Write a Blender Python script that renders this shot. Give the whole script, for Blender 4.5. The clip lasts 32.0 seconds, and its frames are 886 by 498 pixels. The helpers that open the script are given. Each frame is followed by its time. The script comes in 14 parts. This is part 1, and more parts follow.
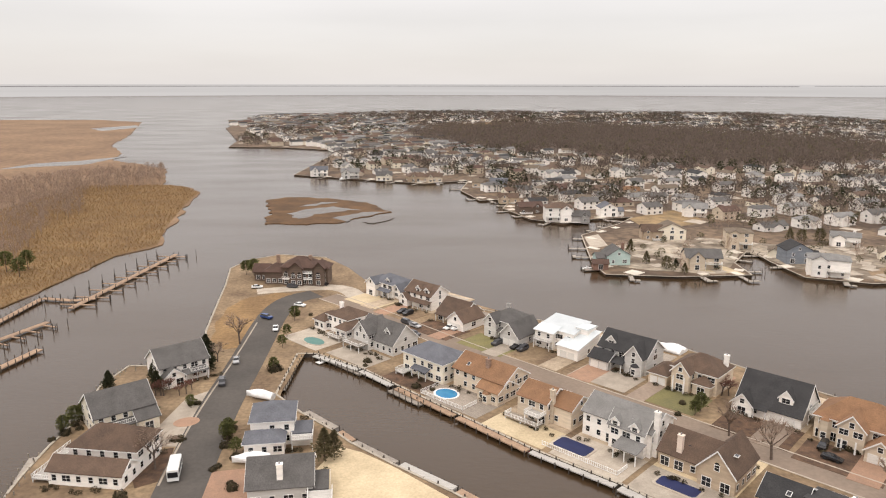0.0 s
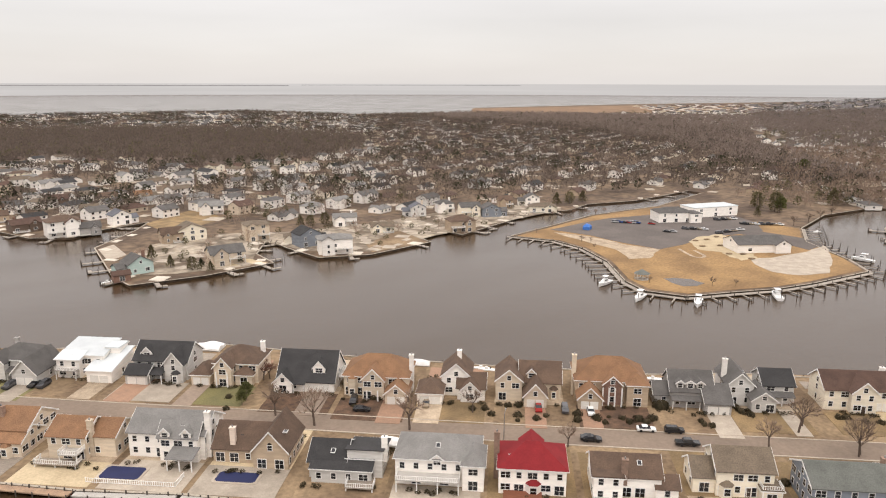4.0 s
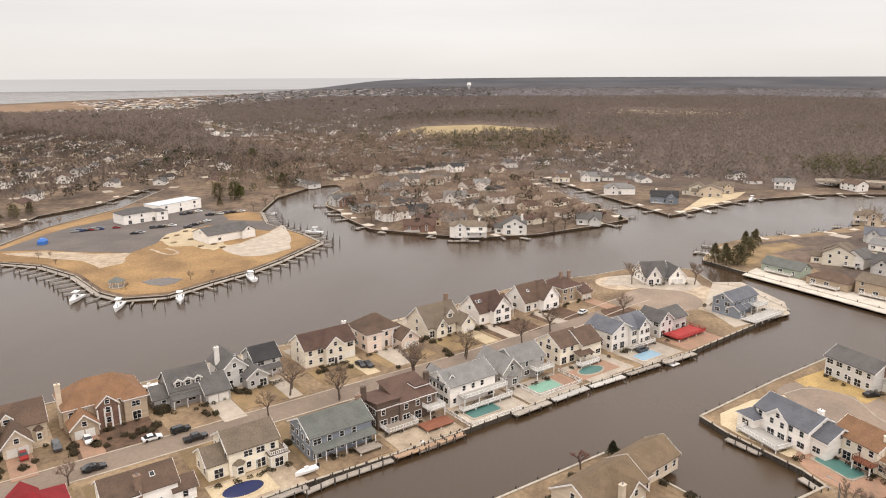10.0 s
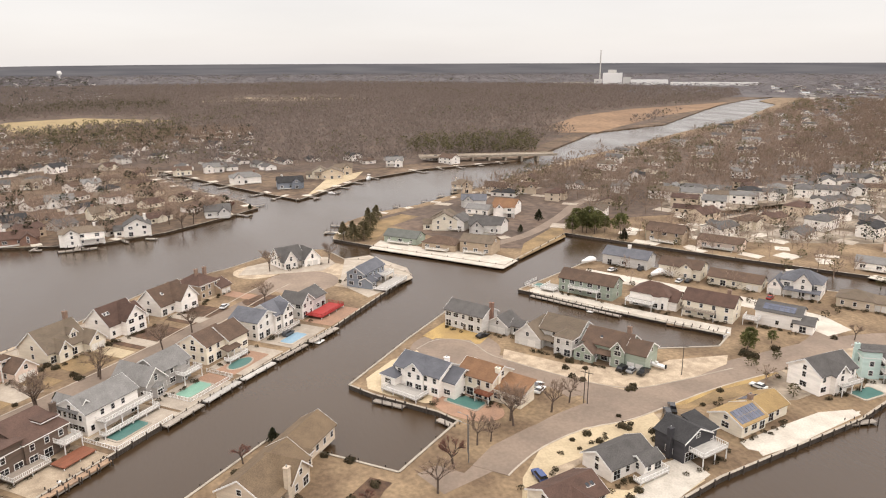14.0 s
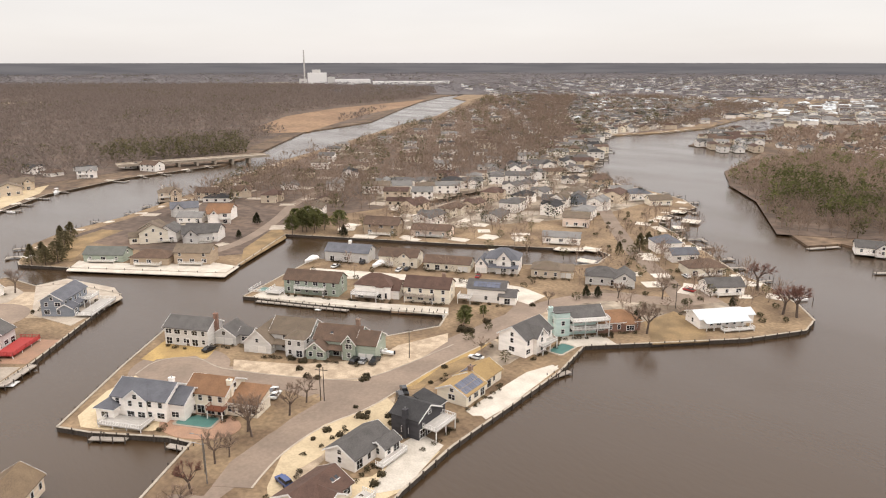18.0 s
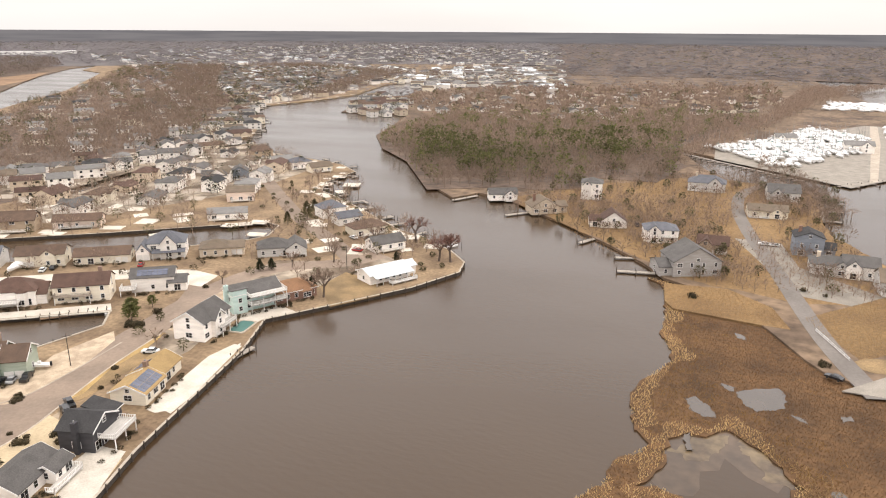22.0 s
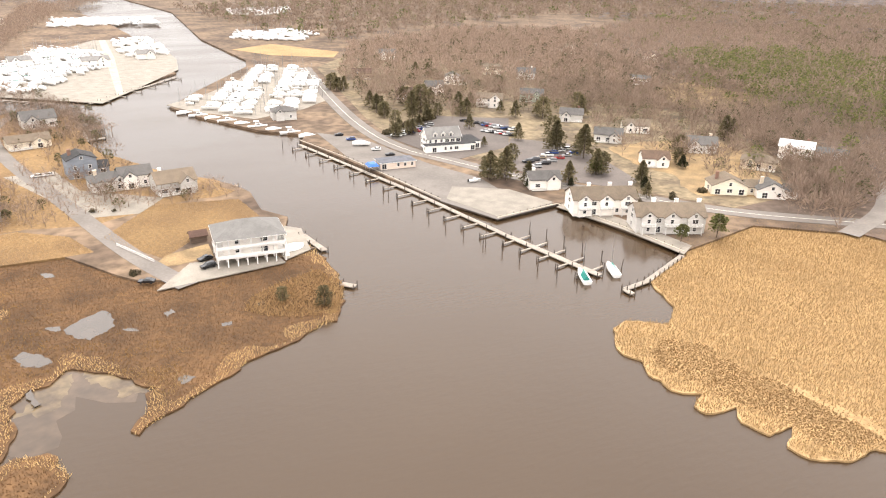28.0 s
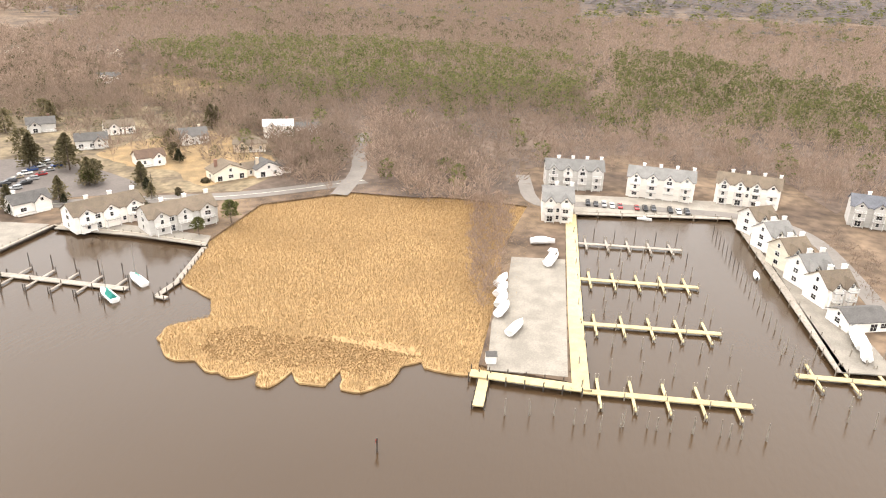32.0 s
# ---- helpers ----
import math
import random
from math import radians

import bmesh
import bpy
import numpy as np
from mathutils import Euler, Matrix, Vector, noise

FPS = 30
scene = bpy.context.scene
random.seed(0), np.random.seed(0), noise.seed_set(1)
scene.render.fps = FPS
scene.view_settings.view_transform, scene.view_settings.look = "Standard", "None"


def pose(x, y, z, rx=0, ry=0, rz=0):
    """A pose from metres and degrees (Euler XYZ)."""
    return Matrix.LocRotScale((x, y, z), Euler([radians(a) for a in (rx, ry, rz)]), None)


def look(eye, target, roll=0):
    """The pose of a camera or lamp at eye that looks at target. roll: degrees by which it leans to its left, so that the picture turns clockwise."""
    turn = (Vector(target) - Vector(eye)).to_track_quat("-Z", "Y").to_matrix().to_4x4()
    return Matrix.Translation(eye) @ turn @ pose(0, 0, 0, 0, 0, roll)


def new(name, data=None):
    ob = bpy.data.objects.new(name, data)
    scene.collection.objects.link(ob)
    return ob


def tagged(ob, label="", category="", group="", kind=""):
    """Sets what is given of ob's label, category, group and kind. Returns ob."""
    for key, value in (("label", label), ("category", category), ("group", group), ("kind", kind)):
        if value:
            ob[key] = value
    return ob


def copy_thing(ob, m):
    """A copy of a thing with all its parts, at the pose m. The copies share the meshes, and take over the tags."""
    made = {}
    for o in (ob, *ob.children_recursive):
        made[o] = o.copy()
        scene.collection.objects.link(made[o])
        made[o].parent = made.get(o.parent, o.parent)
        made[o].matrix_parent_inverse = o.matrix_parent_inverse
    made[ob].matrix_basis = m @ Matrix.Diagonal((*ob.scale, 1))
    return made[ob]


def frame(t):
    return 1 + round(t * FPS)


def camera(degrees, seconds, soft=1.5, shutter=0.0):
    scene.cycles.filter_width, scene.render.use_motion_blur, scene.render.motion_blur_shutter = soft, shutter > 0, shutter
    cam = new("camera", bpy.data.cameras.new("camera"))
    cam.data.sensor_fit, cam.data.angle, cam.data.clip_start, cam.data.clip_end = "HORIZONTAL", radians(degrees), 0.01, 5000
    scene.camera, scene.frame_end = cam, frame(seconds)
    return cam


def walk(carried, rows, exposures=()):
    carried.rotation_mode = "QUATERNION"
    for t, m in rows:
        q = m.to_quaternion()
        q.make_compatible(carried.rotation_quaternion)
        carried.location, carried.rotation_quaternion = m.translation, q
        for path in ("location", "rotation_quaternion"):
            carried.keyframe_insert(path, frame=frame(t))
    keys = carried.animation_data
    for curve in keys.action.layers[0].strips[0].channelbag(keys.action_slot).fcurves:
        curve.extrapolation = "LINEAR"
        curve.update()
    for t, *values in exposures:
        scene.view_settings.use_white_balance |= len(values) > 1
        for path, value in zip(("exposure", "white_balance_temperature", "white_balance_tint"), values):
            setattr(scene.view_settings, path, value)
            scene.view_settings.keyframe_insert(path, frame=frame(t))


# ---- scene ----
cam = camera(63.76, 32.0, soft=1.1)

# seconds, x, y, z, and the turn about x, y, z in degrees
ROWS = [
    (0, -0.00, -0.00, 85.00, 76.81, -0.03, 0.00),
    (0.5, -0.04, -0.27, 85.03, 76.83, -0.06, -4.85),
    (1, -0.10, -0.54, 85.06, 76.84, -0.11, -9.77),
    (1.5, -0.16, -0.80, 85.10, 76.83, -0.15, -14.68),
    (2, -0.25, -1.06, 85.15, 76.83, -0.16, -19.39),
    (2.5, -0.36, -1.30, 85.20, 76.82, -0.11, -24.21),
    (3, -0.48, -1.53, 85.26, 76.79, -0.11, -29.02),
    (3.5, -0.59, -1.71, 85.33, 76.78, -0.12, -33.70),
    (5.5, -1.05, -2.24, 85.64, 76.76, -0.09, -48.95),
    (6, -1.18, -2.33, 85.75, 76.75, -0.02, -52.49),
    (6.5, -1.33, -2.39, 85.87, 76.74, -0.00, -55.91),
    (7, -1.52, -2.44, 86.02, 76.72, 0.04, -59.19),
    (7.5, -1.74, -2.49, 86.18, 76.69, 0.04, -62.82),
    (8, -1.99, -2.55, 86.33, 76.67, 0.03, -66.43),
    (8.5, -2.27, -2.63, 86.46, 76.66, 0.02, -69.92),
    (9, -2.55, -2.72, 86.57, 76.63, 0.04, -73.12),
    (9.5, -2.83, -2.83, 86.67, 76.62, 0.09, -76.33),
    (10, -3.08, -2.93, 86.76, 76.29, 0.19, -79.77),
    (10.5, -3.30, -3.02, 86.83, 75.71, 0.29, -83.10),
    (11, -3.49, -3.07, 86.91, 75.35, 0.32, -86.30),
    (11.5, -3.66, -3.09, 86.98, 75.32, 0.27, -89.45),
    (12, -3.81, -3.07, 87.04, 75.28, 0.23, -93.12),
    (12.5, -3.93, -3.03, 87.08, 75.29, 0.23, -97.01),
    (13, -4.02, -2.95, 87.11, 75.28, 0.27, -100.70),
    (13.5, -4.07, -2.86, 87.14, 75.25, 0.21, -105.16),
    (14, -4.12, -2.77, 87.16, 75.23, 0.18, -109.44),
    (14.5, -4.17, -2.69, 87.18, 75.22, 0.10, -112.70),
    (15, -4.22, -2.65, 87.18, 75.22, 0.15, -115.84),
    (15.5, -4.27, -2.62, 87.18, 75.23, 0.13, -119.16),
    (17.5, -4.46, -2.60, 87.17, 75.18, 0.04, -130.09),
    (18, -4.53, -2.58, 87.18, 75.18, 0.01, -132.21),
    (18.5, -4.62, -2.53, 87.22, 75.15, -0.00, -134.70),
    (19, -4.72, -2.46, 87.28, 75.14, -0.04, -137.15),
    (19.5, -4.84, -2.38, 87.34, 75.15, -0.09, -139.99),
    (20, -4.97, -2.28, 87.42, 75.16, -0.16, -143.54),
    (20.5, -5.12, -2.16, 87.52, 75.17, -0.26, -147.25),
    (21, -5.28, -2.02, 87.62, 75.12, -0.30, -151.51),
    (21.5, -5.44, -1.87, 87.73, 74.25, -0.32, -155.39),
    (22, -5.60, -1.72, 87.85, 72.86, -0.34, -159.11),
    (22.5, -5.74, -1.56, 87.97, 71.53, -0.39, -163.72),
    (23, -5.86, -1.39, 88.08, 70.20, -0.39, -168.00),
    (23.5, -5.94, -1.21, 88.17, 68.88, -0.46, -172.16),
    (24, -5.98, -1.02, 88.25, 67.68, -0.54, -176.31),
    (24.5, -5.98, -0.81, 88.32, 67.08, -0.64, -181.06),
    (25, -5.92, -0.58, 88.40, 67.13, -0.77, -185.92),
    (25.5, -5.80, -0.35, 88.49, 67.17, -0.84, -190.86),
    (27.5, -5.07, 0.56, 88.89, 67.31, -1.11, -210.16),
    (28, -4.83, 0.76, 89.01, 67.34, -1.15, -214.86),
    (28.5, -4.56, 0.92, 89.16, 67.37, -1.25, -219.83),
    (29, -4.27, 1.03, 89.32, 67.41, -1.29, -224.87),
    (29.5, -3.97, 1.09, 89.50, 67.45, -1.48, -229.84),
    (30, -3.66, 1.12, 89.70, 67.47, -1.49, -234.69),
    (30.5, -3.31, 1.14, 89.92, 67.48, -1.59, -239.63),
    (31, -2.95, 1.15, 90.16, 67.50, -1.65, -244.64),
    (31.5, -2.58, 1.15, 90.43, 67.53, -1.74, -249.73),
    (32, -2.20, 1.15, 90.70, 67.58, -1.75, -254.92),
]
EXPOSURES = [(0, -0.03, 6640, 11), (9, 0.02, 6640, 11), (13, 0.08, 6640, 11), (20, 0.06, 6640, 11), (22, 0.27, 6640, 11), (24, 0.81, 6640, 10), (28, 0.94, 6640, 10), (32, 1.0, 6580, 8)]
walk(cam, [(t, pose(x, y, z, rx, ry, rz)) for t, x, y, z, rx, ry, rz in ROWS], EXPOSURES)

# ---------------------------------------------------------------- world and light
world = bpy.data.worlds.new("overcast")
scene.world = world
world.use_nodes = True
_n, _l = world.node_tree.nodes, world.node_tree.links
_n.clear()
_out = _n.new("ShaderNodeOutputWorld")
_sky = _n.new("ShaderNodeTexSky")
_sky.sky_type, _sky.sun_disc = "NISHITA", False
_sky.sun_elevation, _sky.sun_rotation = radians(63), radians(217)
_bg1, _bg2, _add = _n.new("ShaderNodeBackground"), _n.new("ShaderNodeBackground"), _n.new("ShaderNodeAddShader")
_bg1.inputs[1].default_value = 0.02
_tc, _map, _cloud, _ramp = _n.new("ShaderNodeTexCoord"), _n.new("ShaderNodeMapping"), _n.new("ShaderNodeTexNoise"), _n.new("ShaderNodeValToRGB")
_map.inputs["Scale"].default_value = (1.2, 1.2, 7.0)
_cloud.inputs["Scale"].default_value, _cloud.inputs["Detail"].default_value = 1.6, 5
_ramp.color_ramp.elements[0].position, _ramp.color_ramp.elements[0].color = 0.3, (0.736, 0.704, 0.690, 1)
_ramp.color_ramp.elements[1].position, _ramp.color_ramp.elements[1].color = 0.7, (0.825, 0.793, 0.779, 1)
_sep, _up = _n.new("ShaderNodeSeparateXYZ"), _n.new("ShaderNodeMapRange")
_up.inputs["From Min"].default_value, _up.inputs["From Max"].default_value = 0.08, 0.45
_up.inputs["To Min"].default_value, _up.inputs["To Max"].default_value = 0.968, 2.08
_l.new(_tc.outputs["Generated"], _sep.inputs[0])
_l.new(_sep.outputs["Z"], _up.inputs[0])
_l.new(_up.outputs[0], _bg2.inputs[1])
_l.new(_tc.outputs["Generated"], _map.inputs[0])
_l.new(_map.outputs[0], _cloud.inputs["Vector"])
_l.new(_cloud.outputs["Fac"], _ramp.inputs[0])
_l.new(_ramp.outputs[0], _bg2.inputs[0])
_l.new(_sky.outputs[0], _bg1.inputs[0])
_l.new(_bg1.outputs[0], _add.inputs[0])
_l.new(_bg2.outputs[0], _add.inputs[1])
_l.new(_add.outputs[0], _out.inputs[0])

sun_data = bpy.data.lights.new("sun", "SUN")
sun_data.energy, sun_data.angle, sun_data.color = 1.0, radians(22), (1.0, 0.95, 0.88)
sun = new("sun", sun_data)
sun.matrix_world = look((-45, -60, 150), (0, 0, 0))


# ---------------------------------------------------------------- materials
MATS = {}


def mat(name, a, b=None, scale=0.6, rough=0.8, metal=0.0, bump=0.0, bscale=4.0, vary=0.12, stretch=None, fine=0.25, fscale=None, spec=0.3):
    """A surface with two colours mixed by broad noise, a finer grain, a change from piece to piece, and relief."""
    if name in MATS:
        return MATS[name]
    b = b or tuple(v * 0.8 for v in a)
    m = bpy.data.materials.new(name)
    m.use_nodes = True
    n, l = m.node_tree.nodes, m.node_tree.links
    p = n["Principled BSDF"]
    p.inputs["Roughness"].default_value, p.inputs["Metallic"].default_value = rough, metal
    p.inputs["Specular IOR Level"].default_value = spec
    tc = n.new("ShaderNodeTexCoord")
    src = tc.outputs["Object"]
    if stretch:
        mp = n.new("ShaderNodeMapping")
        mp.inputs["Scale"].default_value = stretch
        l.new(src, mp.inputs[0])
        src = mp.outputs[0]
    n1, n2 = n.new("ShaderNodeTexNoise"), n.new("ShaderNodeTexNoise")
    n1.inputs["Scale"].default_value, n1.inputs["Detail"].default_value = scale, 4
    n2.inputs["Scale"].default_value, n2.inputs["Detail"].default_value = fscale or scale * 9, 3
    l.new(src, n1.inputs["Vector"])
    l.new(src, n2.inputs["Vector"])
    r = n.new("ShaderNodeValToRGB")
    r.color_ramp.elements[0].position, r.color_ramp.elements[0].color = 0.36, (*a, 1)
    r.color_ramp.elements[1].position, r.color_ramp.elements[1].color = 0.64, (*b, 1)
    l.new(n1.outputs["Fac"], r.inputs[0])
    grain = n.new("ShaderNodeMapRange")
    grain.inputs["From Min"].default_value, grain.inputs["From Max"].default_value = 0.3, 0.7
    grain.inputs["To Min"].default_value, grain.inputs["To Max"].default_value = 1 - fine, 1 + fine
    l.new(n2.outputs["Fac"], grain.inputs[0])
    info = n.new("ShaderNodeObjectInfo")
    piece = n.new("ShaderNodeMapRange")
    piece.inputs["To Min"].default_value, piece.inputs["To Max"].default_value = 1 - vary, 1 + vary
    l.new(info.outputs["Random"], piece.inputs[0])
    mul = n.new("ShaderNodeMath")
    mul.operation = "MULTIPLY"
    l.new(grain.outputs[0], mul.inputs[0])
    l.new(piece.outputs[0], mul.inputs[1])
    mix = n.new("ShaderNodeVectorMath")
    mix.operation = "SCALE"
    l.new(r.outputs[0], mix.inputs[0])
    l.new(mul.outputs[0], mix.inputs["Scale"])
    l.new(mix.outputs[0], p.inputs["Base Color"])
    if bump:
        n3, bp = n.new("ShaderNodeTexNoise"), n.new("ShaderNodeBump")
        n3.inputs["Scale"].default_value, n3.inputs["Detail"].default_value = bscale, 4
        bp.inputs["Strength"].default_value, bp.inputs["Distance"].default_value = bump, 0.3
        l.new(src, n3.inputs["Vector"])
        l.new(n3.outputs["Fac"], bp.inputs["Height"])
        l.new(bp.outputs[0], p.inputs["Normal"])
    MATS[name] = m
    return m


def leafy(name, a, b, vary=0.2, rough=0.9):
    """Foliage and twigs: colour changes from island to island of the mesh."""
    if name in MATS:
        return MATS[name]
    m = bpy.data.materials.new(name)
    m.use_nodes = True
    n, l = m.node_tree.nodes, m.node_tree.links
    p = n["Principled BSDF"]
    p.inputs["Roughness"].default_value, p.inputs["Specular IOR Level"].default_value = rough, 0.15
    geo, r, info, pr, sc = n.new("ShaderNodeNewGeometry"), n.new("ShaderNodeValToRGB"), n.new("ShaderNodeObjectInfo"), n.new("ShaderNodeMapRange"), n.new("ShaderNodeVectorMath")
    r.color_ramp.elements[0].color, r.color_ramp.elements[1].color = (*a, 1), (*b, 1)
    pr.inputs["To Min"].default_value, pr.inputs["To Max"].default_value = 1 - vary, 1 + vary
    sc.operation = "SCALE"
    l.new(geo.outputs["Random Per Island"], r.inputs[0])
    l.new(info.outputs["Random"], pr.inputs[0])
    l.new(r.outputs[0], sc.inputs[0])
    l.new(pr.outputs[0], sc.inputs["Scale"])
    l.new(sc.outputs[0], p.inputs["Base Color"])
    thin, mix = n.new("ShaderNodeBsdfTranslucent"), n.new("ShaderNodeMixShader")
    mix.inputs[0].default_value = 0.5
    l.new(sc.outputs[0], thin.inputs["Color"])
    l.new(p.outputs[0], mix.inputs[1])
    l.new(thin.outputs[0], mix.inputs[2])
    l.new(mix.outputs[0], n["Material Output"].inputs["Surface"])
    MATS[name] = m
    return m


WALLS = {
    "white": mat("white_siding", (0.896, 0.846, 0.784), (0.784, 0.739, 0.683), 0.25, 0.6, fine=0.05, stretch=(1, 1, 6)),
    "cream": mat("cream_siding", (0.806, 0.732, 0.598), (0.700, 0.632, 0.515), 0.25, 0.65, fine=0.05, stretch=(1, 1, 6)),
    "beige": mat("beige_siding", (0.644, 0.540, 0.414), (0.540, 0.448, 0.345), 0.25, 0.7, fine=0.06, stretch=(1, 1, 6)),
    "tan": mat("tan_siding", (0.460, 0.356, 0.253), (0.368, 0.287, 0.207), 0.25, 0.7, fine=0.06, stretch=(1, 1, 6)),
    "grey": mat("grey_siding", (0.396, 0.374, 0.352), (0.319, 0.297, 0.275), 0.25, 0.7, fine=0.06, stretch=(1, 1, 6)),
    "lightgrey": mat("light_grey_siding", (0.621, 0.598, 0.564), (0.529, 0.506, 0.471), 0.25, 0.7, fine=0.05, stretch=(1, 1, 6)),
    "bluegrey": mat("blue_grey_siding", (0.240, 0.260, 0.290), (0.180, 0.200, 0.230), 0.25, 0.7, fine=0.06, stretch=(1, 1, 6)),
    "brown": mat("brown_cedar_siding", (0.150, 0.105, 0.080), (0.110, 0.080, 0.060), 0.3, 0.75, fine=0.1, stretch=(1, 1, 6)),
    "dark": mat("charcoal_siding", (0.060, 0.058, 0.062), (0.045, 0.043, 0.047), 0.3, 0.7, fine=0.08, stretch=(1, 1, 6)),
    "green": mat("sage_green_siding", (0.340, 0.380, 0.310), (0.280, 0.320, 0.260), 0.25, 0.7, fine=0.05, stretch=(1, 1, 6)),
    "mint": mat("mint_siding", (0.520, 0.640, 0.600), (0.440, 0.560, 0.520), 0.25, 0.7, fine=0.05, stretch=(1, 1, 6)),
    "pink": mat("pale_pink_siding", (0.762, 0.627, 0.526), (0.672, 0.549, 0.459), 0.25, 0.7, fine=0.05, stretch=(1, 1, 6)),
    "brick": mat("red_brown_brick", (0.260, 0.150, 0.110), (0.200, 0.120, 0.090), 0.4, 0.85, fine=0.2, fscale=3),
}
ROOFS = {
    "brown": mat("brown_shingle", (0.122, 0.080, 0.056), (0.090, 0.060, 0.044), 0.35, 0.9, bump=0.25, bscale=5, fine=0.22, fscale=4),
    "umber": mat("umber_shingle", (0.104, 0.062, 0.047), (0.078, 0.047, 0.036), 0.35, 0.9, bump=0.25, bscale=5, fine=0.22, fscale=4),
    "orange": mat("orange_brown_shingle", (0.244, 0.133, 0.072), (0.197, 0.108, 0.060), 0.35, 0.9, bump=0.25, bscale=5, fine=0.22, fscale=4),
    "tan": mat("tan_shingle", (0.168, 0.130, 0.094), (0.134, 0.105, 0.077), 0.35, 0.9, bump=0.25, bscale=5, fine=0.22, fscale=4),
    "straw": mat("straw_yellow_shingle", (0.345, 0.235, 0.105), (0.285, 0.192, 0.088), 0.35, 0.9, bump=0.25, bscale=5, fine=0.2, fscale=4),
    "oak": mat("brown_tan_shingle", (0.172, 0.122, 0.076), (0.136, 0.097, 0.062), 0.35, 0.9, bump=0.25, bscale=5, fine=0.2, fscale=4),
    "dark": mat("charcoal_shingle", (0.046, 0.044, 0.044), (0.035, 0.034, 0.034), 0.35, 0.9, bump=0.25, bscale=5, fine=0.25, fscale=4),
    "grey": mat("grey_shingle", (0.113, 0.105, 0.099), (0.088, 0.082, 0.077), 0.35, 0.9, bump=0.25, bscale=5, fine=0.22, fscale=4),
    "lightgrey": mat("pale_grey_shingle", (0.206, 0.197, 0.186), (0.168, 0.161, 0.151), 0.35, 0.9, bump=0.25, bscale=5, fine=0.18, fscale=4),
    "slate": mat("blue_slate_shingle", (0.128, 0.130, 0.144), (0.100, 0.102, 0.114), 0.35, 0.85, bump=0.25, bscale=5, fine=0.2, fscale=4),
    "green": mat("grey_green_shingle", (0.146, 0.150, 0.134), (0.118, 0.122, 0.108), 0.35, 0.9, bump=0.25, bscale=5, fine=0.2, fscale=4),
    "red": mat("red_metal_roof", (0.20, 0.016, 0.019), (0.165, 0.013, 0.016), 0.3, 0.75, fine=0.08, spec=0.2),
    "white": mat("white_metal_roof", (0.57, 0.60, 0.605), (0.50, 0.53, 0.54), 0.3, 0.5, fine=0.04, spec=0.4),
}
TRIM = mat("white_trim", (0.80, 0.78, 0.75), (0.74, 0.72, 0.69), 0.8, 0.5, fine=0.04, vary=0.04)
GLASS = mat("dark_window_glass", (0.012, 0.013, 0.016), (0.026, 0.027, 0.030), 0.5, 0.12, fine=0.2, vary=0.4, spec=0.6)
DOOR = mat("painted_garage_door", (0.74, 0.71, 0.66), (0.68, 0.65, 0.60), 0.5, 0.55, fine=0.06, vary=0.08)
FRONTDOOR = mat("dark_front_door", (0.10, 0.07, 0.05), (0.07, 0.05, 0.04), 0.8, 0.5, vary=0.4)
BRICKM = mat("chimney_brick", (0.30, 0.20, 0.15), (0.23, 0.16, 0.12), 1.5, 0.9, fine=0.2, bump=0.3)
METAL = mat("grey_metal", (0.35, 0.35, 0.35), (0.28, 0.28, 0.28), 1.0, 0.4, metal=0.8)
DECK = mat("weathered_deck_boards", (0.33, 0.28, 0.23), (0.25, 0.21, 0.17), 0.5, 0.85, fine=0.2, bump=0.2, stretch=(1, 8, 1))
DECKPALE = mat("pale_grey_deck_boards", (0.50, 0.47, 0.43), (0.40, 0.375, 0.34), 0.5, 0.8, fine=0.15, bump=0.2, stretch=(1, 8, 1))
DECKRED = mat("red_stained_deck", (0.24, 0.09, 0.05), (0.18, 0.07, 0.04), 0.5, 0.8, fine=0.2, bump=0.2, stretch=(1, 8, 1))
DECKBRIGHT = mat("bright_red_painted_deck", (0.42, 0.045, 0.04), (0.34, 0.04, 0.035), 0.5, 0.7, fine=0.15)
PILE = mat("weathered_piling", (0.085, 0.068, 0.055), (0.055, 0.045, 0.038), 1.2, 0.9, fine=0.3)
PILEPALE = mat("pale_piling", (0.30, 0.26, 0.21), (0.22, 0.19, 0.155), 1.2, 0.9, fine=0.3)
DOCKWOOD = mat("dock_planks", (0.34, 0.30, 0.255), (0.26, 0.225, 0.19), 0.7, 0.9, fine=0.25, bump=0.25)
DOCKYELLOW = mat("yellow_pine_dock_planks", (0.50, 0.405, 0.225), (0.41, 0.33, 0.185), 0.5, 0.85, fine=0.15, bump=0.2)
DOCKRUST = mat("reddish_dock_planks", (0.37, 0.25, 0.165), (0.28, 0.19, 0.13), 0.6, 0.85, fine=0.2, bump=0.2)
BULK = mat("tarred_bulkhead_boards", (0.075, 0.060, 0.048), (0.045, 0.037, 0.031), 0.9, 0.9, fine=0.3, bump=0.4, stretch=(3, 3, 0.4))
CAP = mat("bleached_cap_timber", (0.40, 0.35, 0.28), (0.31, 0.27, 0.22), 0.8, 0.85, fine=0.2)
ASPHALTGREY = mat("sun_bleached_asphalt", (0.205, 0.182, 0.162), (0.165, 0.146, 0.130), 0.08, 0.92, fine=0.1, fscale=1.2)
GRASSY = mat("brown_shore_grass", (0.235, 0.182, 0.112), (0.120, 0.090, 0.060), 0.06, 0.95, fine=0.35, fscale=0.4)
LOTGREY = mat("grey_crushed_stone", (0.285, 0.255, 0.215), (0.22, 0.196, 0.165), 0.2, 0.9, fine=0.15, fscale=3)
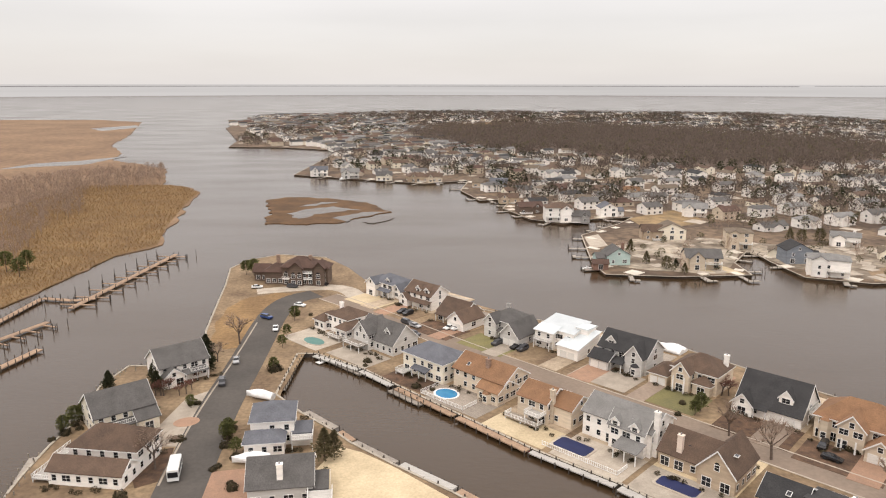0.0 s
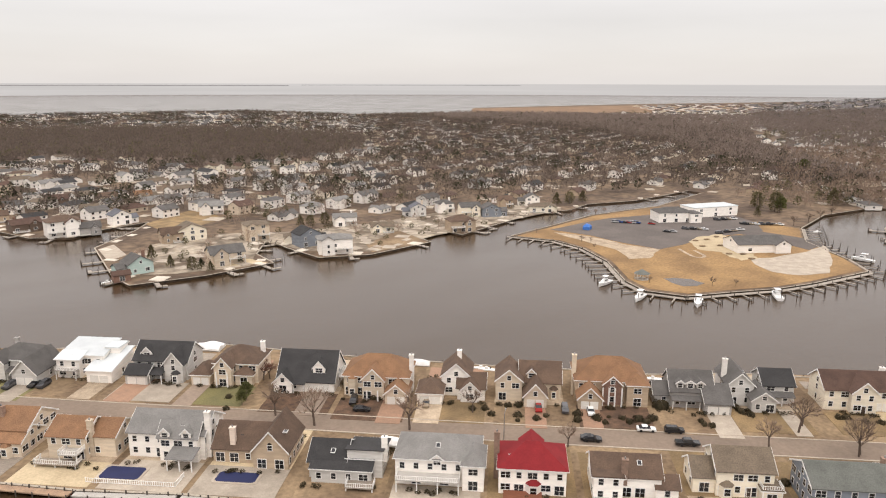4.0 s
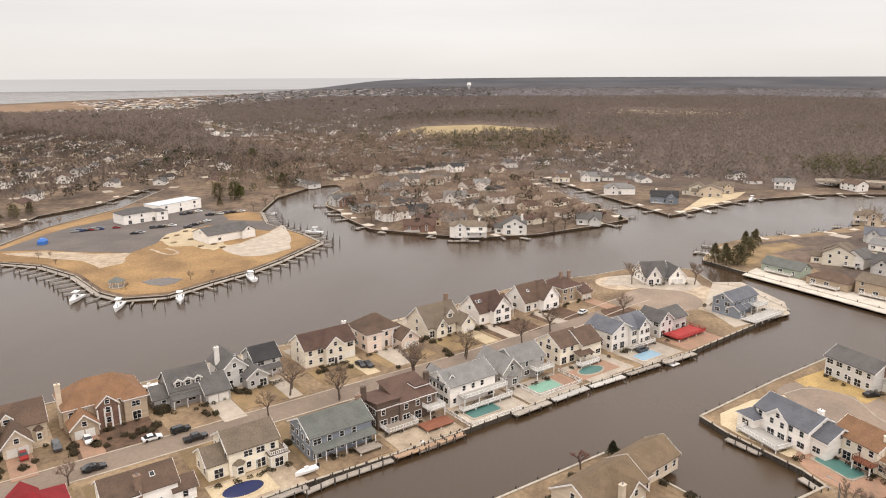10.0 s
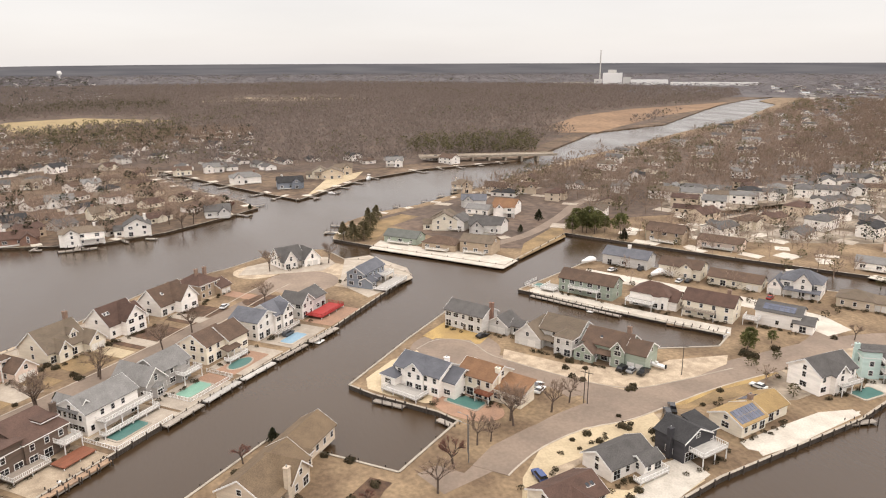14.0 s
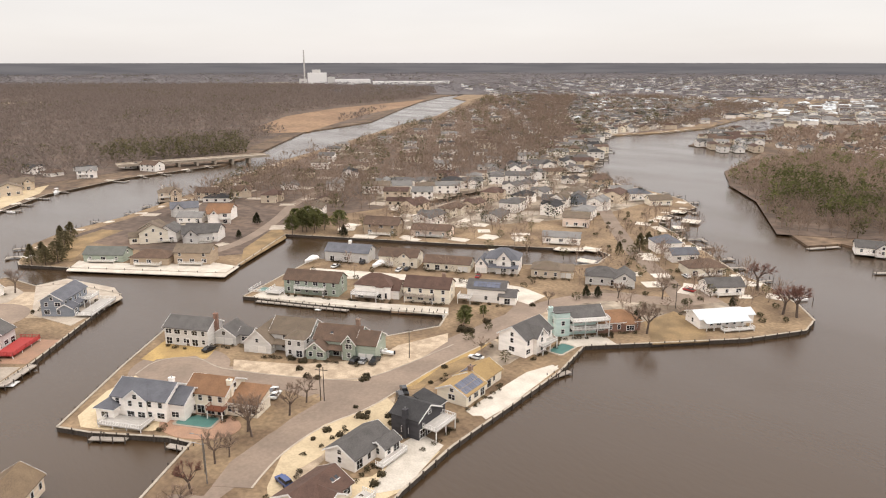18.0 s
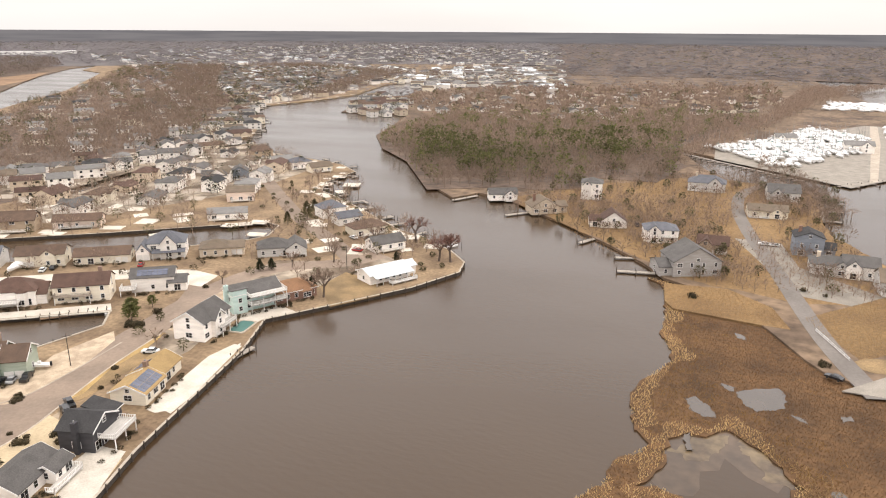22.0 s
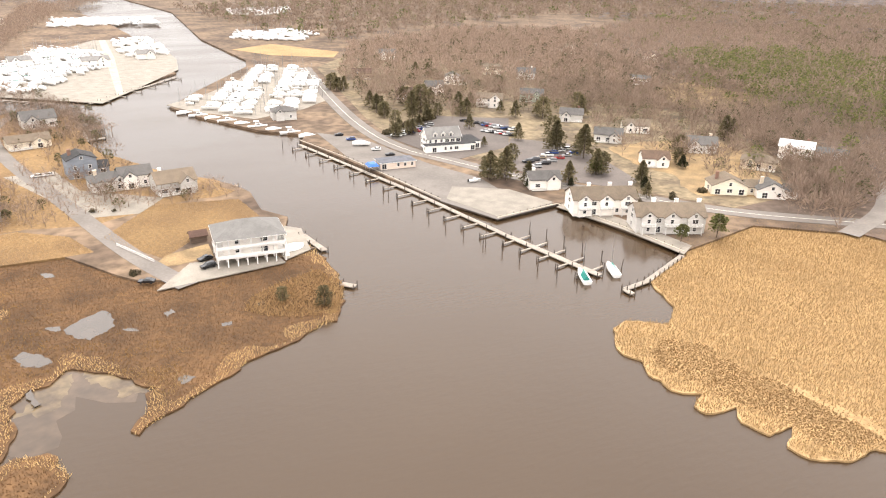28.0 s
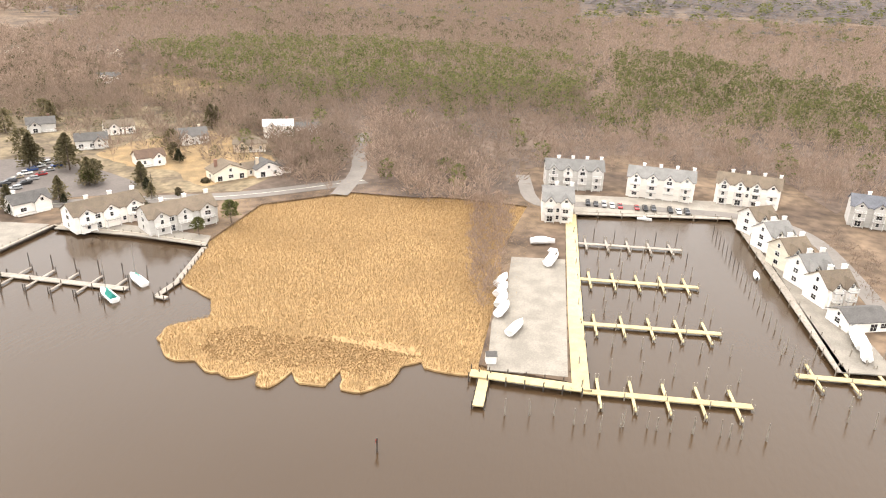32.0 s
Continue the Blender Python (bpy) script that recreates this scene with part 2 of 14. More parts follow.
GOLDLAWN = mat("golden_dead_grass", (0.40, 0.275, 0.11), (0.28, 0.19, 0.085), 0.2, 0.95, fine=0.2, fscale=2.5)
PAVEWHITE = mat("white_paving", (0.60, 0.545, 0.465), (0.48, 0.43, 0.36), 0.25, 0.85, fine=0.12)
CONCRETE = mat("pale_concrete", (0.42, 0.36, 0.29), (0.33, 0.28, 0.225), 0.3, 0.9, fine=0.1)
PAVER = mat("pinkish_brick_pavers", (0.34, 0.205, 0.135), (0.28, 0.175, 0.12), 0.4, 0.9, fine=0.15, fscale=5)
GRAVEL = mat("pale_pebble_gravel", (0.47, 0.375, 0.27), (0.31, 0.24, 0.17), 0.35, 0.95, fine=0.2, fscale=5, bump=0.3)
SAND = mat("cream_sand", (0.54, 0.435, 0.285), (0.44, 0.35, 0.225), 0.12, 0.95, fine=0.12, fscale=2)
LAWN = mat("dormant_lawn", (0.285, 0.195, 0.100), (0.175, 0.122, 0.066), 0.15, 0.95, fine=0.2, fscale=2.5, bump=0.2)
CLUBGRASS = mat("ochre_club_grass", (0.315, 0.196, 0.088), (0.200, 0.122, 0.058), 0.05, 0.95, fine=0.22, fscale=0.8, bump=0.2)
OPENFIELD = mat("straw_open_field", (0.345, 0.262, 0.135), (0.270, 0.200, 0.104), 0.02, 0.95, fine=0.2, fscale=0.3)
LAWNGREEN = mat("olive_winter_lawn", (0.20, 0.175, 0.075), (0.16, 0.145, 0.068), 0.2, 0.95, fine=0.2, fscale=2.5)
MULCH = mat("brown_mulch", (0.135, 0.080, 0.050), (0.070, 0.044, 0.030), 0.5, 0.95, fine=0.3, fscale=4)
ASPHALT = mat("worn_asphalt", (0.268, 0.205, 0.156), (0.212, 0.163, 0.126), 0.08, 0.92, fine=0.10, fscale=1.2)
ASPHALTLOT = mat("faded_car_park_asphalt", (0.135, 0.114, 0.102), (0.105, 0.089, 0.080), 0.06, 0.9, fine=0.12, fscale=1.0)
ASPHALTDARK = mat("newer_asphalt", (0.088, 0.077, 0.067), (0.070, 0.062, 0.055), 0.08, 0.9, fine=0.10, fscale=1.2)
PAINT = mat("road_paint", (0.62, 0.58, 0.50), (0.5, 0.47, 0.41), 0.8, 0.8)
SUBURB = mat("patchy_suburban_ground", (0.42, 0.355, 0.275), (0.125, 0.092, 0.064), 0.055, 0.95, fine=0.35, fscale=0.3)
YARD = mat("sandy_yard_soil", (0.292, 0.207, 0.124), (0.160, 0.108, 0.066), 0.07, 0.95, fine=0.25, fscale=0.8, bump=0.2)
TOWN = mat("town_ground", (0.190, 0.132, 0.086), (0.088, 0.060, 0.042), 0.030, 0.95, fine=0.4, fscale=0.22)
FOREST = mat("leaf_litter", (0.150, 0.106, 0.079), (0.095, 0.070, 0.055), 0.03, 0.95, fine=0.3, fscale=0.25)
# Ground greyed like the far canopy: distance haze put into the base colour.
HAZEFLOOR = mat("hazy_far_woodland_floor", (0.165, 0.146, 0.142), (0.125, 0.113, 0.113), 0.004, 0.95, fine=0.2, fscale=0.03)
FARMARSH = mat("far_brown_marsh", (0.235, 0.150, 0.088), (0.175, 0.108, 0.064), 0.012, 0.95, fine=0.25, fscale=0.15)
MARSH = mat("brown_marsh_sod", (0.150, 0.082, 0.037), (0.082, 0.046, 0.023), 0.06, 0.95, fine=0.3, fscale=0.7, bump=0.5, bscale=1.2)
OCHREREED = mat("ochre_reed_bed", (0.225, 0.142, 0.064), (0.160, 0.098, 0.046), 0.05, 0.95, fine=0.25, fscale=0.8, bump=0.5, bscale=1.5)
REEDBED = mat("golden_reed_bed", (0.372, 0.248, 0.120), (0.305, 0.200, 0.096), 0.05, 0.95, fine=0.25, fscale=0.8, bump=0.5, bscale=1.5)
POOLBLUE = mat("blue_pool_water", (0.05, 0.24, 0.42), (0.04, 0.20, 0.38), 0.4, 0.1, fine=0.05)
POOLNAVY = mat("navy_pool_cover", (0.018, 0.024, 0.085), (0.015, 0.02, 0.07), 0.4, 0.6, fine=0.08)
POOLGREEN = mat("teal_pool_cover", (0.080, 0.185, 0.160), (0.065, 0.155, 0.135), 0.4, 0.5, fine=0.1)
POOLLIME = mat("pale_green_pool_water", (0.20, 0.36, 0.27), (0.17, 0.31, 0.235), 0.4, 0.5, fine=0.1)
POOLICE = mat("pale_blue_pool_water", (0.30, 0.45, 0.55), (0.26, 0.40, 0.50), 0.4, 0.2, fine=0.08)
HULL = mat("white_gelcoat", (0.78, 0.77, 0.75), (0.70, 0.69, 0.67), 0.4, 0.3, fine=0.04, vary=0.1, spec=0.5)
WRAP = mat("white_shrink_wrap", (0.76, 0.75, 0.73), (0.66, 0.65, 0.64), 0.6, 0.4, fine=0.05, vary=0.08, spec=0.5)
TARP = mat("blue_tarpaulin", (0.05, 0.16, 0.46), (0.04, 0.13, 0.40), 0.6, 0.5, vary=0.15)
TEAL = mat("teal_sail_cover", (0.02, 0.22, 0.18), (0.02, 0.18, 0.15), 0.6, 0.6)
RUBBER = mat("black_rubber", (0.018, 0.018, 0.018), (0.025, 0.025, 0.025), 2.0, 0.8)
CARS = [mat("car_paint_" + nm, c, c, 1.0, 0.25, fine=0.03, vary=0.05, spec=0.6) for nm, c in (
    ("black", (0.015, 0.015, 0.017)), ("white", (0.72, 0.72, 0.70)), ("silver", (0.36, 0.36, 0.36)), ("red", (0.28, 0.02, 0.02)),
    ("charcoal", (0.06, 0.06, 0.065)), ("blue", (0.03, 0.06, 0.18)), ("tan", (0.30, 0.24, 0.17)))]
BARK = mat("grey_brown_bark", (0.125, 0.092, 0.072), (0.088, 0.066, 0.053), 2.0, 0.95, fine=0.25)
TWIG = leafy("bare_twigs", (0.205, 0.150, 0.114), (0.335, 0.250, 0.194))
TWIGRED = leafy("reddish_twigs", (0.15, 0.075, 0.058), (0.225, 0.115, 0.088))
NEEDLE = leafy("dark_evergreen_needles", (0.028, 0.031, 0.017), (0.068, 0.066, 0.036))
DARKTWIG = leafy("dark_bare_canopy", (0.108, 0.084, 0.069), (0.176, 0.138, 0.114))
CEDAR = leafy("olive_cedar_foliage", (0.066, 0.062, 0.034), (0.172, 0.148, 0.082))
GARDENCEDAR = leafy("brown_green_cedar_foliage", (0.100, 0.088, 0.048), (0.225, 0.185, 0.105))
SEDGETAN = leafy("broken_tan_sedge", (0.24, 0.150, 0.075), (0.37, 0.245, 0.125))
REEDTAN = leafy("tan_reed_stems", (0.195, 0.118, 0.054), (0.270, 0.168, 0.080))
PINE = leafy("olive_pine_needles", (0.074, 0.082, 0.032), (0.185, 0.180, 0.072))
# Aerial haze is put into this canopy's greyer, bluer twig colour.
HAZETWIG = leafy("distant_bare_canopy", (0.150, 0.136, 0.138), (0.205, 0.184, 0.184))
SHRUB = leafy("dull_shrub_leaves", (0.052, 0.047, 0.028), (0.125, 0.096, 0.058))
EASTTWIG = leafy("grey_bare_canopy", (0.175, 0.140, 0.120), (0.262, 0.210, 0.180))
REED = leafy("dry_reed_stems", (0.378, 0.252, 0.122), (0.452, 0.310, 0.158))
GOLDREED = leafy("bright_gold_reed_stems", (0.46, 0.315, 0.150), (0.58, 0.420, 0.220))
OCHRESEDGE = leafy("ochre_marsh_grass", (0.25, 0.145, 0.058), (0.37, 0.228, 0.10))
SEDGE = leafy("rusty_sedge", (0.112, 0.062, 0.030), (0.180, 0.104, 0.050))


# ---------------------------------------------------------------- mesh helpers
class MB:
    """Collects faces for one mesh."""

    def __init__(self):
        self.v, self.f = [], []

    def poly(self, *pts):
        k = len(self.v)
        self.v.extend(pts)
        self.f.append(tuple(range(k, k + len(pts))))
        return self

    def box(self, x0, x1, y0, y1, z0, z1):
        k = len(self.v)
        self.v.extend([(x0, y0, z0), (x1, y0, z0), (x1, y1, z0), (x0, y1, z0), (x0, y0, z1), (x1, y0, z1), (x1, y1, z1), (x0, y1, z1)])
        self.f.extend([tuple(k + i for i in q) for q in ((0, 3, 2, 1), (4, 5, 6, 7), (0, 1, 5, 4), (1, 2, 6, 5), (2, 3, 7, 6), (3, 0, 4, 7))])
        return self

    def hexa(self, base, top):
        """A closed solid from two loops of the same length."""
        k, n = len(self.v), len(base)
        self.v.extend(base)
        self.v.extend(top)
        self.f.append(tuple(k + i for i in reversed(range(n))))
        self.f.append(tuple(k + n + i for i in range(n)))
        self.f.extend([(k + i, k + (i + 1) % n, k + n + (i + 1) % n, k + n + i) for i in range(n)])
        return self

    def tube(self, p, q, r0, r1, n=5):
        p, q = Vector(p), Vector(q)
        d = q - p
        a = d.orthogonal().normalized()
        b = d.normalized().cross(a)
        ring = lambda c, r: [tuple(c + (a * math.cos(i * 2 * math.pi / n) + b * math.sin(i * 2 * math.pi / n)) * r) for i in range(n)]
        return self.hexa(ring(p, r0), ring(q, r1))

    def mesh(self, name, *materials):
        me = bpy.data.meshes.new(name)
        me.from_pydata([tuple(c) for c in self.v], [], self.f)
        for m in materials:
            me.materials.append(m)
        return me


def part(name, mb, material, parent, label="", m=None):
    me = mb.mesh(name, material) if isinstance(mb, MB) else mb
    ob = new(name, me)
    ob.parent = parent
    if m is not None:
        ob.matrix_basis = m
    if label:
        ob["label"] = label
    return ob


def thing(name, at, rot=0, label="", category="", group="", z=1.3, kind=""):
    ob = new(name)
    ob.empty_display_size = 0.5
    ob.matrix_basis = pose(at[0], at[1], z, 0, 0, rot)
    return tagged(ob, label, category, group, kind)


SHARED = {}


def shared(key, build, *materials):
    if key not in SHARED:
        SHARED[key] = build().mesh(key.split("|")[0], *materials)
    return SHARED[key]


# ---------------------------------------------------------------- house parts
def window_frame(w, h, glazed=False):
    """One connected sheet of casing and bars with returns at its rim; glazed: with the panes set in. Returns the mesh builder and the glass faces."""
    t, n = 0.13, max(1, round(w / 0.95))
    xs = [-w / 2 - t, -w / 2]
    for i in range(1, n):
        x = -w / 2 + w * i / n
        xs += [x - 0.04, x + 0.04]
    xs += [w / 2, w / 2 + t]
    zs = [-t, 0, h / 2 - 0.03, h / 2 + 0.03, h, h + t]
    mb, at, glass = MB(), {}, []

    def v(i, j, y):
        if (i, j, y) not in at:
            at[i, j, y] = len(mb.v)
            mb.v.append((xs[i], y, zs[j]))
        return at[i, j, y]

    I, J = len(xs) - 1, len(zs) - 1
    for i in range(I):
        for j in range(J):
            open_cell = i % 2 == 1 and j % 2 == 1
            if open_cell and not glazed:
                continue
            if open_cell:
                glass.append(len(mb.f))
            mb.f.append((v(i, j, -0.07), v(i + 1, j, -0.07), v(i + 1, j + 1, -0.07), v(i, j + 1, -0.07)))
    for i in range(I):
        mb.f.append((v(i, 0, 0.02), v(i + 1, 0, 0.02), v(i + 1, 0, -0.07), v(i, 0, -0.07)))
        mb.f.append((v(i, J, -0.07), v(i + 1, J, -0.07), v(i + 1, J, 0.02), v(i, J, 0.02)))
    for j in range(J):
        mb.f.append((v(0, j, 0.02), v(0, j, -0.07), v(0, j + 1, -0.07), v(0, j + 1, 0.02)))
        mb.f.append((v(I, j, -0.07), v(I, j, 0.02), v(I, j + 1, 0.02), v(I, j + 1, -0.07)))
    return mb, glass


def put_window(house, m, w, h, arch=False, far=False):
    key = f"{w:.2f}|{h:.2f}"
    if far:
        key = "far_window|" + key
        if key not in SHARED:
            mb, glass = window_frame(w, h, True)
            SHARED[key] = mb.mesh("window", TRIM, GLASS)
            for p in SHARED[key].polygons:
                p.material_index = int(p.index in glass)
        part("window", SHARED[key], None, house, m=m)
        return
    fr = part("window", shared("window|" + key, lambda: window_frame(w, h)[0], TRIM), None, house, m=m)
    part("pane", shared("pane|" + key, lambda: MB().box(-w / 2 + 0.005, w / 2 - 0.005, -0.03, 0.025, 0.005, h - 0.005), GLASS), None, fr)
    if arch:
        def fan():
            ring = [(w / 2 * math.cos(a * math.pi / 8), 0, w / 2 * math.sin(a * math.pi / 8)) for a in range(9)]
            return MB().hexa([(x, 0.02, z) for x, y, z in ring], [(x, -0.06, z) for x, y, z in ring])
        part("fanlight", shared("fanlight|" + key, fan, GLASS), None, fr, m=pose(0, 0, h + 0.15))


def wall_mass(x0, x1, y0, y1, h, kind, rise, base=0.0):
    mb = MB()
    xm, ym = (x0 + x1) / 2, (y0 + y1) / 2
    if kind == "gx":
        a = [(x0, y0, base), (x0, y1, base), (x0, y1, h), (x0, ym, h + rise), (x0, y0, h)]
        mb.hexa(a, [(x1, y, z) for _, y, z in a])
    elif kind == "gy":
        a = [(x0, y0, base), (x0, y0, h), (xm, y0, h + rise), (x1, y0, h), (x1, y0, base)]
        mb.hexa([(x, y0, z) for x, _, z in a], [(x, y1, z) for x, _, z in a])
    elif kind in ("sf", "sb"):
        hf, hb = (h, h + rise) if kind == "sf" else (h + rise, h)
        a = [(x0, y0, base), (x0, y1, base), (x0, y1, hb), (x0, y0, hf)]
        mb.hexa(a, [(x1, y, z) for _, y, z in a])
    else:
        mb.box(x0, x1, y0, y1, base, h)
    return mb


def roof_mass(x0, x1, y0, y1, h, kind, rise, over=0.45, t=0.2):
    """Roof slabs with eaves over the mass. Ridge along x (gx), along y (gy), hipped, shed to the front or back, or flat."""
    mb = MB()
    xm, ym = (x0 + x1) / 2, (y0 + y1) / 2
    X0, X1, Y0, Y1 = x0 - over, x1 + over, y0 - over, y1 + over
    e = 0.03
    if kind == "gx":
        k = rise / (ym - y0)
        lo = h - over * k + e
        pf = [(X0, Y0, lo), (X1, Y0, lo), (X1, ym, h + rise + e), (X0, ym, h + rise + e)]
        pb = [(X0, ym, h + rise + e), (X1, ym, h + rise + e), (X1, Y1, lo), (X0, Y1, lo)]
        for p in (pf, pb):
            mb.hexa(p, [(x, y, z + t) for x, y, z in p])
    elif kind == "gy":
        k = rise / (xm - x0)
        lo = h - over * k + e
        pl = [(X0, Y0, lo), (xm, Y0, h + rise + e), (xm, Y1, h + rise + e), (X0, Y1, lo)]
        pr = [(xm, Y0, h + rise + e), (X1, Y0, lo), (X1, Y1, lo), (xm, Y1, h + rise + e)]
        for p in (pl, pr):
            mb.hexa(p, [(x, y, z + t) for x, y, z in p])
    elif kind == "hip":
        w, d = X1 - X0, Y1 - Y0
        s = min(w, d) / 2
        c = [(X0, Y0, h + e), (X1, Y0, h + e), (X1, Y1, h + e), (X0, Y1, h + e)]
        top = h + rise + t
        mb.hexa(c, [(x, y, z + t * 0.7) for x, y, z in c])
        c = [(x, y, z + t * 0.7) for x, y, z in c]
        if w >= d:
            a, b = (X0 + s, ym, top), (X1 - s, ym, top)
            mb.poly(c[0], c[1], b, a).poly(c[1], c[2], b).poly(c[2], c[3], a, b).poly(c[3], c[0], a)
        else:
            a, b = (xm, Y0 + s, top), (xm, Y1 - s, top)
            mb.poly(c[0], c[1], a).poly(c[1], c[2], b, a).poly(c[2], c[3], b).poly(c[3], c[0], a, b)
    elif kind in ("sf", "sb"):
        k = rise / (y1 - y0)
        f, b = (h - over * k, h + rise + over * k) if kind == "sf" else (h + rise + over * k, h - over * k)
        p = [(X0, Y0, f + e), (X1, Y0, f + e), (X1, Y1, b + e), (X0, Y1, b + e)]
        mb.hexa(p, [(x, y, z + t) for x, y, z in p])
    else:
        mb.box(X0 + 0.2, X1 - 0.2, Y0 + 0.2, Y1 - 0.2, h + 0.01, h + 0.3)
    return mb


def rake_boards(x0, x1, y0, y1, h, kind, rise, over=0.45):
    """White boards: a bent one at each gable end, or one ring round the eaves of a hipped roof."""
    res = []
    xm, ym = (x0 + x1) / 2, (y0 + y1) / 2
    if kind in ("gx", "gy"):
        k = rise / ((ym - y0) if kind == "gx" else (xm - x0))
        lo, hi = h - over * k, h + rise
        a0, am, a1 = (y0 - over, ym, y1 + over) if kind == "gx" else (x0 - over, xm, x1 + over)
        prof = [(a0, lo - 0.12), (am, hi - 0.12), (a1, lo - 0.12), (a1, lo + 0.28), (am, hi + 0.28), (a0, lo + 0.28)]
        for e in ((x0 - over - 0.06, x1 + over + 0.003) if kind == "gx" else (y0 - over - 0.06,)):
            mb = MB()
            put = (lambda o: [(e + o, a, z) for a, z in prof]) if kind == "gx" else (lambda o: [(a, e + o, z) for a, z in prof])
            front, back = put(0), put(0.055)
            mb.v = front + back
            mb.f = [(0, 1, 4, 5), (1, 2, 3, 4), (11, 10, 7, 6), (10, 9, 8, 7)] + [(i, 6 + i, 6 + (i + 1) % 6, (i + 1) % 6) for i in range(6)]
            res.append(mb)
    else:
        def ring(o, z):
            return [(x0 - o, y0 - o, z), (x1 + o, y0 - o, z), (x1 + o, y1 + o, z), (x0 - o, y1 + o, z)]
        mb = MB()
        mb.v = ring(over + 0.05, h - 0.1) + ring(over + 0.05, h + 0.12) + ring(over + 0.005, h - 0.1) + ring(over + 0.005, h + 0.12)
        for i in range(4):
            j = (i + 1) % 4
            mb.f += [(i, j, 4 + j, 4 + i), (8 + j, 8 + i, 12 + i, 12 + j), (4 + i, 4 + j, 12 + j, 12 + i), (j, i, 8 + i, 8 + j)]
        res.append(mb)
    return res


def railing(mb, pts, z, h=1.0, step=0.45):
    """Posts, two rails and balusters along a line."""
    for (xa, ya), (xb, yb) in zip(pts, pts[1:]):
        L = math.hypot(xb - xa, yb - ya)
        ux, uy = (xb - xa) / L, (yb - ya) / L
        for zz in (h - 0.05, 0.15):
            o = 0.045
            a = [(xa - uy * o, ya + ux * o, z + zz), (xa + uy * o, ya - ux * o, z + zz), (xb + uy * o, yb - ux * o, z + zz), (xb - uy * o, yb + ux * o, z + zz)]
            mb.hexa(a, [(x, y, q + 0.08) for x, y, q in a])
        n = max(1, round(L / step))
        for i in range(n + 1):
            x, y = xa + (xb - xa) * i / n, ya + (yb - ya) * i / n
            r = 0.07 if i % 5 == 0 or i == n else 0.04
            mb.box(x - r, x + r, y - r, y + r, z, z + h + (0.08 if r > 0.05 else 0))
    return mb


def inside(masses, skip, x, y, z):
    for i, (x0, x1, y0, y1, h, kind, rise, *_) in enumerate(masses):
        if i != skip and x0 - 0.1 < x < x1 + 0.1 and y0 - 0.1 < y < y1 + 0.1 and z < h + rise * 0.4:
            return True
    return False


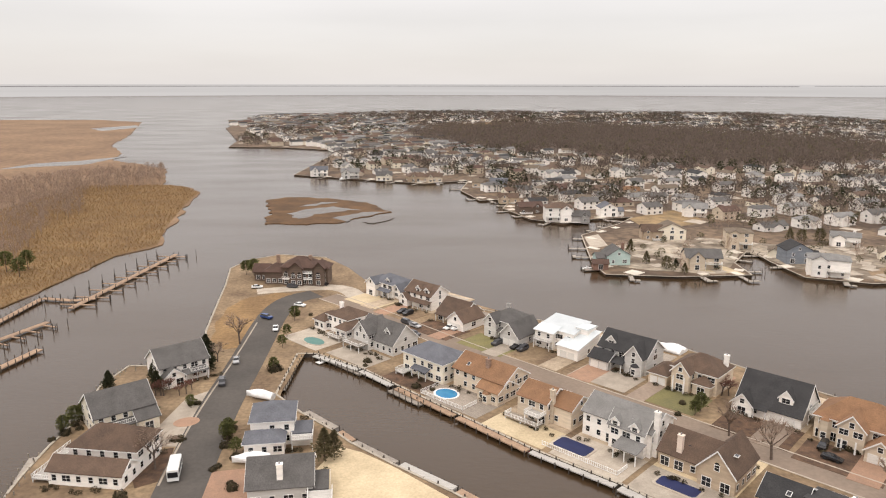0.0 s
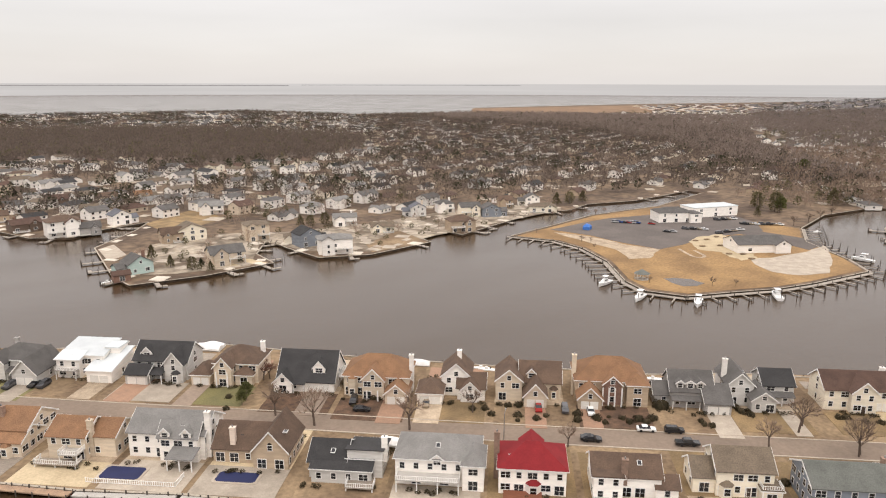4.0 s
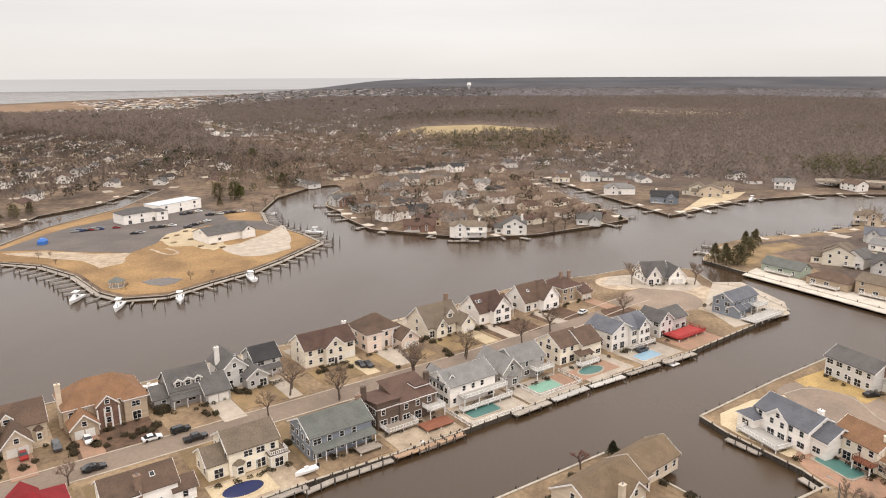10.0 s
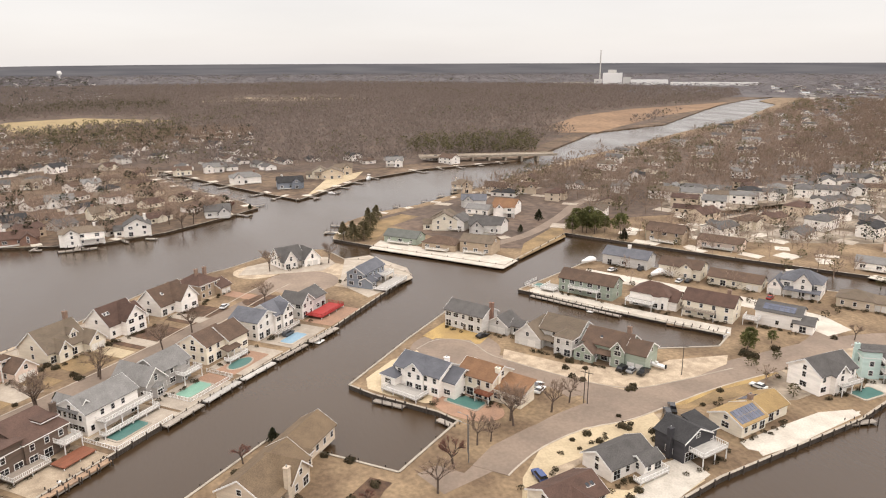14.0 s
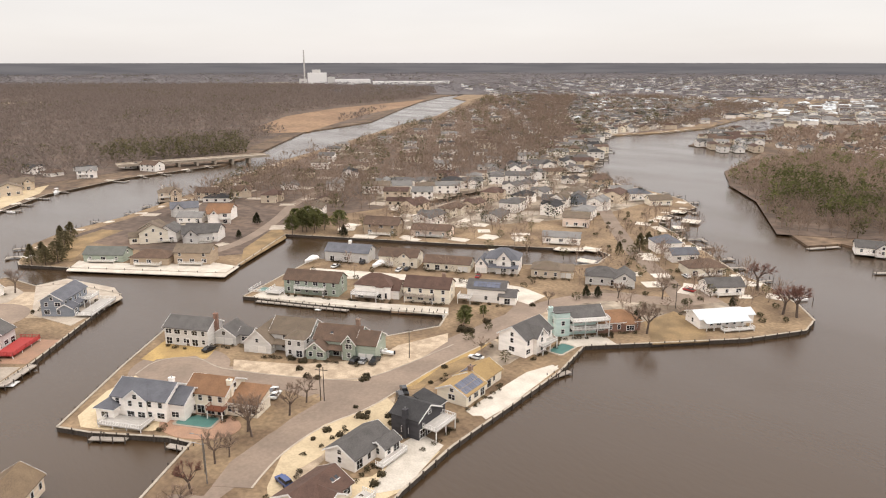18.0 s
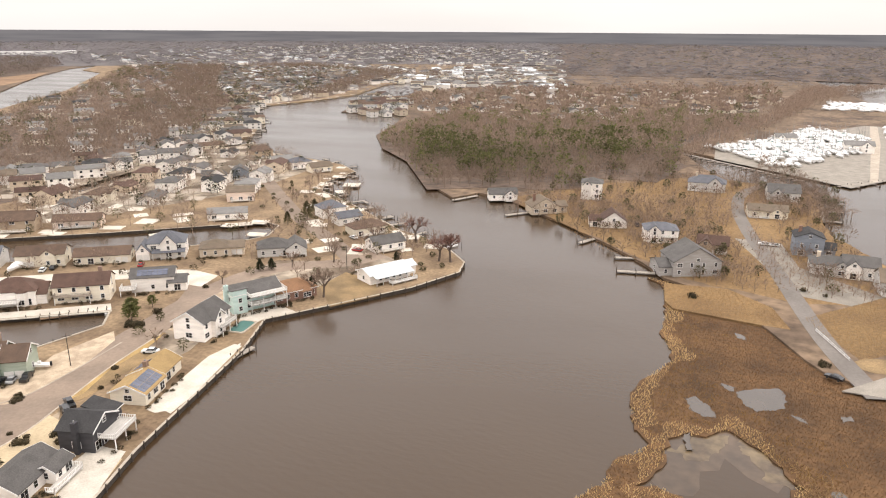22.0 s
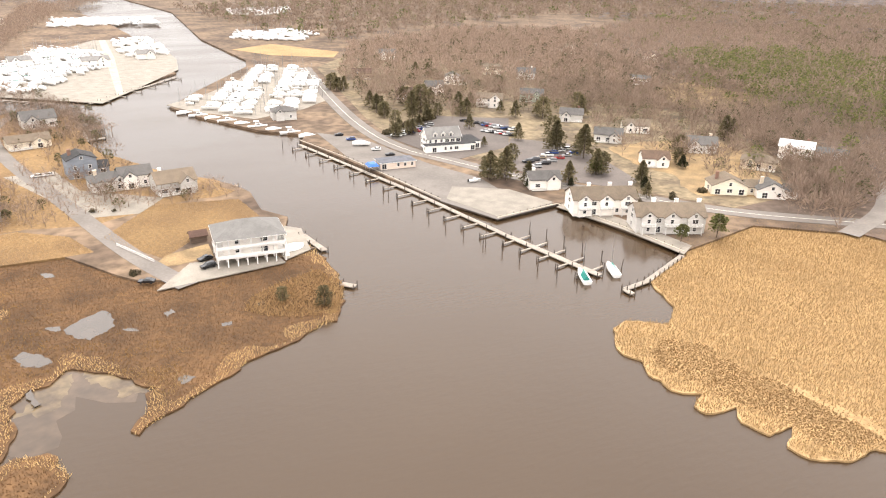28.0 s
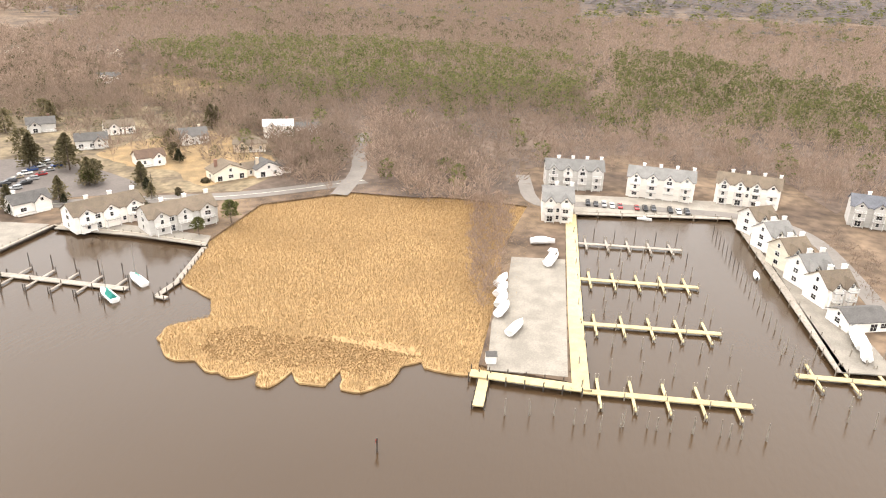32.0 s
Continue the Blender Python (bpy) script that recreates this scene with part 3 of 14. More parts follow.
def house(at, rot, masses, wall, roof, label, extras=(), name="house", group="", z=1.3, seed=1, dense=1.0, trim=True, far=False, plain=False):
    """Origin at the middle of the side that faces the water or road; x to the right, y away. A mass is (x0, x1, y0, y1, eaves, kind, rise[, wall[, roof]])."""
    rnd = random.Random(seed)
    if len(label.split()) < 6:
        label += " and a shingled roof" if "roof" not in label else " near the water"
    hs = thing(name, at, rot, label, "house", group, z)
    wm, rm = WALLS[wall], ROOFS[roof]
    for i, (x0, x1, y0, y1, h, kind, rise, *own) in enumerate(masses):
        w_mat = WALLS[own[0]] if own and own[0] else wm
        r_mat = ROOFS[own[1]] if len(own) > 1 else rm
        part("wall", wall_mass(x0 + i * 0.004, x1 - i * 0.004, y0 + i * 0.004, y1 - i * 0.004, h, kind, rise, -0.4), w_mat, hs)
        part("roof", roof_mass(x0, x1, y0, y1, h + i * 0.006, kind, rise), r_mat, hs)
        if trim and not far:
            for board in rake_boards(x0, x1, y0, y1, h, kind, rise):
                part("fascia", board, TRIM, hs)
        storeys = max(1, round(h / 2.8))
        for side, length, turn, px, py in (("f", x1 - x0, 0, None, y0), ("b", x1 - x0, 180, None, y1), ("l", y1 - y0, -90, x0, None), ("r", y1 - y0, 90, x1, None)):
            n = int(length / (2.7 / dense))
            if side == "b":
                n = 0 if far or plain else 1
            elif side in "lr" and n > 1 and (far or plain):
                n = 1
            if far and math.hypot(*at) > 300:
                n = 0 if side in "lr" else min(n, 3)
            for s in range(storeys):
                for k in range(n):
                    u = (k + 0.5) / n
                    wide = rnd.choice((1.0, 1.0, 1.0, 1.9, 1.9))
                    tall = 1.35
                    zz = s * 2.75 + 0.95
                    if s == 0 and side in "fb" and rnd.random() < 0.35:
                        wide, tall, zz = 1.9, 2.05, 0.2
                    if rnd.random() < 0.16 or wide > length / n - 0.4:
                        if rnd.random() < 0.5:
                            continue
                        wide, tall, zz = 1.0, 1.35, s * 2.75 + 0.95
                    if zz + tall > h - 0.1:
                        continue
                    X = px if px is not None else x0 + (x1 - x0) * u
                    Y = py if py is not None else y0 + (y1 - y0) * u
                    o = {"f": (0, -0.4), "b": (0, 0.4), "l": (-0.4, 0), "r": (0.4, 0)}[side]
                    if inside(masses, i, X + o[0], Y + o[1], zz + 1.0) or any(e[0] == "garage" and side == "f" and abs(Y - e[2]) < 0.3 and abs(X - e[1]) < e[3] / 2 + wide / 2 + 0.2 and s == 0 for e in extras):
                        continue
                    put_window(hs, pose(X, Y, zz, 0, 0, turn), wide, tall, far=far or plain)
        gable = (kind == "gy" and rise > 1.9)
        if gable and not inside(masses, i, (x0 + x1) / 2, y0 - 0.4, h + 0.6):
            put_window(hs, pose((x0 + x1) / 2, y0, h + 0.1, 0, 0, 0), 1.0, min(1.2, rise * 0.45), arch=rise > 2.6 and not far and not plain, far=far or plain)
        if kind == "gx" and rise > 1.9:
            for X, turn in ((x0, -90), (x1, 90)):
                if not inside(masses, i, X + (0.4 if turn > 0 else -0.4), (y0 + y1) / 2, h + 0.6):
                    put_window(hs, pose(X, (y0 + y1) / 2, h + 0.1, 0, 0, turn), 1.0, min(1.2, rise * 0.45), far=far or plain)
    for e in extras:
        k = e[0]
        if k == "chimney":
            _, x, y, z0, z1, *own = e
            c = part("chimney", MB().box(x - 0.6, x + 0.6, y - 0.5, y + 0.5, z0, z1).box(x - 0.7, x + 0.7, y - 0.6, y + 0.6, z1 + 0.002, z1 + 0.2), WALLS[own[0]] if own else BRICKM, hs)
            if not far:
                part("flue", MB().tube((x, y, z1 + 0.2), (x, y, z1 + 0.65), 0.2, 0.16, 6), METAL, c)
        elif k == "garage":
            _, x, y, w = e
            n = 1 if w < 4 else 2
            for j in range(n):
                ww = w / n - 0.3
                cx = x - w / 2 + (j + 0.5) * w / n
                def gdoor(ww=ww):
                    mb = MB()
                    for q in range(4):
                        mb.box(-ww / 2, ww / 2, -0.05 - 0.01 * (q % 2), 0.03, q * 0.55 + 0.01, q * 0.55 + 0.54)
                    return mb
                part("garage_door", shared(f"garage_door|{ww:.2f}", gdoor, DOOR), None, hs, m=pose(cx, y, 0.02))
        elif k == "door":
            _, x, y = e
            d = part("door", MB().box(x - 0.5, x + 0.5, y - 0.06, y + 0.03, 0, 2.1), FRONTDOOR, hs)
            part("door_frame", MB().box(x - 0.68, x - 0.51, y - 0.08, y + 0.03, 0, 2.3).box(x + 0.51, x + 0.68, y - 0.08, y + 0.03, 0, 2.3).box(x - 0.5, x + 0.5, y - 0.08, y + 0.03, 2.11, 2.3), TRIM, d)
        elif k == "dormer":
            _, x, y0, y1, w, z0, z1, rise = e
            d = part("dormer", wall_mass(x - w / 2, x + w / 2, y0, y1, z1, "gy", rise, z0), wm, hs)
            part("dormer_roof", roof_mass(x - w / 2, x + w / 2, y0, y1, z1, "gy", rise, 0.3, 0.14), rm, d)
            part("dormer_fascia", rake_boards(x - w / 2, x + w / 2, y0, y1, z1, "gy", rise, 0.3)[0], TRIM, d)
            put_window(hs, pose(x, y0, z1 - 1.25), max(1.0, w * 0.55), 1.2, far=far or plain)
        elif k == "skylight":
            _, x, y, zz, tilt = e
            s = part("skylight", shared("skylight", lambda: MB().box(-0.5, 0.5, -0.6, 0.6, -0.1, 0.12), TRIM), None, hs, m=pose(x, y, zz, tilt))
            part("skylight_glass", shared("skylight_glass", lambda: MB().box(-0.4, 0.4, -0.5, 0.5, 0.12, 0.15), GLASS), None, s)
        elif k == "deck":
            _, x0, x1, y0, y1, zz, m, rails = e
            d = part("deck", MB().box(x0, x1, y0, y1, zz - 0.22, zz), DECKPALE if m is TRIM else m, hs)
            if zz > 0.5:
                mb = MB()
                for px in np.linspace(x0 + 0.2, x1 - 0.2, max(2, int((x1 - x0) / 4) + 1) if not far else 2):
                    for py in (y0 + 0.2,):
                        part("post", shared(f"post|{zz:.1f}", lambda: MB().box(-0.1, 0.1, -0.1, 0.1, -0.3, zz - 0.22), TRIM), None, hs, m=pose(px, py, 0))
            if rails:
                part("railing", railing(MB(), [(x0 + 0.08, y1 - 0.1), (x0 + 0.08, y0 + 0.08), (x1 - 0.08, y0 + 0.08), (x1 - 0.08, y1 - 0.1)], zz), rails, d)
        elif k == "bay":
            _, x, y, w, h = e
            a = [(x - w / 2, y + 0.1, 0), (x - w / 4, y - 1.1, 0), (x + w / 4, y - 1.1, 0), (x + w / 2, y + 0.1, 0)]
            b = part("bay_window", MB().hexa(a, [(p, q, h) for p, q, _ in a]), wm, hs)
            part("bay_roof", MB().hexa([(p, q - 0.2, h + 0.01) for p, q, _ in a], [(x + (p - x) * 0.25, y + 0.1, h + 1.0) for p, q, _ in a]), rm, b)
            put_window(hs, pose(x, y - 1.1, 0.7), w / 2 - 0.4, 1.5, far=far or plain)
        elif k == "columns":
            _, xs, y, h = e
            for x in xs:
                part("column", shared(f"column|{h:.1f}", lambda: MB().tube((0, 0, 0), (0, 0, h), 0.22, 0.18, 8), TRIM), None, hs, m=pose(x, y, 0))
        elif k == "porch":
            _, x0, x1, y0, y1, h = e
            part("porch_roof", roof_mass(x0, x1, y0, y1, h, "sf", 0.7, 0.2, 0.15), rm, hs)
            for x in np.linspace(x0 + 0.2, x1 - 0.2, max(2, int((x1 - x0) / 2.6) + 1)):
                part("porch_post", shared(f"porch_post|{h:.1f}", lambda: MB().box(-0.1, 0.1, -0.1, 0.1, 0, h), TRIM), None, hs, m=pose(x, y0 + 0.15, 0))
        elif k == "solar":
            _, x0, x1, nx, y0, y1, ny, zc, tilt = e
            for ix in range(nx):
                for iy in range(ny):
                    w, hh = (x1 - x0) / nx, (y1 - y0) / ny
                    cy = (iy + 0.5) * hh - (y1 - y0) / 2
                    def pan(w=w, hh=hh):
                        return MB().box(-w / 2 + 0.05, w / 2 - 0.05, -hh / 2 + 0.05, hh / 2 - 0.05, 0.0, 0.06)
                    m = pose((x0 + x1) / 2, (y0 + y1) / 2, zc, tilt) @ pose((ix + 0.5) * w - (x1 - x0) / 2, cy, 0.12)
                    part("solar_panel", shared(f"solar_panel|{w:.2f}{hh:.2f}", pan, SOLAR), None, hs, m=m)
    return hs


SOLAR = mat("solar_cell_glass", (0.075, 0.085, 0.125), (0.10, 0.11, 0.15), 0.8, 0.2, fine=0.1, vary=0.2, spec=0.6)


# ---------------------------------------------------------------- ground, shores, roads
from mathutils.geometry import tessellate_polygon


def slab(name, pts, z, material, label="", depth=2.4, kind="structure", category="ground", parent=None):
    """A level piece of ground with upright sides."""
    n = len(pts)
    area = sum(pts[i][0] * pts[(i + 1) % n][1] - pts[(i + 1) % n][0] * pts[i][1] for i in range(n))
    if area < 0:
        pts = pts[::-1]
    mb = MB()
    mb.v = [(x, y, z) for x, y in pts] + [(x, y, z - depth) for x, y in pts]
    mb.f = [tuple(t) if (Vector(mb.v[t[1]]) - Vector(mb.v[t[0]])).cross(Vector(mb.v[t[2]]) - Vector(mb.v[t[0]])).z > 0 else tuple(reversed(t)) for t in tessellate_polygon([[Vector((x, y, 0)) for x, y in pts]])]
    mb.f += [(i, n + i, n + (i + 1) % n, (i + 1) % n) for i in range(n)]
    ob = new(name, mb.mesh(name, material))
    if parent:
        ob.parent = parent
        ob.matrix_parent_inverse = parent.matrix_world.inverted()
        return ob
    return tagged(ob, label, category, kind=kind)


def wavy(pts, step=4.0, amp=1.6, seed=0, closed=True):
    """A natural shore: the line cut finer and moved in and out."""
    res = []
    ends = list(zip(pts, pts[1:] + pts[:1])) if closed else list(zip(pts, pts[1:]))
    for (xa, ya), (xb, yb) in ends:
        L = math.hypot(xb - xa, yb - ya)
        n = max(1, int(L / step))
        for i in range(n):
            x, y = xa + (xb - xa) * i / n, ya + (yb - ya) * i / n
            k = 1.0 / (step * 2.2)
            a = noise.noise((x * k, y * k, seed)) * amp + noise.noise((x * k * 3, y * k * 3, seed + 9)) * amp * 0.5
            b = noise.noise((x * k, y * k, seed + 30)) * amp + noise.noise((x * k * 3, y * k * 3, seed + 39)) * amp * 0.5
            res.append((x + a * 1.6, y + b * 1.6))
    return res


def ribbon(name, pts, width, z, material, label, depth=0.3, category="road", kind="structure"):
    """A road or path of even width along a bent line, its corners rounded."""
    line = [Vector((*p, 0)) for p in pts]
    for _ in range(2):
        out = [line[0]]
        for a, b in zip(line, line[1:]):
            out += [a.lerp(b, 0.25), a.lerp(b, 0.75)]
        line = out + [line[-1]]
    L, R = [], []
    for i, p in enumerate(line):
        d = (line[min(i + 1, len(line) - 1)] - line[max(i - 1, 0)]).normalized()
        s = Vector((-d.y, d.x, 0)) * width / 2
        L.append(p + s)
        R.append(p - s)
    mb = MB()
    n = len(line)
    mb.v = [(p.x, p.y, z) for p in L] + [(p.x, p.y, z) for p in R] + [(p.x, p.y, z - depth) for p in L] + [(p.x, p.y, z - depth) for p in R]
    for i in range(n - 1):
        mb.f += [(i, n + i, n + i + 1, i + 1), (i, i + 1, 2 * n + i + 1, 2 * n + i), (n + i + 1, n + i, 3 * n + i, 3 * n + i + 1)]
    return tagged(new(name, mb.mesh(name, material)), label, category, kind=kind)


def bulkhead(pts, top, label="tarred timber bulkhead with a pale cap along the water", piles=True, step=2.4, face=None, cap=None, pile=None):
    """Sheet wall, cap timber and single piles along a shore line; the water is on the right hand side of the line's way."""
    b = tagged(new("bulkhead"), label, "bulkhead", kind="structure")
    sheet, capm, rest = MB(), MB(), MB()
    for (xa, ya), (xb, yb) in zip(pts, pts[1:]):
        L = math.hypot(xb - xa, yb - ya)
        if L < 0.3:
            continue
        ux, uy = (xb - xa) / L, (yb - ya) / L
        nx, ny = uy, -ux
        a = [(xa, ya, -1.2), (xb, yb, -1.2), (xb + nx * 0.16, yb + ny * 0.16, -1.2), (xa + nx * 0.16, ya + ny * 0.16, -1.2)]
        sheet.hexa(a, [(x, y, top + 0.06) for x, y, _ in a])
        a = [(xa - nx * 0.35, ya - ny * 0.35, top + 0.065), (xb - nx * 0.35, yb - ny * 0.35, top + 0.065), (xb + nx * 0.26, yb + ny * 0.26, top + 0.065), (xa + nx * 0.26, ya + ny * 0.26, top + 0.065)]
        capm.hexa(a, [(x, y, top + 0.19) for x, y, _ in a])
        if piles:
            far = math.hypot((xa + xb) / 2, (ya + yb) / 2) > 190
            me = shared(f"pile|{top:.1f}", lambda: MB().tube((0, 0, -1.2), (0, 0, top + 0.75), 0.19, 0.16, 6), pile or PILE)
            n = max(1, int(L / step))
            for i in range(n):
                s = (i + 0.5) / n
                px, py = xa + (xb - xa) * s + nx * 0.4, ya + (yb - ya) * s + ny * 0.4
                if far:
                    rest.tube((px, py, -1.2), (px, py, top + 0.75), 0.19, 0.16, 5)
                else:
                    part("post", me, None, b, m=pose(px, py, 0))
    if rest.v:
        tagged(part("posts", rest, pile or PILE, b), "weathered posts along the bulkhead", kind="stuff")
    part("sheeting", sheet, face or BULK, b)
    part("cap", capm, cap or CAP, b)
    return b


def dock(pts, width, label, material=DOCKWOOD, z=0.75, piles=3.0, name="dock", tall=1.1, pile=None, group="", ends=False):
    """A plank walk on piles along a line."""
    d = thing(name, pts[0], 0, label, "dock", group, z=0)
    ox, oy = pts[0]
    n, rest = 0, MB()
    for (xa, ya), (xb, yb) in zip(pts, pts[1:]):
        L = math.hypot(xb - xa, yb - ya)
        ux, uy = (xb - xa) / L, (yb - ya) / L
        nx, ny = -uy * width / 2, ux * width / 2
        a = [(xa - ox - nx, ya - oy - ny), (xb - ox - nx, yb - oy - ny), (xb - ox + nx, yb - oy + ny), (xa - ox + nx, ya - oy + ny)]
        zz = z + n * 0.005
        part("planking", MB().hexa([(x, y, zz - 0.3) for x, y in a], [(x, y, zz) for x, y in a]), material, d)
        me = shared(f"dock_pile|{z + tall:.1f}{'p' if pile else ''}", lambda: MB().tube((0, 0, -1.2), (0, 0, z + tall), 0.17, 0.14, 6), pile or PILE)
        k = max(1, int(L / piles))
        for i in ((k,) if ends else range(k + 1)):
            for sgn in (-1, 1):
                x, y = xa - ox + (xb - xa) * i / k + nx * 1.12 * sgn, ya - oy + (yb - ya) * i / k + ny * 1.12 * sgn
                if math.hypot(ox, oy) > (300 if pile else 150):
                    rest.tube((x, y, -1.2), (x, y, z + tall), 0.17, 0.14, 5)
                else:
                    part("post", me, None, d, m=pose(x, y, 0))
        n += 1
    if rest.v:
        tagged(part("posts", rest, pile or PILE, d), "weathered dock posts in the water", kind="stuff")
    return d


# ---------------------------------------------------------------- trees
def bare_tree(seed, h=9.0, spread=4.0, twigs=520):
    rnd = random.Random(seed)
    trunk, crown = MB(), MB()
    top = Vector((rnd.uniform(-0.4, 0.4), rnd.uniform(-0.4, 0.4), h * 0.34))
    trunk.tube((0, 0, -0.3), top, 0.26, 0.19, 6)
    tips = []

    def grow(p, d, L, r, depth):
        q = p + d * L
        trunk.tube(p, q, r, r * 0.55, 4)
        tips.append((p, q, d))
        if depth:
            for _ in range(rnd.choice((2, 3, 3))):
                v = Vector((rnd.gauss(0, 1), rnd.gauss(0, 1), rnd.gauss(0.25, 0.6))).normalized()
                grow(p.lerp(q, rnd.uniform(0.55, 1.0)), (d * 1.1 + v * 0.85).normalized(), L * rnd.uniform(0.55, 0.78), r * 0.55, depth - 1)

    for i in range(6):
        a = i * 2 * math.pi / 6 + rnd.uniform(-0.4, 0.4)
        d = Vector((math.cos(a) * spread * 0.2, math.sin(a) * spread * 0.2, rnd.uniform(0.7, 1.3))).normalized()
        grow(top * rnd.uniform(0.75, 1.0), d, h * 0.27, 0.11, 2)
    for _ in range(twigs):
        p, q, d = rnd.choice(tips)
        s = p.lerp(q, rnd.uniform(0.3, 1.0))
        v = (d + Vector((rnd.gauss(0, 1), rnd.gauss(0, 1), rnd.gauss(0.35, 0.7))) * 0.8).normalized()
        L = rnd.uniform(0.6, 1.5) * h / 9
        w = v.orthogonal().normalized() * 0.045
        crown.poly(s - w, s + w, s + v * L)
    return trunk, crown


def evergreen(seed, h=7.0, r=2.2, n=900, cone=True, low=0.3):
    rnd = random.Random(seed)
    trunk, crown = MB(), MB()
    trunk.tube((0, 0, -0.3), (0, 0, h * 0.8), 0.2, 0.05, 6)
    for _ in range(n):
        u = rnd.random() ** 0.8
        a = rnd.uniform(0, 2 * math.pi)
        lump = 1 + 0.3 * math.sin(a * 3 + seed + u * 9) + 0.2 * math.sin(a * 5 + u * 17)
        rr = (r * (1 - u) ** 0.75 if cone else r * math.sqrt(max(0.02, 1 - (u * 1.5 - 0.55) ** 2))) * lump
        z = h * (0.10 + 0.88 * u) if cone else h * (low + (0.98 - low) * u)
        k = rr * rnd.uniform(0.35, 1.0)
        c = Vector((math.cos(a) * k, math.sin(a) * k, z))
        s = rnd.uniform(0.26, 0.60) * max(1.0, h / 8)
        v1 = Vector((math.cos(a), math.sin(a), rnd.uniform(-0.5, 0.5))).normalized()
        v2 = Vector((rnd.gauss(0, 1), rnd.gauss(0, 1), rnd.gauss(0, 1))).cross(v1).normalized()
        crown.poly(c - v1 * s * 0.5, c + v2 * s * 0.5, c + v1 * s, c - v2 * s * 0.5)
    return trunk, crown


def bush(seed, r=0.9, n=220):
    rnd = random.Random(seed)
    stem, crown = MB(), MB()
    for i in range(4):
        a = i * 1.6
        stem.tube((0, 0, -0.2), (math.cos(a) * r * 0.5, math.sin(a) * r * 0.5, r * 0.8), 0.05, 0.02, 3)
    for _ in range(n):
        v = Vector((rnd.gauss(0, 1), rnd.gauss(0, 1), abs(rnd.gauss(0, 0.9)))).normalized()
        c = Vector((v.x * r, v.y * r, v.z * r * 0.95)) * rnd.uniform(0.65, 1.05) * (1 + 0.2 * math.sin(v.x * 5 + seed))
        w = v.orthogonal().normalized()
        q = v.cross(w)
        s = rnd.uniform(0.09, 0.2) * (r / 0.9) ** 0.5
        crown.poly(c - w * s, c + q * s, c + w * s, c - q * s)
    return stem, crown


def plant_kind(name, built, m1, m2, label, category):
    t = thing(name, (0, 0), 0, label, category, z=-60)
    part("trunk" if category == "tree" else "stems", built[0], m1, t)
    part("crown", built[1], m2, t)
    return t


KINDS = {
    "bare": [plant_kind("bare_tree", bare_tree(s, 9 + s % 3, 4.0), BARK, TWIG, "leafless deciduous tree with a fine twiggy crown", "tree") for s in range(4)],
    "red": [plant_kind("bare_tree", bare_tree(20 + s, 7, 3.5), BARK, TWIGRED, "small leafless tree with reddish twigs", "tree") for s in range(2)],
    "fir": [plant_kind("evergreen_tree", evergreen(40 + s, 6.6, 2.5, 1100), BARK, NEEDLE, "dark green conical evergreen tree", "tree") for s in range(3)],
    "pine": [plant_kind("pine_tree", evergreen(60 + s, 9, 2.9, 1000, False), BARK, PINE, "olive green pine with a rounded crown", "tree") for s in range(3)],
    "cedar": [plant_kind("cedar_tree", evergreen(50 + s, 8, 2.9, 1000, s != 1, 0.06), BARK, GARDENCEDAR, "dark olive cedar with a broad crown", "tree") for s in range(3)],
    "bush": [plant_kind("shrub", bush(80 + s), BARK, SHRUB, "rounded dull green shrub", "shrub") for s in range(3)],
}


def plant(kind, at, size=1.0, z=1.3, group="", seed=0):
    rnd = random.Random(int(at[0] * 13 + at[1] * 7) + seed)
    src = rnd.choice(KINDS[kind])
    s = size * rnd.uniform(0.92, 1.08)
    src.scale = (s, s, s)
    m = pose(at[0], at[1], z, 0, 0, rnd.uniform(0, 360))
    t = copy_thing(src, m)
    src.scale = (1, 1, 1)
    if group:
        t["group"] = group
    return t


# ---------------------------------------------------------------- cars and boats
def prism(mb, prof, x0, x1):
    """A solid with the outline prof (y, z) from x0 to x1."""
    return mb.hexa([(x0, y, z) for y, z in prof], [(x1, y, z) for y, z in prof])


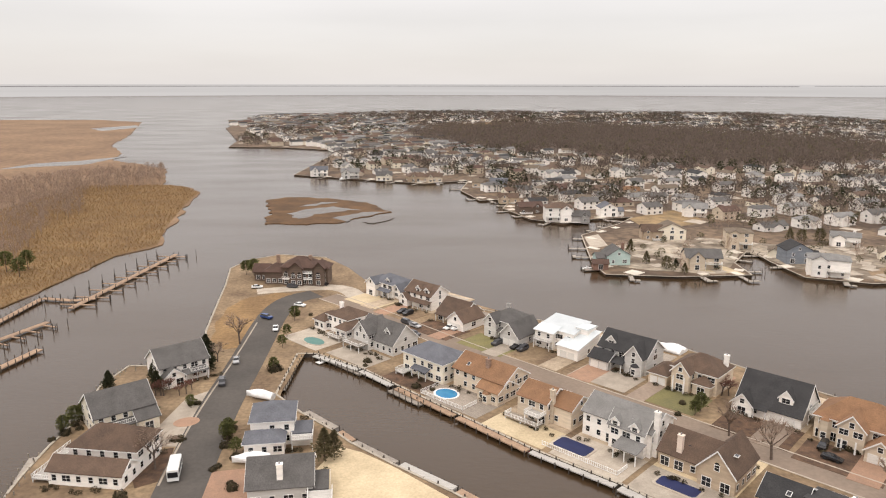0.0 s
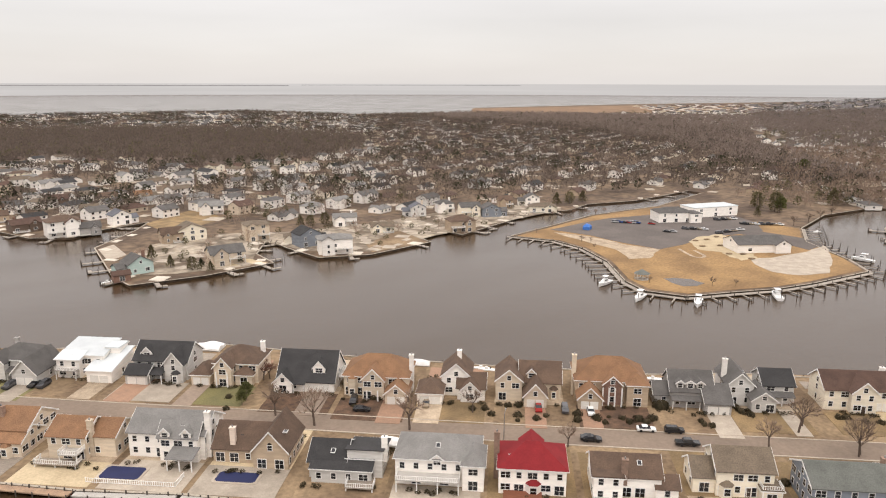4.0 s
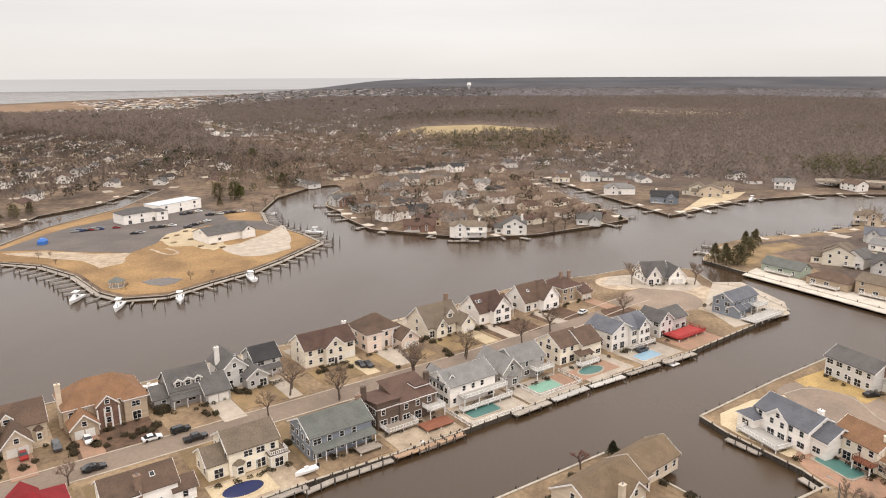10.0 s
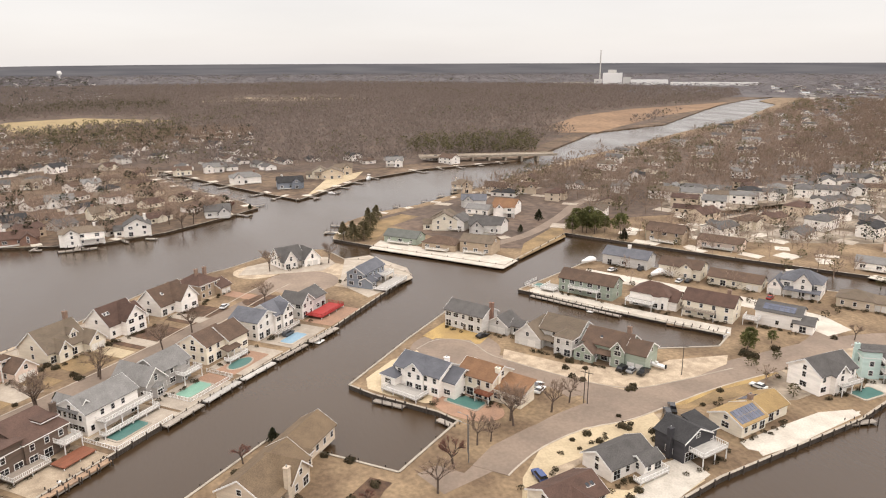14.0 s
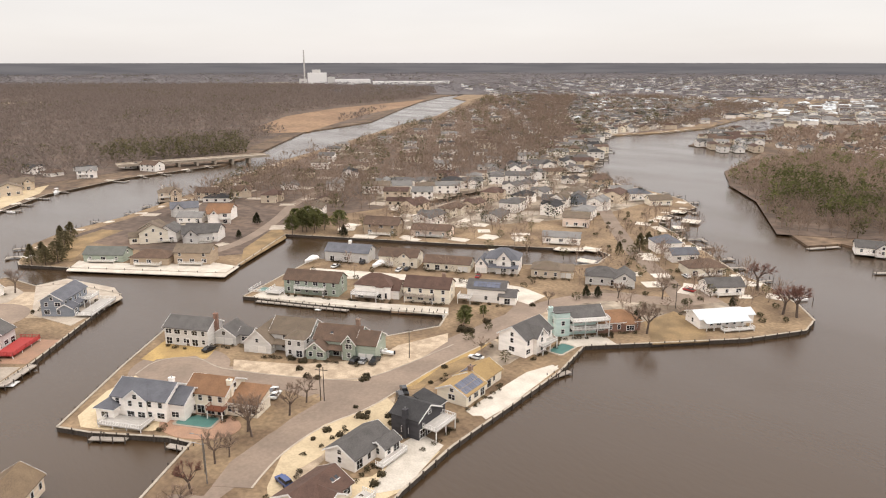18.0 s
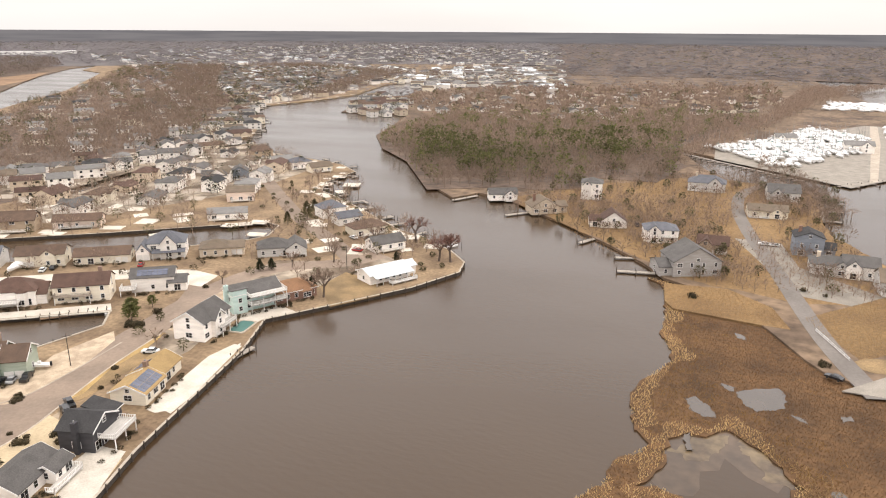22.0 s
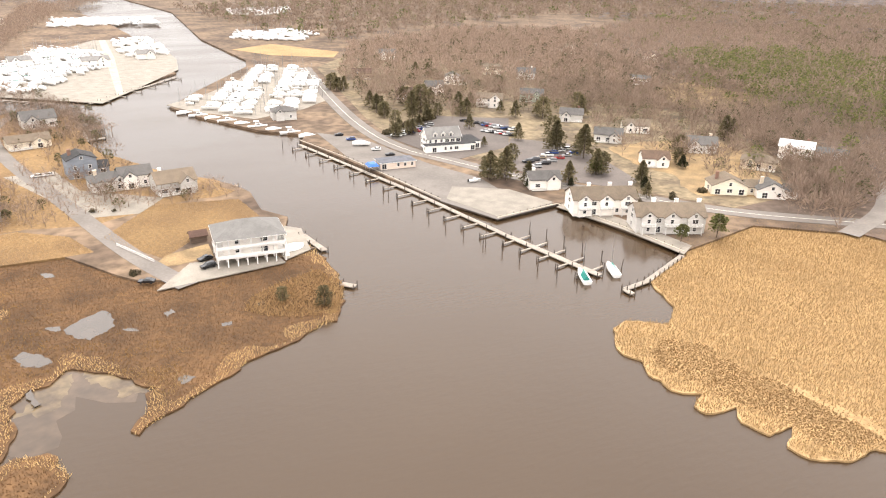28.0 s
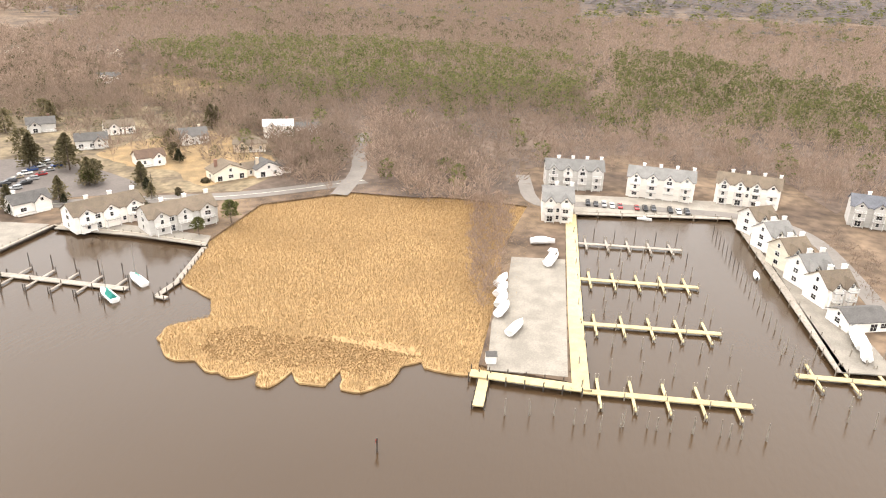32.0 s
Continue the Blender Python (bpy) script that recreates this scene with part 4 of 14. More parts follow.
def car_kind(paint, van=0, label="", name="car"):
    c = thing(name, (0, 0), 0, label, "truck" if van == 2 else "car", "parked cars", z=-60)
    if van == 2:
        body = [(-2.85, 0.4), (-2.9, 0.95), (-1.5, 1.05), (2.75, 1.05), (2.8, 0.4)]
        cab = [(-1.5, 1.05), (-0.9, 1.78), (0.9, 1.8), (1.15, 1.05)]
    elif van == 1:
        body = [(-2.3, 0.35), (-2.35, 0.95), (-1.2, 1.08), (2.3, 1.08), (2.35, 0.35)]
        cab = [(-1.2, 1.08), (-0.55, 1.68), (1.95, 1.7), (2.25, 1.08)]
    else:
        body = [(-2.3, 0.32), (-2.32, 0.72), (-1.0, 0.9), (2.2, 0.92), (2.3, 0.6), (2.28, 0.32)]
        cab = [(-1.0, 0.9), (-0.25, 1.4), (1.1, 1.42), (1.8, 0.92)]
    part("body", prism(MB(), body, -0.9, 0.9), paint, c)
    mb = MB()
    mb.hexa([(-0.82, y, z) for y, z in cab[:1]] and [(-0.86, cab[0][0], cab[0][1] + 0.003), (0.86, cab[0][0], cab[0][1] + 0.003), (0.86, cab[3][0], cab[3][1] + 0.003), (-0.86, cab[3][0], cab[3][1] + 0.003)],
            [(-0.68, cab[1][0], cab[1][1] - 0.06), (0.68, cab[1][0], cab[1][1] - 0.06), (0.68, cab[2][0], cab[2][1] - 0.06), (-0.68, cab[2][0], cab[2][1] - 0.06)])
    part("glasshouse", mb, GLASS, c)
    part("roof", MB().box(-0.69, 0.69, cab[1][0] - 0.02, cab[2][0] + 0.02, cab[1][1] - 0.055, cab[1][1]), paint, c)
    for x in (-0.92, 0.76):
        for y in (-1.45, 1.4):
            part("wheel", shared("wheel", lambda: MB().tube((0, 0, 0.33), (0.17, 0, 0.33), 0.33, 0.33, 10), RUBBER), None, c, m=pose(x, y, 0))
    if van == 2:
        part("cargo_bed", MB().box(-0.72, 0.72, 1.25, 2.65, 1.053, 1.075), RUBBER, c)
    return c


CARKINDS = [car_kind(CARS[i], v, lb) for i, v, lb in (
    (0, 0, "black sedan parked on the pavement"), (1, 0, "white sedan parked on the pavement"), (2, 0, "silver sedan parked on the pavement"),
    (3, 0, "red sedan parked on the pavement"), (4, 1, "charcoal sport utility car, parked"), (0, 1, "black sport utility car, parked"),
    (2, 1, "silver sport utility car, parked"), (0, 2, "black pickup truck, parked"), (1, 2, "white pickup truck, parked"), (5, 1, "dark blue sport utility car, parked"), (6, 0, "tan sedan parked on the pavement"), (1, 1, "white sport utility car, parked"))]


def plain_car_kind(src):
    c = thing("car", (0, 0), 0, src["label"], "car", "parked cars", z=-60)
    for ob in src.children:
        if ob.name.split(".")[0] != "wheel":
            o = part(ob.name.split(".")[0], ob.data, None, c)
    part("chassis", MB().box(-0.8, 0.8, -1.9, 1.9, 0.0, 0.36), RUBBER, c)
    return c


FARCARS = [plain_car_kind(c) for c in CARKINDS]


def car(kind, at, rot, z=1.36):
    far = math.hypot(at[0], at[1]) > 210
    return copy_thing((FARCARS if far else CARKINDS)[kind], pose(at[0], at[1], z, 0, 0, rot))


def hull_mesh(L, B, H):
    mb = MB()
    rows = []
    for i in range(9):
        u = i / 8
        wdt = B / 2 * (1 - max(0, (u - 0.45) / 0.55) ** 2.2)
        y = -L / 2 + L * u
        sheer = H * (0.85 + 0.3 * u)
        rows.append([(-wdt, y, sheer), (-wdt * 0.82, y, H * 0.35), (0, y, 0.0 + 0.25 * H * max(0, u - 0.6)), (wdt * 0.82, y, H * 0.35), (wdt, y, sheer)])
    k = len(mb.v)
    for r in rows:
        mb.v.extend(r)
    for i in range(8):
        for j in range(4):
            a = k + i * 5 + j
            mb.f.append((a, a + 5, a + 6, a + 1))
        a = k + i * 5
        mb.f.append((a, a + 4, a + 9, a + 5))
    mb.f.append(tuple(k + j for j in range(5)))
    return mb


def boat_kind(L, style, label, hull=None):
    b = thing("boat", (0, 0), 0, label, "boat", z=-60)
    B, H = L * 0.31, L * 0.13 + 0.35
    part("hull", hull_mesh(L, B, H), hull or HULL, b)
    if style == "cruiser":
        part("cabin", MB().hexa([(-B * 0.38, -L * 0.12, H), (B * 0.38, -L * 0.12, H), (B * 0.24, L * 0.28, H * 1.08), (-B * 0.24, L * 0.28, H * 1.08)],
                               [(-B * 0.33, -L * 0.1, H + 1.3), (B * 0.33, -L * 0.1, H + 1.3), (B * 0.2, L * 0.12, H + 1.2), (-B * 0.2, L * 0.12, H + 1.2)]), HULL, b)
        part("windscreen", MB().box(-B * 0.345, B * 0.345, -L * 0.06, L * 0.1, H + 0.7, H + 1.1), GLASS, b)
        part("hardtop", MB().box(-B * 0.36, B * 0.36, -L * 0.2, L * 0.08, H + 2.3, H + 2.42), HULL, b)
        for x in (-B * 0.32, B * 0.32):
            for y in (-L * 0.18, L * 0.04):
                part("hardtop_post", MB().tube((x, y, H), (x, y, H + 2.3), 0.04, 0.04, 4), METAL, b)
    elif style == "wrapped":
        c = MB()
        n = 7
        for i in range(n):
            u0, u1 = i / n, (i + 1) / n
            def sec(u):
                wd = B / 2 * 1.03 * (1 - max(0, (u - 0.45) / 0.55) ** 2.2) + 0.05
                y = -L / 2 + L * u
                s = H * (0.85 + 0.3 * u)
                return [(-wd, y, s * 0.8), (-wd * 0.55, y, s + 0.9 * math.sin(math.pi * min(1, u * 0.9 + 0.25)) * 0.8), (0, y, s + 1.35 * math.sin(math.pi * min(1, u * 0.85 + 0.2))), (wd * 0.55, y, s + 0.9 * math.sin(math.pi * min(1, u * 0.9 + 0.25)) * 0.8), (wd, y, s * 0.8)]
            a, b2 = sec(u0), sec(u1)
            for j in range(4):
                c.poly(a[j], a[j + 1], b2[j + 1], b2[j])
            if i == 0:
                c.poly(*reversed(a))
        part("cover", c, WRAP, b)
    elif style == "sail":
        if "cockpit" in label:
            part("cockpit_cover", MB().hexa([(-B * 0.34, -L * 0.42, H * 0.92), (B * 0.34, -L * 0.42, H * 0.92), (B * 0.34, -L * 0.02, H * 0.95), (-B * 0.34, -L * 0.02, H * 0.95)], [(-B * 0.1, -L * 0.40, H + 1.0), (B * 0.1, -L * 0.40, H + 1.0), (B * 0.1, 0, H + 1.1), (-B * 0.1, 0, H + 1.1)]), TEAL, b)
        part("cabin", MB().hexa([(-B * 0.28, -L * 0.15, H * 0.9), (B * 0.28, -L * 0.15, H * 0.9), (B * 0.16, L * 0.22, H), (-B * 0.16, L * 0.22, H)], [(-B * 0.22, -L * 0.13, H + 0.5), (B * 0.22, -L * 0.13, H + 0.5), (B * 0.12, L * 0.18, H + 0.4), (-B * 0.12, L * 0.18, H + 0.4)]), HULL, b)
        part("mast", MB().tube((0, L * 0.1, H * 0.8), (0, L * 0.1, L * 1.25), 0.09, 0.05, 5), METAL, b)
        part("boom", MB().tube((0, L * 0.1, H + 1.1), (0, -L * 0.36, H + 1.1), 0.07, 0.07, 5), METAL, b)
        part("sail_cover", MB().tube((0, L * 0.08, H + 1.25), (0, -L * 0.35, H + 1.2), 0.2, 0.12, 6), TEAL, b)
    else:
        part("console", MB().box(-B * 0.16, B * 0.16, -L * 0.1, L * 0.06, H * 0.5, H + 0.7), HULL, b)
        part("outboard_motor", MB().box(-0.22, 0.22, -L / 2 - 0.45, -L / 2, H * 0.3, H + 0.35), RUBBER, b)
    return b


BOATS = {
    "cruiser": boat_kind(10.5, "cruiser", "white cabin cruiser moored at a dock"),
    "wrap": boat_kind(8.5, "wrapped", "boat in white winter shrink wrap, stored ashore"),
    "wrapbig": boat_kind(12, "wrapped", "large boat in white winter shrink wrap"),
    "sailgreen": boat_kind(9.5, "sail", "sailboat with a white hull and a green cockpit cover"),
    "sail": boat_kind(9.5, "sail", "white sailboat with a green sail cover"),
    "skiff": boat_kind(5.5, "open", "small white open motor boat"),
}


def boat(kind, at, rot, z=-0.3, group=""):
    b = copy_thing(BOATS[kind], pose(at[0], at[1], z, 0, 0, rot))
    if group:
        b["group"] = group
    return b


# ---------------------------------------------------------------- joined far things
def in_poly(px, py, poly):
    """Which of the points lie inside."""
    res = np.zeros(len(px), bool)
    for (xa, ya), (xb, yb) in zip(poly, poly[1:] + poly[:1]):
        hit = ((ya > py) != (yb > py)) & (px < (xb - xa) * (py - ya) / (yb - ya + 1e-9) + xa)
        res ^= hit
    return res


def scatter(poly, spacing, seed, holes=(), jitter=0.45):
    """Points inside an outline, on an uneven grid."""
    g = np.random.default_rng(seed)
    xs, ys = [p[0] for p in poly], [p[1] for p in poly]
    X, Y = np.meshgrid(np.arange(min(xs), max(xs), spacing), np.arange(min(ys), max(ys), spacing))
    X = X.ravel() + g.uniform(-jitter, jitter, X.size) * spacing
    Y = Y.ravel() + g.uniform(-jitter, jitter, Y.size) * spacing
    keep = in_poly(X, Y, poly)
    for h in holes:
        keep &= ~in_poly(X, Y, h)
    return np.c_[X[keep], Y[keep]]


def joined(name, verts, faces, material, label, category, kind="stuff"):
    """One mesh from arrays: verts (n, 3), faces (m, k)."""
    me = bpy.data.meshes.new(name)
    k = faces.shape[1]
    me.vertices.add(len(verts))
    me.vertices.foreach_set("co", np.ascontiguousarray(verts, np.float32).ravel())
    me.loops.add(faces.size)
    me.loops.foreach_set("vertex_index", np.ascontiguousarray(faces, np.int32).ravel())
    me.polygons.add(len(faces))
    me.polygons.foreach_set("loop_start", np.arange(0, faces.size, k, dtype=np.int32))
    me.update(calc_edges=True)
    me.materials.append(material)
    return tagged(new(name, me), label, category, kind=kind)


def wood_stuff(name, pts, height, radius, material, label, blades=40, width=0.3, length=2.2, seed=0, z=1.0, shape="bare", category="woods"):
    """Many far trees in one mesh: each a trunk and a burst of twigs or needle tufts. A wood that reaches near is built finer there."""
    if shape == "bare" and blades < 60 and not name.startswith("fine_"):
        near = np.hypot(pts[:, 0], pts[:, 1]) < 520
        if near.any():
            wood_stuff("fine_" + name, pts[near], height, radius, material, label, int(blades * 2.3), width * 0.42, length, seed + 1000, z, shape, category)
            pts = pts[~near]
            if not len(pts):
                return None
    name = name.removeprefix("fine_")
    g = np.random.default_rng(seed)
    n = len(pts)
    h = height * g.uniform(0.72, 1.2, n)
    r = radius * g.uniform(0.75, 1.25, n)
    u = g.random((n, blades))
    a = g.uniform(0, 2 * np.pi, (n, blades))
    if shape == "cone":
        rr = r[:, None] * (1 - u) ** 0.8 * g.uniform(0.5, 1, (n, blades))
        zz = h[:, None] * (0.08 + 0.9 * u)
    else:
        rr = r[:, None] * np.sqrt(np.clip(1 - (u * 1.6 - 0.65) ** 2, 0.03, 1)) * g.uniform(0.0, 1, (n, blades)) ** 0.4
        zz = h[:, None] * (0.28 + 0.70 * u)
    c = np.stack([pts[:, :1] + np.cos(a) * rr, pts[:, 1:] + np.sin(a) * rr, z + zz], -1).reshape(-1, 3)
    if shape == "bare":
        # a third of the blades are limbs from the trunk, the rest twig tufts over an uneven dome
        limb = (np.arange(blades) % 3 == 0)[None, :] * np.ones((n, 1))
        k = g.uniform(0.15, 0.9, (n, blades))
        low = g.uniform(0.25, 0.55, (n, blades))
        up = np.sqrt(g.random((n, blades)))
        lump = 1 + 0.22 * np.sin(a * 3 + h[:, None] * 9) + 0.16 * np.sin(a * 5 + r[:, None] * 17)
        shell = g.uniform(0.62, 1.0, (n, blades)) * lump
        rim = np.sqrt(np.clip(1 - up * up, 0.02, 1))
        cr = np.where(limb > 0, rr * 0.15, r[:, None] * rim * shell)
        cz = np.where(limb > 0, h[:, None] * low, h[:, None] * (0.40 + 0.56 * up * shell))
        c = np.stack([pts[:, :1] + np.cos(a) * cr, pts[:, 1:] + np.sin(a) * cr, z + cz], -1).reshape(-1, 3)
        out = np.where(limb > 0, k * r[:, None], rim * r[:, None])
        rise = np.where(limb > 0, h[:, None] * (1.0 - low) * (1 - 0.35 * k), h[:, None] * 0.45 * (0.25 + up))
        d = np.stack([np.cos(a) * out, np.sin(a) * out, rise], -1).reshape(-1, 3) + g.normal(0, 0.16, (n * blades, 3)) * np.repeat(r, blades)[:, None]
        limb = limb.reshape(-1, 1)
        reach = np.where(limb > 0, np.linalg.norm(d, axis=1)[:, None], np.repeat(r, blades)[:, None] * g.uniform(0.35, 0.6, (n * blades, 1)))
    else:
        d = np.stack([np.cos(a), np.sin(a), g.uniform(-0.3, 0.5, a.shape)], -1).reshape(-1, 3)
    d /= np.linalg.norm(d, axis=1)[:, None]
    s = g.normal(size=d.shape)
    if shape == "mat":
        d[:, 2] *= 0.3
        s = np.stack([-d[:, 1], d[:, 0], g.uniform(-0.3, 0.3, len(d))], -1)
    s -= (s * d).sum(1)[:, None] * d
    s /= np.linalg.norm(s, axis=1)[:, None]
    L = reach if shape == "bare" else length * g.uniform(0.6, 1.3, (len(c), 1))
    W = width * g.uniform(0.6, 1.4, (len(c), 1))
    if shape == "bare":
        turn = np.where(limb > 0, 0.0, (g.random((len(c), 1)) < 0.75) * 1.0)
        W = np.where(limb > 0, W * 0.5, W * 1.9)
        p0, p1 = c + d * L * turn, c + d * L * (1 - turn)
        v = np.stack([p0 - s * W, p0 + s * W, p1], 1).reshape(-1, 3)
    else:
        v = np.stack([c - s * W - d * L * 0.4, c + s * W - d * L * 0.4, c + d * L * 0.6], 1).reshape(-1, 3)
    f = np.arange(len(v)).reshape(-1, 3)
    tv = np.stack([np.c_[pts[:, 0] - 0.2, pts[:, 1], np.full(n, z - 0.5)], np.c_[pts[:, 0] + 0.2, pts[:, 1] + 0.1, np.full(n, z - 0.5)], np.c_[pts[:, 0], pts[:, 1], z + h * 0.8]], 1).reshape(-1, 3)
    v = np.r_[v, tv]
    f = np.r_[f, np.arange(len(tv)).reshape(-1, 3) + len(v) - len(tv)]
    return joined(name, v, f, material, label, category)


def reed_stuff(name, pts, height, material, label, seed=0, z=0.4, width=0.16, lean=0.25):
    g = np.random.default_rng(seed)
    n = len(pts)
    a = g.uniform(0, np.pi, n)
    h = height * g.uniform(0.6, 1.25, n)
    w = width * g.uniform(0.6, 1.5, n)
    dx, dy = np.cos(a) * w, np.sin(a) * w
    lx, ly = g.normal(0, lean, n) * h, g.normal(0, lean, n) * h
    v = np.stack([np.c_[pts[:, 0] - dx, pts[:, 1] - dy, np.full(n, z - 0.1)], np.c_[pts[:, 0] + dx, pts[:, 1] + dy, np.full(n, z - 0.1)], np.c_[pts[:, 0] + lx, pts[:, 1] + ly, z + h]], 1).reshape(-1, 3)
    return joined(name, v, np.arange(3 * n).reshape(-1, 3), material, label, "reeds")


def far_roof(x0, x1, y0, y1, h, kind, rise, over=0.4):
    """A roof of a house far off: its upper faces and the edge of its eaves."""
    mb = MB()
    x0, x1, y0, y1, xm, ym = x0 - over, x1 + over, y0 - over, y1 + over, (x0 + x1) / 2, (y0 + y1) / 2
    e, t = [(x0, y0, h), (x1, y0, h), (x1, y1, h), (x0, y1, h)], h + rise + 0.25
    s = min(x1 - x0, y1 - y0) / 2
    a, b = {"gx": ((x0, ym, t), (x1, ym, t)), "hip": ((x0 + s, ym, t), (x1 - s, ym, t)), "gy": ((xm, y0, t), (xm, y1, t))}[kind]
    if kind == "gy":
        return mb.poly(e[0], a, b, e[3]).poly(e[1], e[2], b, a)
    mb.poly(e[0], e[1], b, a).poly(e[2], e[3], a, b)
    return mb.poly(e[1], e[2], b).poly(e[3], e[0], a) if kind == "hip" else mb


def far_houses(name, rows, wall, roof, label, z=1.0):
    """Many far houses: bodies in one mesh, roofs in another, and their windows; some have a wing with its own gable."""
    V, F, RV, RF, GV, GF = [], [], [], [], [], []

    def add(mb, v, f, tr):
        k = len(v)
        v += [tr(p) for p in mb.v]
        f += [tuple(k + i for i in q) for q in mb.f]

    for i, (x, y, a, w, d, h, rise) in enumerate(rows):
        ca, sa = math.cos(a), math.sin(a)
        tr = lambda p: (x + p[0] * ca - p[1] * sa, y + p[0] * sa + p[1] * ca, z + p[2])
        kind = "hip" if i % 4 == 1 else "gx"
        add(wall_mass(-w / 2, w / 2, -d / 2, d / 2, h, kind, rise, -0.5), V, F, tr)
        remote = math.hypot(x, y) > 650
        add(far_roof(-w / 2, w / 2, -d / 2, d / 2, h, kind, rise) if remote else roof_mass(-w / 2, w / 2, -d / 2, d / 2, h, kind, rise, 0.4, 0.2), RV, RF, tr)
        if i % 5 < 3:
            e, sg = w * (0.05 + 0.06 * (i % 3)), 1 if i % 2 else -1
            m = (sg * e - w * 0.2, sg * e + w * 0.2, -d * 0.72, d * 0.1, h - (i % 2) * 0.6, "gy", rise * 0.8)
            add(wall_mass(*m, -0.5), V, F, tr)
            add(far_roof(*m) if remote else roof_mass(*m, 0.35, 0.18), RV, RF, tr)
        if math.hypot(x, y) > 950:
            continue
        mb = MB()
        for s in range(max(1, round(h / 2.8))):
            for q in (-0.34, 0.0, 0.34):
                for yy in (-d / 2 - 0.05, d / 2 + 0.05):
                    mb.poly((q * w - 0.7, yy, s * 2.8 + 0.9), (q * w + 0.7, yy, s * 2.8 + 0.9), (q * w + 0.7, yy, s * 2.8 + 2.1), (q * w - 0.7, yy, s * 2.8 + 2.1))
            for xx in (-w / 2 - 0.05, w / 2 + 0.05):
                mb.poly((xx, -0.6, s * 2.8 + 0.9), (xx, 0.6, s * 2.8 + 0.9), (xx, 0.6, s * 2.8 + 2.1), (xx, -0.6, s * 2.8 + 2.1))
        add(mb, GV, GF, tr)
    for nm, v, f, m in ((name, V, F, wall), (name + "_roofs", RV, RF, roof), (name + "_windows", GV, GF, GLASS)):
        if v:
            me = bpy.data.meshes.new(nm)
            me.from_pydata(v, [], f)
            me.materials.append(m)
            tagged(new(nm, me), label, "houses", kind="stuff")


def pale_lots(name, pts, material, label, seed=0, z=1.25, size=(5, 12)):
    """Many far driveways, terraces and paved yards as thin slabs in one mesh."""
    g = random.Random(seed)
    mb = MB()
    for x, y in pts:
        a, w, d = math.radians(g.choice((20, 110, -43, 47)) + g.uniform(-8, 8)), g.uniform(*size) / 2, g.uniform(*size) / 2
        zz = z + g.uniform(0.0, 0.12)
        ca, sa = math.cos(a), math.sin(a)
        q = [(x + u * w * ca - v * d * sa, y + u * w * sa + v * d * ca) for u, v in ((-1, -1), (1, -1), (1, 1), (-1, 1))]
        mb.hexa([(u, v, zz - 0.3) for u, v in q], [(u, v, zz) for u, v in q])
    return tagged(new(name, mb.mesh(name, material)), label, "paving", kind="stuff")


def boat_stuff(kinds, rows, label, z=1.6, seed=0):
    """Stored boats past counting: hulls in one mesh, covers in another."""
    g = random.Random(seed)
    packs = {}
    for x, y, rot in rows:
        m = pose(x, y, z, 0, 0, rot)
        for c in BOATS[g.choice(kinds)].children:
            v, f = packs.setdefault(c.name.split(".")[0] + "|" + c.data.materials[0].name, ([], []))
            k = len(v)
            v += [tuple(m @ w.co) for w in c.data.vertices]
            f += [tuple(k + i for i in p.vertices) for p in c.data.polygons]
    for key, (v, f) in packs.items():
        me = bpy.data.meshes.new("stored_boats")
        me.from_pydata(v, [], f)
        me.materials.append(bpy.data.materials[key.split("|")[1]])
        tagged(new("stored_boats", me), label, "boats", kind="stuff")


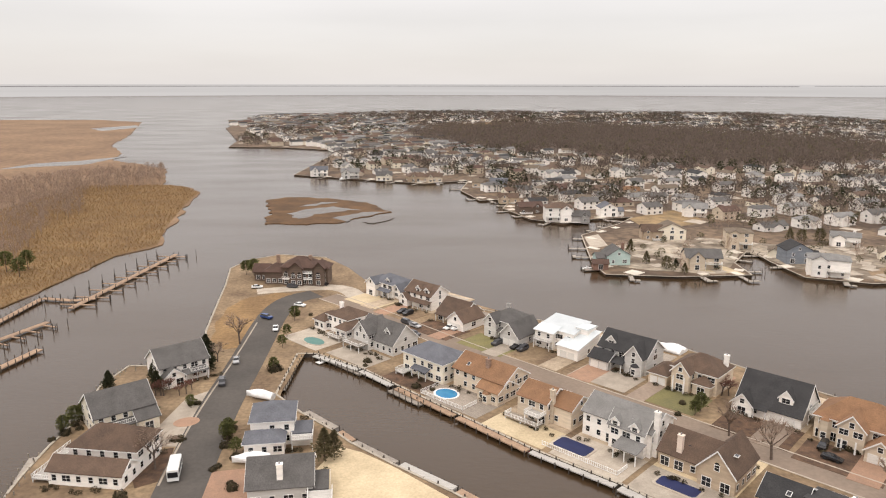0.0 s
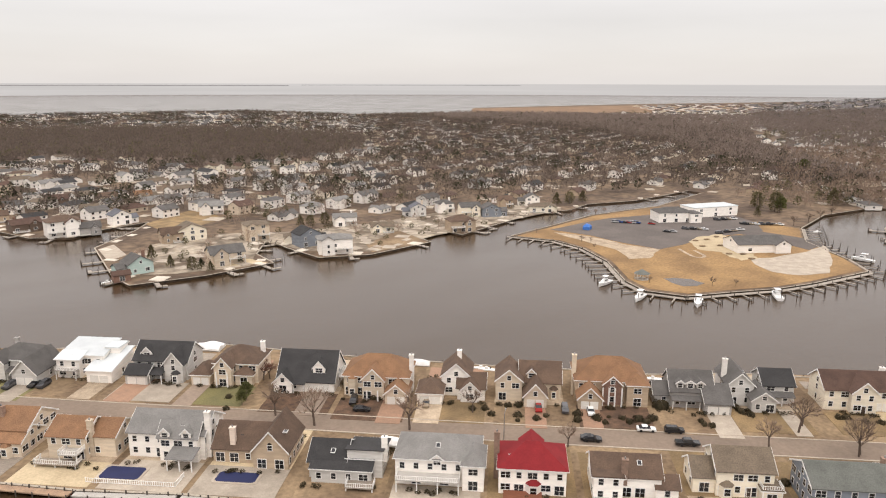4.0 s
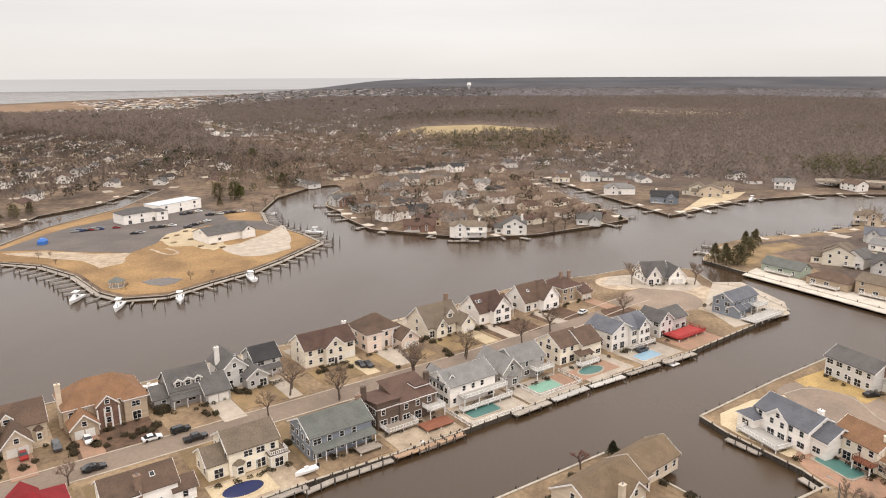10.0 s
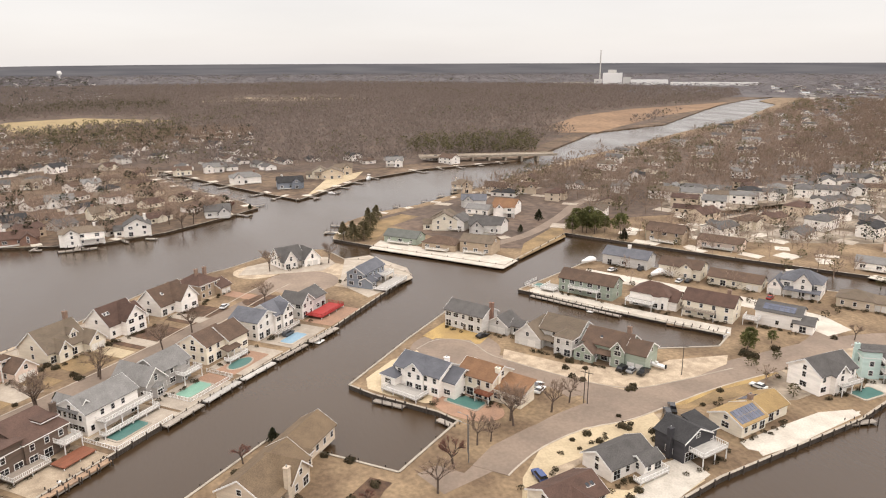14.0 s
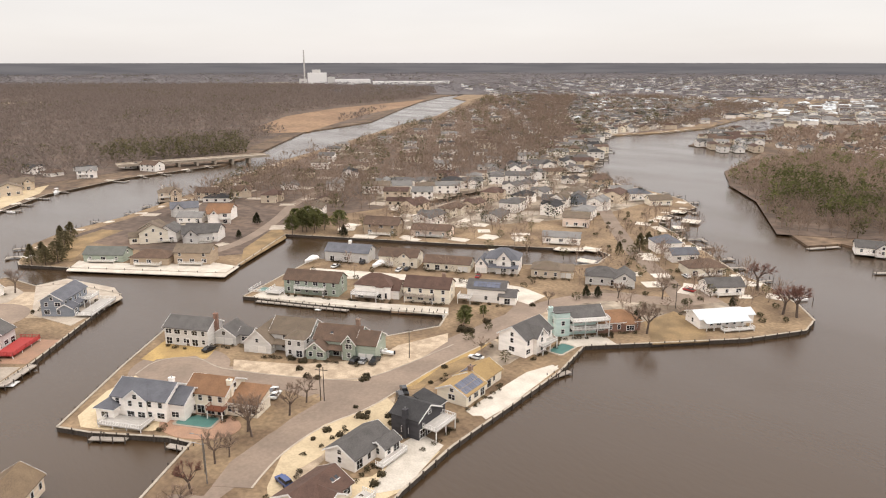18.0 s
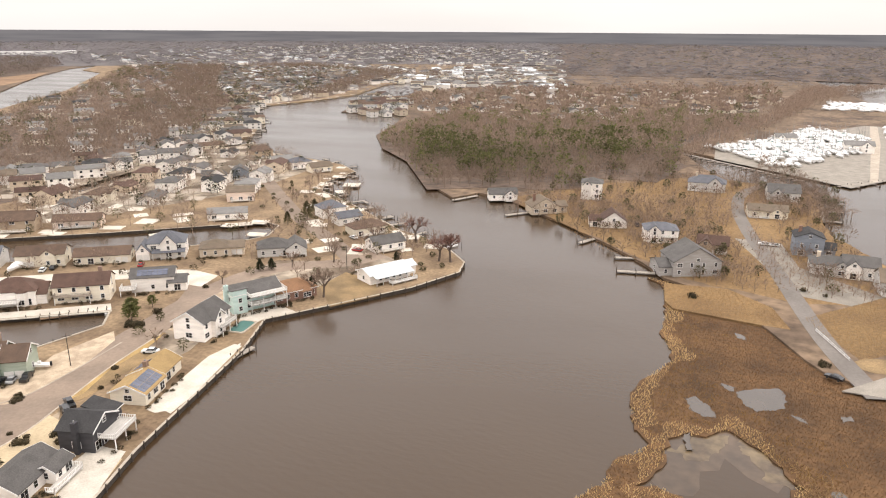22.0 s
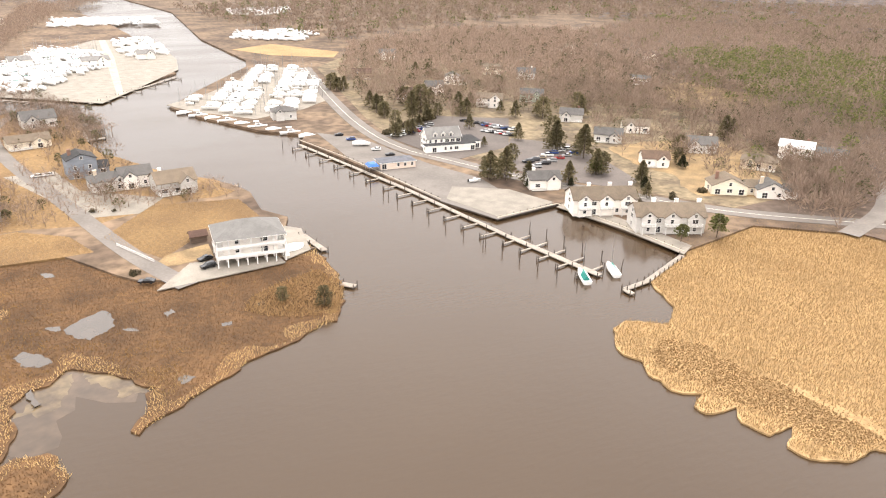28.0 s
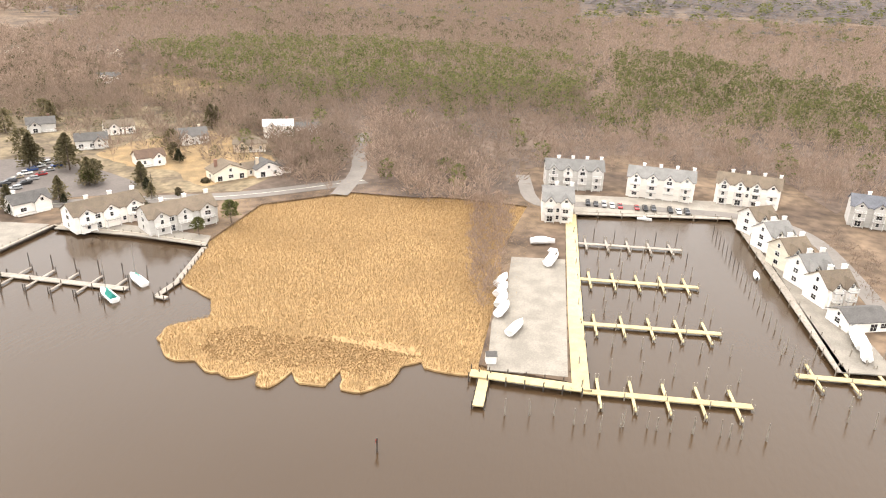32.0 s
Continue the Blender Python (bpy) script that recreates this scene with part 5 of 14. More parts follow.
# ---------------------------------------------------------------- water, land, backdrop
def water_material():
    m = bpy.data.materials.new("brown_bay_water")
    m.use_nodes = True
    n, l = m.node_tree.nodes, m.node_tree.links
    p = n["Principled BSDF"]
    p.inputs["IOR"].default_value = 1.40
    p.inputs["Specular IOR Level"].default_value = 0.5
    p.inputs["Specular Tint"].default_value = (1.0, 0.965, 0.93, 1)
    tc = n.new("ShaderNodeTexCoord")
    big, r = n.new("ShaderNodeTexNoise"), n.new("ShaderNodeValToRGB")
    big.inputs["Scale"].default_value, big.inputs["Detail"].default_value = 0.008, 3
    r.color_ramp.elements[0].position, r.color_ramp.elements[0].color = 0.3, (0.046, 0.0275, 0.0142, 1)
    r.color_ramp.elements[1].position, r.color_ramp.elements[1].color = 0.7, (0.057, 0.0355, 0.019, 1)
    l.new(tc.outputs["Object"], big.inputs["Vector"])
    l.new(big.outputs["Fac"], r.inputs[0])
    l.new(r.outputs[0], p.inputs["Base Color"])
    # lanes of light wind, rougher than the calm water between them
    lane, stretch, rough = n.new("ShaderNodeTexNoise"), n.new("ShaderNodeMapping"), n.new("ShaderNodeMapRange")
    stretch.inputs["Scale"].default_value, stretch.inputs["Rotation"].default_value = (0.35, 1.0, 1.0), (0, 0, 0.7)
    lane.inputs["Scale"].default_value, lane.inputs["Detail"].default_value = 0.022, 3
    rough.inputs["From Min"].default_value, rough.inputs["From Max"].default_value = 0.35, 0.65
    rough.inputs["To Min"].default_value, rough.inputs["To Max"].default_value = 0.15, 0.26
    l.new(tc.outputs["Object"], stretch.inputs[0])
    l.new(stretch.outputs[0], lane.inputs["Vector"])
    l.new(lane.outputs["Fac"], rough.inputs[0])
    l.new(rough.outputs[0], p.inputs["Roughness"])
    a, b, add, bp = n.new("ShaderNodeTexNoise"), n.new("ShaderNodeTexNoise"), n.new("ShaderNodeMath"), n.new("ShaderNodeBump")
    a.inputs["Scale"].default_value, a.inputs["Detail"].default_value = 0.8, 5
    b.inputs["Scale"].default_value, b.inputs["Detail"].default_value = 0.12, 4
    l.new(stretch.outputs[0], a.inputs["Vector"])
    l.new(tc.outputs["Object"], b.inputs["Vector"])
    add.operation = "ADD"
    l.new(a.outputs["Fac"], add.inputs[0])
    l.new(b.outputs["Fac"], add.inputs[1])
    bp.inputs["Strength"].default_value, bp.inputs["Distance"].default_value = 0.16, 0.3
    l.new(add.outputs[0], bp.inputs["Height"])
    l.new(bp.outputs[0], p.inputs["Normal"])
    return m


WATER = water_material()
mb = MB()
mb.v = [(4950 * math.cos(i * math.pi / 48), 4950 * math.sin(i * math.pi / 48), 0) for i in range(96)]
mb.f = [tuple(range(96))]
tagged(new("water", mb.mesh("water", WATER)), "calm grey-brown bay and canal water", "water", kind="structure")


# Self-lit surface for the horizon backdrop bands; no lamp shines on it.
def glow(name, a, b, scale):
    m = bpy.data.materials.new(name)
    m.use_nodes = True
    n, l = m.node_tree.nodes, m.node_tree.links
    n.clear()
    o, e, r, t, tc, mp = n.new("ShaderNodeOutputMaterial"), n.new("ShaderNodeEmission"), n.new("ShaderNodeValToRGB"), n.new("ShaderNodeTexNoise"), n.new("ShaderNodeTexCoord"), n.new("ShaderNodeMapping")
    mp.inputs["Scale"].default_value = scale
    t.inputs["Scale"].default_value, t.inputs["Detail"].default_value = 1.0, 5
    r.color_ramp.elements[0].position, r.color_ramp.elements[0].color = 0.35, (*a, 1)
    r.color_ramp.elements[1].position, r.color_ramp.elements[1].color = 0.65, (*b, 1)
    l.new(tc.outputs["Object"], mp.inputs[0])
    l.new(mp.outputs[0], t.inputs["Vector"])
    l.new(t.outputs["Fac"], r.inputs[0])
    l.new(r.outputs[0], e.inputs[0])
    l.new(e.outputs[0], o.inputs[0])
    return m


def far_ring(name, az0, az1, z0, z1, R, material, label):
    """An upright distant band from one compass bearing to another."""
    mb = MB()
    n = max(4, int((az1 - az0) / 2))
    for i in range(n):
        a, b = radians(az0 + (az1 - az0) * i / n), radians(az0 + (az1 - az0) * (i + 1) / n)
        p, q = (R * math.sin(a), R * math.cos(a)), (R * math.sin(b), R * math.cos(b))
        mb.poly((*p, z0), (*q, z0), (*q, z1), (*p, z1))
    return tagged(new(name, mb.mesh(name, material)), label, "backdrop", kind="structure")


# Reflected sky and distance haze are put into these emission colours.
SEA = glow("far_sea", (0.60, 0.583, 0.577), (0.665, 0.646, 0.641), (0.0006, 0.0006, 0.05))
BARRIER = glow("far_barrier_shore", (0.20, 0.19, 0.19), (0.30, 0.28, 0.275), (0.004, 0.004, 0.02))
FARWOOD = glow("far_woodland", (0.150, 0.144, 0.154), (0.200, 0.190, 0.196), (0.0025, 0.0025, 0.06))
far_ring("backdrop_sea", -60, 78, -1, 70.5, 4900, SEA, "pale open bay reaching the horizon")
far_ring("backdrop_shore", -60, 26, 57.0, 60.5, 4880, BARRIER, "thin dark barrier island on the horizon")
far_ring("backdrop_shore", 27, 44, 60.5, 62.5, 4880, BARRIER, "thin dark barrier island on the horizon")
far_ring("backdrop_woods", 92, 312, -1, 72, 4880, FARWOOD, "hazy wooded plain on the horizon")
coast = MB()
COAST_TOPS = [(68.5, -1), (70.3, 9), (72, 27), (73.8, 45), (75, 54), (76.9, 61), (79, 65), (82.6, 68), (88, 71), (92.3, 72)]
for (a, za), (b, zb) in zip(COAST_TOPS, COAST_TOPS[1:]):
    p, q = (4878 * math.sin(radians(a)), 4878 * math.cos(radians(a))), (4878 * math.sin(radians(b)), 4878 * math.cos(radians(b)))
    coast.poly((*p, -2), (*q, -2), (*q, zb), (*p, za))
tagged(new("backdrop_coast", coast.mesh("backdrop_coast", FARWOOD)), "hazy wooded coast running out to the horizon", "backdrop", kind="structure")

HOME = [(346, -67), (377, -80), (396, -100), (410, -132), (437, -168), (463, -202), (493, -237), (560, -320), (615, -405), (748, -592), (868, -782), (1150, -1122), (1262, -1182), (1421, -1394),
        (1700, -2200), (1200, -4500), (300, -4800), (480, -2200), (501, -1058), (463, -896), (469, -803), (493, -714), (450, -632), (412, -599), (360, -509), (353, -437), (359, -387), (343, -333), (327, -282), (319, -253),
        (296, -266), (301, -301), (318, -359), (337, -430), (336, -476), (300, -441), (259, -430), (225, -418), (205, -399), (206, -363), (196, -342), (174, -327), (151, -308), (122, -284), (110, -279), (90, -263), (80, -251), (78, -239), (88, -217), (111, -185), (119, -174)]
HOME2 = [(112, -153), (103, -103), (97, -83), (90, -68), (60, -36), (20, 5), (-40, 55), (-80, 105), (-91, 133), (-92, 140), (-93, 153), (-93, 167), (-97, 188), (-95, 202), (-88, 202), (-80, 209), (-78, 218), (-82, 234), (-88, 267), (-92, 290), (-98, 318), (-94, 334), (-80, 345), (-57, 339), (-44, 320)]
BAYSIDE = [(-44, 320), (-34, 299), (-3, 268), (33, 246), (52, 234), (76, 219), (104, 184), (135, 150), (154, 131), (169, 115), (190, 100), (207, 82), (236, 52), (264, 31), (291, 11), (303, -12), (326, -39), (322, -58), (300, -64), (297, -74), (269, -85)]
CANAL_A = [(269, -85), (220, -43), (188, -9), (156, 21), (141, 36), (127, 51), (50, 124), (38, 137), (21, 152), (4, 170), (-13, 188), (-24, 200), (-40, 212), (-46, 212)]
CANAL_B = [(-46, 212), (-46, 182), (-37, 171), (-27, 161), (-22, 155), (-11, 145), (2, 134), (62, 76), (104, 34), (130, 8), (152, -14), (128, -39), (145, -59), (151, -56), (166, -43), (174, -38), (201, -63), (224, -86)]
CANAL_C = [(224, -86), (167, -133), (162, -152), (169, -162), (201, -140), (235, -118), (262, -166), (222, -206), (200, -222), (176, -246), (172, -254), (177, -270), (186, -273), (207, -257), (239, -232), (312, -181)]
CANAL_D = [(312, -181), (277, -138), (268, -127), (323, -79), (340, -66), (346, -67)]
GZ = 1.2
slab("ground_home", HOME + HOME2 + BAYSIDE[1:] + CANAL_A[1:] + CANAL_B[1:] + CANAL_C[1:] + CANAL_D[1:-1], GZ, YARD, "sandy ground of the lagoon peninsulas and the town behind")

EAST = [(-284, 949), (-211, 942), (-138, 903), (-130, 860), (-138, 659), (-72, 628), (-16, 600), (23, 621), (14, 562), (27, 512), (51, 520), (41, 479), (55, 439), (74, 426), (91, 439), (121, 447), (107, 425), (78, 392), (71, 327), (73, 308), (104, 304), (138, 307), (139, 329), (158, 358), (157, 332), (160, 303), (184, 293), (225, 298), (228, 330), (236, 365), (248, 340), (250, 302), (306, 318), (312, 336), (337, 325), (358, 319), (386, 328), (427, 317), (500, 322)]
CLUB = [(500, 309), (484, 306), (420, 293), (390, 296), (355, 298), (300, 288), (270, 283), (281, 260), (279, 238), (267, 212), (246, 185), (240, 170), (247, 155), (267, 147), (287, 138), (307, 133), (347, 127), (364, 143), (388, 175), (422, 194), (477, 206), (531, 199), (545, 184)]
EPEN = [(528, 172), (500, 172), (460, 163), (449, 158), (430, 142), (418, 138), (383, 109), (373, 64), (372, 43), (385, 14), (412, -16), (435, -38), (459, -30), (525, 2), (589, 25), (617, 24), (557, -8), (498, -39), (453, -65), (467, -78), (518, -121), (554, -186), (561, -228), (570, -268)]
EFAR = [(598, -308), (773, -474), (841, -628), (1141, -959), (1321, -1199), (1372, -1305), (1640, -2200), (1300, -4300), (3400, -3400), (4700, -1000), (4700, 1300), (3472, 1524), (2394, 1789), (1563, 1832), (1327, 1580), (1027, 1640), (817, 2030), (347, 2062), (-140, 2100), (-329, 1879), (-414, 1495), (-406, 1348), (-300, 1050)]
slab("ground_east", EAST + CLUB + EPEN + EFAR, GZ - 0.1, TOWN, "brown and tan town ground across the bay")

SOUTH = [(123, -355), (114, -372), (93, -365), (72, -339), (56, -326), (44, -311), (31, -297), (15, -277), (6, -262), (-12, -250), (-27, -225), (-36, -205), (-41, -197), (-60, -190), (-93, -194), (-86, -205), (-97, -225), (-92, -237), (-96, -259), (-94, -270), (-87, -286), (-76, -304), (-60, -335), (-56, -370), (-64, -420), (-45, -446), (-20, -456), (-2, -496), (15, -556), (24, -579), (-27, -530), (-60, -488), (-79, -483), (-153, -559), (-155, -630), (-182, -832), (-190, -1000), (-160, -1600),
         (-200, -4700), (200, -4700), (430, -2200), (430, -1100), (395, -904), (415, -834), (379, -699), (358, -697), (322, -703), (301, -703), (278, -610), (265, -552), (229, -490), (199, -471), (183, -457), (167, -422), (150, -386)]
slab("ground_south", SOUTH, GZ - 0.2, TOWN, "brown wooded ground south of the cove")
WEST = [(-300, -1600), (-300, -1100), (-235, -760), (-222, -600), (-210, -566), (-145, -481), (-114, -435), (-120, -402), (-137, -354), (-154, -333), (-146, -322), (-150, -277), (-152, -241), (-153, -211), (-160, -186), (-189, -185), (-192, -128), (-233, -130), (-262, -100), (-266, -60), (-266, -33), (-218, -34), (-196, -30), (-146, -26), (-145, -3), (-207, -9), (-267, -15), (-283, 47), (-171, 59), (-175, 80), (-200, 150), (-420, 330), (-4200, 2300), (-4700, 900), (-4600, -1500), (-2000, -4200), (-320, -4700)]
slab("ground_west", WEST, GZ - 0.05, TOWN, "brown wooded ground and waterfront lots on the west shore")

MARSH_S = [(12, -262), (6, -256), (3, -232), (3, -212), (-2, -194), (3, -183), (7, -168), (5, -155), (0, -148), (7, -137), (8, -129), (13, -121), (4, -117), (-5, -117), (-10, -121), (-9, -128), (-3, -132), (2, -129), (-3, -141), (-3, -151), (-11, -156), (-17, -160), (-22, -154), (-27, -148), (-29, -141), (-25, -132), (-22, -127), (-35, -133), (-51, -141), (-77, -148), (-85, -159), (-90, -172), (-92, -187), (-93, -198), (-60, -205), (-30, -245)]
slab("marsh", wavy(MARSH_S, 2.0, 1.4, 3), 0.35, MARSH, "rusty brown salt marsh with ragged edges", 1.5)
MARSH_W = [(-200, -140), (-192, -127), (-165, -119), (-158, -105), (-148.8, -99.4), (-144.1, -103.5), (-140.4, -106.8), (-134.2, -105.2), (-128.9, -99.6), (-126.9, -95.1), (-128.3, -90.7), (-125.2, -86.5), (-125.5, -83.1), (-124.0, -80.0), (-125.8, -76.7), (-128.6, -74.3), (-123.5, -72.6), (-122.8, -68.8), (-127.0, -67.8), (-131.1, -67.3), (-127.0, -63.2), (-127.9, -57.4), (-134.8, -56.6), (-127.4, -53.1), (-127.7, -48.5), (-130.1, -47.4), (-132.6, -44.3), (-137.8, -43.3), (-141.8, -43.2), (-144.2, -39.7), (-142.0, -38.4), (-141.3, -32.6), (-142.1, -26.1), (-145.5, -23.4), (-173, -22), (-220, -26), (-275, -26), (-275, -110), (-240, -140)]
slab("marsh", wavy(MARSH_W, 1.6, 0.5, 5), 0.42, REEDBED, "golden reed marsh on the west shore", 1.5)
MARSH_NW = [(-175, 235), (-171, 263), (-169, 282), (-167, 310), (-165, 345), (-149, 370), (-163, 415), (-180, 495), (-189, 555), (-215, 592), (-236, 599), (-276, 711), (-328, 761), (-365, 789), (-398, 886), (-456, 983), (-511, 1174), (-650, 1557), (-779, 1649), (-1009, 1647), (-2200, 1500), (-1500, 500), (-600, 200)]
slab("marsh", wavy(MARSH_NW, 8, 3.0, 7), 0.40, FARMARSH, "broad tan reed marsh on the far bank", 1.5)
ISLE = [(-129, 519), (-113, 533), (-86, 527), (-55, 507), (-35, 471), (-52, 452), (-64, 433), (-84, 428), (-108, 428), (-116, 472)]
slab("marsh_island", wavy(ISLE, 4, 2.5, 9), 0.35, MARSH, "low brown marsh island in the bay", 1.5, category="island")

# bulkheads, with the water on the right of each line's way
bulkhead(BAYSIDE[1:][::-1], GZ, step=9)
bulkhead(CANAL_A[::-1], GZ, step=4.0)
bulkhead(CANAL_B[::-1], GZ, step=6)
bulkhead(CANAL_C[::-1], GZ, step=9)
bulkhead(CANAL_D[::-1], GZ, step=8)
bulkhead(HOME2[:4][::-1] + HOME[:-20:-1], GZ, step=4.4)
bulkhead(HOME2[8:-1][::-1], GZ, step=10)
bulkhead(EAST[::-1], GZ - 0.1, piles=False)
bulkhead(CLUB[::-1], GZ - 0.1, piles=False)
bulkhead(EPEN[::-1], GZ - 0.1, piles=False)

# roads

# pale channels through the low island and the far marsh
for pts in ([(-101.6, 464.2), (-92.5, 481.5), (-76.4, 490.6), (-55.2, 477.2), (-70.0, 472.8), (-83.0, 460.1), (-91.0, 444.3)], [(-70.1, 448.2), (-54.3, 468.6), (-35.7, 472.9), (-52.5, 452.2), (-61.3, 436.8)], [(-100.1, 490.6), (-87.5, 509.8), (-75.2, 509.9), (-89.1, 495.3)], [(-50.8, 436.8), (-37.9, 452.2), (-30.3, 448.3), (-43.0, 429.6)]):
    slab("marsh_channel", wavy(pts, 3, 2.2, 17), 0.37, WATER, "winding water channel through the marsh island", 0.1, category="water")
for pts in ([(-440.0, 706.8), (-417.2, 726.3), (-375.4, 746.8), (-368.3, 840.9), (-397.0, 791.0), (-434.4, 757.2)], [(-655.3, 1339.9), (-616.3, 1447.0), (-575.0, 1374.4), (-605.1, 1277.4)]):
    slab("marsh_channel", wavy(pts, 8, 3, 18), 0.42, WATER, "pale tidal channel in the broad marsh", 0.1, category="water")

# mud flats just under the surface inside the marsh cove
MUD = mat("wet_brown_mud", (0.085, 0.056, 0.034), (0.060, 0.040, 0.025), 0.08, 0.2, fine=0.2, fscale=0.4, spec=0.32)
slab("mud_flat", wavy([(2.1, -140.4), (-3.0, -154.0), (-11.6, -161.3), (-25.4, -155.0), (-29.0, -145.2), (-25.5, -139.3), (-21.4, -143.3), (-16.3, -146.3), (-10.7, -140.5), (-9.1, -131.6), (-3.0, -129.9)], 3, 2.0, 21), 0.012, MUD, "pale wet mud flat inside the marsh cove", 0.3, category="mud")
SILT = mat("pale_sandy_silt", (0.17, 0.122, 0.066), (0.075, 0.050, 0.030), 0.16, 0.25, fine=0.25, fscale=0.5, spec=0.3)
for pts in ([(-18.8, -159.0), (-23.0, -155.4), (-26.2, -148.2), (-29.6, -145.5), (-27.9, -141.5), (-23.8, -143.0), (-20.9, -147.8), (-18.2, -153.3)], [(-3.6, -146.4), (-8.9, -154.2), (-15.9, -157.6), (-15.0, -151.2), (-10.2, -144.4)]):
    slab("sand_bar", wavy(pts, 0.7, 1.3, 24), 0.024, SILT, "pale sandy silt bar in the shallow marsh cove", 0.1, category="mud")


# ---------------------------------------------------------------- streets of the near peninsulas
ROAD1 = [(-46, 274), (-30, 259), (3, 221), (35, 189), (66, 159), (91, 134), (130, 96), (174, 54), (200, 28), (227, 5), (266, -23), (276, -32)]
ribbon("road", ROAD1, 8.6, GZ + 0.03, ASPHALT, "worn grey asphalt street between the house rows")
ribbon("kerb", [(x + 3.1, y + 3.2) for x, y in ROAD1], 0.4, GZ + 0.14, CONCRETE, "low pale concrete kerb along the street", category="kerb")
ribbon("kerb", [(x - 3.1, y - 3.2) for x, y in ROAD1], 0.4, GZ + 0.14, CONCRETE, "low pale concrete kerb along the street", category="kerb")
ribbon("road", [(-51.4, 277.6), (-59.3, 271.3), (-62.4, 258.9), (-62.7, 242.5), (-60.3, 205.0), (-59.5, 177.2), (-57.1, 150.1), (-55.2, 132.9), (-53.7, 124.1)], 11.0, GZ + 0.066, ASPHALTDARK, "dark asphalt street along the canal head")
ribbon("kerb", [(-66.4, 241.9), (-64.5, 205.0), (-64.1, 177.2), (-62.2, 150.1), (-60.6, 136.1)], 0.5, GZ + 0.1, CONCRETE, "pale kerb along the dark street", 0.3, "kerb")
ROAD3 = [(121.6, -44.0), (127.2, -60.3), (134.3, -80.8), (142.7, -110.4), (147.3, -144.6), (152.3, -195.0), (144.8, -220.1), (122.2, -231.9), (114.5, -248.4)]
ribbon("road", ROAD3, 9.5, GZ + 0.03, ASPHALT, "worn grey asphalt street along the point")
ribbon("road", [(145.7, -96.1), (159.3, -92.6), (180.7, -79.0), (190.6, -70.8)], 9, GZ + 0.034, ASPHALT, "short side street to the turning circle")
ribbon("road", [(149.1, -170.1), (154.3, -184.7), (163.3, -198.2), (184.2, -198.2), (223.4, -172.2), (245.5, -151.6)], 7, GZ + 0.036, ASPHALT, "grey street along the canal peninsula")
ribbon("road", [(119.0, -234.8), (142.8, -258.4), (172.2, -282.0), (205.1, -316.2), (235.7, -349.2), (266.6, -383.5), (297.4, -415.7)], 8, GZ + 0.037, ASPHALT, "grey street running inland from the point")


def disc(name, at, r, z, material, label, category="road", squash=1.0, rot=0):
    a0 = radians(rot)
    pts = [(math.cos(i * math.pi / 14) * r, math.sin(i * math.pi / 14) * r * squash) for i in range(28)]
    return slab(name, [(at[0] + x * math.cos(a0) - y * math.sin(a0), at[1] + x * math.sin(a0) + y * math.cos(a0)) for x, y in pts], z, material, label, 0.3, category=category)


disc("road_circle", (274.2, -40.0), 15, GZ + 0.042, ASPHALT, "round asphalt turning place at the street's end")
disc("road_circle", (187.9, -74.3), 14, GZ + 0.042, ASPHALT, "round asphalt turning place at the side street's end")

LAYER = [0]


def pad(at, rot, x0, x1, y0, y1, material, name="driveway", label="pale concrete driveway", z=None, thick=0.25, category=""):
    """A level paved or planted piece in a house's own frame."""
    LAYER[0] = (LAYER[0] + 1) % 12
    zz = (GZ + 0.05 + 0.005 * LAYER[0]) if z is None else z
    ob = new(name, MB().box(x0, x1, y0, y1, zz - thick, zz).mesh(name, material))
    ob.matrix_basis = pose(at[0], at[1], 0, 0, 0, rot)
    return tagged(ob, label, category or name.replace("_", " "), kind="structure")


def pool(at, rot, x, y, w, d, material, label, oval=False, rim=None, ground=None):
    """A swimming pool set into a pale rim."""
    p = thing("swimming_pool", at, rot, label, "pool", z=GZ)
    def ring(a, b):
        if oval:
            return [(x + math.cos(i * math.pi / 12) * a / 2, y + math.sin(i * math.pi / 12) * b / 2) for i in range(24)]
        c = 0.6
        return [(x - a / 2 + c, y - b / 2), (x + a / 2 - c, y - b / 2), (x + a / 2, y - b / 2 + c), (x + a / 2, y + b / 2 - c), (x + a / 2 - c, y + b / 2), (x - a / 2 + c, y + b / 2), (x - a / 2, y + b / 2 - c), (x - a / 2, y - b / 2 + c)]
    outer, inner = ring(w + 1.2, d + 1.2), ring(w, d)
    part("coping", MB().hexa([(*q, -0.1) for q in outer], [(*q, 0.20) for q in outer]), rim or CONCRETE, p)
    part("water", MB().hexa([(*q, 0.1) for q in inner], [(*q, 0.225) for q in inner]), material, p)
    return p


def fence(at, rot, pts, label="white vinyl fence along the lot", material=None, h=1.1, group=""):
    f = thing("fence", at, rot, label, "fence", group, z=GZ)
    part("railing", railing(MB(), pts, 0.0, h, 0.5), material or TRIM, f)
    return f


R1 = -43.4
BAYG, CANG = "houses along the bay", "houses along the canal"
BW, CW_ = [], []


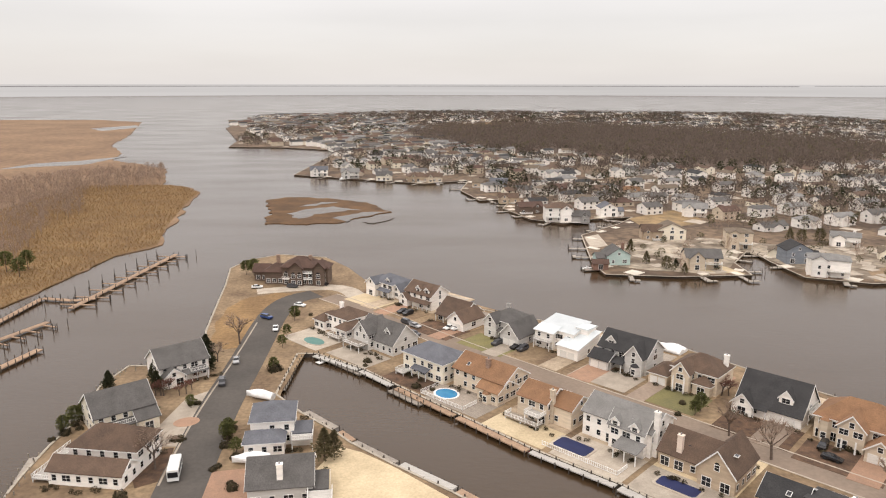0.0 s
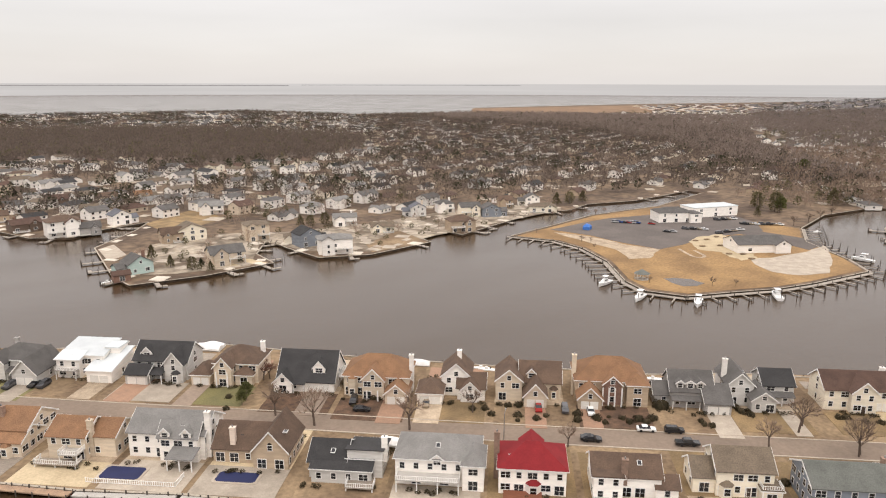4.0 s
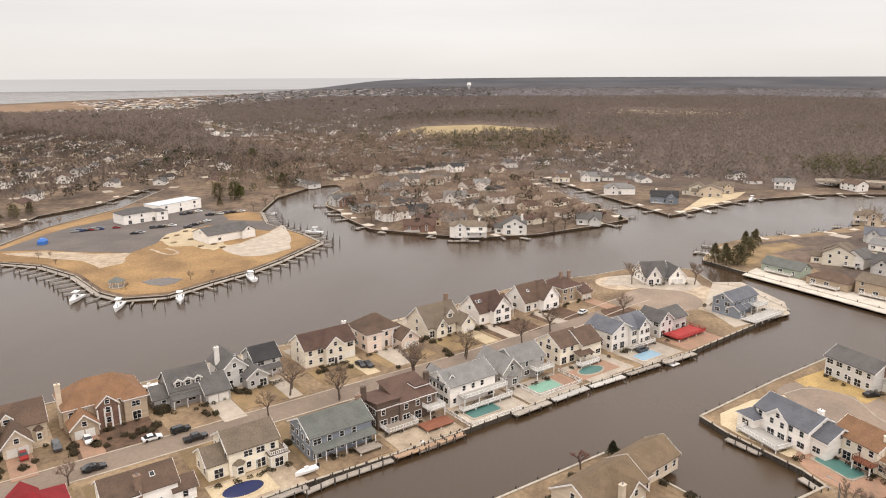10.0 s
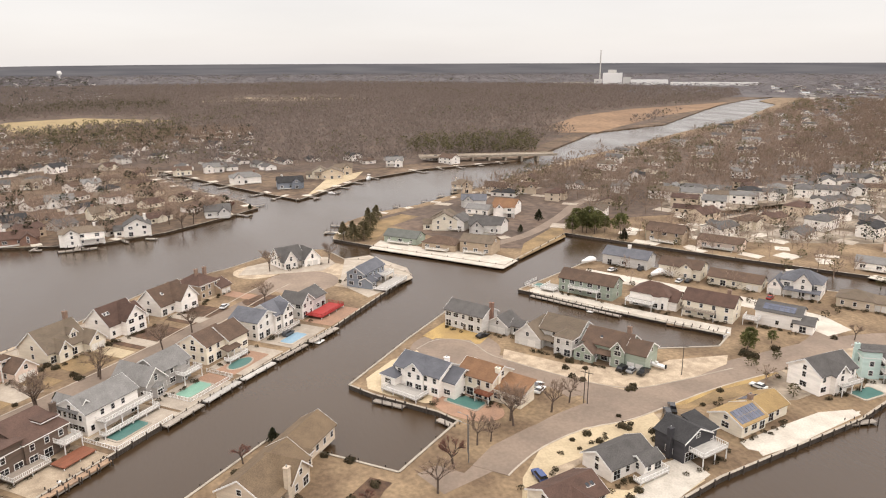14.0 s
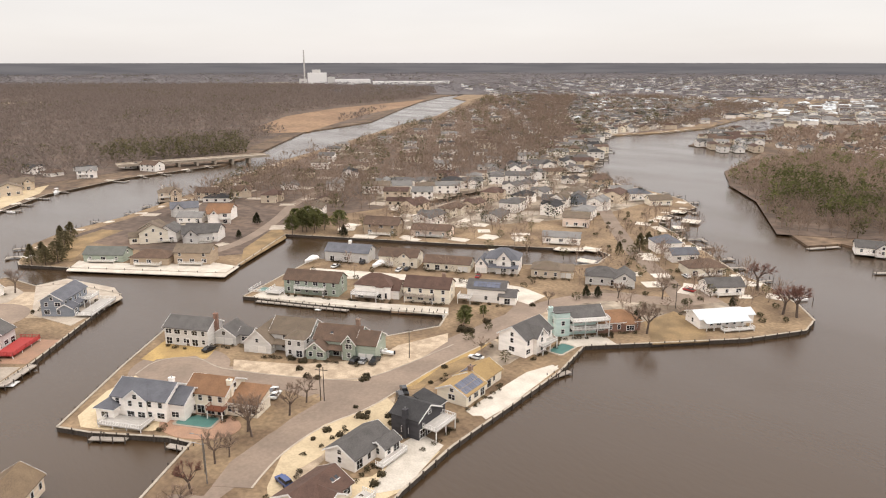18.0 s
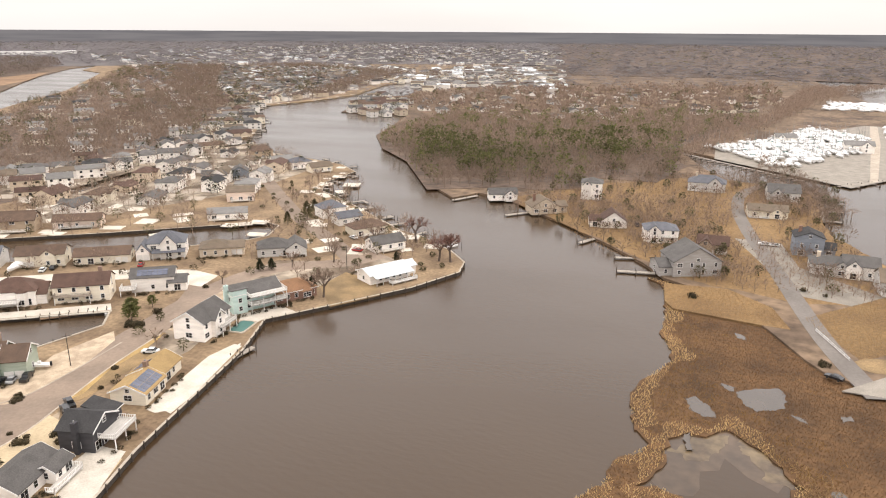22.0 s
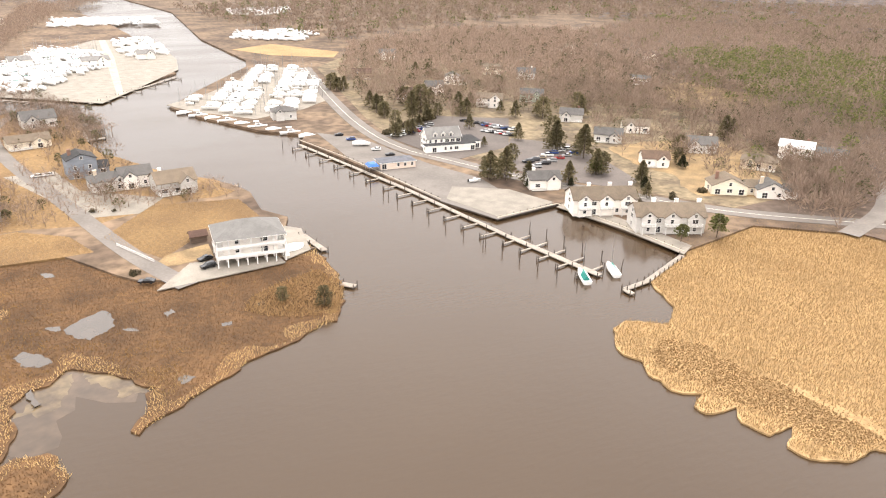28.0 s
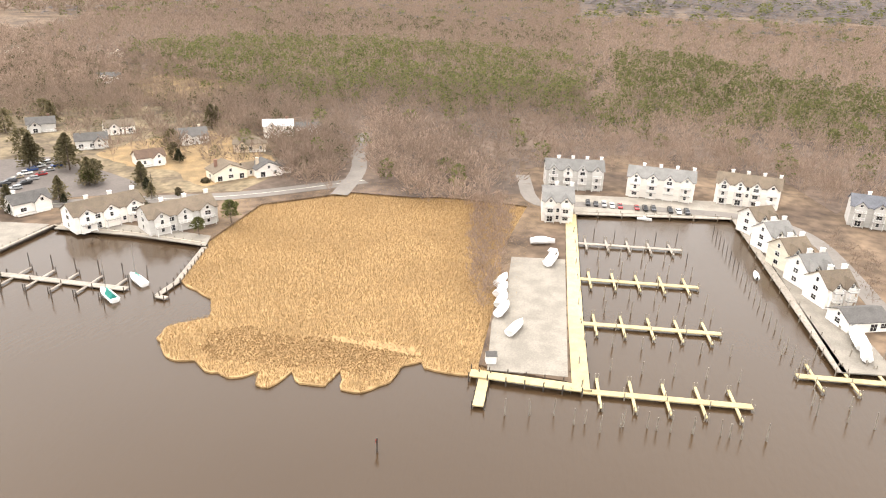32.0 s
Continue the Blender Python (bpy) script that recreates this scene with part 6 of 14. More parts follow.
def bay(at, masses, wall, roof, label, extras=(), drive=None, lawn=LAWN, seed=1, dm=CONCRETE):
    """A house of the bay row with its driveway and front yard."""
    house(at, R1, masses, wall, roof, label, extras, group=BAYG, seed=seed, dense=0.9, plain=True)
    pad(at, R1, -9.3, 9.3, -13.2, -0.6, lawn, "front_yard", "winter front yard beside the street", category="yard")
    pad(at, R1, -9.3, 9.3, -0.6, 24, YARD if seed % 3 else GRAVEL, "back_yard", "sandy yard round the house", category="yard", z=GZ + 0.02)
    pad(at, R1, -8, 8, 14, 19 + seed % 4, (CONCRETE, DECK, PAVER)[seed % 3], "patio", "patio towards the bay", category="patio")
    if drive:
        pad(at, R1, drive[0], drive[1], -14.2, 0.5, dm, "driveway", "wide driveway to the garage", z=GZ + 0.115)


bay((-23.5, 273.7), [(-7, 5, 0, 10, 5.5, "hip", 2.8), (-8, -2.5, -2.5, 4, 5.2, "gy", 2.2), (3, 8, 1.5, 9, 3.2, "gy", 2.4)], "white", "slate", "white two-storey house with blue-grey hipped roofs", [("porch", -2.4, 4.5, -1.8, 0, 2.7), ("dormer", 1.5, 0.8, 4, 2.2, 5.6, 6.8, 1.0)], (2, 8), SAND, 2, GRAVEL)
bay((-10.5, 259.0), [(-7, 7, 1.5, 11, 5.4, "gx", 3.2), (-8, -3.5, -1, 5, 3.0, "gy", 2.0)], "white", "brown", "white house with brown gabled roof and porch", [("porch", -3.4, 7, -0.8, 1.6, 2.6), ("dormer", -0.5, 2.2, 6, 2.2, 5.6, 7.2, 1.0), ("dormer", 4.0, 2.2, 6, 2.2, 5.6, 7.2, 1.0)], (-8, -2), YARD, 3, PAVER)
bay((3.2, 239.6), [(-8, 4, 1, 12, 3.4, "gx", 4.0), (0.5, 8, -3, 8, 3.2, "gy", 3.2, "white")], "tan", "brown", "tan house with steep brown roof and white garage gable", [("garage", 4.2, -3, 5.2), ("porch", -7.5, 0.2, -0.8, 1.0, 2.6)], (1.5, 7), MULCH, 4, PAVER)
bay((20.1, 225.3), [(-8, 3, 1, 12, 5.6, "hip", 3.2), (-7, -2, -1.5, 3, 5.5, "gy", 2.6), (1.5, 9, -3.5, 9, 3.4, "gy", 4.0)], "lightgrey", "grey", "light grey house with steep grey roofs and garage gable", [("garage", 5.3, -3.5, 5.4), ("chimney", -4, 8, 5, 9.6, "grey"), ("porch", -1.9, 1.3, -1.2, 1.0, 2.7)], (2.4, 8.2), LAWNGREEN, 5)
bay((37.2, 214.1), [(-9, 4, 1.5, 11, 6.2, "sf", 1.6), (-9, -2, -1.0, 3, 5.6, "sf", 1.0), (1.5, 9, -3.5, 9, 3.6, "sf", 2.6), (3, 7, 5, 10, 7.4, "flat", 0.3)], "white", "white", "white modern house with white metal shed roofs", [("garage", 5.2, -3.5, 5.6), ("deck", -8.5, -2.2, -2.8, -1.0, 2.9, TRIM, TRIM)], (2, 8.4), YARD, 6, GRAVEL)
bay((52.5, 198.9), [(-8, 8, 1.5, 12, 5.6, "gx", 4.0), (2, 7.5, -0.5, 6, 5.6, "gy", 3.4), (-8.5, -2, -3, 4, 3.0, "gx", 1.8)], "lightgrey", "dark", "pale grey house with dark gabled roof and white trim", [("garage", -5.2, -3, 5.6), ("dormer", -4.5, 2.8, 7, 3.0, 5.8, 7.4, 1.6), ("bay", 5.5, -0.5, 3.0, 2.8), ("porch", -1.8, 2, -2.4, 1.4, 2.8)], (-9, -1.5), CONCRETE, 7, PAVER)
bay((66.6, 184.9), [(-4, 9, 2, 13, 5.6, "hip", 3.6), (-9.5, -4, -1, 8, 3.0, "hip", 2.0), (-2.5, 2.5, -1.5, 4, 5.8, "gy", 2.8), (3, 8, 0, 4, 3.0, "hip", 1.8)], "beige", "brown", "beige stucco house with hipped brown roofs and tall entry", [("garage", -6.7, -1, 4.8), ("chimney", 8, 10, 4, 9.5, "white"), ("columns", (-1.6, 1.6), -2.2, 4.6)], (-9.2, -4), LAWNGREEN, 8, ASPHALT)
bay((82.5, 166.6), [(-8, 8, 0, 13, 3.2, "gx", 6.6), (-8.6, -3.4, -1.6, 5, 3.2, "gy", 2.6)], "white", "dark", "white house under one great dark grey gable roof", [("dormer", 3.5, 1.6, 7, 3.4, 3.9, 6.4, 2.0), ("garage", 3.6, 0, 6.4), ("porch", -3.3, 0, -1.5, 0.2, 2.7), ("deck", 8.2, 11, 4, 12, 3.0, TRIM, TRIM)], (0.4, 7.0), MULCH, 9, ASPHALT)
bay((95.5, 151.2), [(-9, 9, 1.5, 13, 5.6, "hip", 4.4), (-3.5, 2.5, -0.8, 6, 5.7, "gy", 3.0), (3.2, 9.2, -3.4, 6, 3.0, "gy", 2.6)], "beige", "orange", "beige brick house with broad orange-brown roof", [("garage", 6.2, -3.4, 5.0), ("chimney", 9.2, 6, 0, 10.5, "white"), ("columns", (-2, 1), -1.8, 3.0), ("bay", -6.5, 1.5, 3.0, 5.2)], (2.4, 8.8), MULCH, 10, PAVER)
bay((111.3, 137.7), [(-3, 5, 3, 13, 5.6, "gy", 3.6), (-9, -2.2, -3.2, 5, 3.0, "hip", 2.6), (1.5, 9, 0.5, 9, 3.4, "gx", 2.8), (2.5, 7.5, -1.0, 4, 3.4, "gy", 2.4)], "white", "brown", "white house with brown roofs and a low garage wing", [("garage", -5.6, -3.2, 5.8), ("chimney", 1.5, 9, 6, 10.8, "white"), ("skylight", 0, 5.2, 7.7, 35)], (-8.8, -2.2), LAWN, 11, GRAVEL)
bay((126.6, 123.4), [(-9, -2, 1, 11, 5.8, "gy", 3.0), (-2.5, 8.5, 3.5, 13, 4.6, "gx", 4.2), (-1.5, 4.5, -2.6, 6, 3.2, "gy", 3.4)], "beige", "brown", "beige house with two steep gables and brown roof", [("garage", 1.5, -2.6, 4.8), ("bay", 6.6, 3.5, 2.6, 2.8), ("dormer", 0.5, 4.2, 8, 2.4, 5.4, 6.8, 1.2)], (-1.2, 4.2), YARD, 12, PAVER)
bay((143.0, 109.1), [(-9.5, 9.5, 2, 14, 5.9, "hip", 4.8), (-2.2, 2.6, 0.2, 6, 5.9, "gy", 2.2, "brick"), (4, 9.5, -0.2, 6, 5.9, "hip", 2.4), (-9, -2.8, -3.2, 6, 3.0, "gy", 3.0)], "tan", "orange", "large tan house with arched windows and orange-brown hipped roof", [("garage", -6, -3.2, 4.8), ("chimney", -9.6, 6, 0, 11.5, "beige"), ("columns", (-2.4, -0.8, 0.8, 2.6), -0.8, 5.2)], (-8.4, -3.4), MULCH, 13, PAVER)
bay((156.9, 94.0), [(-5, 6, 2, 12, 4.6, "gx", 4.0), (3.2, 9.8, -1.6, 10, 3.0, "gx", 3.2), (-9, -4, 3, 10, 3.0, "gx", 2.4)], "grey", "grey", "grey shingled house with long shed dormer", [("garage", 6.5, -1.6, 5.8), ("dormer", 0.0, 2.6, 7, 2.4, 5.2, 6.6, 0.7), ("dormer", -2.6, 2.6, 7, 2.0, 5.2, 6.6, 0.7), ("dormer", 2.6, 2.6, 7, 2.0, 5.2, 6.6, 0.7), ("porch", -4.8, 2.5, 0.2, 2.0, 2.6)], (3.6, 9.6), YARD, 14)
bay((172.7, 82.9), [(-9, -2, 2, 13, 5.8, "gy", 3.2), (-3.6, 2.6, -2, 6, 3.4, "gy", 2.2), (1, 9, 4, 13, 5.2, "gx", 3.0, "", "dark")], "lightgrey", "grey", "pale grey house with steep gables and curved path", [("chimney", -8.6, 7, 5, 11.0, "white"), ("skylight", -4.2, 6, 8.0, 0), ("porch", 2.6, 8.6, 2, 4, 2.7)], (3.5, 7.5), LAWN, 15, CONCRETE)
bay((191.1, 66.7), [(-8.5, 8.5, 1, 11, 5.7, "gx", 3.4), (-2.5, 3.8, -1, 5, 5.8, "gy", 2.8)], "cream", "umber", "cream house with dark brown roof and front gable", [("garage", 6.2, 1, 4.2), ("chimney", 8.0, 7, 6, 9.8, "white"), ("door", 0.6, -1)], (4, 8.4), LAWN, 16, SAND)
bay((206.2, 52.6), [(-8, 5, 2, 13, 5.8, "hip", 4.2), (-8, -2.5, 0.4, 5, 5.8, "hip", 2.0), (2.4, 9, -3.6, 5, 3.2, "gy", 2.8)], "pink", "brown", "pale pink stucco house with brown hipped roof", [("garage", 5.7, -3.6, 5.2), ("columns", (-1.8, 1.6), 0.8, 5.2), ("door", 0, 2)], (-6, 2.6), LAWN, 17, CONCRETE)
bay((222.3, 35.1), [(-9, 5, 1, 14, 3.6, "gx", 5.6), (3, 9, -1.8, 8, 3.0, "gy", 3.0), (-6.5, -2, -0.6, 5, 3.4, "gy", 2.8)], "cream", "tan", "cream house with tall tan-brown roof and white dormers", [("garage", 6, -1.8, 5.0), ("dormer", 1.2, 2.4, 7, 2.6, 4.6, 6.4, 1.4), ("chimney", 3.5, 8, 6, 11.5)], (3.4, 8.8), LAWN, 18, SAND)
bay((236.2, 20.6), [(-7, 5, 2, 13, 4.4, "gx", 5.0), (-2.5, 5.5, -0.6, 8, 5.2, "gy", 4.0), (4, 9, 4, 12, 4.2, "gx", 3.0)], "white", "umber", "white house with steep dark brown gables", [("skylight", -4.5, 5, 7.6, 38), ("skylight", -5.8, 5, 7.6, 38), ("deck", 4.4, 9, 1.8, 4, 2.8, TRIM, TRIM)], (-7, -2.6), MULCH, 19, CONCRETE)
bay((253.3, 5.1), [(-8, 6, 2, 13, 3.8, "gx", 5.2), (-1.5, 6.5, -1.2, 8, 4.6, "gy", 4.4)], "white", "brown", "white house with large brown gable facing the street", [("skylight", -4, 5, 7.0, 38)], (-7, -2), MULCH, 20, CONCRETE)
bay((266.2, -6.1), [(-6, 4, 1, 12, 5.6, "hip", 3.2), (2, 8, -1.5, 8, 3.0, "gx", 2.2)], "tan", "umber", "tan two-storey house with dark brown roofs", [("garage", 5, -1.5, 5), ("chimney", -2, 6, 7, 10.5), ("chimney", 2.4, 6, 7, 10.2)], (2.4, 8), YARD, 21, PAVER)
house((296.0, -42.9), -70, [(-8, 3, 2, 12, 3.4, "gx", 4.6), (-7.5, -1.5, -0.5, 6, 3.4, "gy", 4.2), (1.5, 9, -1.5, 8, 3.2, "gy", 4.0)], "white", "grey", "white house with steep grey gables at the point", [("garage", 5.2, -1.5, 5.2), ("porch", -1.4, 1.4, 0.2, 2, 2.6)], group=BAYG, seed=22)
for q, a, s in (((294.5, -24.6), 10, 1), ((289.1, -53.3), 9, 1), ((277.3, -61.2), 8, 1)):
    disc("gravel_bed", q, a, GZ + 0.03 + a * 0.001, GRAVEL, "pale gravel yard at the street's end", "yard")
disc("planting_bed", (255.9, -22.6), 7, GZ + 0.06, MULCH, "bare planted yard at the turning place", "yard")


def to_shore(at):
    """How far the canal's bulkhead lies behind a house of the row, at its nearest."""
    a = radians(R1)
    best = 99.0
    for off in (-9.4, 0.0, 9.4):
        px, py, dx, dy = at[0] + off * math.cos(a), at[1] + off * math.sin(a), math.sin(a), -math.cos(a)
        for (xa, ya), (xb, yb) in zip(CANAL_A, CANAL_A[1:]):
            ex, ey = xb - xa, yb - ya
            den = dx * ey - dy * ex
            if abs(den) > 1e-6:
                t = ((xa - px) * ey - (ya - py) * ex) / den
                s = ((xa - px) * dy - (ya - py) * dx) / den
                if t > 0 and -0.02 <= s <= 1.02:
                    best = min(best, t)
    return best - 0.35 if best < 40 else 13.5


def canal(at, masses, wall, roof, label, extras=(), patio=CONCRETE, lawn=YARD, seed=1, z0=-13.5, dz=0):
    """A house of the canal row; its back looks over the canal."""
    house(at, R1, masses, wall, roof, label, extras, group=CANG, seed=seed, dense=1.0)
    z0 = max(z0, -to_shore(at))
    pad(at, R1, -9.4, 9.4, z0, 0.4, patio, "patio", "back yard between house and canal", category="yard")
    pad(at, R1, -9.4, 9.4, 0.4, 20, lawn, "front_yard", "winter yard towards the street", category="yard", z=GZ + 0.02)


canal((-38.4, 230.8), [(-4, 7, 2, 12, 5.6, "hip", 2.6), (-9, -3.5, 0, 9, 3.2, "hip", 2.2), (4, 9.5, -1, 8, 3.2, "hip", 2.2)], "white", "brown", "white house with low brown hipped roofs and chimney", [("chimney", -1, 6, 5, 9.4, "white"), ("deck", 3, 9, -3.6, -1, 1.0, DECK, TRIM)], CONCRETE, YARD, 31)
pool((-42.7, 223.1), R1, 0, 0, 9, 5, POOLGREEN, "teal covered pool with a pale rim beside the canal head", True)
canal((-23.2, 214.0), [(-8.5, 8.5, 2, 13, 3.6, "gx", 5.2), (-8, -1, 0, 9, 5.4, "gy", 3.6)], "lightgrey", "grey", "pale grey house with steep grey roofs over the canal", [("deck", -9, -1, -4, 0, 2.2, DECK, TRIM), ("dormer", 4, 4, 9, 2.4, 4.8, 6.6, 1.2)], CONCRETE, YARD, 32)
canal((-5.9, 193.4), [(-8, 8, 0, 11, 6.0, "hip", 3.0)], "cream", "slate", "square cream house with blue-grey hipped roof", [("deck", -8, -4.5, -3.5, 0, 0.9, TRIM, TRIM), ("porch", -3, 3, -1.8, 0, 2.6)], MULCH, YARD, 33)
canal((9.6, 182.2), [(-9, 9, 0, 11, 5.4, "gx", 3.2), (2, 9, -2.5, 6, 3.6, "gx", 2.4)], "beige", "orange", "beige house with orange-brown roof and roof windows", [("chimney", 1.2, 3, 4, 9.6), ("skylight", -5, 2, 6.8, 30), ("skylight", 5.5, 1.0, 5.2, 30), ("skylight", 7, 1.0, 5.2, 30), ("bay", 5.5, -2.5, 3, 2.8)], DECK, YARD, 34)
pool((1.0, 182.2), R1, 0, 0, 6.5, 5.5, POOLBLUE, "bright blue raised pool in a white rounded surround", True, TRIM)
pad((1.0, 182.2), R1, -5.5, 10, -4.5, 4.5, DECK, "pool_deck", "timber deck round the blue pool", z=GZ + 0.13, category="deck")
fence((1.0, 182.2), R1, [(-5.5, 2.5), (-5.5, -4.5), (10, -4.5), (10, 1)], "white railing round the blue pool deck")
canal((23.0, 165.2), [(-6, 3, 1, 11, 5.6, "gx", 2.6), (3.2, 9, 3, 12, 5.0, "gx", 2.4)], "beige", "orange", "beige house with orange roof, balconies and big chimney", [("chimney", 3.4, 3.0, 0, 8.8, "beige"), ("deck", -1.5, 3, -2.4, 1, 2.9, TRIM, TRIM), ("deck", -7, 3, -3.2, -0.5, 0.9, DECK, TRIM)], SAND, GRAVEL, 35)
canal((39.4, 152.3), [(-9, 9, 2, 13, 6.0, "gx", 3.2), (-1, 8, 0.6, 6, 6.0, "gx", 2.6)], "white", "lightgrey", "big white house with grey roof and twin dormers", [("dormer", 0.6, 0.4, 4, 2.2, 5.4, 7.0, 1.1), ("dormer", 5.6, 0.4, 4, 2.2, 5.4, 7.0, 1.1), ("chimney", 9.5, 3.5, 0, 11.0, "white"), ("porch", 2.5, 8.5, -3.8, 0.4, 2.9), ("skylight", 4, 3, 8.2, 30)], CONCRETE, GRAVEL, 36)
pool((30.8, 152.9), R1, 0, 0, 9, 5, POOLNAVY, "rectangular pool under a navy winter cover")
fence((30.8, 152.9), R1, [(-6, -4.2), (14, -4.2), (14, 0)], "white railing along the pool terrace")
canal((53.7, 138.0), [(-9, 4, 2, 13, 3.4, "gx", 4.0), (1, 9, 0, 12, 4.4, "gy", 4.6)], "tan", "brown", "tan house with a tall window gable and brown roofs", [("skylight", -3, 5, 5.6, 32), ("skylight", 7.4, 4, 7.2, 0), ("chimney", -4.5, 3, 3, 8.0, "pink")], CONCRETE, SAND, 37)
pool((50.0, 135.8), R1, 0, 0, 9, 4, POOLNAVY, "rectangular pool under a navy winter cover")
canal((67.1, 119.6), [(-8, 0, 2, 12, 3.8, "gx", 2.8), (0.3, 8, 3, 12, 4.4, "sb", 2.0), (-7, 6, 0, 4, 3.2, "sf", 1.2)], "lightgrey", "dark", "grey house with dark low roofs and broad deck", [("chimney", 8.2, 5, 3, 8.6, "white"), ("skylight", -3, 4, 5.4, 25), ("deck", 1, 7, -3, 0, 0.9, DECK, TRIM)], YARD, YARD, 38)
canal((81.9, 106.0), [(-9, 9, 1, 12, 6.0, "hip", 3.2), (5.5, 10, -0.5, 8, 5.8, "hip", 2.0)], "white", "lightgrey", "large white house with pale grey hipped roof", [("deck", -8.5, 5, -2.6, 1, 2.9, TRIM, TRIM), ("skylight", 0, 3.6, 8.0, 30), ("dormer", 0, 0.8, 4, 2.6, 5.2, 6.2, 1.0)], CONCRETE, GRAVEL, 39)
canal((96.1, 91.7), [(-7, 7, 0, 11, 5.8, "hip", 3.4), (-2.5, 2.5, 8, 13, 5.8, "gy", 2.2)], "white", "red", "pale house with a bright red metal roof", [("chimney", -7.6, 6, 0, 10.8), ("skylight", -4.5, 2.4, 7.2, 30), ("skylight", 0, 1.2, 6.6, 30), ("skylight", 4.5, 1.8, 6.9, 30), ("bay", 0.2, 0, 3.4, 2.7), ("deck", -6, 2, -3, 0, 0.8, DECKRED, None)], LAWN, LAWN, 40)
canal((110.2, 76.9), [(-8, 6, 2, 11, 4.8, "gx", 2.8), (-8, -2, 0.2, 4, 5.4, "flat", 0.3), (5, 9.5, 1.5, 7, 2.8, "gx", 1.6)], "white", "brown", "white house with brown roof and a cluttered deck", [("chimney", -1.6, 2, 3, 8.6), ("skylight", 1.8, 4.6, 6.6, 30), ("deck", -8, 8, -4.5, 0.2, 0.8, TRIM, TRIM)], YARD, LAWN, 41)
canal((128.1, 64.9), [(-3.5, 8, 1, 11, 5.8, "gx", 3.0), (-8, -3.3, 2, 10, 3.6, "gx", 2.6), (5, 9, -1.2, 3, 3.0, "flat", 0.2)], "cream", "tan", "cream house with tan roof and corner balcony", [("deck", 5, 9.2, -1.4, 1.2, 3.1, TRIM, TRIM), ("bay", -1.5, 1, 3.2, 2.7), ("door", 3, 1)], GRAVEL, LAWN, 42)
pool((122.4, 63.2), R1, 0, 0, 9, 5.2, POOLNAVY, "oval pool under a navy cover in a cream surround", True, SAND)
pad((122.4, 63.2), R1, -6.5, 6.5, -4.2, 4.5, SAND, "patio", "cream paved pool surround", z=GZ + 0.12)
canal((141.5, 47.4), [(-8, 8, 0, 11, 5.6, "gx", 2.8)], "bluegrey", "green", "blue-grey house with grey-green gabled roof", [("porch", -8, 8, -2.2, 0, 2.8), ("deck", 2, 8, -5, -2, 0.8, DECK, None), ("chimney", 8.4, 7, 0, 9)], YARD, LAWN, 43)
canal((157.3, 34.8), [(-8.5, -2, 1.5, 11, 5.6, "sb", 1.4), (-2.2, 8.5, 1, 11, 5.8, "sf", 2.0), (4.5, 8.5, 4, 9, 7.2, "flat", 0.4)], "brown", "umber", "dark brown contemporary house with sloping roofs", [("chimney", -9.2, 7, 0, 9.8, "brown"), ("chimney", 9.2, 6, 0, 9.4, "brown"), ("deck", -8, 1, -2.6, 1.4, 0.9, DECK, TRIM), ("deck", 4.5, 9.4, -2.6, 1, 3.0, TRIM, TRIM), ("deck", 0.5, 9, -7, -2.7, 0.7, DECKRED, None)], GRAVEL, YARD, 44)
canal((172.5, 19.3), [(-8.5, 7, 1.5, 12, 5.8, "gx", 2.8), (-8.5, -4, 4, 13, 5.8, "gy", 2.2)], "white", "lightgrey", "white house with pale roof and two tiers of balconies", [("deck", -6, 9, -1.6, 1.6, 3.0, TRIM, TRIM), ("deck", -8, 9, -3.6, -1.7, 0.9, TRIM, TRIM)], CONCRETE, GRAVEL, 45)
pool((167.4, 17.6), R1, 0, 0, 9.5, 4.4, POOLGREEN, "rectangular pool under a dark green cover")
fence((167.4, 17.6), R1, [(-8, 6), (-8, -5.4), (9, -5.4)], "white fence round the green pool terrace")
canal((188.1, 6.9), [(-9, -2, 1, 13, 4.4, "gy", 3.6), (-3, 8, 2, 12, 5.4, "gx", 3.0)], "grey", "lightgrey", "grey house with pale grey gables and curved bay", [("bay", 4.5, 2, 4.4, 5.0), ("deck", 2, 9, -1.5, 1.8, 2.8, TRIM, TRIM), ("bay", -5.5, 1, 4, 3.0)], CONCRETE, YARD, 46)
pool((185.3, 2.2), R1, 0, 0, 9, 5, POOLLIME, "pool under a bright green cover")
pad((185.3, 2.2), R1, 4, 10, -4, 4, PAVER, "patio", "reddish paved terrace beside the pool", z=GZ + 0.125)
fence((185.3, 2.2), R1, [(-6, 5), (-6, -4.4), (10.5, -4.4), (10.5, 5)], "white fence round the pool")
canal((205.5, -8.7), [(-8, 2, 2, 12, 5.6, "gx", 3.0), (0, 8.5, 0.5, 11, 5.0, "gx", 3.4)], "cream", "brown", "cream house with brown roofs and a terrace pool", [("porch", -3, 3, -1.5, 1, 2.7), ("deck", -5, 3, -4, -1.6, 0.9, TRIM, TRIM)], CONCRETE, YARD, 47)
pool((199.0, -10.9), R1, 0, 0, 9, 4.6, POOLGREEN, "kidney pool with green cover on a brick terrace", True)
pad((199.0, -10.9), R1, -7, 9, -3.6, 3.4, PAVER, "patio", "reddish terrace round the pool", z=GZ + 0.12)
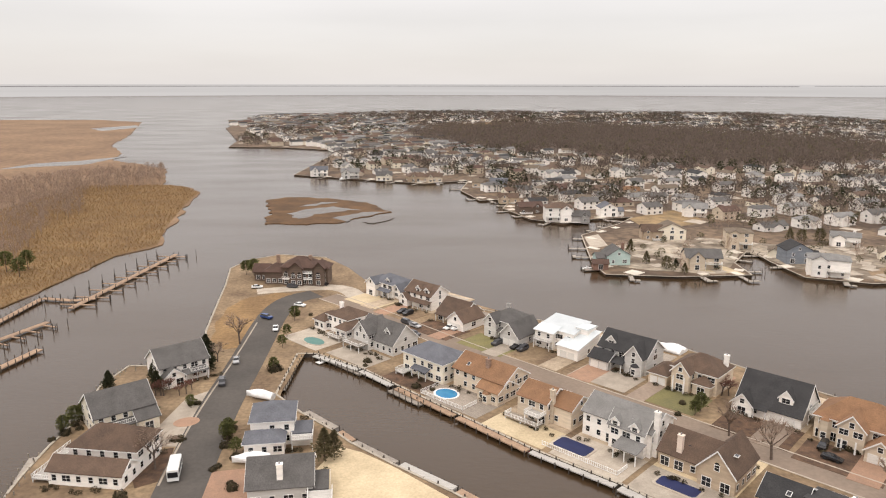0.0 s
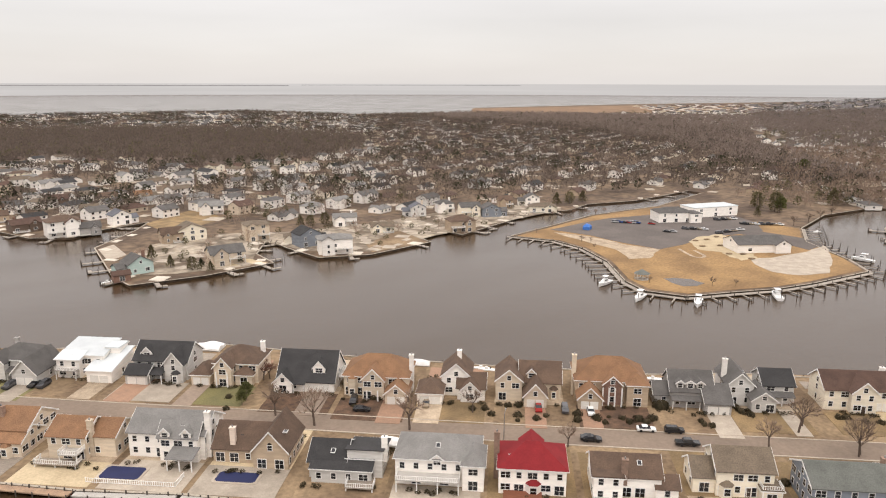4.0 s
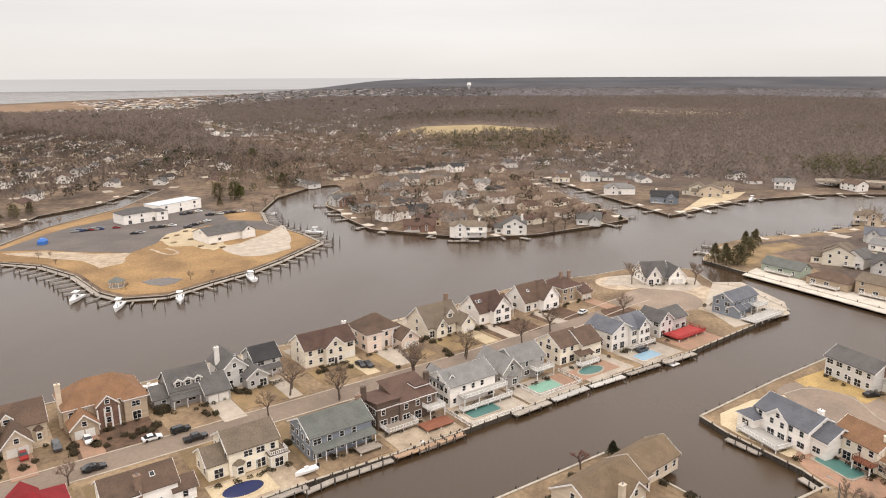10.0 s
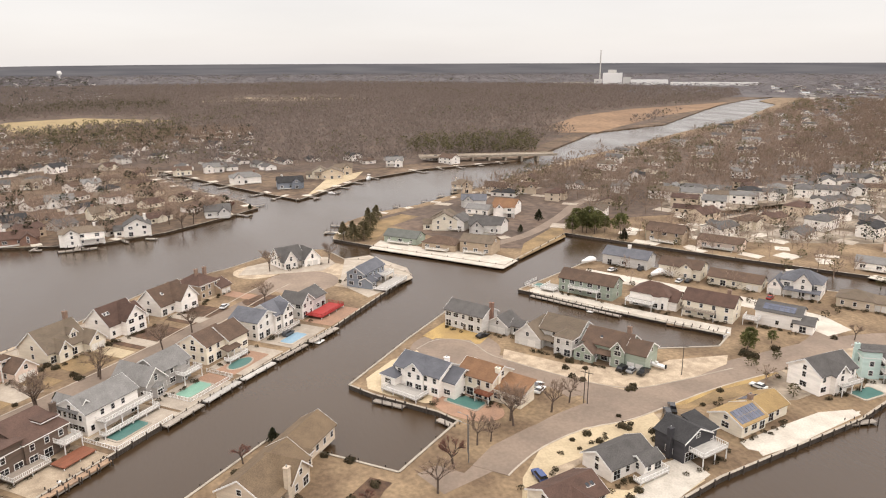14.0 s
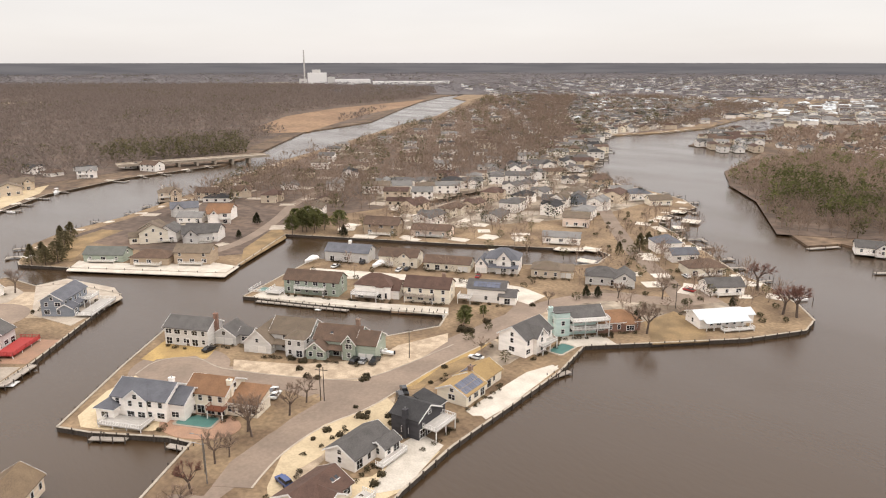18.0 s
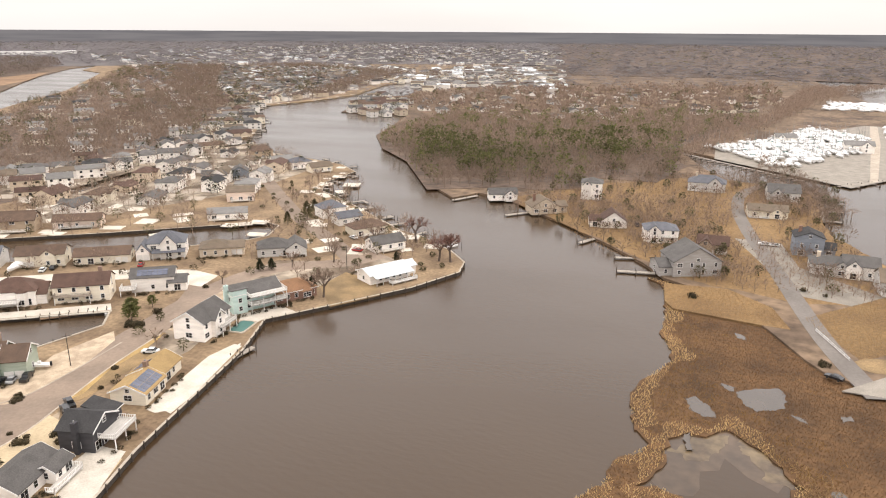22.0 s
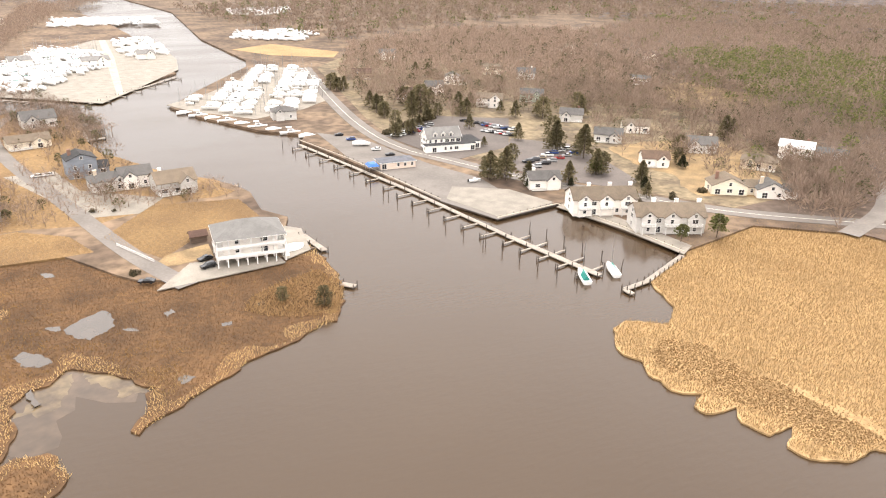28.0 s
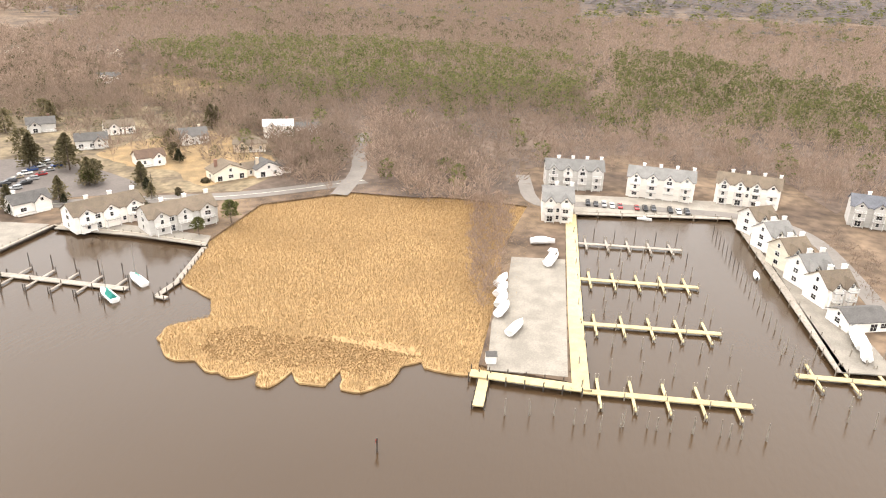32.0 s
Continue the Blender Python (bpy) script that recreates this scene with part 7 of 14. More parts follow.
canal((220.8, -24.5), [(-9, 1, 1, 12, 6.0, "gy", 2.6), (-1, 8.5, 0, 11, 6.0, "gx", 3.0), (2, 7.5, -0.8, 5, 6.0, "gy", 2.6)], "white", "slate", "white house with blue-grey roof and arched gable window", [("deck", -4, 8, -3, -0.8, 0.9, DECK, TRIM)], CONCRETE, GRAVEL, 48)
pool((213.7, -28.5), R1, 0, 0, 9, 4.6, POOLICE, "pale blue uncovered pool beside the canal")
canal((234.6, -40.8), [(-8, -1, 2, 11, 5.4, "gy", 2.8), (-2, 8, 3, 12, 4.6, "gx", 2.6)], "lightgrey", "grey", "grey house with a bright red deck", [("deck", -6, 8.5, -4.5, 2, 1.0, DECKBRIGHT, DECKBRIGHT)], PAVER, YARD, 49)
canal((260.7, -68.9), [(-8, 8, 2, 10, 5.8, "gx", 2.4), (-8, -4, -1.0, 4, 3.0, "gx", 1.4)], "bluegrey", "slate", "blue-grey house with slate roof on the canal point", [("deck", 2, 9, -2, 2, 2.9, TRIM, TRIM), ("deck", -9, 9, -8, -2.2, 0.8, TRIM, TRIM), ("porch", -3, 2, 0, 2, 2.7)], CONCRETE, GRAVEL, 50)

# ---------------------------------------------------------------- the near street and the condominium head
W2 = "houses along the dark street"
house((-75.4, 135.7), -8, [(-8, 8, 6, 16, 5.4, "hip", 3.6), (-9, 8, 0, 6.2, 3.2, "gx", 2.0)], "white", "brown", "white house with brown hipped roof and long low wing", [("deck", -13, -8.4, 0, 8, 0.9, TRIM, TRIM), ("deck", -12, -9, 6, 12, 2.6, TRIM, TRIM)], group=W2, seed=61)
house((-78.5, 160.0), 40, [(-6, 8, 0, 12, 5.4, "gx", 4.2), (3, 8, -3, 4, 3.2, "gx", 2.0)], "cream", "grey", "cream gabled house with grey roof and porches", [("porch", -5, 3, -2.6, 0, 2.7), ("deck", -4, 3, -2, 0, 2.9, TRIM, TRIM)], group=W2, seed=62)
house((-73.2, 191.7), 40, [(-8, 6, 0, 11, 5.4, "gx", 4.0), (-8, -2, -2.5, 5, 3.0, "gy", 2.4)], "white", "grey", "white gabled house with grey roof among evergreens", [("porch", -1.8, 5, -2.4, 0, 2.7), ("deck", 0, 5, -2, 0, 2.9, TRIM, TRIM)], group=W2, seed=63)
house((-39.9, 151.7), 8, [(-5, 5, 2, 12, 6.0, "hip", 3.0), (-6, 3, -3, 3, 3.2, "hip", 1.8), (4.5, 9, 1, 7, 3.0, "flat", 0.2)], "white", "slate", "white house with blue-grey hipped roofs by the canal", [("deck", 4.5, 9.5, -2, 1, 2.9, TRIM, TRIM)], group=W2, seed=64)
house((-32.1, 126.9), 8, [(-7, 6, 2, 13, 4.2, "gx", 4.0), (5, 9, 2, 9, 3.0, "flat", 0.2)], "lightgrey", "grey", "grey house with grey roof and white terraces", [("chimney", -0.5, 3.5, 4, 8.4, "white"), ("deck", 5, 10, -3, 2, 2.9, TRIM, TRIM)], group=W2, seed=65)
CONDO = thing("condominium_building", (-61.9, 290.0), -4, "brown condominium building with steep hipped roofs at the point", "building", z=1.3)
for i, (x0, x1, y0, y1, h, k, rise) in enumerate([(-6, 8, 0, 11, 7.6, "hip", 3.6), (-14, -5, 1, 10, 5.2, "hip", 3.2), (7, 13, 2, 10, 6.8, "hip", 2.6), (-20, -14, 6, 12, 4.2, "gx", 2.4), (-2.5, 3, -1.4, 5, 7.7, "gy", 2.4), (8, 12, -1, 5, 8.2, "gy", 2.0)]):
    part("wall", wall_mass(x0, x1, y0, y1, h, k, rise, -0.4), WALLS["brown"], CONDO)
    part("roof", roof_mass(x0, x1, y0, y1, h + i * 0.01, k, rise, 0.8, 0.3), ROOFS["umber"], CONDO)
    for s in range(max(1, int(h / 2.9))):
        for u in np.arange(x0 + 1.6, x1 - 1, 2.6):
            put_window(CONDO, pose(u, y0, s * 2.8 + 0.7), 1.5, 1.6, s == 1)
for x in (-9, 5):
    c = part("chimney", MB().box(x - 0.7, x + 0.7, 5, 6.2, 6, 11.8), BRICKM, CONDO)
for x0, x1, zz in ((-5.6, -2.7, 3), (3.4, 7, 3), (3.4, 7, 5.6)):
    d = part("balcony", MB().box(x0, x1, -1.5, 0, zz - 0.2, zz), TRIM, CONDO)
    part("railing", railing(MB(), [(x0, -1.4), (x1, -1.4)], zz), TRIM, d)
slab("lawn", wavy([(-77.2, 223.1), (-81.3, 242.5), (-82.1, 258.9), (-77.7, 272.8), (-67.8, 279.1), (-55.7, 276.0), (-57.5, 262.5), (-64.7, 254.1), (-64.9, 233.6), (-65.5, 218.9), (-70.7, 215.9)], 4, 1.0, 71), GZ + 0.05, CLUBGRASS, "golden winter lawn in front of the brown building", 0.3, category="lawn")
ribbon("road", [(-76.3, 280.7), (-57.7, 286.6), (-41.2, 287.4), (-32.2, 269.9)], 8, GZ + 0.045, CONCRETE, "pale drive round the brown building")
slab("sand_lot", [(-28.1, 143.0), (-24.5, 153.1), (-18.9, 150.4), (-10.5, 143.5), (1.3, 131.9), (1.8, 124.1), (-24.8, 124.1)], GZ + 0.06, SAND, "bare cream sand lot at the canal", 0.3, category="lot")
slab("brick_forecourt", [(-50.9, 141.8), (-43.3, 143.4), (-40.5, 138.4), (-39.1, 127.9), (-49.4, 127.9)], GZ + 0.07, PAVER, "orange-brown brick forecourt", 0.3, category="driveway")
slab("front_lawn", [(-73.1, 148.8), (-63.2, 152.5), (-60.5, 138.3), (-65.3, 135.3)], GZ + 0.055, MULCH, "brown winter garden bed beside the house", 0.3, category="yard")
slab("driveway", [(-71.4, 158.6), (-69.7, 179.3), (-64.5, 184.8), (-63.2, 169.2), (-61.8, 153.0), (-69.8, 153.0)], GZ + 0.06, CONCRETE, "curved pale driveway round a red bed", 0.3, category="driveway")
disc("planting_bed", (-64.8, 165.4), 3.2, GZ + 0.12, PAVER, "round red brick planting bed", "garden", 0.8, 20)
slab("boat_yard", [(-59.3, 225.2), (-43.7, 212.5), (-44.8, 184.8), (-43.9, 161.5), (-50.9, 161.5), (-52.7, 184.8)], GZ + 0.05, YARD, "sandy strip between street and canal", 0.3, category="yard")


# ---------------------------------------------------------------- the point with the turning circle
RP, RS, RT = -146.0, -76.0, -121.5
PG, FG = "houses on the point", "houses on the canal finger"
house((127.3, -17.2), -40, [(-9, 8, 2, 13, 3.4, "gx", 3.4), (-2, 5, 0, 8, 3.6, "gy", 3.2), (4, 11, 3, 11, 3.2, "hip", 2.4), (10, 23, 4, 13, 3.2, "gx", 2.8)], "beige", "oak", "low beige house with broad tan roofs at the canal corner", [("chimney", -2.6, 0.5, 0, 7.4, "beige"), ("porch", -8, -2, 0.4, 2, 2.6)], group=PG, plain=True, seed=70)
house((163.3, -53.9), RP, [(-8, 7, 1, 11, 5.6, "gx", 2.6), (-11, -6, -1.5, 5.5, 3.1, "hip", 1.7), (-4, 2, 0.4, 6, 5.6, "gy", 2.4), (6, 11, 2.5, 11.5, 4.6, "gx", 2.4)], "white", "slate", "large white house with blue-grey roofs on the canal corner", [("deck", -8, 4, -5, 0.4, 0.9, TRIM, TRIM), ("chimney", 5.5, 6.5, 6, 9.2, "white")], group=PG, plain=True, seed=71)
house((154.6, -68.6), RP, [(-7, 4, 0, 10, 5.6, "gx", 2.6), (3.6, 12, 1, 8, 3.4, "sf", 1.8)], "cream", "orange", "cream house with orange roof beside a terrace pool", [("deck", 0, 4.5, -2.5, 0, 2.6, DECKRED, DECKRED), ("chimney", 3.8, 3, 0, 8.4, "cream")], group=PG, plain=True, seed=72)
pool((153.8, -64.5), RP, 0, 0, 9.5, 5, POOLGREEN, "green covered pool in a red brick terrace", False)
disc("terrace", (151.5, -64.1), 10.5, GZ + 0.09, PAVER, "red brick terrace round the pool", "patio", 0.62, RP)
house((202.0, -82.8), RP, [(-8, 7, 0, 9, 5.6, "gx", 2.4)], "lightgrey", "grey", "grey colonial house with red brick chimney", [("chimney", 7.6, 4.5, 0, 9.6, "brick"), ("door", 0, 0)], group=PG, plain=True, seed=73, dense=1.05)
house((195.6, -91.7), RP, [(-4, 4, 0, 8, 3.0, "gy", 2.6), (4, 8, 2, 7, 3, "gx", 1.4)], "lightgrey", "grey", "small grey garage with two white doors", [("garage", 0, 0, 6.2)], name="garage_building", group=PG, plain=True, seed=74)
house((176.9, -99.4), RP, [(-4, 9, 4, 15, 5.4, "gx", 3.4), (-11, -2, 0.5, 11, 3.2, "gy", 4.0), (3, 9, 0, 6, 5.6, "hip", 2.0)], "lightgrey", "tan", "grey house with big tan roofs and white garage", [("garage", -6.5, 0.5, 6.0), ("deck", 9, 11.5, 4, 9, 3, TRIM, TRIM), ("porch", -1.8, 3, 1.5, 4, 2.8)], group=PG, plain=True, seed=75)
house((161.2, -111.2), RP, [(-9, 5, 3, 13, 4.8, "gx", 3.2), (-10, -4, -1, 5, 3.0, "gy", 2.4), (1, 5, 0.6, 5, 5.4, "gy", 2.4), (5, 11, 1.5, 11, 5.0, "gx", 2.6)], "green", "brown", "sage green house with brown roofs and garage", [("garage", 8, 1.5, 5.0), ("chimney", 3, 9, 6, 9.8), ("skylight", -4, 5.4, 6.4, 30), ("porch", -3.8, 1, 0.6, 3, 2.7)], group=PG, plain=True, seed=76)
house((109.9, -104.5), RS, [(-5.5, 3.5, 1.5, 9.5, 5.0, "gy", 2.2), (2.8, 7, 2.4, 8.6, 4.6, "sf", 1.4)], "dark", "dark", "charcoal house with black shingles and white decks", [("deck", -4, 4.5, -2.5, 1.5, 2.8, TRIM, TRIM), ("chimney", -6, 5, 0, 7.2, "dark")], group=PG, plain=True, seed=77)
house((110.6, -85.8), RS, [(-6, 7, 0, 8.5, 2.9, "gx", 2.2), (1.5, 7, -2.4, 1.8, 2.7, "gx", 1.2)], "white", "grey", "white ranch house with grey roof by the water", [("deck", -2, 7, -4.5, -2.4, 0.6, TRIM, TRIM)], group=PG, plain=True, seed=78)
house((101.2, -68.5), RS, [(-6, 6.5, 0, 9.5, 2.9, "gx", 2.4), (-2.6, 2.6, -1.6, 3.4, 2.9, "gy", 1.7)], "cream", "umber", "cream ranch house with reddish brown roof", [("skylight", 3.4, 2.4, 4.2, 25), ("skylight", 4.6, 2.4, 4.2, 25), ("deck", 0, 8, -5, -1.6, 0.8, TRIM, TRIM)], group=PG, plain=True, seed=79)
house((116.2, -125.4), RS, [(-7, 2.5, 0, 9, 3.0, "gx", 2.0), (2, 13, 1, 9.4, 2.9, "gx", 2.1)], "cream", "straw", "long cream ranch house with solar panels on a straw-coloured roof", [("solar", -6.8, 2.2, 8, 0.1, 4.2, 2, 4.04, 24), ("solar", 3, 8, 5, 5.6, 9.0, 2, 4.05, -26), ("chimney", 3, 5, 4, 6.4)], group=PG, plain=True, seed=80)
house((125.8, -160.2), RS - 8, [(-7, 7, 0, 10, 5.6, "gx", 3.0), (-3, 2, -1.4, 5, 5.6, "gy", 2.4)], "white", "grey", "white house with grey roof and a small pool", [("deck", -2, 6, -3, 0, 2.8, TRIM, TRIM)], group=PG, plain=True, seed=81)
pool((122.1, -166.8), RS - 8, 0, 0, 8, 4.6, POOLGREEN, "small green covered pool beside the bulkhead")
house((124.5, -180.2), RT, [(-8, 8, 2, 11, 5.8, "gx", 2.2), (-8.6, -4, 1, 8, 6.2, "sb", 1.6)], "mint", "grey", "mint green house with tiers of white balconies", [("deck", -4, 8.5, -2, 2, 2.9, TRIM, TRIM), ("deck", -4, 8.5, -2, 2, 5.6, TRIM, TRIM), ("chimney", -9.2, 5, 0, 8.6, "mint")], group=PG, plain=True, seed=82)
house((118.6, -192.7), RT, [(-8, 7, 0, 10, 3.1, "hip", 2.6)], "brick", "orange", "low brick house with orange hipped roof", [("bay", 3, 0, 6, 2.7)], group=PG, plain=True, seed=83)
house((97.6, -221.7), RT, [(-9, 8, 0, 9, 3.2, "gx", 1.6), (7, 12, 2, 8, 3.0, "gx", 1.4)], "white", "white", "white ranch house with pale roof and porch", [("porch", -8, 8, -2.6, 0, 2.6), ("deck", -3, 8, -5, -2.6, 0.6, TRIM, TRIM)], group=PG, plain=True, seed=84)

# the finger between two canals
for t in (
    ((218.9, -137.4), [(-11, 11, 1, 10, 5.4, "gx", 2.8)], "green", "brown", "long sage green house with balcony and brown roof", [("deck", -6, 6, -1.5, 1, 2.8, TRIM, TRIM), ("deck", -17, -11, -3, 5, 0.8, TRIM, TRIM)]),
    ((198.6, -151.9), [(-8, 6, 2, 12, 4.8, "hip", 3.4), (3, 9, 3, 12, 3.4, "gx", 2.6)], "white", "umber", "white house with dark red-brown roof", [("deck", -8, 2, -2.5, 2, 2.4, TRIM, TRIM), ("bay", 2, 2, 4, 4.6)]),
    ((183.2, -164.5), [(-8.5, 8.5, 0, 10, 5.6, "gx", 2.8)], "cream", "umber", "cream two-storey house with dark brown roof", [("deck", -8, 3, -2.2, 0, 2.7, DECK, DECK), ("chimney", 5, 7, 6, 9.4)]),
    ((168.2, -180.2), [(-7, 7, 1, 10, 5.0, "gx", 2.2), (5, 11, 0, 7, 3.0, "gx", 1.8)], "white", "grey", "white house with solar panels on its grey roof", [("deck", -10, -5, -3, 2, 2.2, TRIM, TRIM), ("solar", -5, 5, 6, 1.4, 5.2, 2, 6.2, 24)]),
    ((248.2, -174.3), [(-10, 10, 0, 10, 4.4, "gx", 2.6)], "lightgrey", "slate", "grey house with blue-grey roof", [("chimney", 0, 5, 6, 8.4, "white")]),
    ((226.3, -186.3), [(-9, 8, 0, 10, 4.6, "gx", 2.4), (0, 5, -1, 5, 4.6, "gy", 2.0)], "cream", "brown", "cream house with brown roof and small gable", [("garage", -5, 0, 5)]),
    ((208.2, -197.5), [(-10, 10, 0, 9, 3.2, "gx", 2.2)], "cream", "brown", "low cream ranch house with brown roof", [("garage", 7, 0, 4.6)]),
    ((190.9, -211.3), [(-6, 8, 1, 12, 5.8, "hip", 3.6), (-10, -5, -1, 8, 3.4, "gy", 3.0), (-1, 5, -0.6, 6, 6.0, "gy", 3.4)], "white", "slate", "big white house with blue slate roofs and front gable", [("garage", -7.5, -1, 4.6), ("porch", -4, 8, -2, 1, 2.8)]),
    ((172.2, -222.1), [(-8, 4, 0, 10, 3.2, "hip", 2.4), (3, 9, 1, 9, 3, "gx", 1.8)], "beige", "tan", "beige ranch house with tan hipped roof", [("garage", 6, 1, 4.6)]),
    ((149.8, -230.3), [(-9, 4, 1, 11, 3.3, "hip", 3.0), (2, 10, -1, 10, 3.2, "gy", 2.6)], "lightgrey", "grey", "grey ranch house with hipped roofs", [("garage", 6, -1, 4.8)]),
):
    house(t[0], RP, t[1], t[2], t[3], t[4], t[5], group=FG, seed=90 + len(t[4]), dense=0.75, far=True)
pool((235.2, -129.4), RP, 0, 0, 8, 4.4, POOLGREEN, "green covered pool on the finger's end")
fence((235.2, -129.4), RP, [(-7, 6), (-7, -3.6), (8, -3.6)], "white railing round the pool terrace")

# yards and paving on the point
slab("driveway", [(182.8, -88.4), (166.8, -100.7), (154.9, -119.8), (158.4, -131.1), (155.5, -149.9), (150.3, -145.0), (142.4, -118.1), (145.8, -105.2), (159.2, -96.0), (176.3, -85.1)], GZ + 0.06, GRAVEL, "pale gravel front yards along the side street", 0.3, category="yard")
slab("yard", [(170.1, -42.3), (176.5, -43.4), (186.1, -53.3), (191.0, -62.7), (184.5, -63.6), (177.1, -68.2), (170.6, -69.1), (162.1, -68.2), (156.5, -60.9), (156.6, -54.5), (164.6, -46.3)], GZ + 0.05, SAND, "cream gravel yard round the white house", 0.3, category="yard")
slab("lawn", [(201.7, -68.1), (213.5, -81.7), (195.1, -89.2), (188.8, -82.8), (195.6, -71.2)], GZ + 0.052, GOLDLAWN, "golden lawn before the grey colonial house", 0.3, category="lawn")
slab("verge", [(137.8, -54.8), (140.8, -71.3), (146.9, -88.5), (147.1, -97.1), (138.7, -80.4), (130.2, -61.8), (123.0, -52.2), (129.5, -46.1)], GZ + 0.048, YARD, "sandy verge between canal and street", 0.3, category="yard")
slab("yard", [(105.5, -81.9), (108.9, -97.5), (103.2, -99.3), (97.1, -82.7), (97.5, -75.9), (102.5, -71.3), (108.1, -76.6)], GZ + 0.061, SAND, "pale sand yard along the bulkhead", 0.3, category="yard")
slab("yard", [(121.2, -67.3), (125.1, -82.4), (130.9, -101.4), (131.6, -109.3), (124.2, -101.5), (120.2, -83.6), (114.1, -68.3)], GZ + 0.052, GRAVEL, "gravel front yards along the street", 0.3, category="yard")
slab("lawn", [(133.9, -109.3), (139.7, -128.5), (142.1, -144.5), (133.4, -145.5), (132.1, -130.3), (131.0, -116.6)], GZ + 0.056, LAWN, "yellow winter lawn along the street", 0.3, category="lawn")
slab("terrace", [(113.5, -119.6), (113.1, -133.2), (115.8, -150.8), (115.3, -156.7), (113.4, -153.0), (107.7, -127.2), (106.7, -117.8)], GZ + 0.065, PAVEWHITE, "white concrete terrace along the bulkhead", 0.3, category="patio")
slab("terrace", [(121.2, -162.8), (119.6, -173.6), (113.1, -182.8), (120.6, -185.8), (128.6, -175.0)], GZ + 0.067, PAVEWHITE, "white concrete terrace at the mint house", 0.3, category="patio")
slab("lot", [(105.6, -191.0), (118.3, -206.2), (117.2, -223.4), (104.0, -219.6), (94.9, -206.4)], GZ + 0.055, LAWN, "empty tan lot between two houses", 0.3, category="lot")
slab("lot", [(134.3, -156.6), (142.1, -176.6), (139.9, -186.2), (142.4, -195.8), (147.2, -188.9), (144.1, -167.5), (141.4, -156.4)], GZ + 0.058, GRAVEL, "gravel yards along the street", 0.3, category="yard")
slab("lot", [(250.9, -157.7), (198.6, -193.2), (171.8, -204.7), (158.5, -202.6), (156.8, -190.8), (182.3, -190.0), (218.5, -168.4), (240.1, -148.3)], GZ + 0.045, PAVEWHITE, "pale pavements along the finger street", 0.3, category="yard")
slab("yard", [(232.2, -119.8), (210.7, -132.2), (168.0, -161.6), (173.6, -166.8), (195.3, -150.7), (219.3, -135.3), (235.7, -126.2)], GZ + 0.05, PAVEWHITE, "pale terraces along the finger's bulkhead", 0.3, category="patio")

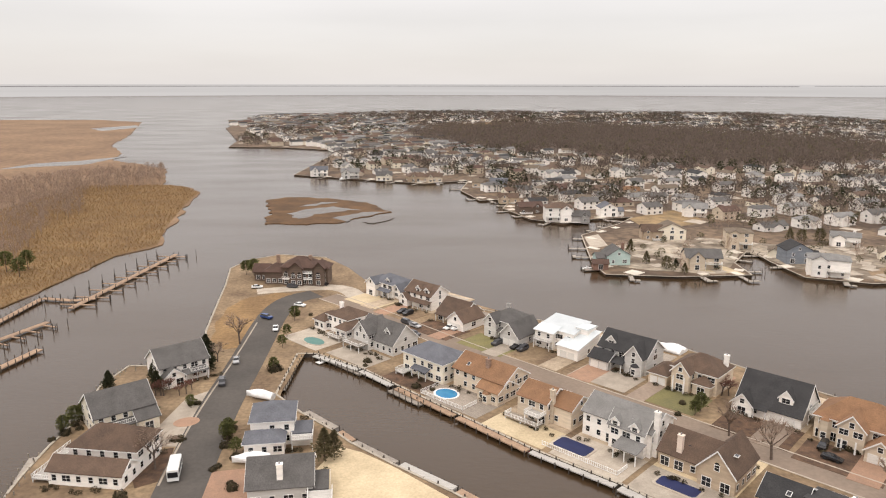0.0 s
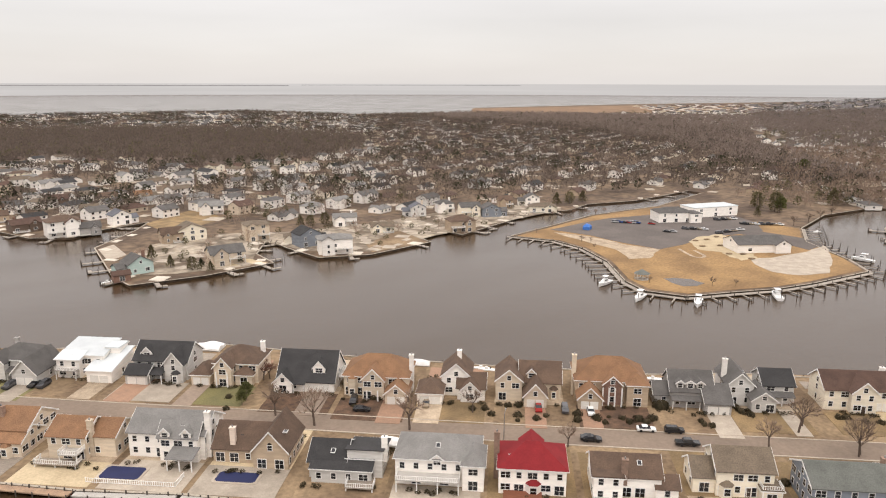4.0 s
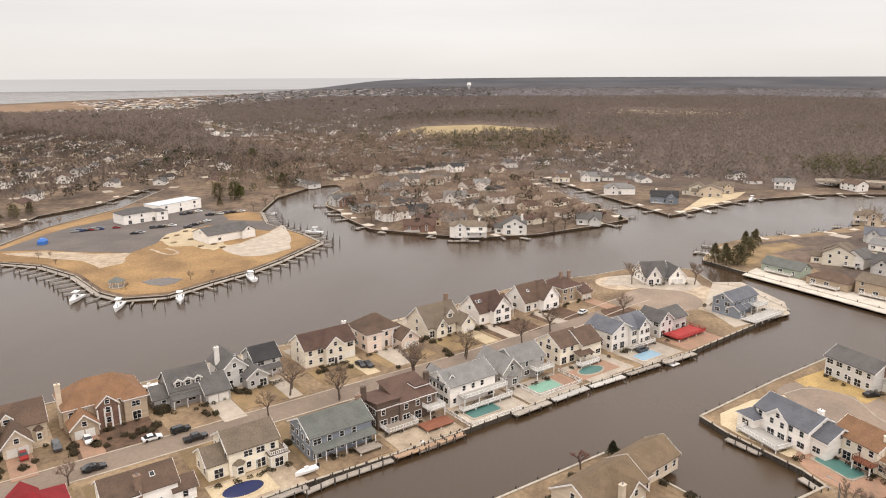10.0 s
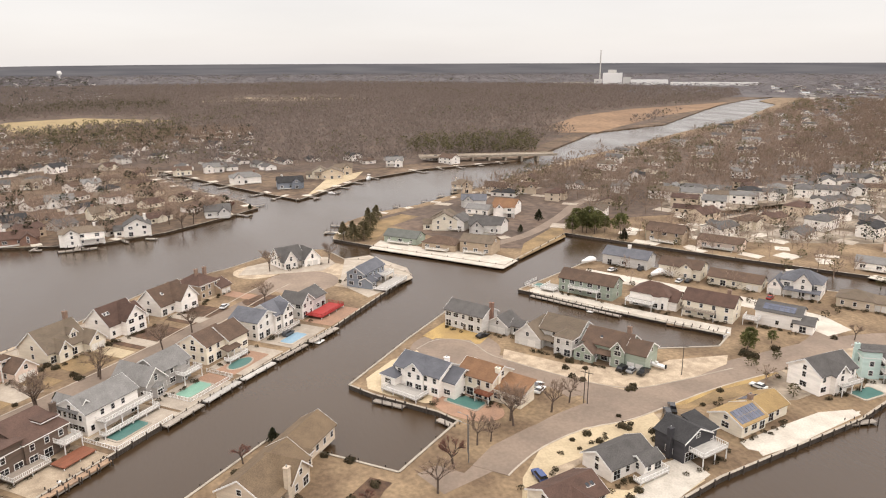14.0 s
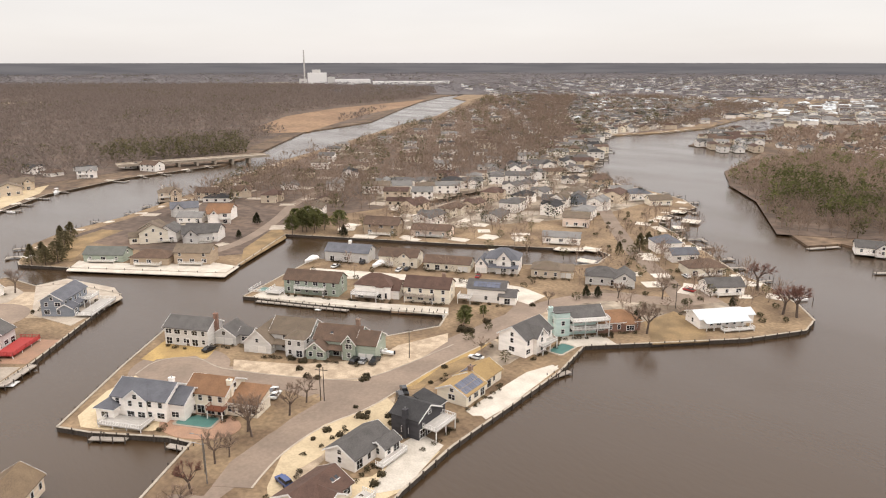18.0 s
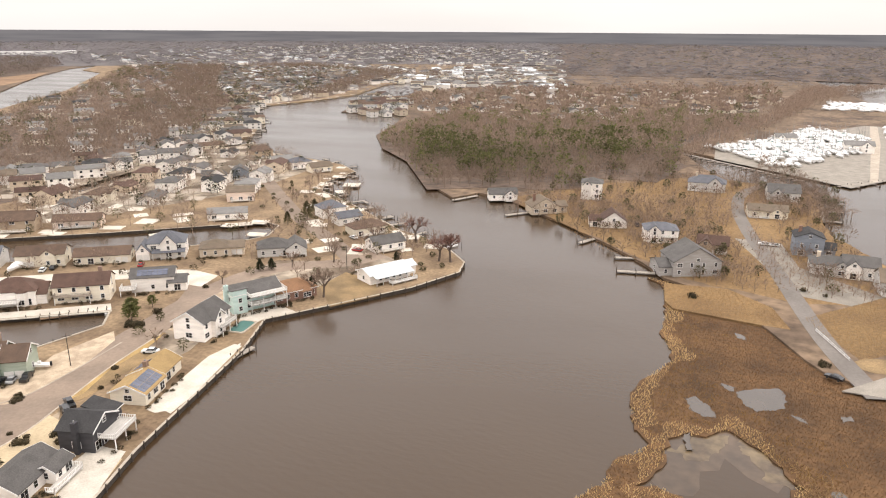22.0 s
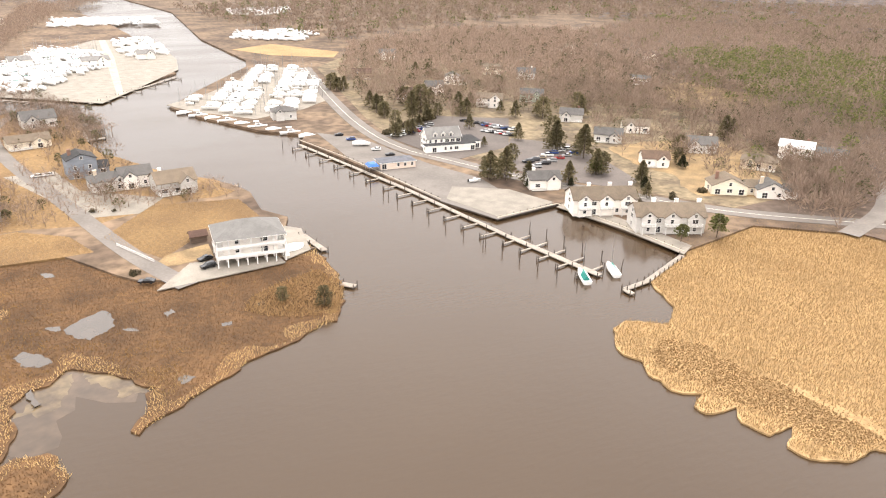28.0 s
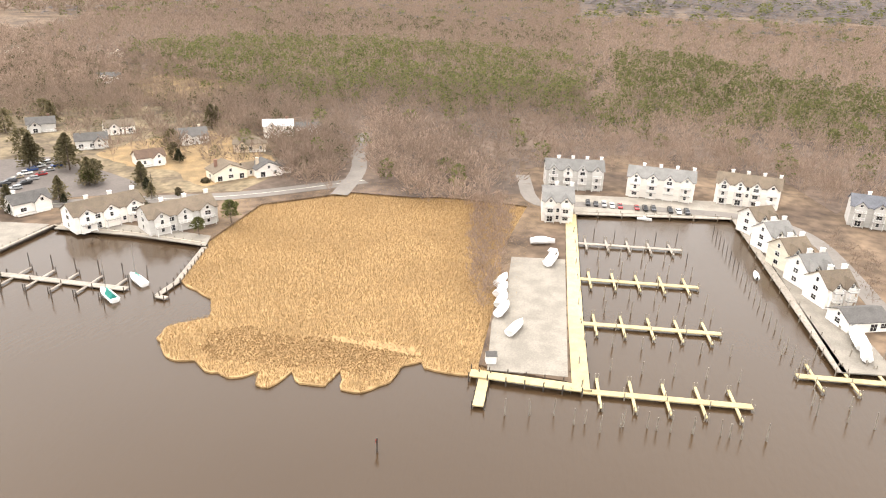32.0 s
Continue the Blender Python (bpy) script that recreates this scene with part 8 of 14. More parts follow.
# ---------------------------------------------------------------- the peninsula behind, and houses towards the inlet
LG = "houses across the canal"
for (q, w, d, h, k, rise, wl, rf, lb, rt) in (
    ((320.4, -94.9), 18, 9, 3.2, "gx", 2.6, "green", "green", "low house with a grey-green roof", -136), ((301.4, -107.8), 17, 10, 3.2, "hip", 2.6, "tan", "brown", "low tan house with brown roof", -136),
    ((290.3, -122.3), 16, 10, 5.2, "gx", 2.6, "tan", "tan", "tan two-storey house with tan roof", -136), ((343.6, -124.4), 12, 10, 5.4, "gy", 3.6, "cream", "tan", "cream house with steep front gable", -136),
    ((337.3, -129.8), 10, 10, 4.8, "gy", 3.2, "white", "grey", "white house with steep gable", -136), ((327.0, -142.7), 17, 10, 4.8, "gx", 3.0, "white", "grey", "white house with grey roof", -136),
    ((366.8, -170.8), 14, 10, 5.6, "gx", 2.6, "white", "orange", "white two-storey house with orange roof and balconies", -136), ((370.1, -155.2), 14, 9, 3.2, "gx", 2.2, "white", "lightgrey", "low white house by the river", -136),
    ((424.9, -190.5), 16, 10, 5.2, "gx", 2.6, "beige", "brown", "beige house near the river", -136), ((278.0, -216.2), 18, 10, 5.2, "gx", 2.4, "tan", "brown", "tan house across the canal", RP),
    ((258.1, -232.3), 20, 9, 3.4, "gx", 2.2, "pink", "brown", "long low pink house", RP), ((281.6, -218.5), 18, 10, 5.2, "gx", 2.4, "green", "brown", "green two-storey house on the canal", RP),
    ((258.1, -232.2), 20, 9, 3.4, "gx", 2.2, "pink", "brown", "long low pink house on the canal", RP), ((204.7, -269.4), 18, 10, 3.2, "gx", 1.8, "white", "lightgrey", "low white house on the canal corner", RP),
    ((222.3, -303.8), 14, 10, 5.0, "gx", 2.2, "pink", "tan", "pink two-storey house", RP), ((263.3, -335.1), 14, 10, 4.6, "gx", 2.4, "white", "grey", "white house with grey roof", RP), ((255.9, -349.1), 10, 10, 5.0, "gy", 3.0, "bluegrey", "grey", "small blue-grey house", RP),
    ((160.4, -292.9), 12, 10, 4.6, "hip", 3.0, "white", "slate", "white house with blue roof on the inlet", -126), ((147.4, -284.5), 12, 9, 3.4, "gx", 2.0, "white", "slate", "white house with blue roof", -126),
    ((130.5, -272.1), 16, 10, 3.4, "hip", 2.6, "cream", "brown", "cream house with brown hipped roof", -126), ((113.2, -254.3), 14, 9, 3.2, "gx", 2.4, "white", "grey", "white house with grey roof", -126),
    ((240.7, -394.0), 14, 10, 4.4, "hip", 2.6, "white", "slate", "white house with blue roof at the spit", -126), ((223.3, -389.5), 14, 9, 3.4, "gx", 2.4, "cream", "tan", "cream house at the spit", -126), ((285.7, -416.8), 14, 10, 5.2, "hip", 2.6, "tan", "brown", "tan house beside the inlet street", -126),
    ((254.3, -394.9), 14, 10, 4.6, "gx", 2.4, "white", "lightgrey", "white house with pale roof", -126),
):
    house(q, rt, [(-w / 2, w / 2, 0, d, h, k, rise)], wl, rf, lb + ", seen over the water", [("deck", -w / 3, w / 3, -2.5, 0, 0.8, PAVEWHITE, TRIM)], group=LG, seed=int(abs(q[0] * 3 + q[1])), dense=0.65, far=True)
slab("patio", [(317.0, -78.6), (263.5, -124.2), (273.4, -135.8), (288.8, -129.8), (303.5, -107.9), (330.0, -87.4)], GZ + 0.05, PAVEWHITE, "pale terraces along the canal", 0.3, category="patio")
slab("lot", [(274.9, -137.1), (305.4, -177.6), (333.9, -189.8), (299.8, -151.4)], GZ + 0.05, LAWN, "tan grass strip along the canal", 0.3, category="lot")
slab("lot", [(339.3, -72.0), (369.4, -87.6), (386.6, -115.0), (377.1, -122.3), (359.4, -101.0), (330.6, -84.6)], GZ + 0.045, LAWN, "tan grass at the river point", 0.3, category="lot")
ribbon("road", [(303.0, -135.7), (314.6, -161.3), (346.5, -196.4), (379.9, -225.2), (408.9, -265.2)], 6, GZ + 0.055, ASPHALT, "worn brown lane behind the canal houses")

slab("yard", [(116.9, -63.2), (128.6, -74.3), (134.3, -84.5), (141.2, -102.4), (135.9, -107.8), (127.2, -105.8), (118.3, -98.3), (122.6, -83.7), (119.7, -78.2), (118.1, -70.8), (109.8, -63.6), (109.4, -59.5)], GZ + 0.072, SAND, "cream gravel front yards along the curving street", 0.3, category="yard")
slab("yard", [(101.9, -79.8), (106.3, -86.5), (111.8, -95.1), (112.6, -101.3), (104.6, -101.7), (99.0, -88.4), (97.6, -83.7), (100.3, -78.0)], GZ + 0.075, PAVEWHITE, "white gravel yard along the bulkhead", 0.3, category="yard")
slab("terrace", [(113.3, -117.2), (115.4, -128.3), (118.3, -146.0), (116.6, -155.5), (113.8, -155.1), (107.0, -120.2), (110.2, -116.7)], GZ + 0.078, PAVEWHITE, "white terrace behind the ranch house", 0.3, category="patio")
slab("lawn", [(134.9, -110.6), (142.5, -134.1), (145.1, -153.7), (140.1, -154.4), (138.0, -144.9), (137.1, -129.6), (133.3, -117.7)], GZ + 0.071, GOLDLAWN, "golden dead lawn beside the ranch house", 0.3, category="lawn")
for q, k in (((137.6, -8.1), 1.6), ((136.5, -6.7), 1.7), ((139.3, -9.4), 1.4), ((138.8, -5.8), 1.4), ((153.9, -155.1), 2.2), ((151.5, -155.7), 2.0), ((153.7, -166.2), 1.6), ((154.6, -190.7), 1.3), ((128.7, -95.4), 1.4), ((127.3, -96.2), 1.2), ((124.4, -86.5), 1.2), ((124.0, -100.9), 1.3), ((120.6, -99.2), 1.2), ((154.7, -99.6), 1.2), ((157.6, -98.0), 1.2), ((146.5, -110.6), 1.3), ((163.6, -99.1), 1.2), ((136.4, -131.0), 1.0), ((171.9, -101.2), 1.3)):
    plant("bush", q, k, 1.3)
plant("fir", (149.5, -14.8), 0.6)
slab("street", [(191.7, -62.9), (198.2, -71.4), (192.8, -81.3), (180.5, -82.2), (176.1, -84.8), (161.3, -94.1), (145.4, -107.5), (145.2, -122.3), (149.7, -168.8), (141.7, -160.1), (138.7, -131.5), (133.8, -111.7), (130.6, -98.7), (131.4, -86.8), (127.1, -73.0), (121.6, -64.4), (118.8, -60.7), (125.1, -54.9), (131.2, -62.1), (136.2, -74.2), (139.7, -86.7), (141.0, -93.6), (146.2, -94.8), (157.3, -87.1), (174.1, -72.9), (185.2, -63.9)], GZ + 0.085, ASPHALT, "worn asphalt street with a turning circle", 0.3, category="road")
for pts in ([(191.7, -62.9), (198.2, -71.4), (192.8, -81.3), (180.5, -82.2), (176.1, -84.8), (161.3, -94.1), (145.4, -107.5), (145.2, -122.3), (147.3, -144.6)], [(118.8, -60.7), (121.6, -64.4), (127.1, -73.0), (131.4, -86.8), (130.6, -98.7), (133.8, -111.7), (138.7, -131.5), (141.1, -153.5)]):
    ribbon("kerb", pts, 0.45, GZ + 0.12, CONCRETE, "pale kerb along the curving street", 0.3, "kerb")


# ---------------------------------------------------------------- far town, woods and fields
def along_streets(poly, spacing, seed, holes=()):
    """House places in rows along both sides of streets that bend a little; blocks turn square to one another here and there."""
    g = random.Random(seed)
    xs, ys = [p[0] for p in poly], [p[1] for p in poly]
    pitch, step = spacing * 2.1, spacing * 0.86
    cx, cy, half = (min(xs) + max(xs)) / 2, (min(ys) + max(ys)) / 2, math.hypot(max(xs) - min(xs), max(ys) - min(ys)) / 2 + pitch
    base = math.radians(g.choice((20, -43, 47)))
    res = []
    for i in range(int(-half / pitch), int(half / pitch) + 1):
        for j in range(int(-half / step), int(half / step) + 1):
            for side in (-1, 1):
                u, v = j * step + g.uniform(-0.14, 0.14) * step, i * pitch + side * (pitch * 0.26 + g.uniform(-1.2, 1.2))
                x, y = cx + u * math.cos(base) - v * math.sin(base), cy + u * math.sin(base) + v * math.cos(base)
                bend = 45 * noise.noise((x * 0.0022, y * 0.0022, seed * 0.37))
                x, y = x - bend * math.sin(base), y + bend * math.cos(base)
                turn = noise.noise((round(x / 140) * 0.71, round(y / 140) * 0.71, seed)) > 0.22
                if g.random() > 0.1:
                    res.append((x, y, base + (math.pi / 2 if turn else 0) + (math.pi if side > 0 else 0) + math.radians(g.uniform(-5, 5))))
    arr = np.array(res)
    keep = in_poly(arr[:, 0], arr[:, 1], poly)
    for hole in holes:
        keep &= ~in_poly(arr[:, 0], arr[:, 1], hole)
    return arr[keep]


def clumps(pts, scale, above):
    """The points that fall into natural clumps."""
    return pts[np.array([noise.noise((x * scale, y * scale, 3)) + 0.4 * noise.noise((x * scale * 4, y * scale * 4, 7)) > above for x, y in pts], bool)]


def houses_in(name, poly, spacing, seed, label, big=1.0, holes=(), pale=False):
    g = random.Random(seed)
    combos = [("white", "grey"), ("white", "brown"), ("cream", "umber"), ("beige", "brown"), ("white", "dark"), ("lightgrey", "grey"), ("tan", "umber"), ("white", "dark")]
    if pale == 2:
        combos = [("white", "lightgrey"), ("white", "white"), ("cream", "tan"), ("white", "grey"), ("lightgrey", "brown")]
    elif pale:
        combos = [("white", "lightgrey"), ("white", "grey"), ("white", "tan"), ("cream", "brown"), ("white", "grey"), ("white", "dark"), ("beige", "umber")]
    lots = [[] for _ in combos]
    for x, y, a in along_streets(poly, spacing, seed, holes):
        lots[g.randrange(len(combos))].append((x, y, a, g.uniform(12, 18.5) * big, g.uniform(8.5, 11) * big, g.choice((2.8, 5.2, 5.6) if pale else (2.6, 2.7, 2.9, 3.0, 5.2)), g.uniform(1.6, 2.7)))
    for (w, r), rows in zip(combos, lots):
        if rows:
            far_houses(name, rows, WALLS[w], ROOFS[r], label)


NE_TOWN = [(-275, 960), (-200, 955), (-125, 915), (-120, 670), (-60, 640), (30, 640), (40, 540), (70, 470), (130, 470), (180, 390), (330, 370), (480, 340), (560, 250), (660, 240), (900, 480), (1250, 700), (1500, 1100), (1250, 1450), (960, 1500), (800, 1900), (330, 1980), (-130, 2020), (-300, 1800), (-380, 1450)]
FOREST_A = [(-58.4, 1163.1), (17.2, 1369.7), (235.1, 1389.1), (446.0, 1219.3), (583.3, 943.3), (469.8, 756.1), (260.9, 704.9), (203.2, 812.4), (136.1, 879.0), (46.6, 893.1), (-18.7, 991.9)]
FIELD_A = [(-56.5, 1335.4), (104.0, 1545.7), (239.3, 1483.8), (16.0, 1273.2)]
SHORE_BELT = [(1116.0, 1485.0), (1353.7, 1319.0), (1591.3, 983.0), (1919.2, 636.6), (1302.5, 430.8), (1147.8, 709.6), (1049.9, 1025.0), (998.3, 1330.2)]
HALF_E = [(0, 0), (1310, 2018), (1900, 1500), (1500, 0)]
HALF_W = [(0, 0), (-900, 1000), (-900, 2300), (1450, 2300), (1310, 2018)]
houses_in("town_houses", NE_TOWN, 36, 3, "far houses among bare trees of the town across the bay", holes=(FOREST_A, FIELD_A, SHORE_BELT, HALF_W, [(640, 250), (720, 420), (900, 640), (1000, 900), (990, 1250), (1120, 1480), (1900, 1500), (1500, 0)]))
houses_in("town_houses", NE_TOWN, 33, 203, "far houses of the town across the bay", holes=(FOREST_A, FIELD_A, HALF_E), pale=True)
pale_lots("paved_lots", scatter(NE_TOWN, 36, 103, (FOREST_A, FIELD_A, SHORE_BELT)), CONCRETE, "pale driveways and yards of the far town", 103)
NW_SHORE = [(-432.4, 1438.4), (-447.2, 1824.5), (-324.6, 1856.9), (-105.8, 1612.2), (-3.6, 1163.5), (53.6, 893.2), (98.4, 704.2), (119.9, 586.5), (158.7, 474.1), (140.4, 555.4), (105.8, 613.9), (55.1, 723.2), (-14.8, 781.5), (-95.9, 843.0), (-165.8, 938.9), (-217.8, 1048.8), (-167.9, 1162.3), (-317.6, 1333.2)]
houses_in("town_houses", NW_SHORE, 19, 104, "white houses crowded along the far shore", holes=(HALF_E,), pale=True)
houses_in("town_houses", NW_SHORE, 30, 204, "pale houses among bare trees", holes=(SHORE_BELT, HALF_W), pale=True)
pale_lots("paved_lots", scatter(NW_SHORE, 14, 105, (HALF_E,)), CONCRETE, "pale yards along the far shore", 105)
EN_TOWN = [(520.1, 233.8), (522.1, 195.8), (578.7, 185.9), (626.1, 116.1), (690.2, 41.3), (784.9, -66.0), (939.5, -83.5), (958.4, 10.3), (919.2, 142.9), (940.2, 246.4), (949.8, 408.3), (836.4, 422.9), (630.4, 319.4)]
houses_in("town_houses", EN_TOWN, 36, 106, "houses among trees behind the club")
pale_lots("paved_lots", scatter(EN_TOWN, 26, 107), CONCRETE, "pale driveways among the trees", 107)
wood_stuff("town_trees", scatter(EN_TOWN, 10, 108), 10, 4.5, TWIG, "bare trees among the houses behind the club", 30, 0.22, 2.4, 108)
wood_stuff("town_evergreens", scatter(EN_TOWN, 27, 109), 10.5, 4.0, NEEDLE, "dark evergreens behind the club", 56, 0.6, 1.4, 109, shape="tuft")
CT2 = [(1802.3, 1212.3), (2255.3, 1136.1), (1985.1, 573.4), (2180.7, 178.4), (1918.4, 170.6), (1700.8, 491.0), (1748.1, 881.2)]
houses_in("town_houses", CT2, 44, 110, "far pale buildings along the coast road", 1.3, pale=True)
slab("forest_floor", FOREST_A, GZ + 0.1, FOREST, "brown floor of the wood behind the town", 0.5, category="ground")
slab("field", FIELD_A, GZ + 0.12, REEDBED, "tan reed field behind the town", 0.5, category="field")
wood_stuff("bare_wood", scatter(FOREST_A, 10, 5), 11, 4.8, DARKTWIG, "leafless brown wood behind the town", 28, 0.4, 2.6, 5)
wood_stuff("pine_wood", scatter(FOREST_A, 23, 6), 10, 4.4, CEDAR, "dark evergreens in the wood", 34, 0.9, 1.7, 6, shape="tuft")
EAST_TREES = [(640, 250), (720, 420), (900, 640), (1000, 900), (990, 1250), (1120, 1480), (1300, 1380), (1500, 1100), (1250, 700), (900, 480), (660, 240)]
wood_stuff("town_trees", scatter(EAST_TREES, 11, 208, (SHORE_BELT,)), 11, 5.4, EASTTWIG, "bare woods behind the town", 22, 0.32, 2.6, 208)
wood_stuff("town_trees", scatter(NE_TOWN, 13, 7, (FOREST_A, SHORE_BELT, HALF_W)), 11, 5.2, DARKTWIG, "bare trees among the town houses", 22, 0.30, 2.6, 7)
wood_stuff("town_trees", clumps(scatter(NE_TOWN, 13, 207, (FOREST_A, NW_SHORE, HALF_E)), 0.009, -0.05), 10, 5.0, DARKTWIG, "bare trees among the shore houses", 28, 0.24, 2.4, 207)
wood_stuff("bare_wood", scatter(SHORE_BELT, 13, 171), 10, 5.5, EASTTWIG, "belt of bare wood between the town and the marsh", 24, 0.5, 3.0, 171)
CLUBBACK = [(499.2, 280.5), (556.4, 284.1), (594.2, 254.2), (592.1, 220.3), (550.4, 193.6), (503.6, 210.4), (477.3, 229.4)]
wood_stuff("bare_trees", scatter(CLUBBACK, 12, 172), 8, 3.8, TWIG, "bare trees behind the boat club", 44, 0.14, 2.2, 172)
wood_stuff("evergreens", scatter(CLUBBACK, 21, 173), 9.5, 3.0, CEDAR, "dark cedars behind the boat club", 90, 0.5, 1.2, 173, shape="tuft")
SHOREROW = [(159.6, 438.4), (214.6, 451.9), (275.5, 453.6), (308.9, 434.4), (295.7, 397.4), (240.2, 397.0), (189.0, 400.2), (142.0, 393.3)]
wood_stuff("evergreens", scatter(SHOREROW, 19, 176), 7, 2.8, CEDAR, "dark evergreens among the shore houses", 80, 0.5, 1.2, 176, shape="tuft")
wood_stuff("bare_trees", scatter(SHOREROW, 17, 177), 7.5, 3.4, TWIG, "bare trees among the shore houses", 44, 0.12, 2.0, 177)
SHOREROW2 = [(148.0, 586.6), (218.1, 527.5), (258.5, 447.6), (266.4, 420.1), (316.2, 502.3), (288.8, 587.1), (216.0, 652.5)]
wood_stuff("evergreens", scatter(SHOREROW2, 24, 178), 7, 2.8, CEDAR, "dark evergreens among the northern houses", 80, 0.5, 1.2, 178, shape="tuft")
wood_stuff("bare_trees", scatter(SHOREROW2, 22, 179), 7.5, 3.4, TWIG, "bare trees among the northern houses", 44, 0.12, 2.0, 179)
BALLPINES = [(1224.5, 334.3), (1492.3, 369.4), (1657.0, 206.7), (1591.8, 30.7), (1405.1, 24.1), (1385.3, 151.3), (1273.7, 294.0)]
wood_stuff("pine_wood", scatter(BALLPINES, 15, 174), 13, 5, CEDAR, "dark pines behind the open field", 34, 0.9, 1.8, 174, shape="tuft")
FRONTPINES = [(931.1, 177.9), (1066.3, 130.2), (1090.4, 25.3), (963.0, -11.2), (805.2, 16.1), (766.5, 80.0), (786.5, 141.8)]
wood_stuff("pine_wood", scatter(FRONTPINES, 15, 175), 12, 4.2, CEDAR, "dark pines in front of the open field", 44, 0.8, 1.6, 175, shape="tuft")
wood_stuff("town_evergreens", clumps(scatter(NE_TOWN, 17, 8, (FOREST_A,)), 0.012, 0.12), 9.5, 4.4, NEEDLE, "dark evergreens among the town houses", 56, 0.7, 1.6, 8, shape="tuft")

# the wide woods to the east and south-east
EAST_WOOD = [(640, 40), (700, 200), (950, 470), (1300, 690), (1800, 1000), (2600, 900), (2900, -600), (2300, -1300), (1700, -1500), (1400, -1250), (1150, -930), (860, -620), (790, -460), (620, -300), (590, -200), (560, -110), (600, -20)]
GOLF = [(1042.4, 273.5), (1214.3, 248.8), (1270.1, 159.5), (1174.2, 23.0), (1066.5, 12.4), (1043.7, 89.8), (970.6, 174.5)]
MARSHFIELD = [(843.6, -437.4), (1016.5, -590.2), (1130.7, -761.6), (1249.7, -1086.7), (1092.3, -908.1), (964.1, -707.8), (774.0, -481.8), (784.7, -436.7)]
SANDY = [(1682.0, -7.4), (1866.1, -143.6), (1720.7, -435.0), (1654.4, -283.8)]
for nm, poly, m, lb in (("field", GOLF, OPENFIELD, "straw-coloured open field in the woods"), ("field", MARSHFIELD, FARMARSH, "tan marsh meadow beside the river"), ("field", SANDY, SAND, "bare sandy clearing in the woods")):
    slab(nm, poly, GZ + 0.15, m, lb, 0.5, category="field")
slab("forest_floor", EAST_WOOD, GZ + 0.05, FOREST, "brown leaf litter under the east woods", 0.5, category="ground")
wood_stuff("bare_wood", scatter(EAST_WOOD, 18, 11, (GOLF, MARSHFIELD, SANDY, EN_TOWN)), 11, 8.5, EASTTWIG, "wide leafless woods beyond the river", 28, 0.42, 3.2, 11)
wood_stuff("pine_wood", clumps(scatter(EAST_WOOD, 34, 12, (GOLF, MARSHFIELD, SANDY)), 0.005, 0.1), 12, 7, CEDAR, "dark evergreens in the east woods", 44, 0.8, 1.8, 12, shape="tuft")
PINES_R = [(706.5, -211.5), (729.3, -274.9), (748.5, -368.8), (675.4, -346.3), (618.1, -312.2), (619.0, -234.5), (647.9, -200.0)]
wood_stuff("pine_wood", scatter(PINES_R, 10, 13), 12, 5, CEDAR, "stand of dark pines by the bridge", 60, 0.8, 1.6, 13, shape="tuft")
houses_in("town_houses", [(617.3, 10.2), (588.3, -73.9), (598.4, -154.5), (576.8, -219.1), (600.7, -227.8), (651.2, -92.2), (747.4, -34.3), (649.8, -9.5)], 26, 14, "houses along the far canal")

# between the river and the inlet
INSHORE0 = [(343.4, -261.6), (327.1, -268.3), (331.4, -313.9), (337.1, -382.3), (349.1, -473.2), (404.8, -586.2), (458.0, -652.9), (495.9, -727.5), (499.3, -821.5), (590.8, -1160.8), (701.5, -1376.9), (1058.8, -1396.7), (749.0, -965.7), (486.4, -640.3), (389.8, -462.3), (373.9, -360.0), (385.6, -295.0)]
MID = [(380, -95), (420, -160), (490, -262), (562, -345), (612, -430), (805, -730), (1120, -1140), (1210, -1240), (900, -1500), (560, -1300), (480, -830), (500, -720), (460, -650), (380, -520), (365, -440), (370, -390), (350, -330), (330, -270), (335, -220), (322, -185), (290, -150), (300, -125)]
RIVERTIP = [(320, -60), (380, -78), (402, -105), (418, -142), (410, -195), (370, -235), (310, -182), (262, -128)]
RIVERBANK = [(505, -285), (562, -348), (612, -432), (805, -732), (1118, -1142), (1205, -1240), (1080, -1270), (980, -1150), (690, -780), (530, -520), (450, -390), (400, -290)]
wood_stuff("bare_trees", scatter(RIVERBANK, 11, 151), 7.0, 5.0, TWIG, "bare trees along the river bank", 34, 0.2, 2, 151)
wood_stuff("bare_wood", scatter(MID, 11, 15, (INSHORE0, RIVERBANK, RIVERTIP)), 12, 6.0, TWIG, "bare trees between river and inlet", 34, 0.24, 2.4, 15)
wood_stuff("evergreens", clumps(scatter(MID, 20, 16, (RIVERTIP,)), 0.012, 0.02), 11, 4.2, CEDAR, "evergreens between the houses", 60, 0.6, 1.4, 16, shape="tuft")
slab("forest_floor", MID, GZ + 0.04, FOREST, "brown ground under the bare trees", 0.3, category="ground")
houses_in("town_houses", MID, 42, 17, "houses among bare trees between river and inlet", holes=(RIVERTIP,), pale=True)
POINT_IN = [(315, -270), (325, -360), (345, -440), (330, -465), (262, -420), (235, -400), (232, -330), (262, -260), (290, -220)]
slab("ground_suburb", POINT_IN, GZ + 0.03, SUBURB, "patchy pale yards and paving inland of the point", 0.3, category="ground")
houses_in("town_houses", POINT_IN, 27, 18, "houses inland of the point", pale=True)
INSHORE = INSHORE0
slab("ground_suburb", INSHORE, GZ + 0.06, SUBURB, "patchy pale yards along the inlet", 0.3, category="ground")
houses_in("town_houses", INSHORE, 19, 118, "pale houses lining the inlet", pale=True)
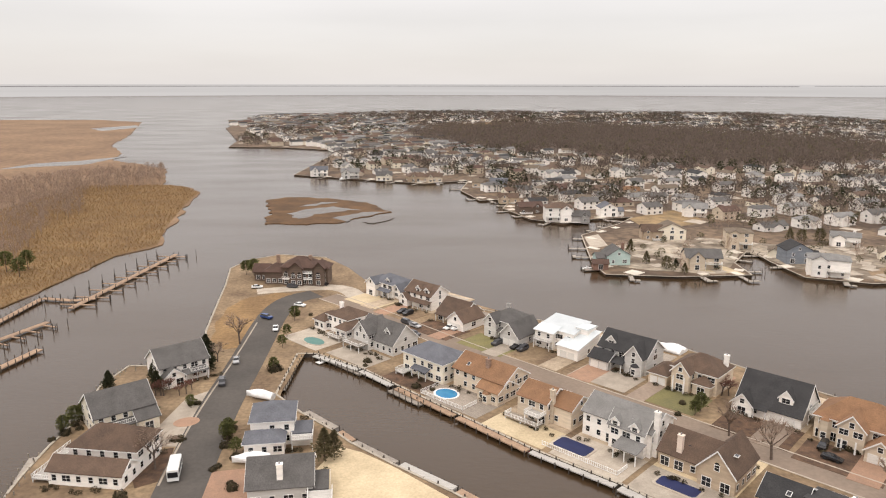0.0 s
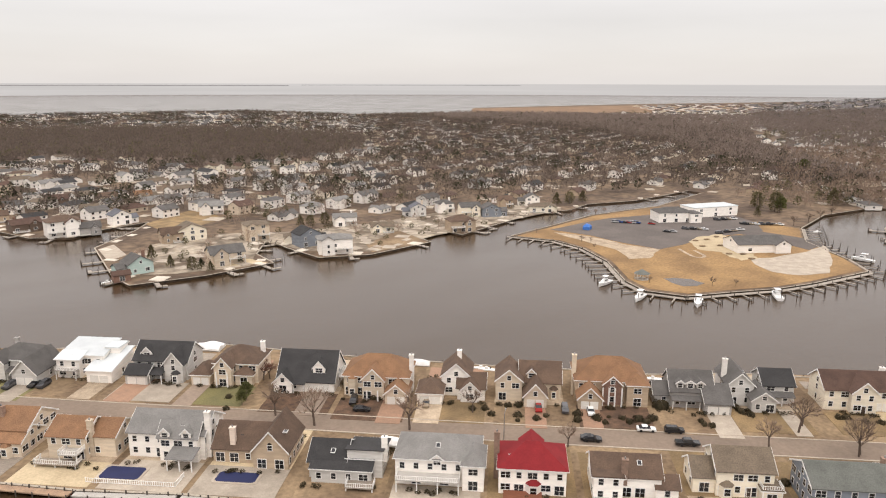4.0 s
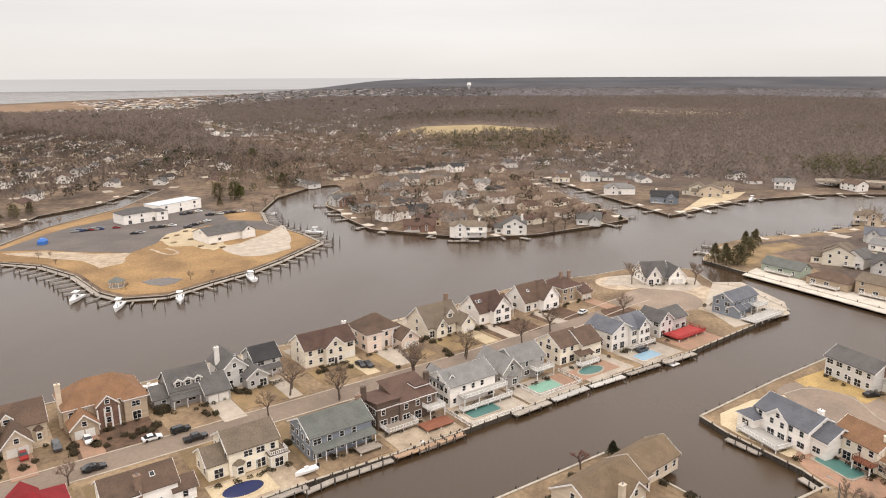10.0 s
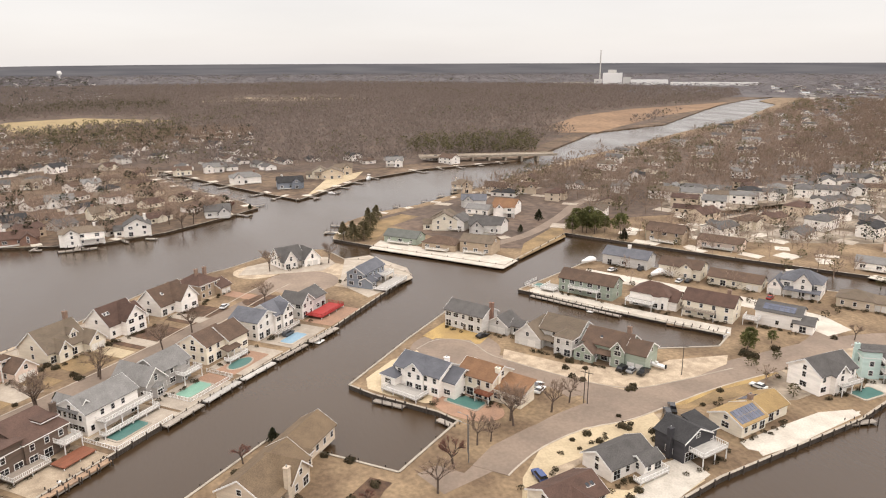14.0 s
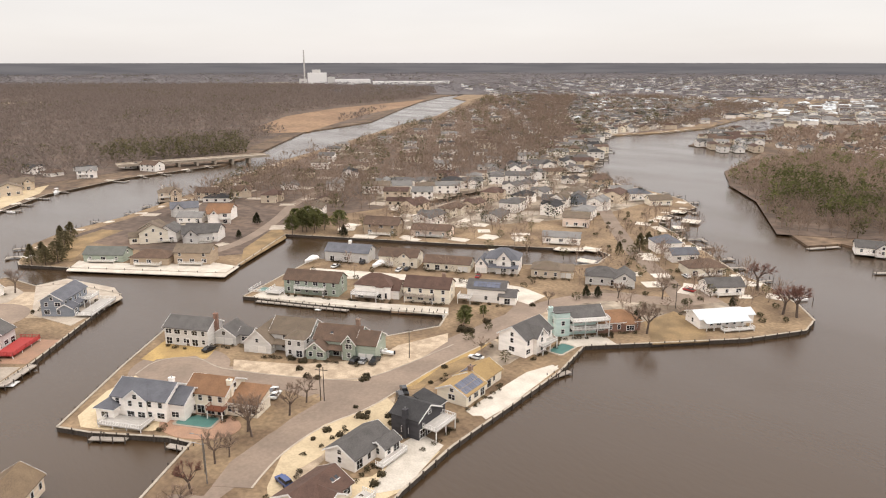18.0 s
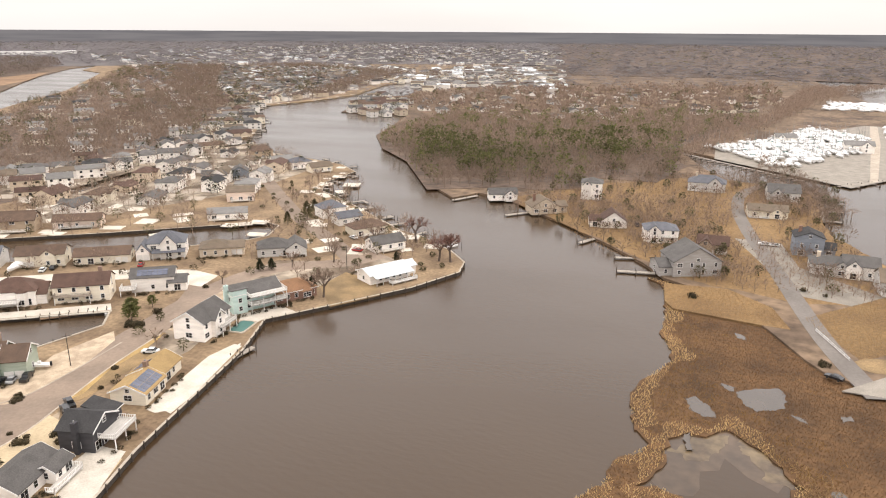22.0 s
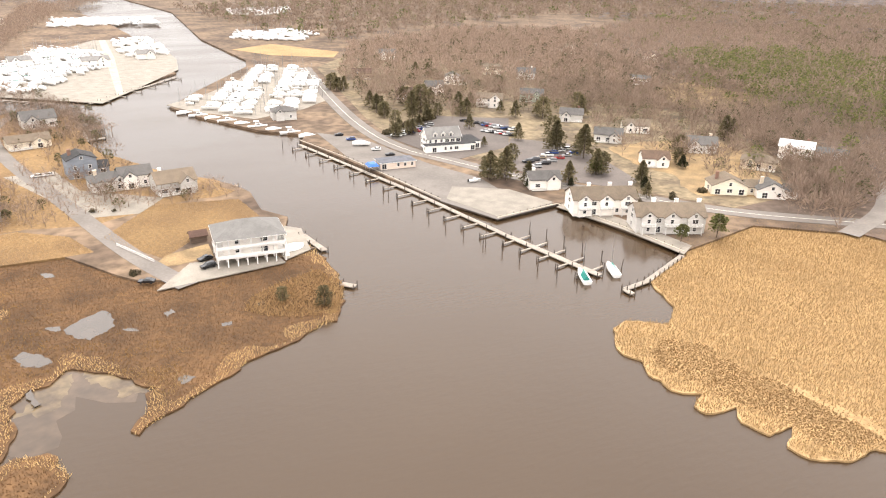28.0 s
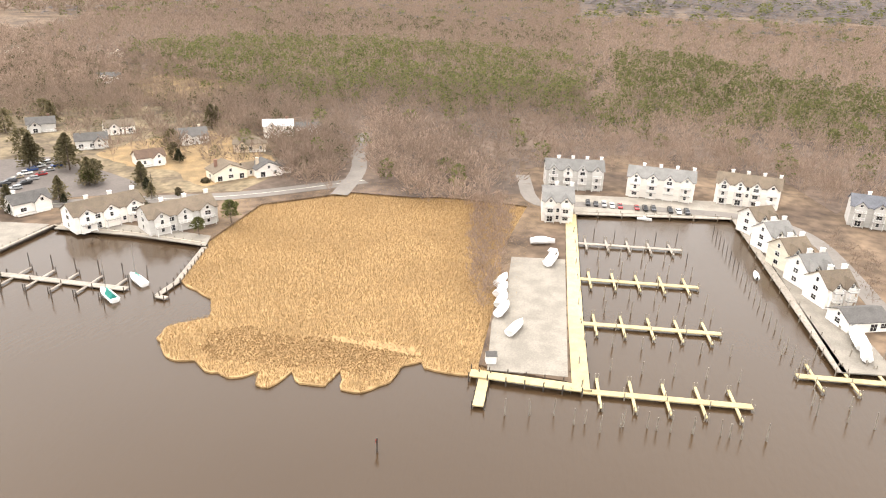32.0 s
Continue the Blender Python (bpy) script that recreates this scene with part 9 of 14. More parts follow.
pale_lots("paved_lots", scatter(INSHORE, 17, 119), CONCRETE, "pale terraces and drives along the inlet", 119, 1.3)
wood_stuff("evergreens", scatter(INSHORE, 24, 120), 9, 3.4, NEEDLE, "dark evergreens along the inlet", 60, 0.45, 1.1, 120, shape="tuft")
wood_stuff("bare_trees", scatter(INSHORE, 24, 121), 9, 4, TWIG, "bare trees along the inlet", 40, 0.16, 2.2, 121)
SPIT = [(375.0, -701.8), (433.9, -887.9), (360.3, -834.5), (296.8, -695.5), (324.8, -666.8)]
houses_in("town_houses", SPIT, 20, 122, "houses on the small spit", pale=True)
wood_stuff("evergreens", scatter(SPIT, 24, 123), 9, 3.4, NEEDLE, "evergreens on the small spit", 60, 0.45, 1.1, 123, shape="tuft")
pale_lots("paved_lots", scatter(POINT_IN, 17, 113), CONCRETE, "pale driveways and terraces inland", 113)
wood_stuff("evergreens", scatter(POINT_IN, 24, 114), 8, 3.0, NEEDLE, "dark evergreens inland of the point", 70, 0.4, 0.9, 114, shape="tuft")
pale_lots("paved_lots", scatter(MID, 34, 115), CONCRETE, "pale yards among the bare trees", 115)
wood_stuff("bare_trees", scatter(POINT_IN, 13, 19), 8, 4, TWIG, "bare trees inland of the point", 40, 0.12, 2.2, 19)
BEYOND = [(1026.3, -1336.8), (1094.7, -1674.2), (828.6, -1793.7), (321.8, -1583.0), (640.6, -3071.7), (1823.0, -3911.6), (2123.6, -2753.4), (1924.8, -1829.7), (1271.8, -1287.9)]
houses_in("town_houses", BEYOND, 74, 20, "far town at the head of the inlet", 1.4, pale=2)
wood_stuff("bare_wood", scatter(BEYOND, 34, 21, ([(526.0, -669.2), (667.5, -962.3), (634.7, -1080.4), (548.4, -1074.7), (201.4, -1021.1), (397.3, -1935.8), (736.7, -1720.7), (1027.1, -1521.4), (853.5, -1079.0)],)), 12, 9, HAZETWIG, "far woods at the head of the inlet", 22, 1.2, 4, 21, shape="mat")

INLET = [(550.5, -722.6), (667.5, -962.3), (634.7, -1080.4), (548.4, -1074.7), (475.5, -1143.6), (635.9, -1489.9), (876.0, -1587.9), (936.5, -1388.5), (838.0, -1093.8)]
INLET2 = [(397.1, -942.4), (375.4, -1087.7), (253.4, -1077.6), (201.4, -1021.1), (321.8, -1583.0), (526.5, -1713.6), (594.1, -1447.9)]
for i, poly in enumerate((INLET, INLET2)):
    houses_in("town_houses", poly, 20 + 6 * i, 96 + i, "pale crowded houses round the inlet's head", 1.15, pale=2)
    pale_lots("paved_lots", scatter(poly, 24 + 6 * i, 111 + i), CONCRETE, "pale yards round the inlet's head", 111 + i, size=(8, 18))
COASTREED = [(1506.9, 1780.2), (2246.3, 1678.6), (2543.1, 1300.0), (2007.7, 1063.7), (1476.0, 1293.3), (1231.9, 1445.4)]
slab("field", COASTREED, GZ + 0.1, FARMARSH, "tan reed belt along the far coast", 0.5, category="field")
COASTTOWN = [(2125.4, 1614.1), (2722.4, 1444.3), (2549.4, 1072.8), (1929.6, 1022.1), (1657.1, 1178.4)]
houses_in("town_houses", COASTTOWN, 48, 98, "far houses along the coast", 1.4)
COASTWOOD = [(2650.0, 1405.7), (3900.7, 1546.5), (4733.3, 1001.0), (4721.0, 509.8), (1837.2, 190.7), (1506.1, 383.5), (1346.6, 473.6), (1533.5, 696.4), (1580.1, 899.0)]
slab("forest_floor", COASTWOOD, GZ + 0.08, HAZEFLOOR, "haze-greyed ground of the coast wood", 0.5, category="ground")
wood_stuff("bare_wood", scatter(COASTWOOD, 26, 99), 11, 11, HAZETWIG, "bare woods along the far coast", 24, 1.2, 4, 99, shape="mat")
houses_in("town_houses", COASTWOOD, 120, 124, "pale far houses in the coast wood", 1.3, pale=True)
wood_stuff("pine_wood", scatter(COASTWOOD, 90, 100), 12, 9, NEEDLE, "dark pines along the far coast", 40, 1.4, 3, 100, shape="tuft")

# south side
S_WOOD = [(233.3, -494.6), (190.0, -445.7), (143.5, -368.2), (121.4, -381.1), (104.8, -393.0), (84.1, -390.2), (63.5, -403.1), (59.1, -438.6), (23.9, -438.2), (9.5, -502.3), (28.3, -547.2), (17.9, -593.5), (-47.6, -767.8), (28.1, -799.2), (136.5, -717.7), (245.5, -688.0), (258.2, -580.9)]
S_PINE = [(225.3, -539.6), (149.0, -382.1), (127.7, -400.4), (95.4, -439.0), (50.1, -480.9), (22.4, -592.4), (66.5, -613.7), (130.0, -549.3), (191.1, -564.3)]
slab("forest_floor", S_WOOD, GZ, FOREST, "brown ground of the south wood", 0.3, category="ground")
wood_stuff("bare_wood", scatter(S_WOOD, 9, 23), 10, 5.0, TWIG, "leafless wood south of the cove", 34, 0.26, 2.0, 23)
wood_stuff("pine_wood", clumps(scatter(S_PINE, 10, 24), 0.014, 0.0), 13, 5.4, PINE, "green pines south of the cove", 100, 0.62, 1.5, 24, shape="tuft")
S_TOWN = [(369.8, -866.4), (281.1, -1025.1), (129.6, -1123.9), (-86.5, -1249.4), (-72.0, -886.7), (28.1, -799.2), (136.5, -717.7), (253.6, -710.5), (302.3, -723.4)]
houses_in("town_houses", S_TOWN, 44, 25, "scattered far houses south of the wood", 1.2)
wood_stuff("bare_wood", scatter(S_TOWN, 24, 26), 11, 8, TWIG, "far bare woods to the south", 28, 0.7, 3.4, 26)
S_FAR = [(1219.3, -1325.0), (1035.5, -1658.8), (512.6, -1854.7), (-117.8, -1795.0), (-726.7, -2152.3), (-494.8, -1443.8), (-85.0, -1224.4), (127.0, -1102.8), (276.0, -1006.8), (369.8, -866.4), (803.5, -868.1)]
wood_stuff("bare_wood", scatter(S_FAR, 52, 27), 12, 16, HAZETWIG, "hazy far woods to the south", 24, 2.2, 7, 27, shape="mat")

# west side
W_WOOD = [(-246.1, -145.9), (-257.2, -115.2), (-261.6, -74.8), (-280.3, -38.4), (-329.8, -46.3), (-378.7, -14.8), (-1633.4, -136.1), (-1214.1, -588.0), (-870.6, -696.5), (-613.9, -606.1), (-501.8, -399.8), (-444.0, -260.7), (-388.7, -206.9), (-363.3, -167.6), (-315.8, -182.8)]
W_WOOD2 = [(-318.1, -41.9), (-360.2, -3.0), (-360.3, 40.0), (-334.2, 74.0), (-298.7, 84.6), (-349.3, 114.1), (-286.9, 123.8), (-402.4, 176.1), (-1263.8, 361.1), (-1213.7, -29.9), (-1033.5, -138.8), (-552.8, -78.9)]
W_FAR = [(-773.6, -787.7), (-1220.6, -620.3), (-1884.4, -53.2), (-2290.8, 636.4), (-2218.6, 854.8), (-1047.3, 386.4), (-925.1, 270.3), (-1019.9, -23.2), (-908.5, -462.5)]
slab("forest_floor", W_WOOD, 1.19, FOREST, "brown ground of the west wood", 0.3, category="ground")
slab("forest_floor", W_WOOD2, 1.2, FOREST, "brown ground of the west wood", 0.3, category="ground")
W_PINE = [(-553.8, -427.9), (-667.3, -382.6), (-714.4, -278.0), (-686.1, -44.5), (-449.1, -21.6), (-453.7, -99.6), (-447.3, -168.8), (-447.0, -226.2), (-474.3, -299.4)]
W_PINE2 = [(-719.8, -23.3), (-753.3, 40.3), (-619.4, 121.0), (-570.5, 175.2), (-507.8, 206.3), (-375.6, 159.1), (-443.2, 141.1), (-470.0, 96.4), (-458.9, 30.2), (-490.8, -4.8)]
SIDE_ROAD = [(-246.9, -109.8), (-255.1, -95.8), (-294.1, -101.9), (-367.7, -133.8), (-362.4, -146.4), (-287.7, -118.3)]
wood_stuff("bare_wood", scatter(W_WOOD2, 10, 33, (W_WOOD,)), 11, 5, TWIG, "leafless wood behind the condominiums", 30, 0.26, 2.8, 33)
wood_stuff("pine_wood", clumps(scatter(W_PINE, 12, 32), 0.011, -0.3), 14, 6.0, PINE, "broad belt of olive pines on the west shore", 100, 0.62, 1.5, 32, shape="tuft")
wood_stuff("pine_wood", clumps(scatter(W_PINE2, 12, 34, (W_PINE,)), 0.011, -0.3), 14, 6.0, PINE, "broad belt of olive pines on the west shore", 100, 0.62, 1.5, 34, shape="tuft")
W_BELT = [(-580, -412), (-568, -189), (-625, -10), (-652, 196), (-353, 115), (-379, 40), (-397, -33), (-396, -131), (-403, -226), (-406, -291)]
wood_stuff("pine_wood", clumps(scatter(W_BELT, 12, 37, (W_PINE, W_PINE2)), 0.012, 0.0), 13, 5.4, PINE, "olive pines mixed into the western wood", 80, 0.62, 1.5, 37, shape="tuft")
wood_stuff("bare_wood", scatter(W_FAR, 46, 35), 12, 15, HAZETWIG, "hazy far woods to the west", 28, 2.0, 7, 35, shape="mat")
wood_stuff("pine_wood", scatter(W_FAR, 90, 36), 13, 14, PINE, "far pines to the west", 40, 2.2, 5, 36, shape="tuft")


def far_sector(az0, az1, r0, r1, z, material, label):
    """Ground of the far plain between two bearings and two distances."""
    n = int((az1 - az0) / 3)
    ring = [(r1 * math.sin(radians(az0 + (az1 - az0) * i / n)), r1 * math.cos(radians(az0 + (az1 - az0) * i / n))) for i in range(n + 1)]
    ring += [(r0 * math.sin(radians(az1 - (az1 - az0) * i / n)), r0 * math.cos(radians(az1 - (az1 - az0) * i / n))) for i in range(n + 1)]
    slab("far_plain", ring, z, material, label, 0.5, category="ground")
    return ring


FP1 = far_sector(76, 124, 2550, 4860, 1.5, HAZEFLOOR, "wooded far plain to the east")
FP2 = far_sector(124, 168, 1900, 4860, 1.55, HAZEFLOOR, "wooded far plain to the south-east")
FP3 = far_sector(168, 290, 1500, 4860, 1.6, FOREST, "wooded far plain to the south and west")
for i, fp in enumerate((FP1, FP2, FP3)):
    wood_stuff("far_woods", scatter(fp, 62, 80 + i), 13, 26, HAZETWIG, "endless bare woods towards the horizon", 12, 4.5, 14, 80 + i, shape="mat")
    wood_stuff("far_woods", scatter(fp, 260, 85 + i), 13, 40, CEDAR, "dark pine stands towards the horizon", 26, 4.0, 10, 85 + i, shape="mat")

# the wooded east peninsula
EP = [(455, 155), (510, 160), (560, 140), (620, 60), (600, 35), (525, 12), (460, -20), (437, -28), (412, -6), (390, 18), (380, 45), (381, 65), (392, 108), (424, 134)]
EP2 = [(570, 190), (640, 230), (700, 200), (650, 60), (630, 40), (640, 100)]
wood_stuff("bare_trees", scatter(EP, 11, 91), 8.5, 4, TWIG, "bare trees on the east peninsula", 40, 0.14, 2.4, 91)
houses_in("town_houses", EP, 34, 92, "small houses on the east peninsula")
wood_stuff("evergreens", scatter(EP, 25, 93), 8.5, 3.2, NEEDLE, "evergreens on the east peninsula", 90, 0.45, 1.1, 93, shape="tuft")
houses_in("town_houses", EP2 , 28, 94, "houses behind the east peninsula")
wood_stuff("bare_trees", scatter(EP2, 11, 95), 10, 4.5, TWIG, "bare trees behind the east peninsula", 36, 0.18, 2.8, 95)

# mixed evergreens through the western and southern woods
wood_stuff("pine_wood", scatter(W_WOOD, 38, 141), 11, 4.2, PINE, "scattered pines in the west wood", 90, 0.6, 1.4, 141, shape="tuft")
wood_stuff("pine_wood", scatter(W_WOOD2, 30, 142, (W_WOOD,)), 11, 4.2, PINE, "scattered pines behind the condominiums", 90, 0.6, 1.4, 142, shape="tuft")
wood_stuff("evergreens", scatter(S_WOOD, 38, 143), 10, 4.0, CEDAR, "dark cedars in the south wood", 90, 0.55, 1.3, 143, shape="tuft")
wood_stuff("evergreens", scatter(S_TOWN, 60, 144), 11, 5.0, CEDAR, "dark cedars in the far south town", 60, 1.0, 2.0, 144, shape="tuft")
WDARK = [(-792.1, -455.9), (-1027.5, -406.0), (-958.8, -230.4), (-938.3, -68.9), (-761.0, -51.7), (-807.4, -191.2), (-814.3, -318.8), (-712.9, -374.1)]
wood_stuff("evergreens", scatter(WDARK, 22, 145), 11, 6.0, CEDAR, "dark cedar stands in the far west wood", 70, 1.0, 2.0, 145, shape="tuft")
W_STRIP = [(-306.5, -40.1), (-325.0, -22.0), (-324.1, 13.4), (-326.9, 56.6), (-319.8, 71.5), (-298.1, 84.5), (-304.5, 102.2), (-348.5, 113.8), (-364.0, 78.8), (-376.9, 41.1), (-377.3, -3.7), (-332.0, -44.1)]
wood_stuff("bare_trees", scatter(W_STRIP, 8, 152), 10, 4.5, TWIG, "bare trees close behind the condominiums", 44, 0.16, 2, 152)
W_YARDS = [(-497.2, -513.1), (-532.2, -375.6), (-397.9, -211.9), (-334.5, -140.6), (-271.9, -111.8), (-262.5, -141.1), (-268.2, -193.8), (-295.4, -267.6), (-306.8, -323.9)]
wood_stuff("brush", scatter([(-290.4, 72.8), (-244.4, 87.7), (-202.1, 76.4), (-235.1, 74.2)], 4.5, 155), 2.6, 2.0, TWIG, "bare brush behind the basin lane", 26, 0.09, 1, 155, category="brush")
POINT_ST = [(152.0, -146.6), (151.4, -175.5), (152.8, -198.9), (148.9, -226.0), (123.9, -234.9), (124.6, -253.8), (108.1, -245.0), (99.3, -235.9), (114.0, -210.2), (130.1, -199.2), (131.5, -175.7), (125.6, -147.0), (127.4, -134.6)]
slab("ground_suburb", POINT_ST, GZ + 0.018, SUBURB, "patchy paved yards on the point", 0.3, category="ground")
wood_stuff("bare_trees", scatter(POINT_ST, 17, 156), 6.5, 3.2, TWIG, "bare garden trees on the point", 60, 0.08, 2, 156)
wood_stuff("evergreens", scatter(POINT_ST, 21, 157), 3.6, 1.7, CEDAR, "clipped dark evergreens on the point", 90, 0.22, 0.6, 157, shape="tuft")
FING = [(261.9, -159.1), (240.4, -185.2), (208.6, -202.8), (172.5, -219.6), (153.3, -232.2), (152.2, -208.5), (175.9, -196.0), (201.2, -177.3), (233.8, -152.0)]
POINT_BACK = [(125, -240), (176, -250), (240, -230), (312, -183), (318, -250), (300, -300), (255, -300), (205, -262), (170, -285), (215, -330), (205, -395), (150, -306), (108, -276), (86, -255)]
wood_stuff("bare_trees", scatter(POINT_BACK, 15, 163), 8.0, 3.6, TWIG, "bare garden trees behind the point", 50, 0.16, 2, 163)
wood_stuff("evergreens", scatter(POINT_BACK, 24, 164), 5.5, 2.2, CEDAR, "dark garden evergreens behind the point", 90, 0.26, 0.7, 164, shape="tuft")
pale_lots("paved_lots", scatter(POINT_BACK, 17, 165), PAVEWHITE, "pale drives and terraces behind the point", 165, 1.24, (4, 10))
wood_stuff("evergreens", scatter(FING, 15, 158), 2.6, 1.4, SHRUB, "clipped shrubs among the finger houses", 80, 0.2, 0.5, 158, shape="tuft")
wood_stuff("bare_trees", scatter(FING, 24, 159), 6, 3, TWIG, "bare garden trees on the finger", 60, 0.08, 2, 159)
NTIP = [(72.2, 327.9), (95.4, 315.2), (126.7, 308.1), (153.0, 355.0), (162.5, 318.5), (189.9, 296.3), (235.8, 310.0), (290.9, 316.4), (355.6, 324.0), (371.9, 349.5), (297.2, 367.3), (226.9, 361.1), (174.0, 370.2), (133.3, 392.3), (103.5, 381.8)]
slab("ground_suburb", NTIP, GZ - 0.06, SUBURB, "patchy pale yards at the tip of the north shore", 0.3, category="ground")
pale_lots("paved_lots", scatter(NTIP, 12, 160), CONCRETE, "pale terraces along the north shore", 160, 1.22, (3, 8))
wood_stuff("evergreens", scatter(NTIP, 17, 161), 3.6, 1.8, CEDAR, "dark shrubs along the north shore", 90, 0.24, 0.6, 161, shape="tuft")
wood_stuff("bare_trees", scatter(NTIP, 26, 162), 6.5, 3.2, TWIG, "bare trees along the north shore", 60, 0.09, 2, 162)
EBELT = [(860, 440), (1240, 680), (1480, 1080), (1420, 1250), (1600, 1250), (1850, 980), (1500, 720), (1100, 470), (900, 380)]
houses_in("town_houses", EBELT, 34, 171, "houses at the wood's edge", pale=True)
wood_stuff("evergreens", scatter(EBELT, 38, 172), 10, 4.2, CEDAR, "dark evergreens at the wood's edge", 56, 0.7, 1.5, 172, shape="tuft")
ETOWN = [(700, 230), (900, 400), (1200, 560), (1500, 700), (1700, 640), (1400, 380), (1000, 180), (760, 100)]
houses_in("town_houses", ETOWN, 58, 173, "scattered houses in the east wood", pale=True)
wood_stuff("evergreens", scatter(ETOWN, 44, 174), 11, 5, CEDAR, "dark evergreens scattered in the east wood", 56, 0.8, 1.6, 174, shape="tuft")
wood_stuff("pine_wood", scatter(S_WOOD, 24, 181), 13, 4.8, PINE, "pines scattered through the south wood", 90, 0.6, 1.4, 181, shape="tuft")
S_EAST = [(-42.0, -766.3), (16.4, -564.1), (9.8, -509.1), (-18.0, -596.7), (-133.0, -1036.9), (-257.0, -1328.1), (-129.7, -1238.2)]
wood_stuff("bare_wood", scatter(S_EAST, 9, 182), 9, 4.6, TWIG, "bare wood between the cove and the marina", 34, 0.24, 2, 182)
for poly, sd in (([(96.4, -351.9), (60.9, -388.4), (8.0, -393.9), (-10.0, -455.8), (-22.1, -380.6), (-16.0, -343.2), (7.9, -337.5), (31.7, -331.8), (60.2, -336.2), (84.7, -342.1)], 183), ([(-24.0, -345.2), (-40.2, -318.9), (-64.2, -291.2), (-89.7, -276.1), (-94.7, -253.2), (-78.4, -260.9), (-56.5, -268.4), (-35.9, -263.6), (-26.5, -282.4)], 184), ([(-10.0, -455.8), (-32.3, -501.7), (-69.2, -470.5), (-69.0, -392.0), (-58.7, -353.5), (-36.7, -384.1)], 185)):
    wood_stuff("brush", scatter(poly, 5.2, sd), 3.6, 2.6, TWIG, "bare brush on the marsh neck", 24, 0.1, 1.1, sd, category="brush")


# ---------------------------------------------------------------- houses on the far shores
def facing(p, off=0):
    return math.degrees(math.atan2(p[1], p[0])) - 90 + off


def mid(p, w, d, h, kind, rise, wall, roof, label, off=0, more=(), extras=(), group="", dense=0.62, z=1.3):
    """A house on a far shore, with a front wing, a porch or balcony and a chimney where its width allows."""
    g = random.Random(int(abs(p[0] * 3 + p[1])))
    more, extras = list(more), list(extras)
    if not more and w > 9.5 and kind != "flat":
        sg = g.choice((-1, 1))
        if kind == "gy":
            more.append((sg * w / 2 - (0.1 if sg > 0 else 4.6), sg * w / 2 + (4.6 if sg > 0 else 0.1), 1.5, d - 1.5, min(h, 3.2), "gx", 1.9))
        else:
            c, hw = sg * w * 0.22, w * g.uniform(0.16, 0.22)
            more.append((c - hw, c + hw, -g.uniform(1.2, 2.6), d * 0.5, h - g.choice((0, 0, 0.6)), "gy", min(rise, hw * 0.95)))
            x0, x1 = (-w / 2 + 0.3, c - hw - 0.3) if sg > 0 else (c + hw + 0.3, w / 2 - 0.3)
            if h > 4.8 and g.random() < 0.75:
                extras.append(("deck", x0, x1, -2.2, 0.05, 2.75, TRIM, TRIM))
            else:
                extras.append(("deck", x0, x1, -2.6, 0.05, 0.35, DECKPALE, TRIM if g.random() < 0.5 else None))
        if g.random() < 0.45:
            extras.append(("chimney", -sg * w * 0.3, d * 0.55, h - 0.5, h + rise + 1.1, g.choice(("white", "brick", "beige"))))
    return house(p, facing(p, off), [(-w / 2, w / 2, 0, d, h, kind, rise), *more], wall, roof, label, extras, group=group, seed=int(abs(p[0] * 3 + p[1])), dense=dense, z=z, far=True)


